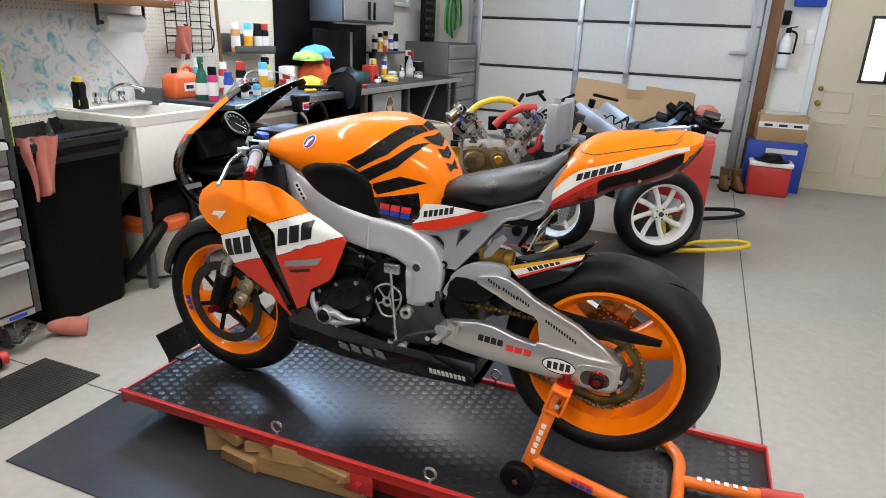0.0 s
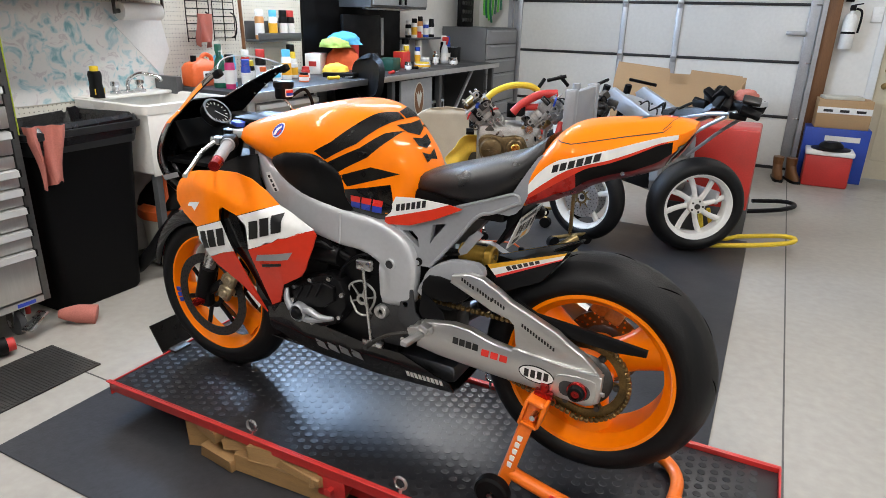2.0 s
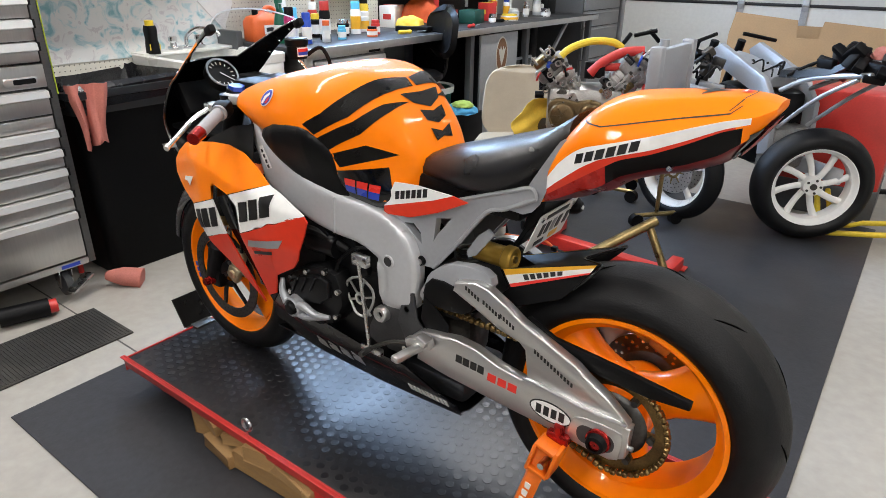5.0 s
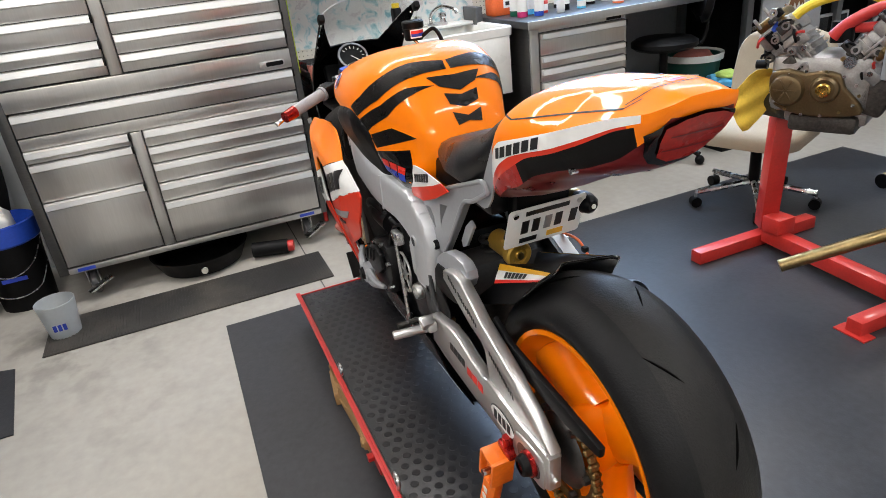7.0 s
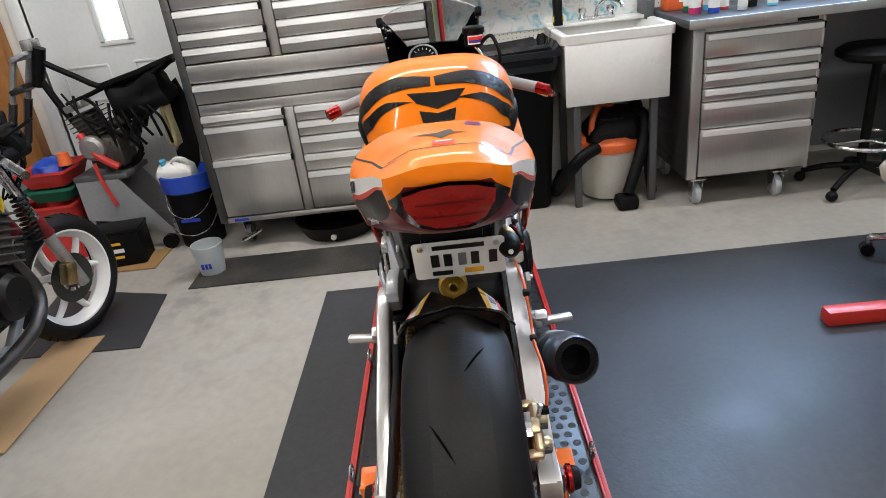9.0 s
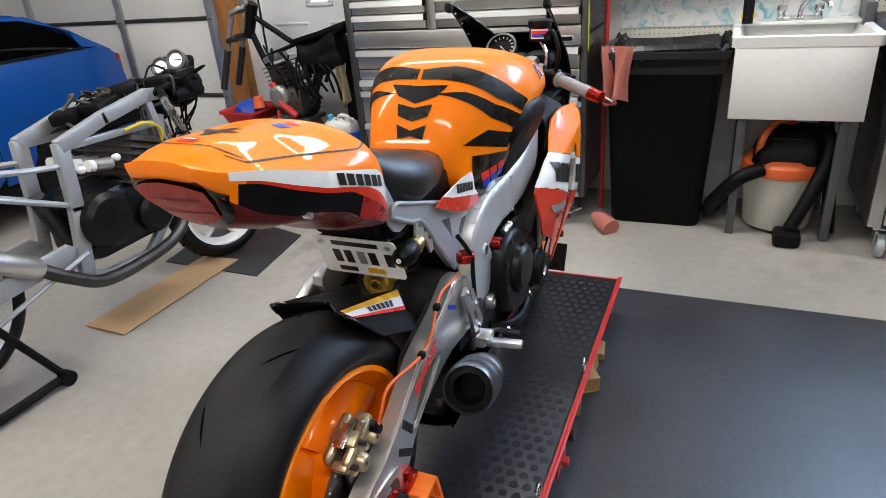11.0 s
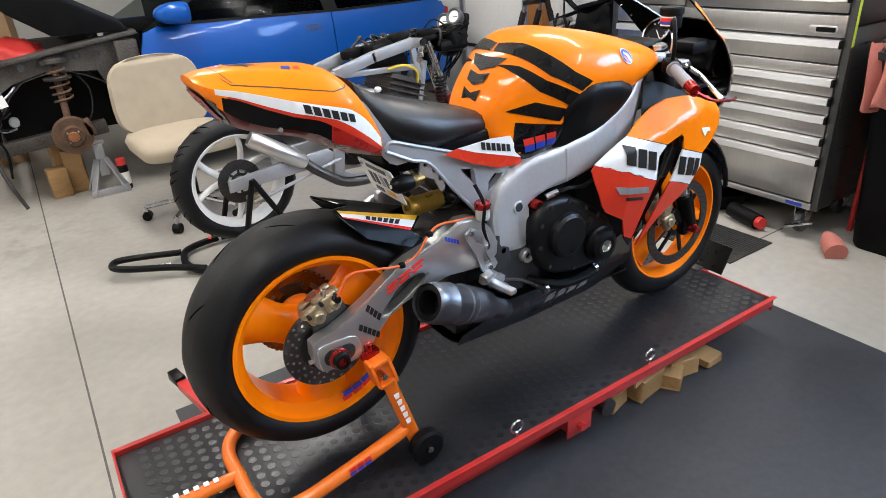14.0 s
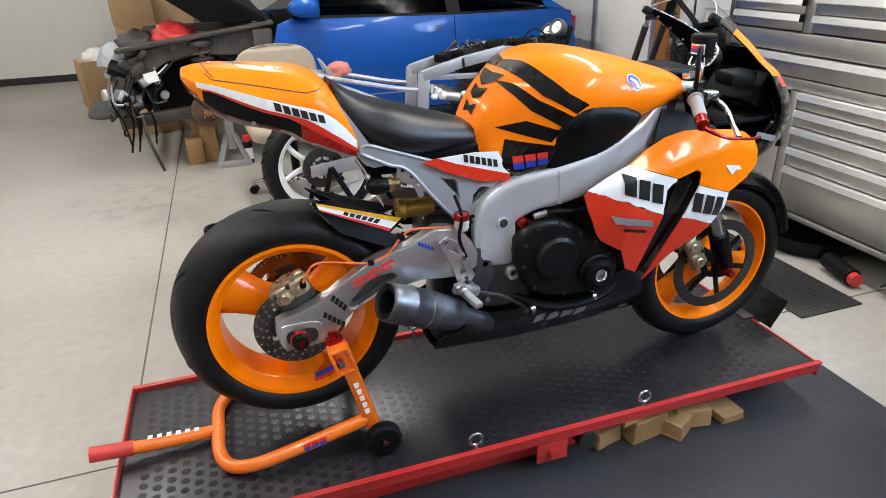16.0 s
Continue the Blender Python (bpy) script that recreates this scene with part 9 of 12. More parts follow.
for x, y, turn, m, lab in ((-2.5, 2.3, 70, YELLOW, "screwdriver with a yellow grip on the bench"), (-2.47, 3.0, 100, RED_PLASTIC, "screwdriver with a red grip on the bench"), (-2.55, 3.55, 60, BLACK_PLASTIC, "screwdriver with a black grip on the bench")):
    ob = thing("screwdriver", lab, "screwdriver", at=pose(x, y, 0.998, 0, 0, turn))
    part("grip", lathe(bmesh.new(), [(0.001, -0.1), (0.012, -0.098), (0.014, -0.08), (0.011, -0.04), (0.014, -0.01), (0.008, 0.0)], (0, 0, 0.014), "x", 10), m, ob)
    part("blade", cyl(bmesh.new(), (0, 0, 0.014), (0.12, 0, 0.014), 0.0035, n=8), STEEL, ob)


def heap(name, at, r, h, m, label, cat, seed):
    """A crumpled pile of cloth."""
    rnd = random.Random(seed)
    bm = bmesh.new()
    bmesh.ops.create_icosphere(bm, subdivisions=4, radius=1.0)
    for v in bm.verts:
        k = 1 + 0.18 * noise.noise(v.co * 2.1 + Vector((seed, 0, 0))) + 0.09 * noise.noise(v.co * 5 + Vector((0, seed, 0)))
        v.co = Vector((v.co.x * r * k, v.co.y * r * k, max(-0.05, v.co.z) * h * k))
    return whole(name, bm, m, label, cat, at=at, smooth=80)


YELLOW_CLOTH = M("yellow_cloth", (0.75, 0.5, 0.06), 0.9, 0, 0.1, 10, 120, bump=0.5, bscale=300)
BLUE_CLOTH = M("blue_cloth", (0.08, 0.35, 0.6), 0.9, 0, 0.1, 10, 120, bump=0.5, bscale=300)
LIME_CLOTH = M("lime_cloth", (0.35, 0.5, 0.12), 0.9, 0, 0.1, 10, 120, bump=0.5, bscale=300)
heap("rag", pose(-2.68, 2.5, 1.03), 0.1, 0.06, YELLOW_CLOTH, "crumpled yellow cloth on the bench tray", "rag", 2)
heap("rag", pose(-2.86, 2.86, 1.22), 0.14, 0.09, BLUE_CLOTH, "crumpled light blue cloth piled on the bench", "rag", 5)
heap("rag", pose(-2.83, 2.7, 1.2), 0.12, 0.07, LIME_CLOTH, "crumpled green cloth piled on the bench", "rag", 9)
heap("rag", pose(-2.83, 2.8, 1.0), 0.15, 0.2, M("red_orange_cloth", (0.6, 0.1, 0.03), 0.9, 0, 0.15, 10, 120, bump=0.5, bscale=300), "crumpled red-orange cloths piled on the bench", "rag", 12)
mn = thing("monitor", "black flat computer monitor on the bench", "monitor")
part("screen", boxx(-2.95, -2.92, 2.95, 3.52, 1.08, 1.44, 0.006), BLACK_PLASTIC, mn)
part("stand", boxx(-3.0, -2.9, 3.18, 3.3, 0.998, 1.1, 0.01), BLACK_PLASTIC, mn)
part("silver_bezel", boxx(-2.952, -2.915, 3.521, 3.56, 1.1, 1.42, 0.004), LIGHT_GREY, mn)
wc = thing("wall_cabinet", "dark grey wall cabinet with light grey doors over the bench", "wall cabinet")
part("carcass", boxx(XW + 0.031, -2.75, 3.1, 4.05, 1.5, 2.1, 0.004), GREY_STEEL, wc)
for y0 in (3.12, 3.585):
    d = part("door", boxx(-2.75, -2.735, y0, y0 + 0.455, 1.52, 2.08, 0.004), LIGHT_GREY, wc)
    part("handle", boxx(-2.735, -2.72, y0 + (0.40 if y0 < 3.5 else 0.03), y0 + (0.425 if y0 < 3.5 else 0.055), 1.53, 1.68, 0.004), BLACK_SATIN, d)
part("shelf_panel", boxx(XW + 0.013, XW + 0.03, 2.62, 4.1, 1.0, 1.9), BLACK_PLASTIC, wc, "black back panel")
cs = thing("wall_shelf", "small white wall shelf with bottles beside the window", "shelf")
part("shelf_board", boxx(XW + 0.002, -2.95, 4.1, 4.75, 1.22, 1.24, 0.003), GREY_STEEL, cs)
for k, (m, c) in enumerate(((BLACK_PLASTIC, WHITE_PAINT), (WHITE_PAINT, BLACK_PLASTIC), (SC_ORANGE, BLACK_PLASTIC), (BLUE_PLASTIC, WHITE_PAINT), (BLACK_PLASTIC, BLACK_PLASTIC))):
    spray_can(-3.02, 4.18 + 0.12 * k, 1.2405, 0.03, 0.16 + 0.02 * (k % 3), m, c, "small bottle standing on the wall shelf")
whole("light_strip", boxx(-2.9, -2.87, 3.2, 3.95, 1.485, 1.4995, 0.002), WHITE_DECAL, "thin strip light under the wall cabinet", "strip light")
pane_window("window_2", pose(XW + 0.03, 4.65, 2.05, 0, 0, 90), 0.8, 0.7, "white framed window above the shelf")
tagged(bpy.data.objects["window_2"], kind="structure")

# stool and bin under the bench
sl = thing("shop_stool", "black cushioned swivel stool with a chrome foot ring", "stool", at=pose(-2.45, 2.25, 0))
part("seat", lathe(bmesh.new(), [(0.001, 0.70), (0.17, 0.70), (0.2, 0.72), (0.2, 0.745), (0.17, 0.765), (0.001, 0.77)], (0, 0, 0), "z", 32), BLACK_PLASTIC, sl)
part("column", cyl(bmesh.new(), (0, 0, 0.12), (0, 0, 0.7), 0.025, n=16), BLACK_SATIN, sl)
part("foot_ring", tube(bmesh.new(), [(0.2 * math.cos(a), 0.2 * math.sin(a), 0.27) for a in np.linspace(0, 2 * math.pi, 20, endpoint=False)], 0.011, 8, 2, closed=True), STEEL, sl)
for k in range(5):
    a = 2 * math.pi * k / 5 + 0.3
    if k < 3:
        part("ring_arm", cyl(bmesh.new(), (0.02, 0, 0.27), (0.2 * math.cos(a * 1.7), 0.2 * math.sin(a * 1.7), 0.27), 0.008, n=8), STEEL, sl)
    part("leg", tube(bmesh.new(), [(0, 0, 0.13), (0.15 * math.cos(a), 0.15 * math.sin(a), 0.11), (0.28 * math.cos(a), 0.28 * math.sin(a), 0.065)], 0.017, 8), BLACK_PLASTIC, sl)
    part("foot_wheel", ball(bmesh.new(), (0.285 * math.cos(a), 0.285 * math.sin(a), 0.03), 0.03, 8), BLACK_PLASTIC, sl)
rings = []
for k in range(13):
    v = k / 12
    w = 0.235 * max(0.05, 1 - abs(2 * v - 1) ** 3.2) ** 0.5
    rings.append([(-0.2 - 0.05 * (1 - u * u) - 0.04 * v, u * w, 0.84 + 0.34 * v) for u in np.linspace(-1, 1, 13)])
bm = loft(rings, False, False)
thicken(bm, 0.04)
b = part("backrest", move(bm, Matrix.Rotation(radians(-120), 4, "Z")), BLACK_PLASTIC, sl, "curved black backrest", smooth=70)
part("back_bar", move(tube(bmesh.new(), [(-0.05, 0, 0.7), (-0.22, 0, 0.72), (-0.25, 0, 0.9), (-0.24, 0, 1.02)], 0.012, 8), Matrix.Rotation(radians(-120), 4, "Z")), BLACK_SATIN, sl)
gb = thing("waste_basket", "dark green round waste basket full of rags", "waste basket")
part("basket", lathe(bmesh.new(), [(0.001, 0.0), (0.14, 0.0), (0.18, 0.56), (0.195, 0.565), (0.195, 0.59), (0.17, 0.58), (0.13, 0.05), (0.001, 0.05)], (-2.66, 2.68, 0), "z", 32), DKGREEN_BIN, gb)
part("liner", lathe(bmesh.new(), [(0.168, 0.5), (0.176, 0.585), (0.198, 0.594), (0.2, 0.585), (0.196, 0.55)], (-2.66, 2.68, 0), "z", 32), WHITE_PAINT, gb, "white liner folded over the rim")
part("basket_label", box(bmesh.new(), (-2.524, 2.56, 0.42), (0.004, 0.08, 0.12), Euler((0, 0, radians(-42))).to_matrix()), WHITE_DECAL, gb)
part("label_block", box(bmesh.new(), (-2.522, 2.558, 0.45), (0.004, 0.06, 0.04), Euler((0, 0, radians(-42))).to_matrix()), RED_DECAL, gb)
heap("rag", pose(-2.66, 2.68, 0.53), 0.14, 0.08, PINK_CLOTH, "pile of red rags in the waste basket", "rag", 12)
plain_box("carton", pose(-2.36, 2.72, 0), (0.2, 0.24, 0.43), BLACK_PLASTIC, "black carton beside the waste basket", "box")
heap("rag", pose(-2.37, 2.69, 0.432), 0.13, 0.06, BLUE_CLOTH, "blue cloth glove on the black carton", "rag", 15)
heap("rag", pose(-2.34, 2.68, 0.48), 0.08, 0.035, LIME_CLOTH, "green cloth glove on the blue one", "rag", 17)


# ---- engine on a red stand, before the garage door ----
es = thing("engine_stand", "red square-tube engine stand with a gold zinc leg", "engine stand")


def beam(a, b, w, h, bev=0.004, material=STAND_RED, name="beam", parent=None):
    a, b = Vector(a), Vector(b)
    d = b - a
    rot = d.to_track_quat("X", "Z").to_matrix()
    return part(name, box(bmesh.new(), (a + b) / 2, (d.length, w, h), rot, bev), material, parent)


beam((-1.18, 1.37, 0.035), (-1.17, 2.07, 0.035), 0.06, 0.058, parent=es, name="front_foot")
beam((-1.14, 1.75, 0.066), (-0.46, 1.70, 0.066), 0.065, 0.065, parent=es, name="spine")
beam((-0.46, 1.42, 0.035), (-0.45, 1.95, 0.035), 0.06, 0.058, parent=es, name="rear_foot")
for y in (1.43, 1.94):
    part("foot_plate", boxx(-0.52, -0.4, y - 0.03, y + 0.03, 0.006, 0.012), STAND_RED, es)
beam((-1.165, 1.765, 0.09), (-1.135, 1.75, 0.66), 0.075, 0.075, parent=es, name="column")
part("square_socket", boxx(-1.13, -1.04, 1.70, 1.80, 0.098, 0.17, 0.004), STAND_RED, es)
part("mount_head", box(bmesh.new(), (-1.07, 1.72, 0.68), (0.22, 0.1, 0.1), None, 0.008), DARK_STEEL, es)
part("leg_tube", tube(bmesh.new(), [(-0.36, 1.56, 0.06), (-0.53, 1.62, 0.34)], 0.019, 12, 1), BRASS, es, "gold zinc plated tube leg")
part("grip_tube", tube(bmesh.new(), [(-0.50, 1.64, 0.345), (-0.72, 1.33, 0.2)], 0.024, 12, 1), BRASS, es, "gold zinc plated tube")
part("pin", cyl(bmesh.new(), (-0.33, 1.5, 0.05), (-0.33, 1.62, 0.05), 0.006, n=8), STEEL, es)

EN = Vector((-0.86, 1.68, 0.86))
en = thing("motorcycle_engine", "bare alloy V-twin motorcycle engine with a bronze side cover", "engine")
bm = box(bmesh.new(), EN + Vector((0, 0, -0.06)), (0.44, 0.26, 0.26), None, 0.04)
box(bm, EN + Vector((0.02, 0, -0.2)), (0.34, 0.2, 0.08), None, 0.02)
part("crankcase", bm, ENGINE_ALU, en)
for nm, ang, ox in (("front_cylinder", 42, 0.12), ("rear_cylinder", -42, -0.1)):
    rot = Euler((0, radians(ang), 0)).to_matrix()
    base = EN + Vector((ox, 0, 0.03))
    bm = box(bmesh.new(), base + rot @ Vector((0, 0, 0.06)), (0.15, 0.2, 0.14), rot, 0.015)
    for k in range(4):
        box(bm, base + rot @ Vector((0, 0, 0.02 + 0.026 * k)), (0.165, 0.215, 0.008), rot, 0.002)
    part(nm, bm, ENGINE_ALU, en)
    h = part("cylinder_head", box(bmesh.new(), base + rot @ Vector((0, 0, 0.17)), (0.17, 0.22, 0.09), rot, 0.02), ENGINE_ALU, en)
    part("cam_cover", box(bmesh.new(), base + rot @ Vector((0, 0, 0.235)), (0.13, 0.2, 0.05), rot, 0.02), BRASS if ang < 0 else ENGINE_ALU, en)
    for q in (-0.07, 0.07):
        for r in (-0.05, 0.05):
            part("bolt", cyl(bmesh.new(), base + rot @ Vector((r, q, 0.25)), base + rot @ Vector((r, q, 0.27)), 0.009, n=6), STEEL, en)
part("clutch_cover", slab(bmesh.new(), [(EN.x + x, EN.z + z) for x, z in ((-0.21, -0.06), (-0.2, -0.0), (-0.13, 0.015), (-0.06, 0.0), (0.0, 0.012), (0.07, 0.0), (0.1, -0.06), (0.16, -0.12), (0.17, -0.17), (0.05, -0.19), (-0.08, -0.185), (-0.18, -0.15))], EN.y - 0.13, EN.y - 0.165, 0.012, 2, seg=3), BRONZE, en, "bronze magnesium side cover")
part("clutch_lid", lathe(bmesh.new(), [(0.001, -0.192), (0.05, -0.192), (0.064, -0.186), (0.07, -0.172), (0.076, -0.16)], EN + Vector((-0.13, 0, -0.075)), "y", 40), BRONZE, en, "round bronze clutch lid")
for k in range(6):
    d = Vector((math.cos(k * math.pi / 3), 0, math.sin(k * math.pi / 3)))
    part("lid_rib", box(bmesh.new(), EN + Vector((-0.13, -0.193, -0.075)) + d * 0.03, (0.045, 0.004, 0.006), Euler((0, -k * math.pi / 3, 0)).to_matrix(), 0.001), BRONZE, en)
part("timing_lid", lathe(bmesh.new(), [(0.001, -0.186), (0.045, -0.186), (0.056, -0.178), (0.062, -0.16)], EN + Vector((0.02, 0, -0.065)), "y", 40), BRONZE, en, "round bronze timing lid")
part("gold_plug", lathe(bmesh.new(), [(0.001, -0.194), (0.01, -0.194), (0.012, -0.197), (0.024, -0.197), (0.03, -0.192), (0.031, -0.184)], EN + Vector((0.02, 0, -0.065)), "y", 28), GOLD, en, "gold round plug")
for k in range(14):
    a = 2 * math.pi * k / 14
    p = EN + Vector((-0.02 + 0.175 * math.cos(a), -0.163, -0.085 + 0.098 * math.sin(a)))
    part("cover_screw", cyl(bmesh.new(), p, p + Vector((0, -0.01, 0)), 0.007, n=8), STEEL if k % 3 else BRASS, en)
part("sump_pan", boxx(EN.x - 0.12, EN.x + 0.16, EN.y - 0.14, EN.y + 0.1, EN.z - 0.27, EN.z - 0.19, 0.02), GRIMY, en)
part("gear_case", box(bmesh.new(), EN + Vector((0.2, -0.02, -0.1)), (0.12, 0.22, 0.16), Euler((0, 0.3, 0)).to_matrix(), 0.02), GRIMY, en)
rnd = random.Random(77)
for k in range(70):
    ang, ox = (42, 0.12) if k % 2 else (-42, -0.1)
    rot = Euler((0, radians(ang), 0)).to_matrix()
    p = EN + Vector((ox, 0, 0.03)) + rot @ Vector((rnd.uniform(-0.085, 0.085), -0.1 - 0.022 * rnd.random(), rnd.uniform(-0.02, 0.27)))
    if k % 5 == 0:
        part("fastener", cyl(bmesh.new(), p, p + Vector((0, -0.018, 0)), 0.008 + 0.006 * rnd.random(), n=6), rnd.choice((STEEL, BRASS, DARK_STEEL)), en)
    elif k % 5 == 1:
        part("rib", box(bmesh.new(), p, (0.012, 0.02, 0.05 + 0.05 * rnd.random()), rot, 0.003), ENGINE_ALU, en)
    elif k % 5 == 2:
        part("port_boss", lathe(bmesh.new(), [(0.01, -0.024), (0.018, -0.024), (0.02, 0.0)], p, "y", 16), rnd.choice((ENGINE_ALU, ENGINE_ALU, GRIMY)), en)
    elif k % 5 == 3:
        part("casting", box(bmesh.new(), p, (0.03 + 0.04 * rnd.random(), 0.03, 0.02 + 0.03 * rnd.random()), rot, 0.006), rnd.choice((ENGINE_ALU, GRIMY, BLACK_PLASTIC, DARK_STEEL)), en)
    else:
        q = p + Vector((rnd.uniform(-0.05, 0.05), -0.02, rnd.uniform(-0.06, 0.03)))
        part("hose", tube(bmesh.new(), [p, (p + q) / 2 + Vector((0, -0.025, 0.01)), q], 0.006, 7), rnd.choice((BLACK_SATIN, BLACK_SATIN, BLUE_PLASTIC, RED_PLASTIC)), en)
for k, (p0, p1, r, m) in enumerate((((0.05, -0.05, 0.12), (0.05, -0.05, 0.2), 0.03, BLACK_SATIN), ((0.0, 0.04, 0.1), (0.0, 0.04, 0.19), 0.032, BLACK_SATIN), ((-0.2, -0.1, 0.1), (-0.25, -0.12, 0.16), 0.02, BLACK_SATIN), ((0.2, -0.08, -0.05), (0.27, -0.1, -0.08), 0.022, RED_PLASTIC), ((0.1, -0.12, 0.05), (0.1, -0.16, 0.05), 0.025, STEEL), ((0.18, -0.1, 0.05), (0.22, -0.14, 0.1), 0.018, BRASS))):
    part("fitting", cyl(bmesh.new(), EN + Vector(p0), EN + Vector(p1), r, n=16), m, en)
part("coolant_hose", tube(bmesh.new(), [EN + Vector((0.0, -0.06, 0.14)), EN + Vector((0.06, -0.06, 0.2)), EN + Vector((0.16, -0.06, 0.255)), EN + Vector((0.27, -0.05, 0.265))], 0.026, 14), RED_PLASTIC, en, "red silicone coolant hose")
part("coolant_hose", tube(bmesh.new(), [EN + Vector((0.04, -0.02, 0.17)), EN + Vector((0.1, -0.04, 0.175)), EN + Vector((0.16, -0.06, 0.18))], 0.022, 12), RED_PLASTIC, en)
part("coolant_hose", tube(bmesh.new(), [EN + Vector((0.24, -0.1, -0.02)), EN + Vector((0.28, -0.14, 0.02)), EN + Vector((0.3, -0.12, 0.1))], 0.02, 12), RED_PLASTIC, en)
part("wiring_loom", tube(bmesh.new(), [EN + Vector((-0.2, -0.05, 0.16)), EN + Vector((-0.14, -0.04, 0.25)), EN + Vector((-0.02, 0.0, 0.3)), EN + Vector((0.1, 0.02, 0.3)), EN + Vector((0.16, 0.03, 0.27))], 0.02, 10), YELLOW, en, "thick yellow hose over the engine")
part("spark_cap", tube(bmesh.new(), [EN + Vector((-0.26, -0.08, 0.12)), EN + Vector((-0.21, -0.1, 0.2))], 0.02, 8), BLUE_PLASTIC, en)
part("coil_pack", cyl(bmesh.new(), EN + Vector((-0.25, -0.06, 0.04)), EN + Vector((-0.25, -0.06, 0.13)), 0.024, n=16), BLACK_SATIN, en)
part("coil_cap", cyl(bmesh.new(), EN + Vector((-0.29, -0.1, 0.02)), EN + Vector((-0.24, -0.1, 0.02)), 0.02, n=14), BLACK_SATIN, en)
for k, (a, b) in enumerate((((0.14, 0.02, 0.26), (0.2, 0.08, 0.34)), ((0.22, 0.1, 0.33), (0.34, 0.1, 0.36)), ((0.3, 0.1, 0.36), (0.36, 0.12, 0.3)))):
    part("bracket", cyl(bmesh.new(), EN + Vector(a), EN + Vector(b), 0.012, n=8), BLACK_SATIN, en)
en.matrix_world = pose(-0.96, 1.77, 0.84, 0, 0, 25) @ Matrix.Scale(0.86, 4) @ Matrix.Translation(-EN)
rd = thing("radiator", "bare aluminium motorcycle radiator propped beside the engine", "radiator")
part("core", boxx(-0.585, -0.55, 1.56, 1.95, 0.99, 1.20, 0.003), ALU_GREY, rd)
for k in range(26):
    z = 0.995 + 0.2 * k / 25
    part("fin", boxx(-0.588, -0.586, 1.565, 1.945, z, z + 0.004), GALV, rd)
for y in (1.54, 1.955):
    part("end_tank", boxx(-0.595, -0.54, y - 0.03, y + 0.025, 0.97, 1.215, 0.008), ALU_GREY, rd)
part("filler_neck", cyl(bmesh.new(), (-0.565, 1.6, 1.21), (-0.565, 1.6, 1.24), 0.02, n=16), ALU_GREY, rd)
part("support_leg", cyl(bmesh.new(), (-0.565, 1.75, 0.98), (-0.62, 1.75, 0.78), 0.012, n=8), DARK_STEEL, rd)
rd.location.z = -0.09
CLOTH = [(-0.03, 0.555), (0.01, 0.59), (0.05, 0.64), (0.09, 0.70), (0.1, 0.78), (0.075, 0.825), (0.0, 0.815), (-0.05, 0.765), (-0.1, 0.695), (-0.085, 0.645)]
bm = sheet(CLOTH, lambda x, z: 0.015 * math.sin(34 * x + 9 * z) + 0.008 * math.sin(70 * z - 40 * x) - 1.6 * max(0, z - 0.78) ** 1.2, 0.004, 0.012, 2)
whole("rag", move(bm, pose(-1.185, 1.63, 0.01, 0, 0, 44)), YELLOW_CLOTH, "yellow cleaning cloth hanging from the engine", "rag", smooth=80)


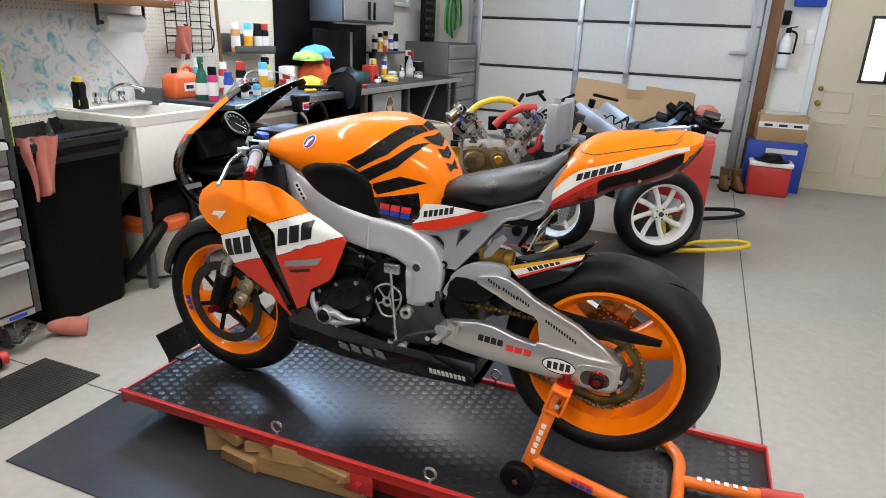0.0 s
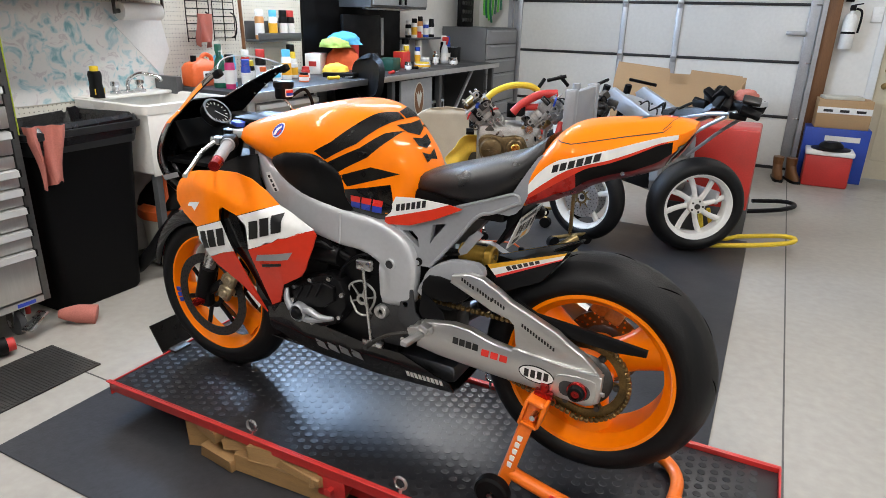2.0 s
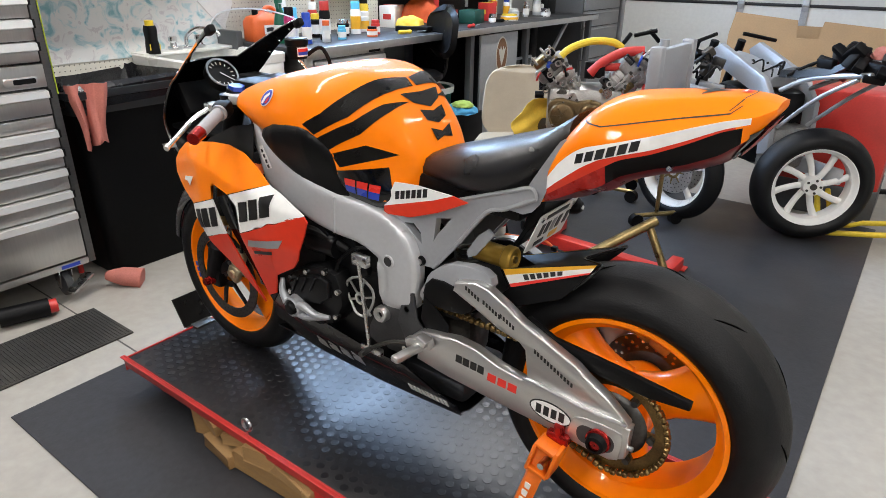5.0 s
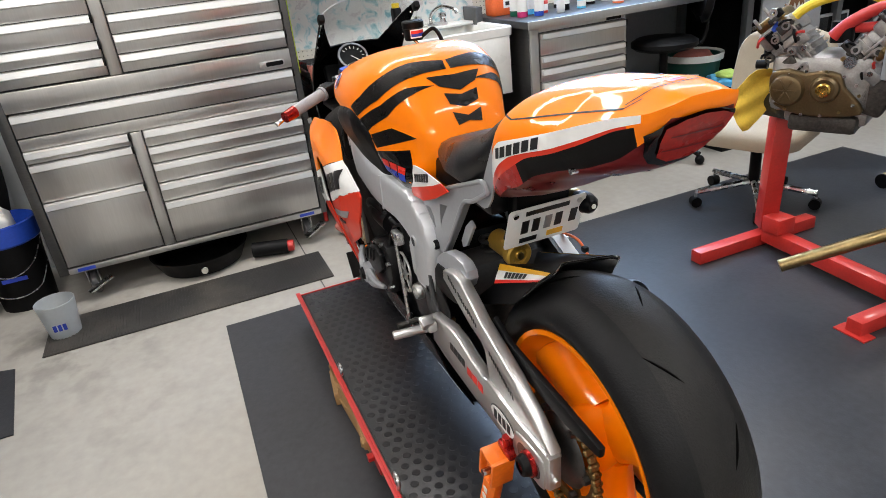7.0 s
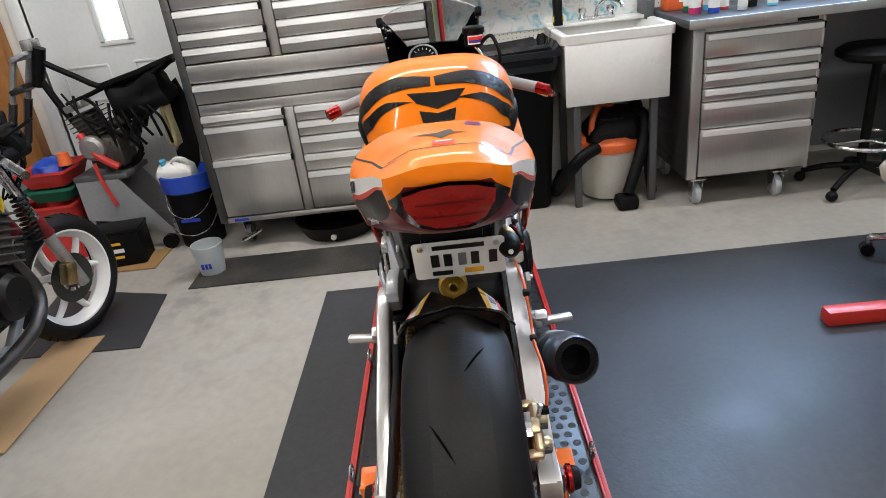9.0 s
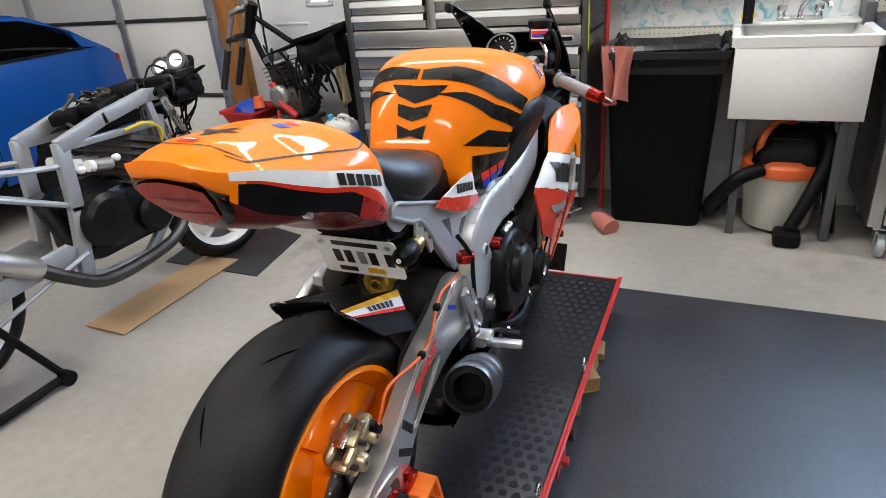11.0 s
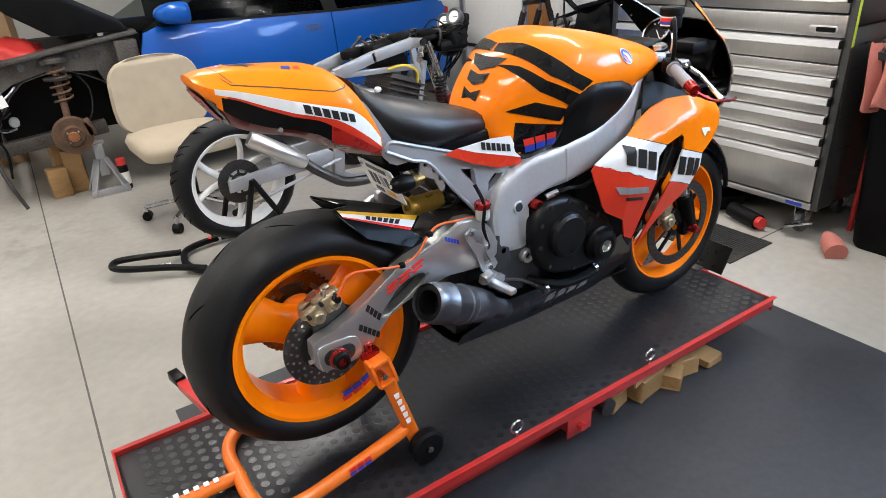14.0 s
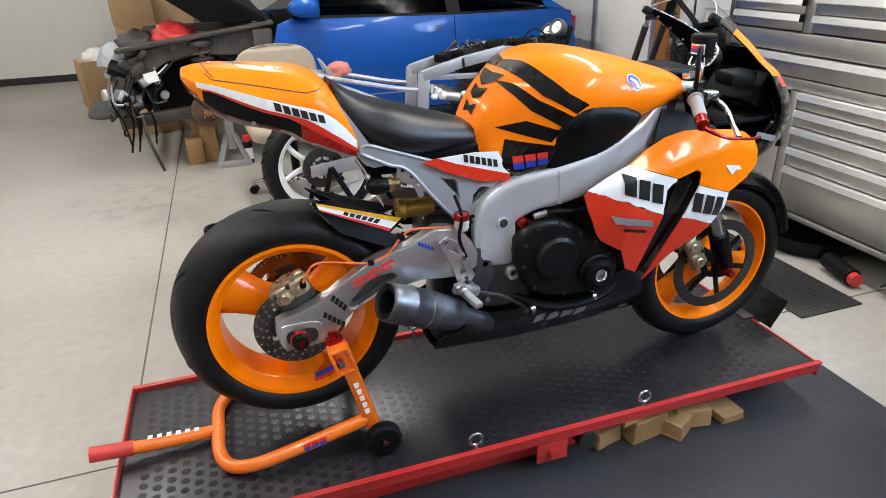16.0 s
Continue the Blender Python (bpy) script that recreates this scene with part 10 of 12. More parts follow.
def office_chair(at, seat_z, label, w=0.5):
    """A beige upholstered swivel chair facing +x."""
    ob = thing("office_chair", label, "chair", "swivel chairs", at=at)
    rings = []
    for z, e in ((seat_z - 0.05, -0.05), (seat_z - 0.045, -0.01), (seat_z, 0.0), (seat_z + 0.035, -0.015), (seat_z + 0.05, -0.08)):
        rings.append([(x, y, z + (0.015 if x < -0.1 else 0)) for x, y in rounded(w + 2 * e, w * 1.02 + 2 * e, 0.12, 6)])
    part("seat", loft(rings), BEIGE, ob, smooth=60)
    rings = []
    for k, z in enumerate([0, 0.01, 0.025, 0.05, 0.08, 0.12, 0.18, 0.25, 0.4, 0.55, 0.7, 0.78, 0.84, 0.89, 0.93, 0.96, 0.98, 0.992, 1.0]):
        hw = w * (0.53 - 0.05 * z) * max(0.02, 1 - abs(2 * z - 1) ** 4) ** 0.36
        rings.append([(-w * 0.44 - 0.07 * z + t * 0.028 * (1 if 0.05 < z < 0.95 else 0.4) + 0.03 * (abs(u) ** 2), u * hw, seat_z + 0.02 + 0.44 * z) for u, t in [(-1, 0), (-0.95, 1), (-0.6, 1.4), (-0.2, 1.5), (0.2, 1.5), (0.6, 1.4), (0.95, 1), (1, 0), (0.95, -1), (0.3, -1.2), (-0.3, -1.2), (-0.95, -1)]])
    part("backrest", loft(rings), BEIGE, ob, smooth=60)
    part("back_bar", boxx(-w * 0.5 - 0.03, -w * 0.5 - 0.015, -0.035, 0.035, seat_z - 0.08, seat_z + 0.2, 0.004), BLACK_SATIN, ob)
    part("seat_plate", boxx(-0.24, 0.12, -0.1, 0.1, seat_z - 0.085, seat_z - 0.05, 0.006), BLACK_SATIN, ob)
    part("column", cyl(bmesh.new(), (0, 0, 0.1), (0, 0, seat_z - 0.08), 0.028, n=16), BLACK_SATIN, ob)
    for k in range(5):
        a = 2 * math.pi * k / 5 + 0.5
        c, s = math.cos(a), math.sin(a)
        part("base_arm", tube(bmesh.new(), [(0.02 * c, 0.02 * s, 0.115), (0.3 * c, 0.3 * s, 0.085)], 0.016, 8, 1), STEEL, ob, "chrome base arm")
        part("caster_wheel", cyl(bmesh.new(), (0.3 * c - 0.022 * s, 0.3 * s + 0.022 * c, 0.03), (0.3 * c + 0.022 * s, 0.3 * s - 0.022 * c, 0.03), 0.028, n=14), BLACK_PLASTIC, ob)
        part("caster_stem", cyl(bmesh.new(), (0.3 * c, 0.3 * s, 0.03), (0.3 * c, 0.3 * s, 0.085), 0.008, n=8), STEEL, ob)
    return ob


office_chair(pose(-1.55, 2.1, 0.006, 0, 0, -70), 0.40, "beige fabric swivel chair behind the engine stand")


def side_wheel(name, parent, c, R, w, rim_r, turn, rim_m, spokes, disc=None, a0=0, hub=0.05, sw=0.035):
    """A wheel part of another motorcycle, its axle turned about z by turn degrees."""
    m = Matrix.Translation(c) @ Matrix.Rotation(radians(turn), 4, "Z")
    z0 = (0, 0, 0)
    wh = part(name, move(rim_mesh(z0, rim_r, w), m), rim_m, parent)
    part("tyre", move(tyre_mesh(z0, R, w * 1.08, rim_r), m), RUBBER, wh)
    if spokes == 6:
        # three pairs that fork away from the hub
        bm = bmesh.new()
        for g in (-1, 1):
            spoke_set(bm, z0, 3, a0 + 8 * g, 0.03, rim_r - 0.02, sw * 0.9, sw * 0.75, 0.04, 0.028, 0.0, 0.34 * g)
        for k in range(44):
            for g in (-1, 1):
                pts = []
                for i in range(5):
                    y = g * w * (0.06 + 0.085 * i)
                    a, r = 2 * math.pi * (k + 0.25 * (g > 0)) / 44 + 0.03 * i, R - 0.001 - (0.0, 0.0025, 0.0075, 0.014, 0.0245)[i]
                    pts.append((r * math.cos(a), y, r * math.sin(a)))
                if k % 3:
                    part("tread_groove", move(tube(bmesh.new(), pts, 0.0032, 5, 1), m), GROOVE, wh)
    else:
        bm = spoke_set(bmesh.new(), z0, spokes, a0, 0.03, rim_r - 0.02, sw, sw * 1.4, 0.03, 0.03, 0.0, 0.22 if spokes > 6 else 0.0)
    lathe(bm, [(0.012, -w * 0.3), (hub, -w * 0.3), (hub * 1.1, 0), (hub, w * 0.3), (0.012, w * 0.3)], z0, "y", 28)
    part("spokes", move(bm, m), rim_m, wh)
    bm = cyl(bmesh.new(), (0, -w * 0.34, 0), (0, w * 0.34, 0), 0.018, n=16)
    part("hub_cap", move(bm, m), DARK_STEEL, wh)
    for k in range(5):
        a = 2 * math.pi * k / 5
        part("hub_bolt", move(cyl(bmesh.new(), (hub * 0.75 * math.cos(a), -w * 0.33, hub * 0.75 * math.sin(a)), (hub * 0.75 * math.cos(a), -w * 0.28, hub * 0.75 * math.sin(a)), 0.007, n=8), m), DARK_STEEL, wh)
    for s in disc or ():
        bm = brake_disc(z0, s * w * 0.42, 0.062, 0.135 if len(disc) > 1 else 0.112, 24)
        part("brake_disc", move(bm, m), [DISC_BRIGHT if len(disc) > 1 else DARK_STEEL, SEAM], wh)
        bm = lathe(bmesh.new(), [(0.03, s * w * 0.4), (0.045, s * w * 0.4), (0.045, s * w * 0.43), (0.03, s * w * 0.43)], z0, "y", 24, closed=True)
        spoke_set(bm, z0, 8, 0, 0.04, 0.08, 0.012, 0.012, 0.006, 0.006, s * w * 0.42)
        part("disc_carrier", move(bm, m), BRASS if len(disc) > 1 else DARK_STEEL, wh)
    return wh


# ---- stripped race motorcycle with white wheels ----
rb = thing("stripped_motorcycle", "stripped sports motorcycle with white wheels and bare silver frame", "motorcycle")
side_wheel("front_wheel", rb, (-0.715, 2.62, 0.318), 0.30, 0.11, 0.216, -20, WHITE_RIM, 5, (-1, 1), 18)
side_wheel("rear_wheel", rb, (-0.03, 2.78, 0.325), 0.315, 0.17, 0.218, 26, WHITE_RIM, 8, None, 5)
BQ = Matrix.Translation((-0.3, 3.0, 0)) @ Matrix.Rotation(radians(-38), 4, "Z")


def rpart(name, bm, m, label=""):
    return part(name, move(bm, BQ), m, rb, label)


for s in (-1, 1):
    rpart("frame_spar", slab(bmesh.new(), [(-0.5, 0.95), (-0.42, 1.0), (0.0, 0.86), (0.12, 0.72), (0.14, 0.45), (0.06, 0.43), (0.04, 0.66), (-0.05, 0.76), (-0.45, 0.88)], s * 0.12, s * 0.16, 0.008), ALU_GREY, "bare silver frame spar")
    rpart("subframe_tube", tube(bmesh.new(), [(0.08, s * 0.1, 0.8), (0.3, s * 0.11, 0.9), (0.62, s * 0.09, 0.96)], 0.014, 8), ALU_FRAME)
    rpart("subframe_tube", tube(bmesh.new(), [(0.12, s * 0.1, 0.6), (0.35, s * 0.11, 0.8), (0.55, s * 0.09, 0.93)], 0.012, 8), ALU_FRAME)
    rpart("fork_leg", cyl(bmesh.new(), (-0.55, s * 0.1, 1.0), (-0.72, s * 0.1, 0.4), 0.026, n=14), BLACK_SATIN)
    rpart("handlebar", tube(bmesh.new(), [(-0.55, s * 0.1, 1.04), (-0.48, s * 0.3, 1.0)], 0.012, 8, 1), BLACK_SATIN)
    for k in range(2):
        rpart("intake", cyl(bmesh.new(), (-0.28 + 0.1 * k, s * 0.09, 0.8), (-0.3 + 0.1 * k, s * 0.1, 0.87), 0.03, n=14), WHITE_PAINT)
rpart("engine", boxx(-0.42, 0.05, -0.15, 0.15, 0.35, 0.78, 0.05), ENGINE_BLACK)
rpart("gearbox", boxx(-0.1, 0.15, -0.13, 0.13, 0.34, 0.6, 0.05), ENGINE_ALU)
rpart("seat_foam", loft([[(x, y * w, z + dz) for y, dz in ((-1, 0), (-0.9, 0.04), (0, 0.055), (0.9, 0.04), (1, 0))] for x, w, z in ((0.02, 0.08, 0.86), (0.2, 0.13, 0.885), (0.4, 0.12, 0.93), (0.5, 0.1, 0.99))]), SEAT_VINYL)
rpart("tail_electrics", boxx(0.42, 0.68, -0.08, 0.08, 0.95, 1.02, 0.02), BLACK_PLASTIC)
rpart("fuel_rail_cover", loft([[(x, y * w, z + dz) for y, dz in ((-1, 0), (-0.8, 0.05), (0, 0.07), (0.8, 0.05), (1, 0))] for x, w, z in ((-0.44, 0.05, 0.88), (-0.36, 0.08, 0.875), (-0.2, 0.1, 0.83), (-0.02, 0.1, 0.8))]), ALU_GREY, "silver front frame cover")
rnd = random.Random(41)
for k in range(26):
    p = Vector((rnd.uniform(-0.35, 0.66), rnd.uniform(-0.12, 0.12), 0))
    p.z = 0.86 + 0.16 * max(0, p.x) + 0.02 * rnd.random()
    q = p + Vector((rnd.uniform(-0.14, 0.14), rnd.uniform(-0.08, 0.08), rnd.uniform(-0.02, 0.02)))
    rpart("loom_cable", tube(bmesh.new(), [p, (p + q) / 2 + Vector((0.02, 0.02, 0.03 + 0.03 * rnd.random())), q], 0.005 + 0.005 * rnd.random(), 6), rnd.choice((BLACK_SATIN, BLACK_SATIN, BLACK_PLASTIC, DARK_STEEL)))
for k in range(16):
    p = (rnd.uniform(0.3, 0.72), rnd.uniform(-0.1, 0.1), rnd.uniform(0.93, 1.06))
    rpart("electric_box", box(bmesh.new(), p, (rnd.uniform(0.04, 0.12), rnd.uniform(0.03, 0.08), rnd.uniform(0.02, 0.06)), Euler((rnd.random(), rnd.random() * 0.6, rnd.random() * 3)).to_matrix(), 0.008), rnd.choice((BLACK_PLASTIC, BLACK_SATIN, DARK_STEEL, SMOKE_RED)))
rpart("swingarm", boxx(0.1, 0.42, 0.1, 0.13, 0.33, 0.42, 0.01), ALU_FRAME)
rpart("tail_bracket", boxx(0.55, 0.72, -0.04, 0.04, 1.0, 1.03, 0.006), ALU_FRAME)
# front of the frame over the front wheel: square spar, dark engine top and wiring
for a, b in (((-0.95, 2.82, 0.785), (-0.64, 2.8, 0.745)), ((-0.64, 2.8, 0.745), (-0.61, 2.8, 0.5)), ((-0.93, 2.95, 0.79), (-0.62, 2.96, 0.75))):
    beam(a, b, 0.035, 0.055, 0.006, ALU_GREY, "front_spar", rb)
part("front_engine", boxx(-1.1, -0.7, 2.84, 3.02, 0.45, 0.7, 0.03), ENGINE_BLACK, rb)
for k in range(4):
    part("intake_trumpet", lathe(bmesh.new(), [(0.018, 0.0), (0.02, 0.04), (0.028, 0.055), (0.025, 0.057), (0.016, 0.045)], (-1.02 + 0.085 * k, 2.82, 0.69), "z", 16), GALV if k % 2 else WHITE_PAINT, rb)
rnd = random.Random(53)
for k in range(22):
    p = Vector((rnd.uniform(-0.92, -0.62), rnd.uniform(2.82, 2.98), rnd.uniform(0.8, 0.98)))
    q = p + Vector((rnd.uniform(-0.12, 0.12), rnd.uniform(-0.05, 0.05), rnd.uniform(-0.1, 0.05)))
    if k % 4 == 0:
        part("front_box", box(bmesh.new(), p, (0.05 + 0.05 * rnd.random(), 0.05, 0.04 + 0.03 * rnd.random()), Euler((rnd.random(), rnd.random(), rnd.random())).to_matrix(), 0.008), rnd.choice((BLACK_PLASTIC, GRIMY, DARK_STEEL)), rb)
    else:
        part("loom_cable", tube(bmesh.new(), [p, (p + q) / 2 + Vector((0.02, -0.02, 0.05)), q], 0.005 + 0.005 * rnd.random(), 6), rnd.choice((BLACK_SATIN, BLACK_PLASTIC, DARK_STEEL)), rb)
heap("rag", pose(0.17, 2.66, 1.03), 0.07, 0.06, PINK_CLOTH, "red rag lying on the stripped motorcycle tail", "rag", 31)
for k in range(9):
    a = k * 1.3
    rpart("loose_part", box(bmesh.new(), (0.35 + 0.05 * (k % 5), -0.1 + 0.06 * (k % 4), 0.98 + 0.02 * (k % 3)), (0.1, 0.04, 0.05), Euler((a, a * 0.7, a)).to_matrix(), 0.01), (BLACK_PLASTIC, DARK_STEEL, BLACK_SATIN, RED_PLASTIC)[k % 4])
ys = thing("paddock_stand", "yellow tubular paddock stand under the white-wheeled motorcycle", "paddock stand")
part("loop_tube", tube(bmesh.new(), [(-0.1, 2.7, 0.06), (0.15, 2.86, 0.05), (0.4, 2.95, 0.07), (0.58, 3.05, 0.09), (0.6, 3.16, 0.09), (0.5, 3.2, 0.08), (0.25, 3.1, 0.06)], 0.016, 10), YELLOW, ys)
part("upright", tube(bmesh.new(), [(0.05, 2.88, 0.05), (-0.02, 2.92, 0.34)], 0.016, 8, 1), YELLOW, ys)
part("upright", tube(bmesh.new(), [(0.25, 3.1, 0.06), (0.12, 2.98, 0.06), (0.05, 2.9, 0.28)], 0.014, 8, 2), YELLOW, ys)
bs = thing("paddock_stand", "black tubular paddock stand lying on the floor", "paddock stand")
part("loop_tube", tube(bmesh.new(), [(0.25, 3.9, 0.04), (0.5, 4.1, 0.04), (0.62, 4.3, 0.04), (0.55, 4.42, 0.04), (0.3, 4.3, 0.04)], 0.018, 10), BLACK_SATIN, bs)
for k, (x, y) in enumerate(((-1.15, 2.75), (-1.0, 3.05), (-0.75, 2.45))):
    g = thing("wheel_dolly", "small gold zinc plated wheel dolly on casters", "wheel dolly", "gold dollies", at=pose(x, y, 0.006, 0, 0, 25 * k))
    part("bar", cyl(bmesh.new(), (-0.14, 0, 0.07), (0.14, 0, 0.07), 0.014, n=12), BRASS, g)
    part("post", cyl(bmesh.new(), (0, 0, 0.07), (0, 0, 0.38), 0.013, n=12), BRASS, g)
    for q in (-0.13, 0.13):
        part("wheel", cyl(bmesh.new(), (q, -0.02, 0.04), (q, 0.02, 0.04), 0.04, n=16), BLACK_PLASTIC, g)
rx = thing("red_cabinet", "low bright red steel cabinet behind the white-wheeled motorcycle", "cabinet")
part("body", boxx(-0.35, 0.275, 3.3, 3.75, 0.0, 0.765, 0.02), STAND_RED, rx)
part("dark_base", boxx(-0.34, 0.28, 3.29, 3.76, 0.0, 0.2, 0.004), GREY_STEEL, rx)

# ---- before the garage door and beside the entry door ----
cb = thing("cardboard_box", "large open brown cardboard box before the garage door", "cardboard box")
part("front", boxx(-1.05, 0.05, 4.6, 4.61, 0, 0.93), CARDBOARD, cb)
part("back", boxx(-1.05, 0.05, 5.2, 5.21, 0, 0.98), CARDBOARD, cb)
for x in (-1.05, 0.04):
    part("side", boxx(x, x + 0.01, 4.61, 5.2, 0, 0.95), CARDBOARD, cb)
part("flap", slab(bmesh.new(), [(-1.05, 0.93), (-0.55, 0.93), (-0.56, 1.06), (-1.02, 1.1)], 4.6, 4.606), CARDBOARD, cb)
part("flap", slab(bmesh.new(), [(-0.4, 0.93), (0.05, 0.93), (0.04, 1.03), (-0.38, 1.06)], 4.6, 4.606), CARDBOARD, cb)
ck = thing("cooler", "red cool box with a white lid and dark cap on it", "cool box")
part("tub", boxx(0.68, 1.07, 5.4, 5.68, 0, 0.3, 0.02), RED_PLASTIC, ck)
part("lid", boxx(0.67, 1.08, 5.39, 5.69, 0.3, 0.345, 0.012), WHITE_PAINT, ck)
hat = bmesh.new()
lathe(hat, [(0.001, 0.075), (0.07, 0.07), (0.1, 0.045), (0.11, 0.015), (0.17, 0.0), (0.17, 0.008), (0.1, 0.02)], (0.88, 5.54, 0.347), "z", 28)
whole("cap_hat", hat, BLACK_SATIN, "dark brown brimmed hat lying on the cool box", "hat")
tb = plain_box("carton", pose(0.92, 5.86, 0.0), (0.56, 0.3, 0.52), BLUE_PLASTIC, "large dark blue printed carton against the wall", "box")
part("print_bar", boxx(-0.1, 0.2, -0.1515, -0.15, 0.40, 0.45), WHITE_DECAL, tb)
bx = plain_box("carton", pose(0.93, 5.86, 0.521, 0, 0, 3), (0.46, 0.28, 0.27), CARDBOARD, "brown carton with a white printed tape on the blue box", "box")
part("tape", boxx(-0.231, 0.231, -0.1415, -0.14, 0.14, 0.2), WHITE_DECAL, bx)
for k in range(3):
    part("logo_bar", boxx(-0.18 + 0.14 * k, -0.1 + 0.14 * k, -0.1425, -0.1415, 0.155, 0.18), BLACK_DECAL, bx)
whole("papers", box(bmesh.new(), (0.9, 5.84, 0.807), (0.34, 0.2, 0.03), Euler((0, 0, 0.2)).to_matrix(), 0.004), CREAM_PLASTIC, "pile of papers on the carton", "papers")
for k, x in enumerate((0.47, 0.6)):
    b = thing("boot", "worn brown leather work boot on the floor", "boot", "pair of boots", at=pose(x, 5.52, 0, 0, 0, -80 + 12 * k))
    part("sole", loft([[(px, py, z) for px, py in [(-0.12, -0.035), (-0.12, 0.035), (0.0, 0.042), (0.1, 0.048), (0.15, 0.03), (0.15, -0.03), (0.1, -0.048), (0, -0.042)]] for z in (0, 0.025)]), BLACK_PLASTIC, b)
    part("upper", loft([[(cx + rx * math.cos(a), ry * math.sin(a), z) for a in np.linspace(0, 2 * math.pi, 14, endpoint=False)] for cx, rx, ry, z in ((0.01, 0.135, 0.044, 0.025), (0.0, 0.13, 0.045, 0.06), (-0.03, 0.09, 0.042, 0.1), (-0.06, 0.06, 0.045, 0.15), (-0.06, 0.065, 0.05, 0.22))]), DARK_POST, b)
fe = thing("fire_extinguisher", "white fire extinguisher in a wall bracket", "fire extinguisher", at=pose(0.83, YN - 0.075, 1.25))
part("cylinder", lathe(bmesh.new(), [(0.001, 0), (0.055, 0.0), (0.06, 0.01), (0.06, 0.26), (0.045, 0.31), (0.02, 0.33), (0.02, 0.35), (0.001, 0.35)], (0, 0, 0), "z", 24), WHITE_PAINT, fe)
part("valve", box(bmesh.new(), (0, 0, 0.375), (0.05, 0.035, 0.05), None, 0.006), BLACK_PLASTIC, fe)
part("lever", box(bmesh.new(), (0.03, 0, 0.405), (0.1, 0.02, 0.012), Euler((0, -0.2, 0)).to_matrix(), 0.003), BLACK_PLASTIC, fe)
part("hose", tube(bmesh.new(), [(0.03, 0, 0.37), (0.08, -0.02, 0.33), (0.075, -0.03, 0.15)], 0.01, 8), BLACK_PLASTIC, fe)
part("strap", lathe(bmesh.new(), [(0.0612, 0.14), (0.0612, 0.16)], (0, 0, 0), "z", 24), BLACK_SATIN, fe)
whole("light_switch", boxx(1.0, 1.09, YN - 0.012, YN - 0.001, 1.5, 1.64, 0.003), WHITE_PAINT, "white light switch plate on the wall", "switch")
whole("door_opener", boxx(0.76, 0.83, YN - 0.03, YN - 0.001, 1.68, 1.82, 0.004), BLACK_PLASTIC, "black wall button for the garage door", "switch")
whole("first_aid_box", boxx(0.83, 1.12, YN - 0.1, YN - 0.001, 1.86, 2.1, 0.01), BLUE_PLASTIC, "dark blue box mounted on the wall", "box")


# ---- stripped motorcycle with silver tube frame ----
sz = thing("stripped_motorcycle", "stripped older motorcycle with white cast wheels and silver frame", "motorcycle")
AX = Vector((-0.33, -1.80, 0.40))
side_wheel("rear_wheel", sz, AX, 0.318, 0.14, 0.238, 3, WHITE_RIM, 6, (1,), 10, 0.05, 0.04)
FX0 = Vector((-1.727, -1.775, 0.29))
side_wheel("front_wheel", sz, FX0, 0.29, 0.1, 0.215, -15, WHITE_RIM, 6, (1,), 40, 0.045, 0.04)
SY = -1.80


def square_tube(name, pts, m, w=0.032, h=0.045):
    """Square-section tube from point to point."""
    for a, b in zip(pts, pts[1:]):
        a, b = Vector(a), Vector(b)
        d = b - a
        part(name, box(bmesh.new(), (a + b) / 2, (d.length + 0.025, w, h), d.to_track_quat("X", "Z").to_matrix(), 0.005), m, sz)


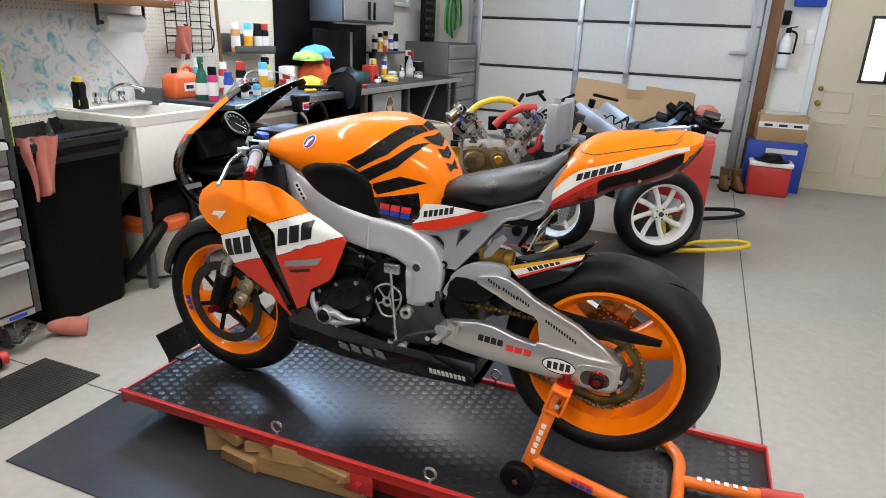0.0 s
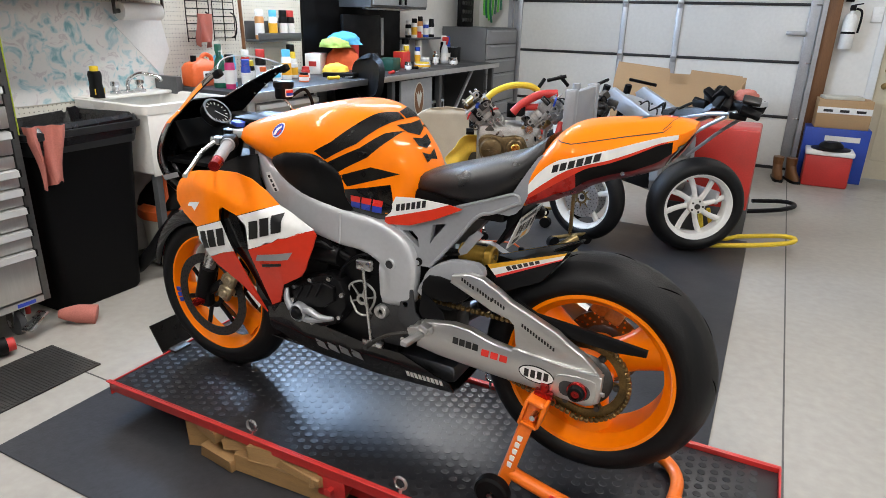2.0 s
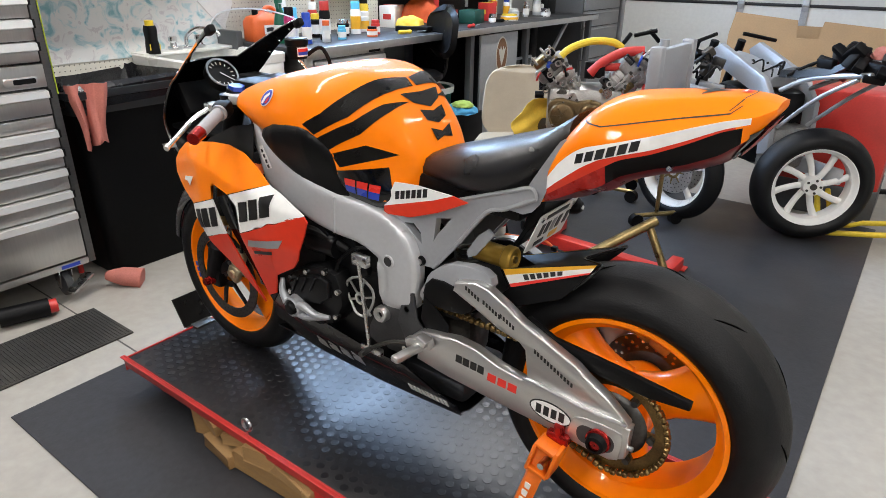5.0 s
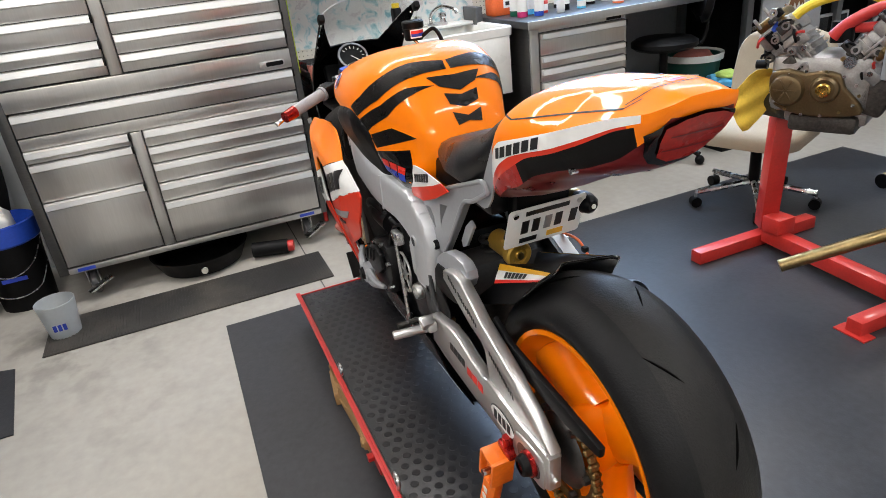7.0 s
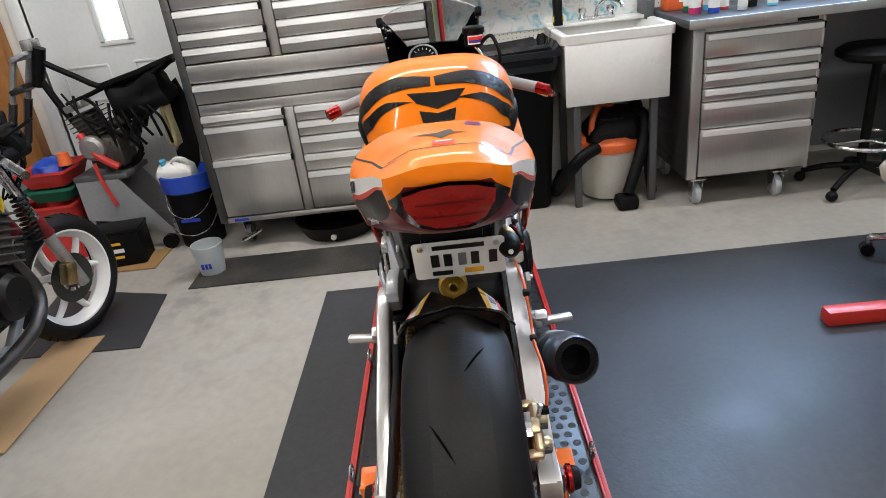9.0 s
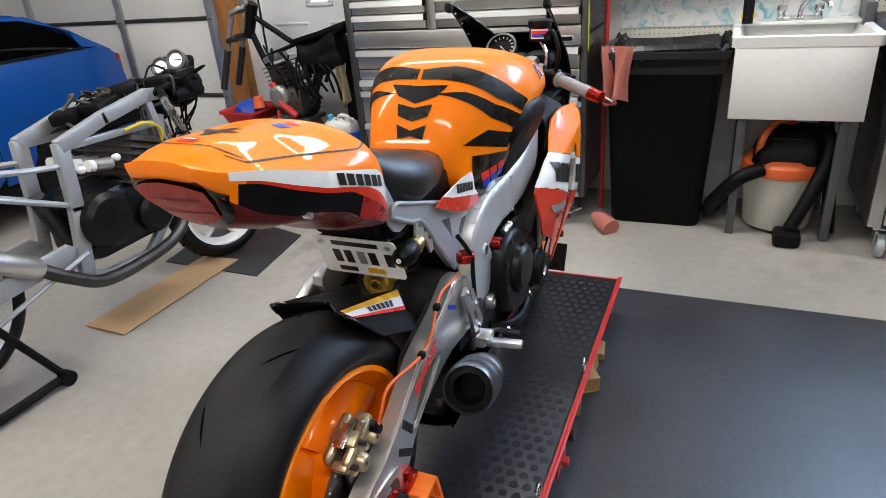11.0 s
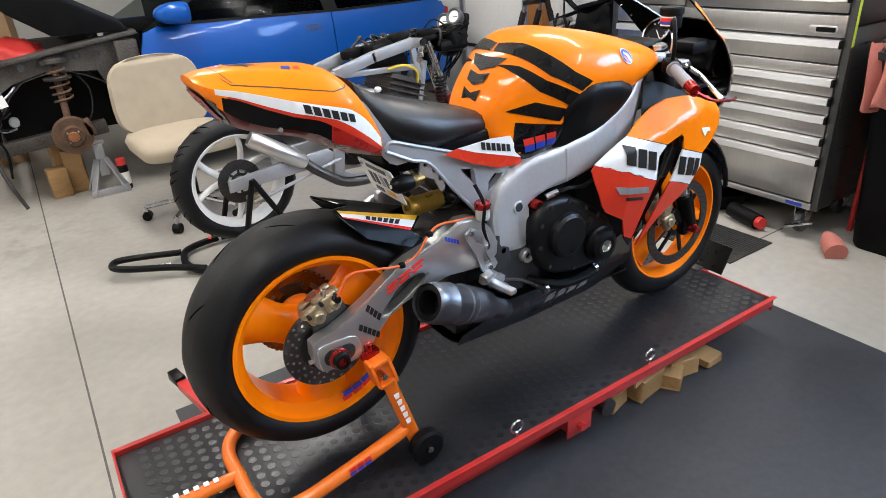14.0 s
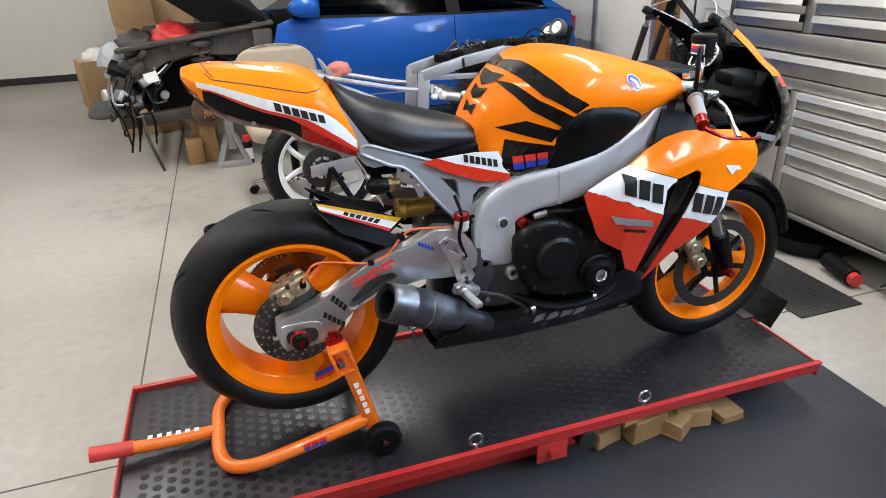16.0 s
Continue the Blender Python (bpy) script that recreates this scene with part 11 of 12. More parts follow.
FT = Vector((-1.50, SY, 0.95))
for s in (-1, 1):
    yy = SY + s * 0.12
    part("tail_rail", tube(bmesh.new(), [(-0.35, SY + s * 0.07, 0.886), (-0.5, yy, 0.858), (-0.75, yy, 0.80), (-0.9, yy, 0.775)], 0.012, 8), ALU_GREY, sz)
    part("tail_rail", tube(bmesh.new(), [(-0.38, SY + s * 0.08, 0.845), (-0.6, yy, 0.745), (-0.9, yy, 0.605)], 0.012, 8), ALU_GREY, sz)
    square_tube("frame_spar", [(-0.905, yy, 0.85), (-1.12, yy, 0.905), (-1.36, yy, 0.945), (-1.48, SY + s * 0.05, 0.925)], ALU_GREY, 0.036, 0.055)
    square_tube("frame_leg", [(-0.905, yy, 0.85), (-0.885, yy, 0.6), (-0.84, yy, 0.33)], ALU_GREY, 0.034, 0.06)
    square_tube("frame_rail", [(-0.84, yy, 0.33), (-0.93, yy, 0.285), (-1.15, yy, 0.275), (-1.34, SY + s * 0.1, 0.4), (-1.47, SY + s * 0.05, 0.82)], ALU_GREY, 0.03, 0.04)
    square_tube("frame_strut", [(-1.36, yy, 0.93), (-1.40, yy, 0.72)], ALU_GREY, 0.026, 0.035)
    square_tube("frame_strut", [(-0.93, yy, 0.84), (-1.38, yy, 0.82)], ALU_GREY, 0.02, 0.03)
    part("swingarm_leg", slab(bmesh.new(), [(-0.26, 0.43), (-0.26, 0.37), (-0.8, 0.40), (-0.86, 0.43), (-0.8, 0.48), (-0.5, 0.46)], SY + s * 0.1, SY + s * 0.125, 0.006), ALU_GREY, sz)
    side = Vector((0.26 * s, 0.966 * s, 0)) * 0.085
    up = (FT - FX0).normalized()
    part("fork_leg", cyl(bmesh.new(), FX0 + side + up * 0.25, FT + side, 0.019, n=14), STEEL, sz)
    part("fork_slider", cyl(bmesh.new(), FX0 + side - up * 0.03, FX0 + side + up * 0.3, 0.026, n=14), ENGINE_ALU, sz)
    part("fork_boot", cyl(bmesh.new(), FX0 + side + up * 0.27, FX0 + side + up * 0.36, 0.034, 0.026, n=14), SMOKE_RED, sz, "maroon fork seal boot")
    part("handlebar", tube(bmesh.new(), [FT + side + Vector((0, 0, -0.02)), FT + side * 2.2 + Vector((0.05, 0, 0.0)), FT + side * 3.8 + Vector((0.12, 0, -0.04))], 0.012, 8), BLACK_SATIN, sz)
    part("grip", cyl(bmesh.new(), FT + side * 3 + Vector((0.09, 0, -0.02)), FT + side * 4.3 + Vector((0.14, 0, -0.055)), 0.017, n=12), STEEL if s > 0 else BLACK_PLASTIC, sz)
    gm = Matrix.Translation((-1.78, SY - 0.13 + s * 0.055, 1.005 + 0.018 * s)) @ Matrix.Rotation(radians(18), 4, "Z") @ Matrix.Rotation(radians(66), 4, "Y")
    g = part("gauge", move(lathe(bmesh.new(), [(0.04, -0.05), (0.05, -0.02), (0.052, 0.01), (0.045, 0.014), (0.036, 0.006), (0.001, 0.006)], (0, 0, 0), "z", 28), gm), GREY_STEEL, sz)
    part("gauge_face", move(lathe(bmesh.new(), [(0.034, 0.0075), (0.001, 0.0075)], (0, 0, 0), "z", 28), gm), WHITE_PAINT, g)
    part("gauge_needle", move(box(bmesh.new(), (0.0, 0.012, 0.0085), (0.004, 0.034, 0.001)), gm), SEAM, g)
part("gauge_bracket", box(bmesh.new(), (-1.815, SY - 0.13, 0.975), (0.04, 0.2, 0.13), Euler((0, radians(-20), radians(18))).to_matrix(), 0.02), BLACK_PLASTIC, sz)
part("tail_plate", slab(bmesh.new(), [(-0.335, 0.905), (-0.345, 0.87), (-0.42, 0.865), (-0.43, 0.9), (-0.39, 0.955), (-0.38, 0.955), (-0.405, 0.89)], SY - 0.075, SY + 0.075, 0.003), ALU_GREY, sz)
part("shock", cyl(bmesh.new(), (-0.9, SY, 0.42), (-0.82, SY, 0.66), 0.035, n=16), DARK_STEEL, sz)
bm = bmesh.new()
tube(bm, [(-1.55 + 0.028 * math.cos(a), SY + 0.09 + 0.028 * math.sin(a), 0.55 + 0.2 * a / 63) for a in np.linspace(0, 63, 120)], 0.006, 6, 1)
part("coil_spring", bm, BLACK_SATIN, sz)
part("engine_case", boxx(-1.34, -0.89, SY - 0.14, SY + 0.14, 0.34, 0.64, 0.06), ENGINE_BLACK, sz)
for x, z, r in ((-0.985, 0.515, 0.118), (-1.22, 0.46, 0.09)):
    part("round_cover", lathe(bmesh.new(), [(0.001, 0.185), (r * 0.8, 0.185), (r, 0.165), (r * 1.02, 0.12)], (x, SY, z), "y", 32), ENGINE_BLACK, sz)
part("cylinder_block", box(bmesh.new(), (-1.27, SY, 0.68), (0.2, 0.3, 0.22), Euler((0, radians(-20), 0)).to_matrix(), 0.02), GRIMY, sz)
for k in range(7):
    part("cooling_fin", box(bmesh.new(), (-1.235 - 0.011 * k, SY, 0.59 + 0.028 * k), (0.24, 0.34, 0.008), Euler((0, radians(-20), 0)).to_matrix(), 0.002), GRIMY, sz)
for k in range(4):
    part("carburettor", cyl(bmesh.new(), (-1.1, SY - 0.11 + 0.075 * k, 0.72), (-1.02, SY - 0.11 + 0.075 * k, 0.735), 0.026, n=14), ENGINE_ALU, sz)
    part("velocity_stack", cyl(bmesh.new(), (-1.02, SY - 0.11 + 0.075 * k, 0.735), (-0.995, SY - 0.11 + 0.075 * k, 0.74), 0.024, n=14), WHITE_PAINT, sz)
for k in range(3):
    part("breather_stack", ball(bmesh.new(), (-0.96 - 0.085 * k, SY + 0.12, 0.735), 0.017, 7, (1.3, 1, 1)), WHITE_PAINT, sz)
part("airbox_tray", boxx(-1.34, -1.1, SY - 0.1, SY + 0.1, 0.84, 0.9, 0.02), BLACK_PLASTIC, sz)
rnd = random.Random(8)
for k in range(16):
    x = rnd.uniform(-1.62, -1.1)
    pts = [(x + 0.03 * i + rnd.uniform(-0.03, 0.03), SY + rnd.uniform(-0.11, 0.11), 0.915 + 0.05 * math.sin(i) + rnd.uniform(-0.02, 0.03) - 0.03 * (i == 4)) for i in range(5)]
    part("wiring", tube(bmesh.new(), pts, rnd.choice((0.004, 0.005, 0.008)), 7), (BLACK_SATIN, BLACK_PLASTIC, GRIMY, DARK_STEEL)[k % 4], sz)
for c, q, r in (((-1.2, SY + 0.02, 0.93), (0.14, 0.12, 0.06), 12), ((-1.38, SY - 0.03, 0.955), (0.12, 0.1, 0.07), -20), ((-1.08, SY - 0.04, 0.915), (0.09, 0.1, 0.05), 30), ((-1.5, SY + 0.05, 0.97), (0.07, 0.09, 0.05), 40)):
    part("electrics_box", box(bmesh.new(), c, q, Euler((0.1, 0.12, radians(r))).to_matrix(), 0.012), BLACK_PLASTIC, sz)
part("cable", tube(bmesh.new(), [(-1.2, SY + 0.13, 0.83), (-1.28, SY + 0.16, 0.845), (-1.36, SY + 0.16, 0.80), (-1.36, SY + 0.14, 0.72)], 0.007, 8), YELLOW, sz, "yellow plug cable")
part("headstock", cyl(bmesh.new(), FT + Vector((0.03, 0, 0.03)), FT + Vector((-0.03, 0, -0.15)), 0.035, n=16), BLACK_SATIN, sz)
part("yoke", box(bmesh.new(), FT, (0.1, 0.25, 0.025), Euler((0, radians(18), radians(-15))).to_matrix(), 0.006), BLACK_SATIN, sz)
part("headlamp_bracket", boxx(-1.76, -1.56, SY - 0.2, SY + 0.1, 0.86, 0.93, 0.03), BLACK_PLASTIC, sz)
part("headlamp_shell", ball(bmesh.new(), (-1.72, SY - 0.06, 0.90), 0.105, 12, (0.8, 1.1, 0.9)), BLACK_PLASTIC, sz)
for k in range(9):
    q = random.Random(70 + k)
    part("control_cable", tube(bmesh.new(), [(-1.55 + q.uniform(-0.05, 0.05), SY + q.uniform(-0.12, 0.12), 0.93), (-1.66 + q.uniform(-0.06, 0.05), SY + q.uniform(-0.16, 0.16), 0.98 + q.uniform(-0.03, 0.04)), (-1.74 + q.uniform(-0.04, 0.06), SY + q.uniform(-0.16, 0.1), 0.86), (-1.62, SY + q.uniform(-0.08, 0.1), 0.72 + q.uniform(-0.05, 0.05))], 0.005, 6), BLACK_SATIN, sz)
part("fuse_box", box(bmesh.new(), (-1.68, SY + 0.02, 0.93), (0.14, 0.16, 0.1), Euler((0.3, 0.2, 0.4)).to_matrix(), 0.02), BLACK_PLASTIC, sz)
part("exhaust_pipe", tube(bmesh.new(), [(-1.36, SY + 0.1, 0.55), (-1.4, SY + 0.12, 0.38), (-1.26, SY + 0.15, 0.29), (-0.9, SY + 0.17, 0.285), (-0.74, SY + 0.16, 0.37), (-0.65, SY + 0.13, 0.45)], 0.027, 14), DARK_STEEL, sz)
m0, m1 = Vector((-0.665, SY + 0.135, 0.44)), Vector((-0.405, SY + 0.105, 0.617))
q0, L0 = aim(m0, m1)
part("muffler", move(lathe(bmesh.new(), [(0.03, 0), (0.044, 0.03), (0.045, L0 - 0.02), (0.038, L0), (0.03, L0 + 0.003), (0.028, L0 - 0.06)], (0, 0, 0), "z", 32), Matrix.Translation(m0) @ q0), ALU_BRUSHED, sz, "short brushed aluminium muffler")
part("rear_caliper", box(bmesh.new(), (-0.38, SY + 0.11, 0.31), (0.09, 0.05, 0.05), None, 0.01), CALIPER, sz)
part("front_caliper", box(bmesh.new(), FX0 + Vector((0.1, 0.09, 0.06)), (0.06, 0.05, 0.1), Euler((0, radians(-18), radians(-15))).to_matrix(), 0.012), BRASS, sz, "gold front brake caliper")
part("torque_arm", cyl(bmesh.new(), (-0.36, SY + 0.14, 0.30), (-0.86, SY + 0.14, 0.42), 0.01, n=8), ALU_GREY, sz)
heap("rag", pose(-0.47, SY + 0.02, 0.883, 0, 12, 20), 0.07, 0.06, PINK_CLOTH, "crumpled faded red rag on the bare tail frame", "rag", 41)
bs = thing("paddock_stand", "black steel paddock stand with white and red maker's marks", "paddock stand")
for s in (-1, 1):
    part("upright", tube(bmesh.new(), [(-0.36, SY + s * 0.18, 0.43), (-0.25, SY + s * 0.2, 0.07)], 0.015, 8, 1), BLACK_SATIN, bs)
    part("brace", tube(bmesh.new(), [(-0.36, SY + s * 0.18, 0.43), (-0.56, SY + s * 0.2, 0.04)], 0.015, 8, 1), BLACK_SATIN, bs)
    part("base_tube", tube(bmesh.new(), [(-0.56, SY + s * 0.2, 0.03), (-0.3, SY + s * 0.2, 0.03), (-0.12, SY + s * 0.19, 0.03), (-0.02, SY + s * 0.13, 0.03), (0.01, SY, 0.03)], 0.018, 10), BLACK_SATIN, bs)
    part("wheel", cyl(bmesh.new(), (-0.56, SY + s * 0.19, 0.03), (-0.56, SY + s * 0.23, 0.03), 0.03, n=16), BLACK_PLASTIC, bs)
    for k, m in enumerate((RED_DECAL, WHITE_DECAL, WHITE_DECAL)):
        part("mark", boxx(-0.19 - 0.05 * k, -0.15 - 0.05 * k, SY + s * 0.2 - 0.0195, SY + s * 0.2 + 0.0195, 0.012, 0.0495, 0.016), m, bs)
part("handle_loop", tube(bmesh.new(), [(-0.06, SY + 0.15, 0.035), (0.08, SY + 0.06, 0.05), (0.25, SY - 0.03, 0.06), (0.33, SY - 0.1, 0.065), (0.3, SY - 0.17, 0.065), (0.18, SY - 0.15, 0.06), (0.0, SY - 0.12, 0.04)], 0.017, 10), BLACK_SATIN, bs)
for k in range(6):
    part("logo_bar", box(bmesh.new(), (0.09 + 0.03 * k, SY + 0.015 - 0.008 * k, 0.0545 + 0.0018 * k), (0.02, 0.018, 0.004), Euler((0, 0, -0.25)).to_matrix()), WHITE_DECAL, bs)

office_chair(pose(-0.25, -2.54, 0, 0, 0, 96), 0.47, "beige fabric swivel chair beside the stripped motorcycle", 0.54)

# ---- bare trials frame on a wheeled lift table ----
df = thing("bare_motorcycle_frame", "black bare dirt-bike frame with engine and fork legs", "motorcycle frame")
FX = -2.8


def fr(pts, r, m=BLACK_SATIN, name="frame_tube", per=4):
    return part(name, tube(bmesh.new(), [(FX + (p[2] if len(p) > 2 else 0), p[0], p[1]) for p in pts], r, 10, per), m, df)


part("headstock", cyl(bmesh.new(), (FX, -2.16, 1.2), (FX, -2.24, 1.0), 0.034, n=16), BLACK_SATIN, df)
fr([(-2.18, 1.13), (-2.02, 1.03), (-1.87, 0.955), (-1.65, 1.0), (-1.45, 1.06)], 0.017)
fr([(-2.22, 1.05), (-2.15, 0.86), (-2.06, 0.68), (-1.98, 0.55)], 0.02)
fr([(-2.12, 0.88), (-1.98, 0.92), (-1.87, 0.955)], 0.013)
fr([(-1.87, 0.955), (-1.84, 0.75), (-1.78, 0.58), (-1.9, 0.5)], 0.016)
fr([(-1.98, 0.55), (-1.85, 0.5), (-1.78, 0.56)], 0.014)
for s in (-0.075, 0.075):
    fr([(-2.27, 1.17, s), (-2.35, 0.98, s), (-2.44, 0.74, s)], 0.016, ENGINE_ALU, "fork_leg", 2)
    fr([(-2.37, 0.93, s), (-2.47, 0.68, s)], 0.023, DARK_STEEL, "fork_slider", 2)
    fr([(-1.75, 0.7, s), (-1.62, 0.95, s), (-1.47, 1.06, s)], 0.013)
part("top_yoke", box(bmesh.new(), (FX, -2.24, 1.17), (0.2, 0.1, 0.025), Euler((radians(20), 0, 0)).to_matrix(), 0.006), GALV, df)
part("lower_yoke", box(bmesh.new(), (FX, -2.31, 1.0), (0.2, 0.09, 0.03), Euler((radians(20), 0, 0)).to_matrix(), 0.006), DARK_STEEL, df)
for s in (-0.04, 0.04):
    part("bar_clamp", box(bmesh.new(), (FX + s, -2.2, 1.22), (0.03, 0.05, 0.06), None, 0.006), ENGINE_ALU, df)
bm = box(bmesh.new(), (FX, -1.67, 0.89), (0.18, 0.33, 0.2), Euler((radians(14), 0, 0)).to_matrix(), 0.05)
bmesh.ops.subdivide_edges(bm, edges=[e for e in bm.edges if e.calc_length() > 0.04], cuts=5, use_grid_fill=True)
for v in bm.verts:
    v.co += 0.035 * noise.noise_vector(v.co * 9)
part("airbox", bm, BLACK_PLASTIC, df, "dented black airbox with trailing liner")
bm = slab(bmesh.new(), [(-1.58, 0.84), (-1.5, 0.95), (-1.46, 0.7), (-1.5, 0.42), (-1.56, 0.3), (-1.62, 0.45), (-1.6, 0.65)], FX - 0.09, FX - 0.075, 0.003, 2, axis="x")
part("rear_mudguard", bm, BLACK_PLASTIC, df, "black plastic mudguard hanging down")
for k in range(5):
    q = random.Random(90 + k)
    fr([(-1.82 + 0.05 * k, 0.84, 0.1), (-1.8 + 0.06 * k, 0.76 + q.uniform(-0.05, 0.05), 0.11), (-1.76 + 0.05 * k, 0.66 + q.uniform(-0.06, 0.06), 0.06)], 0.008, BLACK_PLASTIC, "hose")
bm = box(bmesh.new(), (FX, -1.95, 0.6), (0.2, 0.22, 0.2), None, 0.05)
box(bm, (FX, -2.02, 0.75), (0.13, 0.13, 0.16), Euler((radians(15), 0, 0)).to_matrix(), 0.02)
for k in range(6):
    box(bm, (FX, -2.0 - 0.007 * k, 0.7 + 0.026 * k), (0.17, 0.17, 0.006), Euler((radians(15), 0, 0)).to_matrix())
for k in range(8):
    a = 2 * math.pi * k / 8
    cyl(bm, (FX + 0.1, -1.96 + 0.085 * math.cos(a), 0.6 + 0.085 * math.sin(a)), (FX + 0.112, -1.96 + 0.085 * math.cos(a), 0.6 + 0.085 * math.sin(a)), 0.008, n=6)
part("engine", bm, GRIMY, df, "grimy finned single-cylinder engine")
for k in range(7):
    q = random.Random(k)
    fr([(-2.1 + 0.06 * k, 0.95 - 0.02 * k, 0.05), (-2.03 + 0.05 * k + q.uniform(-0.04, 0.04), 0.8 + q.uniform(-0.08, 0.05), 0.1), (-1.95 + 0.04 * k, 0.7 + q.uniform(-0.1, 0.1), 0.08)], 0.006 + 0.002 * (k % 3), BLACK_PLASTIC, "hose")
part("rear_shock", cyl(bmesh.new(), (FX + 0.03, -1.8, 0.62), (FX + 0.03, -1.68, 0.86), 0.03, n=14), DARK_STEEL, df)
part("cylinder_cover", box(bmesh.new(), (FX, -2.06, 0.87), (0.12, 0.12, 0.04), Euler((radians(15), 0, 0)).to_matrix(), 0.01), ENGINE_ALU, df)
part("seat_base", slab(bmesh.new(), [(-1.86, 0.96), (-1.65, 1.005), (-1.45, 1.065), (-1.46, 1.085), (-1.66, 1.03), (-1.86, 0.985)], FX - 0.08, FX + 0.08, 0.004, axis="x"), BLACK_PLASTIC, df)
part("flywheel_cover", lathe(bmesh.new(), [(0.001, 0.135), (0.05, 0.135), (0.07, 0.12), (0.075, 0.1)], (FX, -2.0, 0.64), "x", 28), ENGINE_ALU, df)
part("carburettor", cyl(bmesh.new(), (FX + 0.05, -1.9, 0.74), (FX + 0.05, -1.8, 0.78), 0.03, n=14), GRIMY, df)
part("header_stub", tube(bmesh.new(), [(FX + 0.08, -2.06, 0.72), (FX + 0.12, -1.98, 0.6), (FX + 0.12, -1.88, 0.52)], 0.022, 10), RED_PLASTIC, df)
lt = thing("lift_table", "grey steel wheeled lift stand with a red strap", "lift stand")
part("top", boxx(-2.95, -2.66, -2.16, -1.84, 0.455, 0.485, 0.004), GREY_STEEL, lt)
part("wing", slab(bmesh.new(), [(-2.15, 0.455), (-1.9, 0.455), (-1.66, 0.09), (-1.72, 0.09), (-2.0, 0.2), (-2.15, 0.22)], -2.67, -2.66, axis="x"), LIGHT_GREY, lt)
part("wing", slab(bmesh.new(), [(-2.15, 0.455), (-1.9, 0.455), (-1.66, 0.09), (-1.72, 0.09), (-2.0, 0.2), (-2.15, 0.22)], -2.95, -2.94, axis="x"), LIGHT_GREY, lt)
part("rear_post", boxx(-2.94, -2.67, -2.16, -2.12, 0.06, 0.455, 0.004), LIGHT_GREY, lt)
for x in (-2.66, -2.94):
    part("caster_wheel", cyl(bmesh.new(), (x, -1.7, 0.045), (x + 0.03, -1.7, 0.045), 0.045, n=18), BLACK_PLASTIC, lt)
    part("caster_wheel", cyl(bmesh.new(), (x, -2.12, 0.045), (x + 0.03, -2.12, 0.045), 0.045, n=18), BLACK_PLASTIC, lt)
part("strap", tube(bmesh.new(), [(-2.655, -2.0, 0.56), (-2.65, -1.99, 0.46), (-2.65, -1.95, 0.3)], 0.011, 6, 3), RED_PLASTIC, lt, "red ratchet strap")


def bin_tray(name, x0, x1, y0, y1, z0, z1, m, label):
    cx, cy = (x0 + x1) / 2, (y0 + y1) / 2
    rings = [[(cx + px, cy + py, z) for px, py in rounded((x1 - x0) + 2 * e, (y1 - y0) + 2 * e, 0.03)] for z, e in ((z0, -0.03), (z1 - 0.02, 0), (z1 - 0.018, 0.012), (z1, 0.012), (z1 - 0.01, -0.004), (z0 + 0.02, -0.03))]
    return whole(name, loft(rings), m, label, "storage tub")


bin_tray("storage_tub", -2.92, -2.62, -2.45, -2.18, 0.365, 0.45, GREEN_PLASTIC, "dark green plastic tub under a red one")
bin_tray("storage_tub", -2.93, -2.62, -2.46, -2.18, 0.451, 0.55, RED_PLASTIC, "dark red plastic tub with a blue bag in it")
bin_tray("storage_tub", -2.9, -2.6, -2.52, -2.2, 0.0, 0.355, RED_PLASTIC, "red plastic crate on the floor under the tubs")
heap("plastic_bag", pose(-2.78, -2.32, 0.53), 0.11, 0.07, BLUE_PLASTIC, "crumpled dark blue plastic bag in the tub", "bag", 51)
whole("orange_cup", cyl(bmesh.new(), (-2.72, -2.2, 0.56), (-2.72, -2.2, 0.63), 0.04, 0.03, n=18), ORANGE_PLASTIC, "orange plastic cup by the tubs", "cup")
bt = thing("car_battery", "black car battery in a box with yellow stripes", "battery", at=pose(-2.5, -1.93, 0.012, 0, 0, 8))
part("case", boxx(-0.09, 0.09, -0.15, 0.15, 0, 0.19, 0.008), BLACK_PLASTIC, bt)
part("lid", boxx(-0.095, 0.095, -0.155, 0.155, 0.19, 0.215, 0.006), BLACK_SATIN, bt)
for z in (0.13, 0.05):
    part("stripe", boxx(0.0902, 0.0915, -0.12, 0.04, z, z + 0.016), YELLOW_DECAL, bt)
part("print_bar", boxx(0.0902, 0.0915, -0.1, 0.05, 0.085, 0.108), WHITE_DECAL, bt)
whole("wood_board", boxx(-2.62, -2.36, -2.1, -1.7, 0.0, 0.0115, 0.002), PINE, "thin pine board under the battery", "board")
bk = thing("bucket", "black plastic bucket with a blue liner rim and wire handle", "bucket", at=pose(-2.73, -1.53, 0))
part("body", lathe(bmesh.new(), [(0.001, 0), (0.125, 0), (0.145, 0.36), (0.15, 0.365), (0.135, 0.36), (0.12, 0.03), (0.001, 0.03)], (0, 0, 0), "z", 32), BLACK_PLASTIC, bk)
part("rim", lathe(bmesh.new(), [(0.147, 0.34), (0.156, 0.35), (0.158, 0.44), (0.15, 0.445), (0.14, 0.36)], (0, 0, 0), "z", 32), BLUE_PLASTIC, bk, "blue plastic rim")
part("wire_handle", tube(bmesh.new(), [(0.02, -0.15, 0.33), (0.13, -0.1, 0.24), (0.16, 0.0, 0.2), (0.13, 0.1, 0.24), (0.02, 0.15, 0.33)], 0.003, 6), STEEL, bk)
part("wire_handle", tube(bmesh.new(), [(0.02, -0.14, 0.2), (0.13, -0.1, 0.12), (0.155, 0.0, 0.09), (0.13, 0.1, 0.12), (0.02, 0.14, 0.2)], 0.003, 6), STEEL, bk)
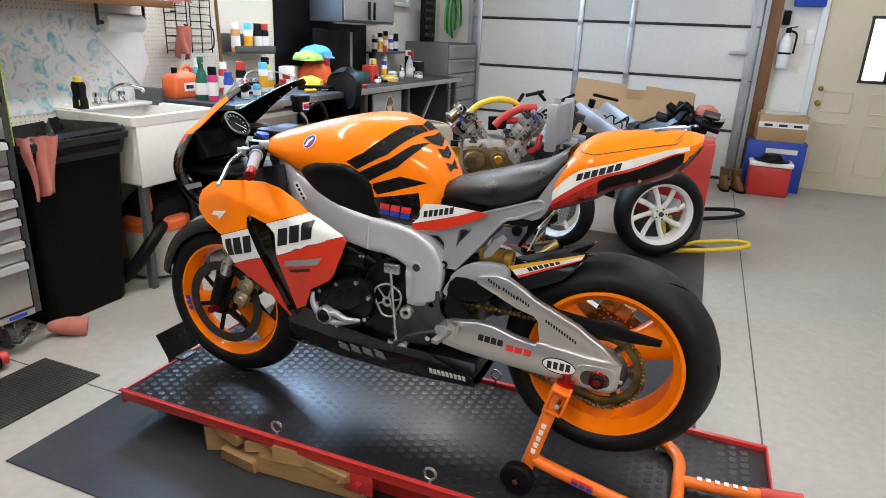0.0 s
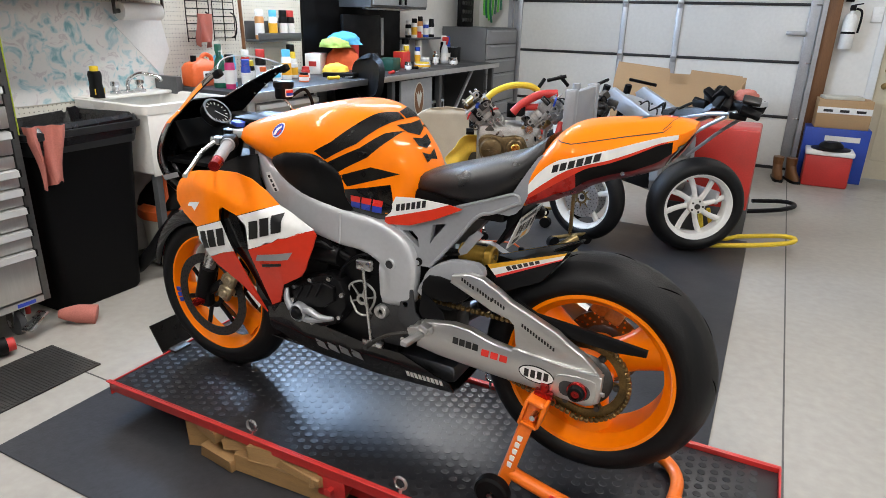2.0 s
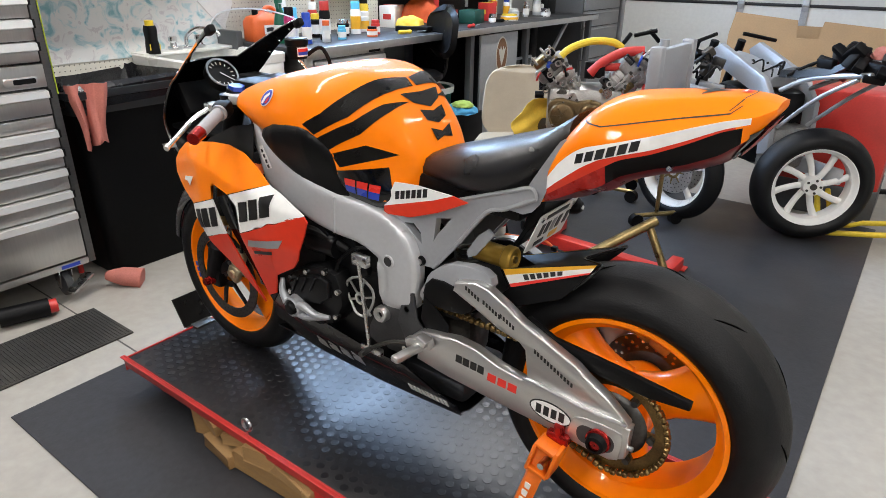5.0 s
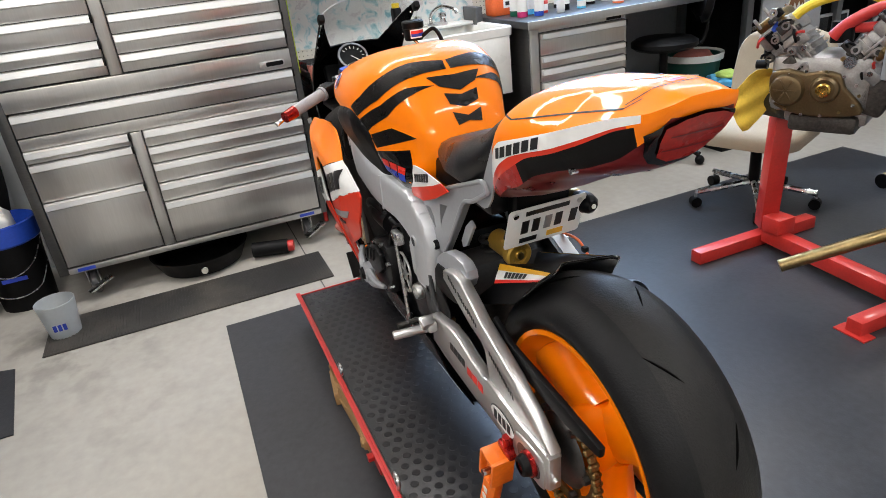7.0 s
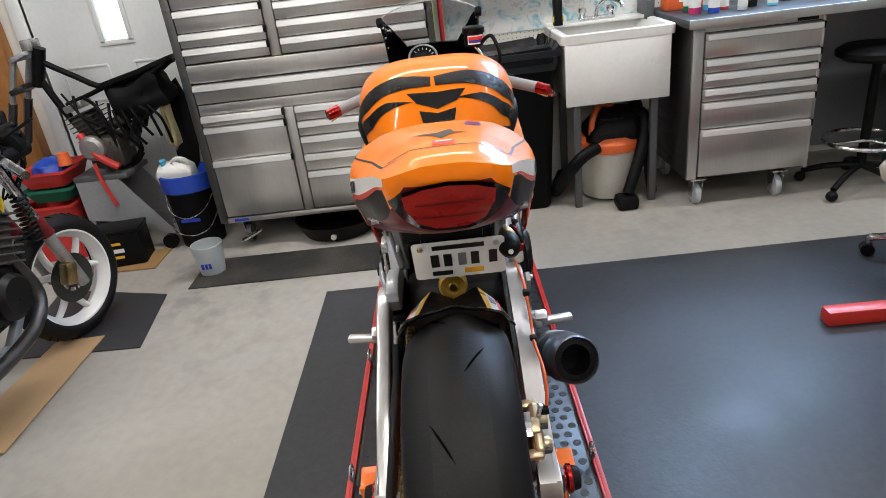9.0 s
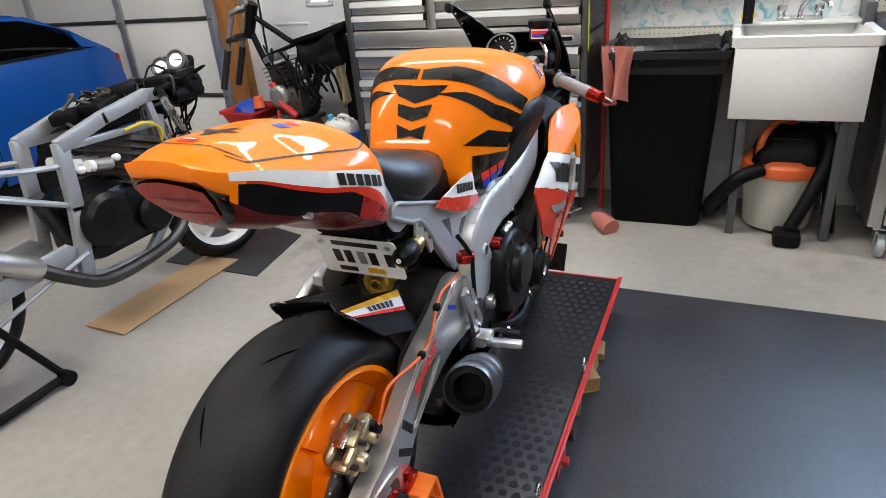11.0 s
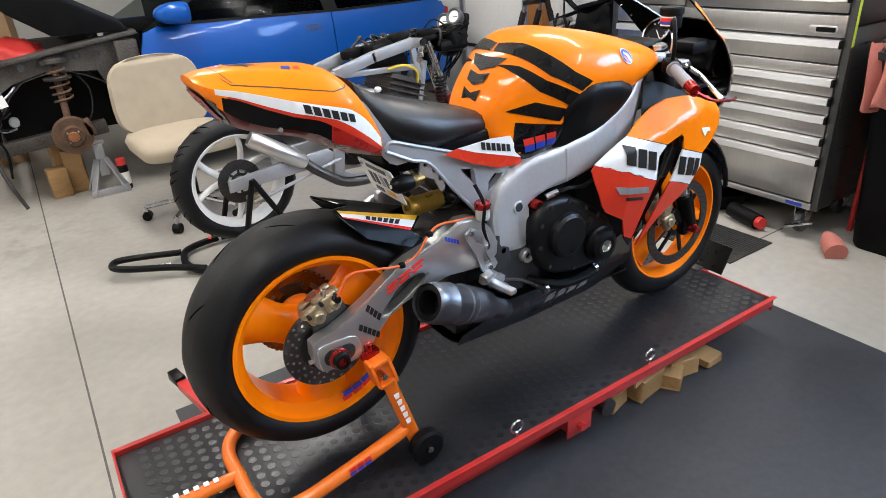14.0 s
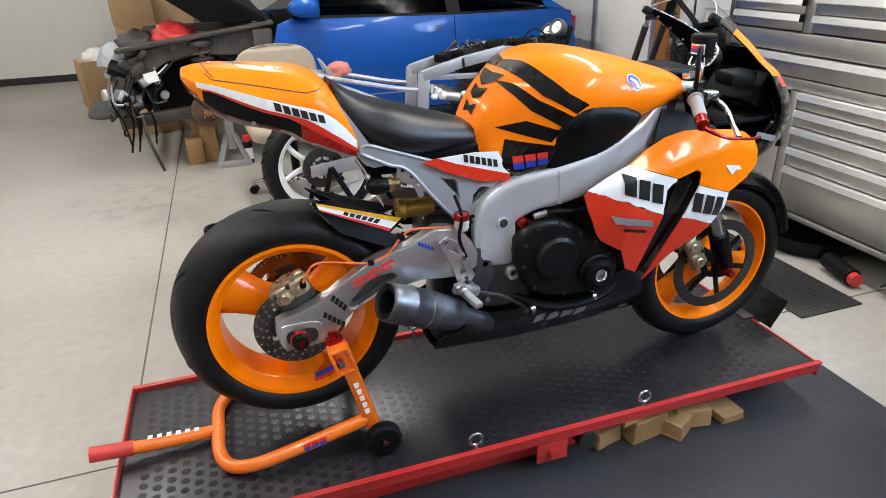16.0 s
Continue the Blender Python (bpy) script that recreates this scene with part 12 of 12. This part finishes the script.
part("label_bar", boxx(0.138, 0.142, -0.05, 0.06, 0.17, 0.19), BLUE_DECAL, bk)
jug(pose(-2.72, -1.57, 0.37, 0, 18, 0), 0.85, WHITE_PAINT, CYAN, "white and light blue fluid jug standing in the bucket")
cloth("rag", pose(-2.76, -1.55, 0.88, 0, 0, 80), 0.07, 0.3, M("dirty_cloth", (0.4, 0.34, 0.2), 0.9), "dirty yellow cloth hanging from the frame", "rag", 0.02, 61)

# ---- blue hatchback with its front stripped ----
car = thing("blue_car", "metallic blue two-door hatchback with its front end stripped", "car")
CY, CW = -3.31, 1.62


def car_y(x, z):
    bulge = 0.05 * math.sin(max(0, min(1, (z - 0.3) / 0.75)) * math.pi) ** 0.7
    tumble = 0.28 * max(0, z - 1.0)
    rear = 0.25 * max(0, -2.45 - x) ** 1.3
    crease = 0.012 if 0.60 < z < 0.64 else 0
    return CY - 0.04 + bulge - tumble - rear - crease


QUARTER = [(-1.655, 0.30), (-1.655, 1.0), (-2.0, 1.01), (-2.4, 1.0), (-2.62, 0.99), (-2.70, 0.93), (-2.725, 0.75), (-2.73, 0.5), (-2.70, 0.38), (-2.36, 0.36), (-2.345, 0.48), (-2.29, 0.585), (-2.21, 0.645), (-2.12, 0.665), (-2.02, 0.65), (-1.94, 0.59), (-1.88, 0.48), (-1.86, 0.3)]
DOOR = [(-0.28, 0.32), (-0.27, 0.6), (-0.27, 0.88), (-0.31, 1.0), (-0.42, 1.035), (-1.0, 1.02), (-1.648, 1.0), (-1.648, 0.36), (-1.6, 0.31)]
part("rear_quarter", sheet(QUARTER, car_y, 0.02, 0.05), BLUE_CAR, car, "metallic blue rear quarter panel", smooth=60)
dr = part("door", sheet(DOOR, car_y, 0.03, 0.05), BLUE_CAR, car, "metallic blue closed door", smooth=60)
# darker blue film paints the shade of the handle recess on the door
part("door_handle", sheet(rounded(0.13, 0.045, 0.018) and [(-1.49 + u, 0.905 + v) for u, v in rounded(0.13, 0.045, 0.018)], lambda x, z: car_y(x, z) + 0.002, 0.004, 0.05), M("handle_recess_shade", (0.004, 0.03, 0.16), 0.3, coat=0.5), dr)
part("door_trim_line", sheet([(-0.3, 0.455), (-1.62, 0.44), (-1.62, 0.447), (-0.3, 0.462)], lambda x, z: car_y(x, z) + 0.002, 0.003, 0.1), GALV, dr)
part("sill", boxx(-1.9, -0.2, CY - 0.12, CY - 0.05, 0.22, 0.33, 0.02), BLACK_SATIN, car)
part("marker_lamp", sheet([(-0.33, 0.80), (-0.45, 0.80), (-0.45, 0.812), (-0.33, 0.812)], lambda x, z: car_y(x, z) + 0.003, 0.003, 0.1), ORANGE_PLASTIC, car)
for nm, ol in (("door_glass", [(-0.46, 1.04), (-0.80, 1.26), (-1.58, 1.275), (-1.62, 1.005), (-1.0, 1.025)]), ("quarter_glass", [(-1.70, 1.008), (-1.67, 1.27), (-2.1, 1.24), (-2.38, 1.12), (-2.43, 1.03), (-2.3, 1.005)])):
    g = part(nm, sheet(ol, lambda x, z: car_y(x, z) - 0.012, 0.004, 0.1), CAR_GLASS, car)
part("window_seal", sheet([(-0.42, 1.03), (-1.0, 1.015), (-1.66, 0.996), (-2.45, 0.997), (-2.45, 1.012), (-1.66, 1.012), (-1.0, 1.032), (-0.45, 1.046)], lambda x, z: car_y(x, z) + 0.003, 0.02, 0.1), BLACK_SATIN, car)
part("centre_pillar", sheet([(-1.60, 1.005), (-1.58, 1.29), (-1.68, 1.29), (-1.71, 1.005)], lambda x, z: car_y(x, z) + 0.001, 0.02, 0.1), BLACK_SATIN, car)
part("screen_pillar", sheet([(-0.40, 1.035), (-0.80, 1.29), (-0.85, 1.29), (-0.48, 1.04)], lambda x, z: car_y(x, z) + 0.002, 0.04, 0.1), BLACK_SATIN, car)
part("roof_rail", sheet([(-0.76, 1.265), (-1.6, 1.28), (-2.15, 1.235), (-2.5, 1.06), (-2.62, 0.99), (-2.44, 1.01), (-2.4, 1.125), (-2.12, 1.215), (-1.6, 1.262), (-0.82, 1.255)], lambda x, z: car_y(x, z) + 0.001, 0.03, 0.1), BLUE_CAR, car)
rings = []
for x, z in ((-0.80, 1.275), (-1.1, 1.30), (-1.6, 1.30), (-2.1, 1.25), (-2.5, 1.08), (-2.66, 0.98)):
    rings.append([(x, CY - 0.15 - (CW - 0.3) * u, z + 0.025 * math.sin(u * math.pi)) for u in np.linspace(0, 1, 9)])
bm = loft(rings, False, False)
thicken(bm, 0.02)
part("roof", bm, BLUE_CAR, car, smooth=60)
rings = [[(x, CY - 0.1 - (CW - 0.2) * u, z) for u in np.linspace(0, 1, 7)] for x, z in ((-0.30, 1.0), (-0.80, 1.27))]
part("windscreen", loft(rings, False, False), CAR_GLASS, car)
part("far_side", boxx(-2.7, -0.25, CY - CW, CY - CW + 0.05, 0.3, 1.0, 0.02), BLUE_CAR, car)
part("far_glass", boxx(-2.4, -0.6, CY - CW + 0.1, CY - CW + 0.105, 1.0, 1.26), CAR_GLASS, car)
part("floor_pan", boxx(-2.65, -0.25, CY - CW + 0.05, CY - 0.12, 0.24, 0.32), GRIMY, car)
part("tail_panel", boxx(-2.72, -2.66, CY - CW + 0.05, CY - 0.1, 0.35, 0.97, 0.02), BLUE_CAR, car)
part("tail_lamp", boxx(-2.735, -2.64, CY - 0.35, CY - 0.045, 0.80, 0.93, 0.02), LENS_RED, car, "red tail lamp")
part("dashboard", boxx(-0.75, -0.35, CY - CW + 0.1, CY - 0.12, 0.75, 1.0, 0.05), BLACK_PLASTIC, car)
for y in (CY - 0.45, CY - 1.15):
    part("front_seat", loft([[(cx + px, y + py, z) for px, py in rounded(w, 0.46, 0.06)] for cx, w, z in ((-1.35, 0.3, 0.5), (-1.42, 0.18, 0.75), (-1.5, 0.14, 1.05), (-1.52, 0.1, 1.12))]), BLACK_SATIN, car)
part("mirror", loft([[(x, CY + 0.07 + py * k, 1.11 + pz * k) for py, pz in rounded(0.2, 0.135, 0.05)] for x, k in ((-0.6, 0.7), (-0.59, 0.93), (-0.56, 1.0), (-0.5, 0.97), (-0.44, 0.8), (-0.4, 0.5), (-0.385, 0.2))]), BLUE_CAR, car, "blue door mirror", smooth=60)
part("rear_wheel", lathe(bmesh.new(), [(0.05, 0), (0.17, 0.01), (0.185, 0.03), (0.28, 0.03), (0.295, -0.02), (0.295, -0.15), (0.18, -0.17)], (-2.12, CY - 0.04, 0.30), "y", 40), RUBBER, car)
# stripped engine bay
part("inner_wing", sheet([(-0.26, 0.84), (-0.26, 0.98), (0.1, 0.96), (0.5, 0.9), (0.78, 0.8), (0.80, 0.62), (0.6, 0.72), (0.5, 0.78), (0.3, 0.83), (0.0, 0.80), (-0.12, 0.62), (-0.15, 0.36), (-0.27, 0.34)], lambda x, z: CY - 0.16 + 0.05 * noise.noise(Vector((x * 4, 0, z * 4))), 0.02, 0.05), GRIMY, car, "bare grimy inner wing")
part("wing_ledge", box(bmesh.new(), (0.26, CY - 0.17, 0.945), (1.1, 0.12, 0.03), Euler((0, radians(7), 0)).to_matrix(), 0.006), GRIMY, car)
part("wheel_well", boxx(-0.2, 0.68, CY - 0.62, CY - 0.56, 0.35, 0.86), BLACK_PLASTIC, car)
part("door_jamb", boxx(-0.27, -0.13, CY - 0.14, CY - 0.08, 0.34, 0.97, 0.01), GRIMY, car)
part("front_panel", boxx(0.74, 0.86, CY - CW + 0.1, CY - 0.14, 0.42, 0.78, 0.03), GRIMY, car)
part("engine", boxx(0.2, 0.72, CY - 1.3, CY - 0.62, 0.45, 0.88, 0.05), GRIMY, car)
part("far_wing", boxx(-0.2, 0.75, CY - CW, CY - CW + 0.1, 0.5, 0.92, 0.02), GRIMY, car)
part("firewall", boxx(-0.3, -0.26, CY - CW + 0.05, CY - 0.13, 0.3, 1.0), BLACK_PLASTIC, car)
hb = Vector((0.26, CY - 0.0, 0.44))
part("brake_drum", lathe(bmesh.new(), [(0.001, 0.03), (0.06, 0.035), (0.07, 0.01), (0.115, 0.01), (0.12, -0.01), (0.12, -0.05), (0.03, -0.06)], hb, "y", 32), RUST, car, "rusty bare brake disc")
part("hub", lathe(bmesh.new(), [(0.001, 0.05), (0.03, 0.05), (0.035, 0.03)], hb, "y", 20), M("orange_rust", (0.3, 0.12, 0.05), 0.8, 0.2, 0.4, 30, 120), car)
for k in range(4):
    a = math.pi / 4 + k * math.pi / 2
    part("wheel_stud", cyl(bmesh.new(), hb + Vector((0.045 * math.cos(a), 0.03, 0.045 * math.sin(a))), hb + Vector((0.045 * math.cos(a), 0.06, 0.045 * math.sin(a))), 0.006, n=6), STEEL, car)
part("strut", cyl(bmesh.new(), hb + Vector((0, -0.1, 0.02)), hb + Vector((-0.02, -0.2, 0.45)), 0.022, n=12), RUST, car)
part("spring_seat", lathe(bmesh.new(), [(0.02, 0), (0.08, 0.005), (0.085, 0.02), (0.02, 0.03)], hb + Vector((-0.02, -0.18, 0.33)), "z", 24), GRIMY, car)
bm = tube(bmesh.new(), [hb + Vector((-0.02 + 0.055 * math.cos(a), -0.17 + 0.055 * math.sin(a), 0.2 + 0.2 * a / 28)) for a in np.linspace(0, 28, 70)], 0.008, 6, 1)
part("coil_spring", bm, RUST, car)
part("lower_arm", box(bmesh.new(), hb + Vector((0, -0.3, -0.08)), (0.08, 0.5, 0.04), Euler((radians(8), 0, 0)).to_matrix(), 0.01), GRIMY, car)
rings = []
for a in np.linspace(-0.15, math.pi + 0.15, 15):
    c, q = math.cos(a), math.sin(a)
    rings.append([(0.25 - 0.4 * c, y, 0.42 + 0.4 * q) for y in (CY - 0.17, CY - 0.3, CY - 0.45, CY - 0.56)])
bm = loft(rings, False, False)
for v in bm.verts:
    v.co += Vector((0, 0, 0.03 * noise.noise(v.co * 7)))
thicken(bm, 0.004)
part("wheel_arch", bm, GRIMY, car, "dirty bare wheel arch", smooth=60)
for x, r in ((-0.14, 0.022), (-0.02, 0.016), (0.1, 0.016), (0.3, 0.012), (0.42, 0.02)):
    part("wing_hole", lathe(bmesh.new(), [(0.001, 0.0), (r, 0.0), (r * 1.15, 0.004), (r * 1.25, 0.0)], (x, CY - 0.108, 0.915 - 0.08 * max(0, x)), "y", 18), SEAM, car)
part("lower_rail", box(bmesh.new(), (0.46, CY - 0.2, 0.4), (0.85, 0.07, 0.09), Euler((0, radians(4), 0)).to_matrix(), 0.01), GRIMY, car)
part("bumper_bar", tube(bmesh.new(), [(0.86, CY - 0.1, 0.46), (0.93, CY - 0.3, 0.46), (0.97, CY - 0.8, 0.46), (0.93, CY - 1.3, 0.46)], 0.035, 10), DARK_STEEL, car)
part("strut_top", lathe(bmesh.new(), [(0.001, 0.03), (0.05, 0.03), (0.09, 0.01), (0.1, 0.0), (0.1, -0.02)], hb + Vector((-0.02, -0.21, 0.46)), "z", 24), GRIMY, car)
part("brake_hose", tube(bmesh.new(), [hb + Vector((-0.05, -0.05, 0.05)), hb + Vector((-0.14, -0.05, 0.1)), hb + Vector((-0.18, -0.14, 0.25)), hb + Vector((-0.12, -0.2, 0.36))], 0.007, 8), BLACK_PLASTIC, car)
part("caliper", box(bmesh.new(), hb + Vector((-0.1, -0.03, 0.03)), (0.06, 0.08, 0.12), Euler((0, 0.25, 0)).to_matrix(), 0.015), RUST, car)
part("steering_rod", cyl(bmesh.new(), hb + Vector((-0.06, -0.06, -0.03)), hb + Vector((-0.1, -0.5, 0.0)), 0.012, n=10), RUST, car)
rnd = random.Random(912)
for k in range(26):
    p = Vector((rnd.uniform(0.55, 0.92), CY - rnd.uniform(0.05, 0.4), rnd.uniform(0.42, 0.8)))
    q = p + Vector((rnd.uniform(-0.12, 0.12), rnd.uniform(-0.08, 0.05), rnd.uniform(-0.2, 0.05)))
    if k % 3 == 0:
        part("bay_casting", lathe(bmesh.new(), [(0.001, 0.03), (0.02, 0.03), (0.026 + 0.02 * rnd.random(), 0.02), (0.03, -0.04), (0.001, -0.04)], p, "xyz"[k % 2 + 1], 14), rnd.choice((ENGINE_ALU, GALV, GRIMY, CLOUDY)), car)
    else:
        part("loose_cable", tube(bmesh.new(), [p, (p + q) / 2 + Vector((0.03, 0.02, -0.05)), q], 0.005 + 0.006 * rnd.random(), 6), rnd.choice((BLACK_SATIN, BLACK_PLASTIC, DARK_STEEL, GALV)), car)
hood = slab(bmesh.new(), [(-0.25, 1.02), (-0.1, 1.025), (0.2, 1.035), (0.41, 1.19), (0.75, 1.6), (0.62, 1.68), (0.3, 1.4), (-0.2, 1.1)], CY - CW + 0.1, CY - 0.15, 0.01)
part("open_hood", hood, BLACK_SATIN, car, "raised dark hood seen from below")
for k in range(34):
    rnd = random.Random(700 + k)
    p = Vector((0.62 + 0.26 * rnd.random(), CY - 0.1 - 0.9 * rnd.random() ** 1.5, 0.42 + 0.45 * rnd.random()))
    m = rnd.choice((GRIMY, GRIMY, ENGINE_ALU, BLACK_PLASTIC, DARK_STEEL))
    part("bay_part", box(bmesh.new(), p, (0.05 + 0.08 * rnd.random(), 0.05 + 0.06 * rnd.random(), 0.04 + 0.1 * rnd.random()), Euler((rnd.random(), rnd.random(), rnd.random() * 3)).to_matrix(), 0.01), m, car)
for k in range(7):
    rnd = random.Random(800 + k)
    x = 0.6 + 0.25 * rnd.random()
    part("loose_cable", tube(bmesh.new(), [(x, CY - 0.15, 0.7), (x + 0.06, CY - 0.08, 0.55), (x + 0.02, CY - 0.1, 0.4), (x + 0.08 * rnd.random(), CY - 0.12, 0.16 + 0.14 * rnd.random())], 0.006 + 0.004 * rnd.random(), 6), BLACK_SATIN, car)
part("loose_cable", tube(bmesh.new(), [(0.72, CY - 0.1, 0.45), (0.7, CY - 0.05, 0.25), (0.64, CY - 0.02, 0.03)], 0.012, 8), DARK_STEEL, car)
part("paper_tag", box(bmesh.new(), (0.60, CY - 0.06, 0.70), (0.09, 0.004, 0.07), Euler((0, 0.2, 0)).to_matrix()), WHITE_DECAL, car)
heap("red_part", pose(0.42, CY - 0.35, 0.92), 0.16, 0.12, RED_PLASTIC, "red plastic bag of parts on the engine bay", "bag", 71)
heap("engine_bay_cover", pose(0.68, CY - 0.4, 0.84), 0.16, 0.16, GRIMY, "dark grimy cover on the car front", "car part", 73)
heap("plastic_bag", pose(0.85, CY - 0.3, 0.78), 0.1, 0.14, CLOUDY, "clear plastic bag hanging on the car front", "bag", 75)
js = thing("jack_stand", "silver steel jack stand under the car", "jack stand", at=pose(0.14, -3.42, 0))
part("column", boxx(-0.03, 0.03, -0.03, 0.03, 0.12, 0.34, 0.004), GALV, js)
for sx in (-1, 1):
    for sy in (-1, 1):
        beam((sx * 0.11, sy * 0.09, 0.012), (sx * 0.025, sy * 0.02, 0.24), 0.05, 0.012, 0.002, GALV, "leg", js)
part("saddle", boxx(-0.05, 0.05, -0.02, 0.02, 0.335, 0.36, 0.006), GALV, js)
part("base_bar", boxx(-0.12, 0.12, 0.085, 0.1, 0.0, 0.05, 0.002), GALV, js)
part("mirror_foot", box(bmesh.new(), (-0.47, CY - 0.02, 1.06), (0.1, 0.1, 0.05), Euler((0, radians(8), 0)).to_matrix(), 0.015), BLACK_SATIN, car)
for x, y, h, r in ((0.42, -3.55, 0.2, 6), (0.30, -3.6, 0.3, -6), (0.36, -3.66, 0.36, 14)):
    whole("wood_block", box(bmesh.new(), (0, 0, h / 2), (0.12, 0.1, h), None, 0.006), PINE, "stacked pine block beside the jack stand", "wood block", "timber by the car", at=pose(x, y, 0, 0, 0, r))
spray_can(0.03, -3.40, 0.0, 0.035, 0.22, BLACK_PLASTIC, RED_PLASTIC, "dark aerosol can with a red top on the floor")
for x, y, w, d, h, z, r, lab in ((0.85, -4.9, 0.5, 0.4, 0.16, 0, 12, "flat brown carton on the floor under the car front"), (1.45, -6.3, 0.34, 0.34, 0.5, 0, 20, "tall brown carton with papers on top"), (1.0, -7.0, 0.5, 0.45, 0.75, 0, 4, "stack of brown cartons behind the car"),
                              (1.05, -7.0, 0.4, 0.4, 0.35, 0.751, 15, "brown carton stacked on another one"), (0.6, -7.3, 0.5, 0.5, 1.1, 0, -8, "tall brown carton behind the car")):
    plain_box("cardboard_box", pose(x, y, z, 0, 0, r), (w, d, h), CARDBOARD, lab, "cardboard box")
heap("grey_cloth", pose(1.32, -5.75, 0.0), 0.2, 0.16, M("grey_cloth", (0.12, 0.12, 0.12), 0.9), "dark grey cloth heap on the floor", "cloth", 81)
heap("plastic_bag", pose(1.42, -6.3, 0.5), 0.14, 0.12, WHITE_DECAL, "white plastic bag and papers on the carton", "bag", 83)
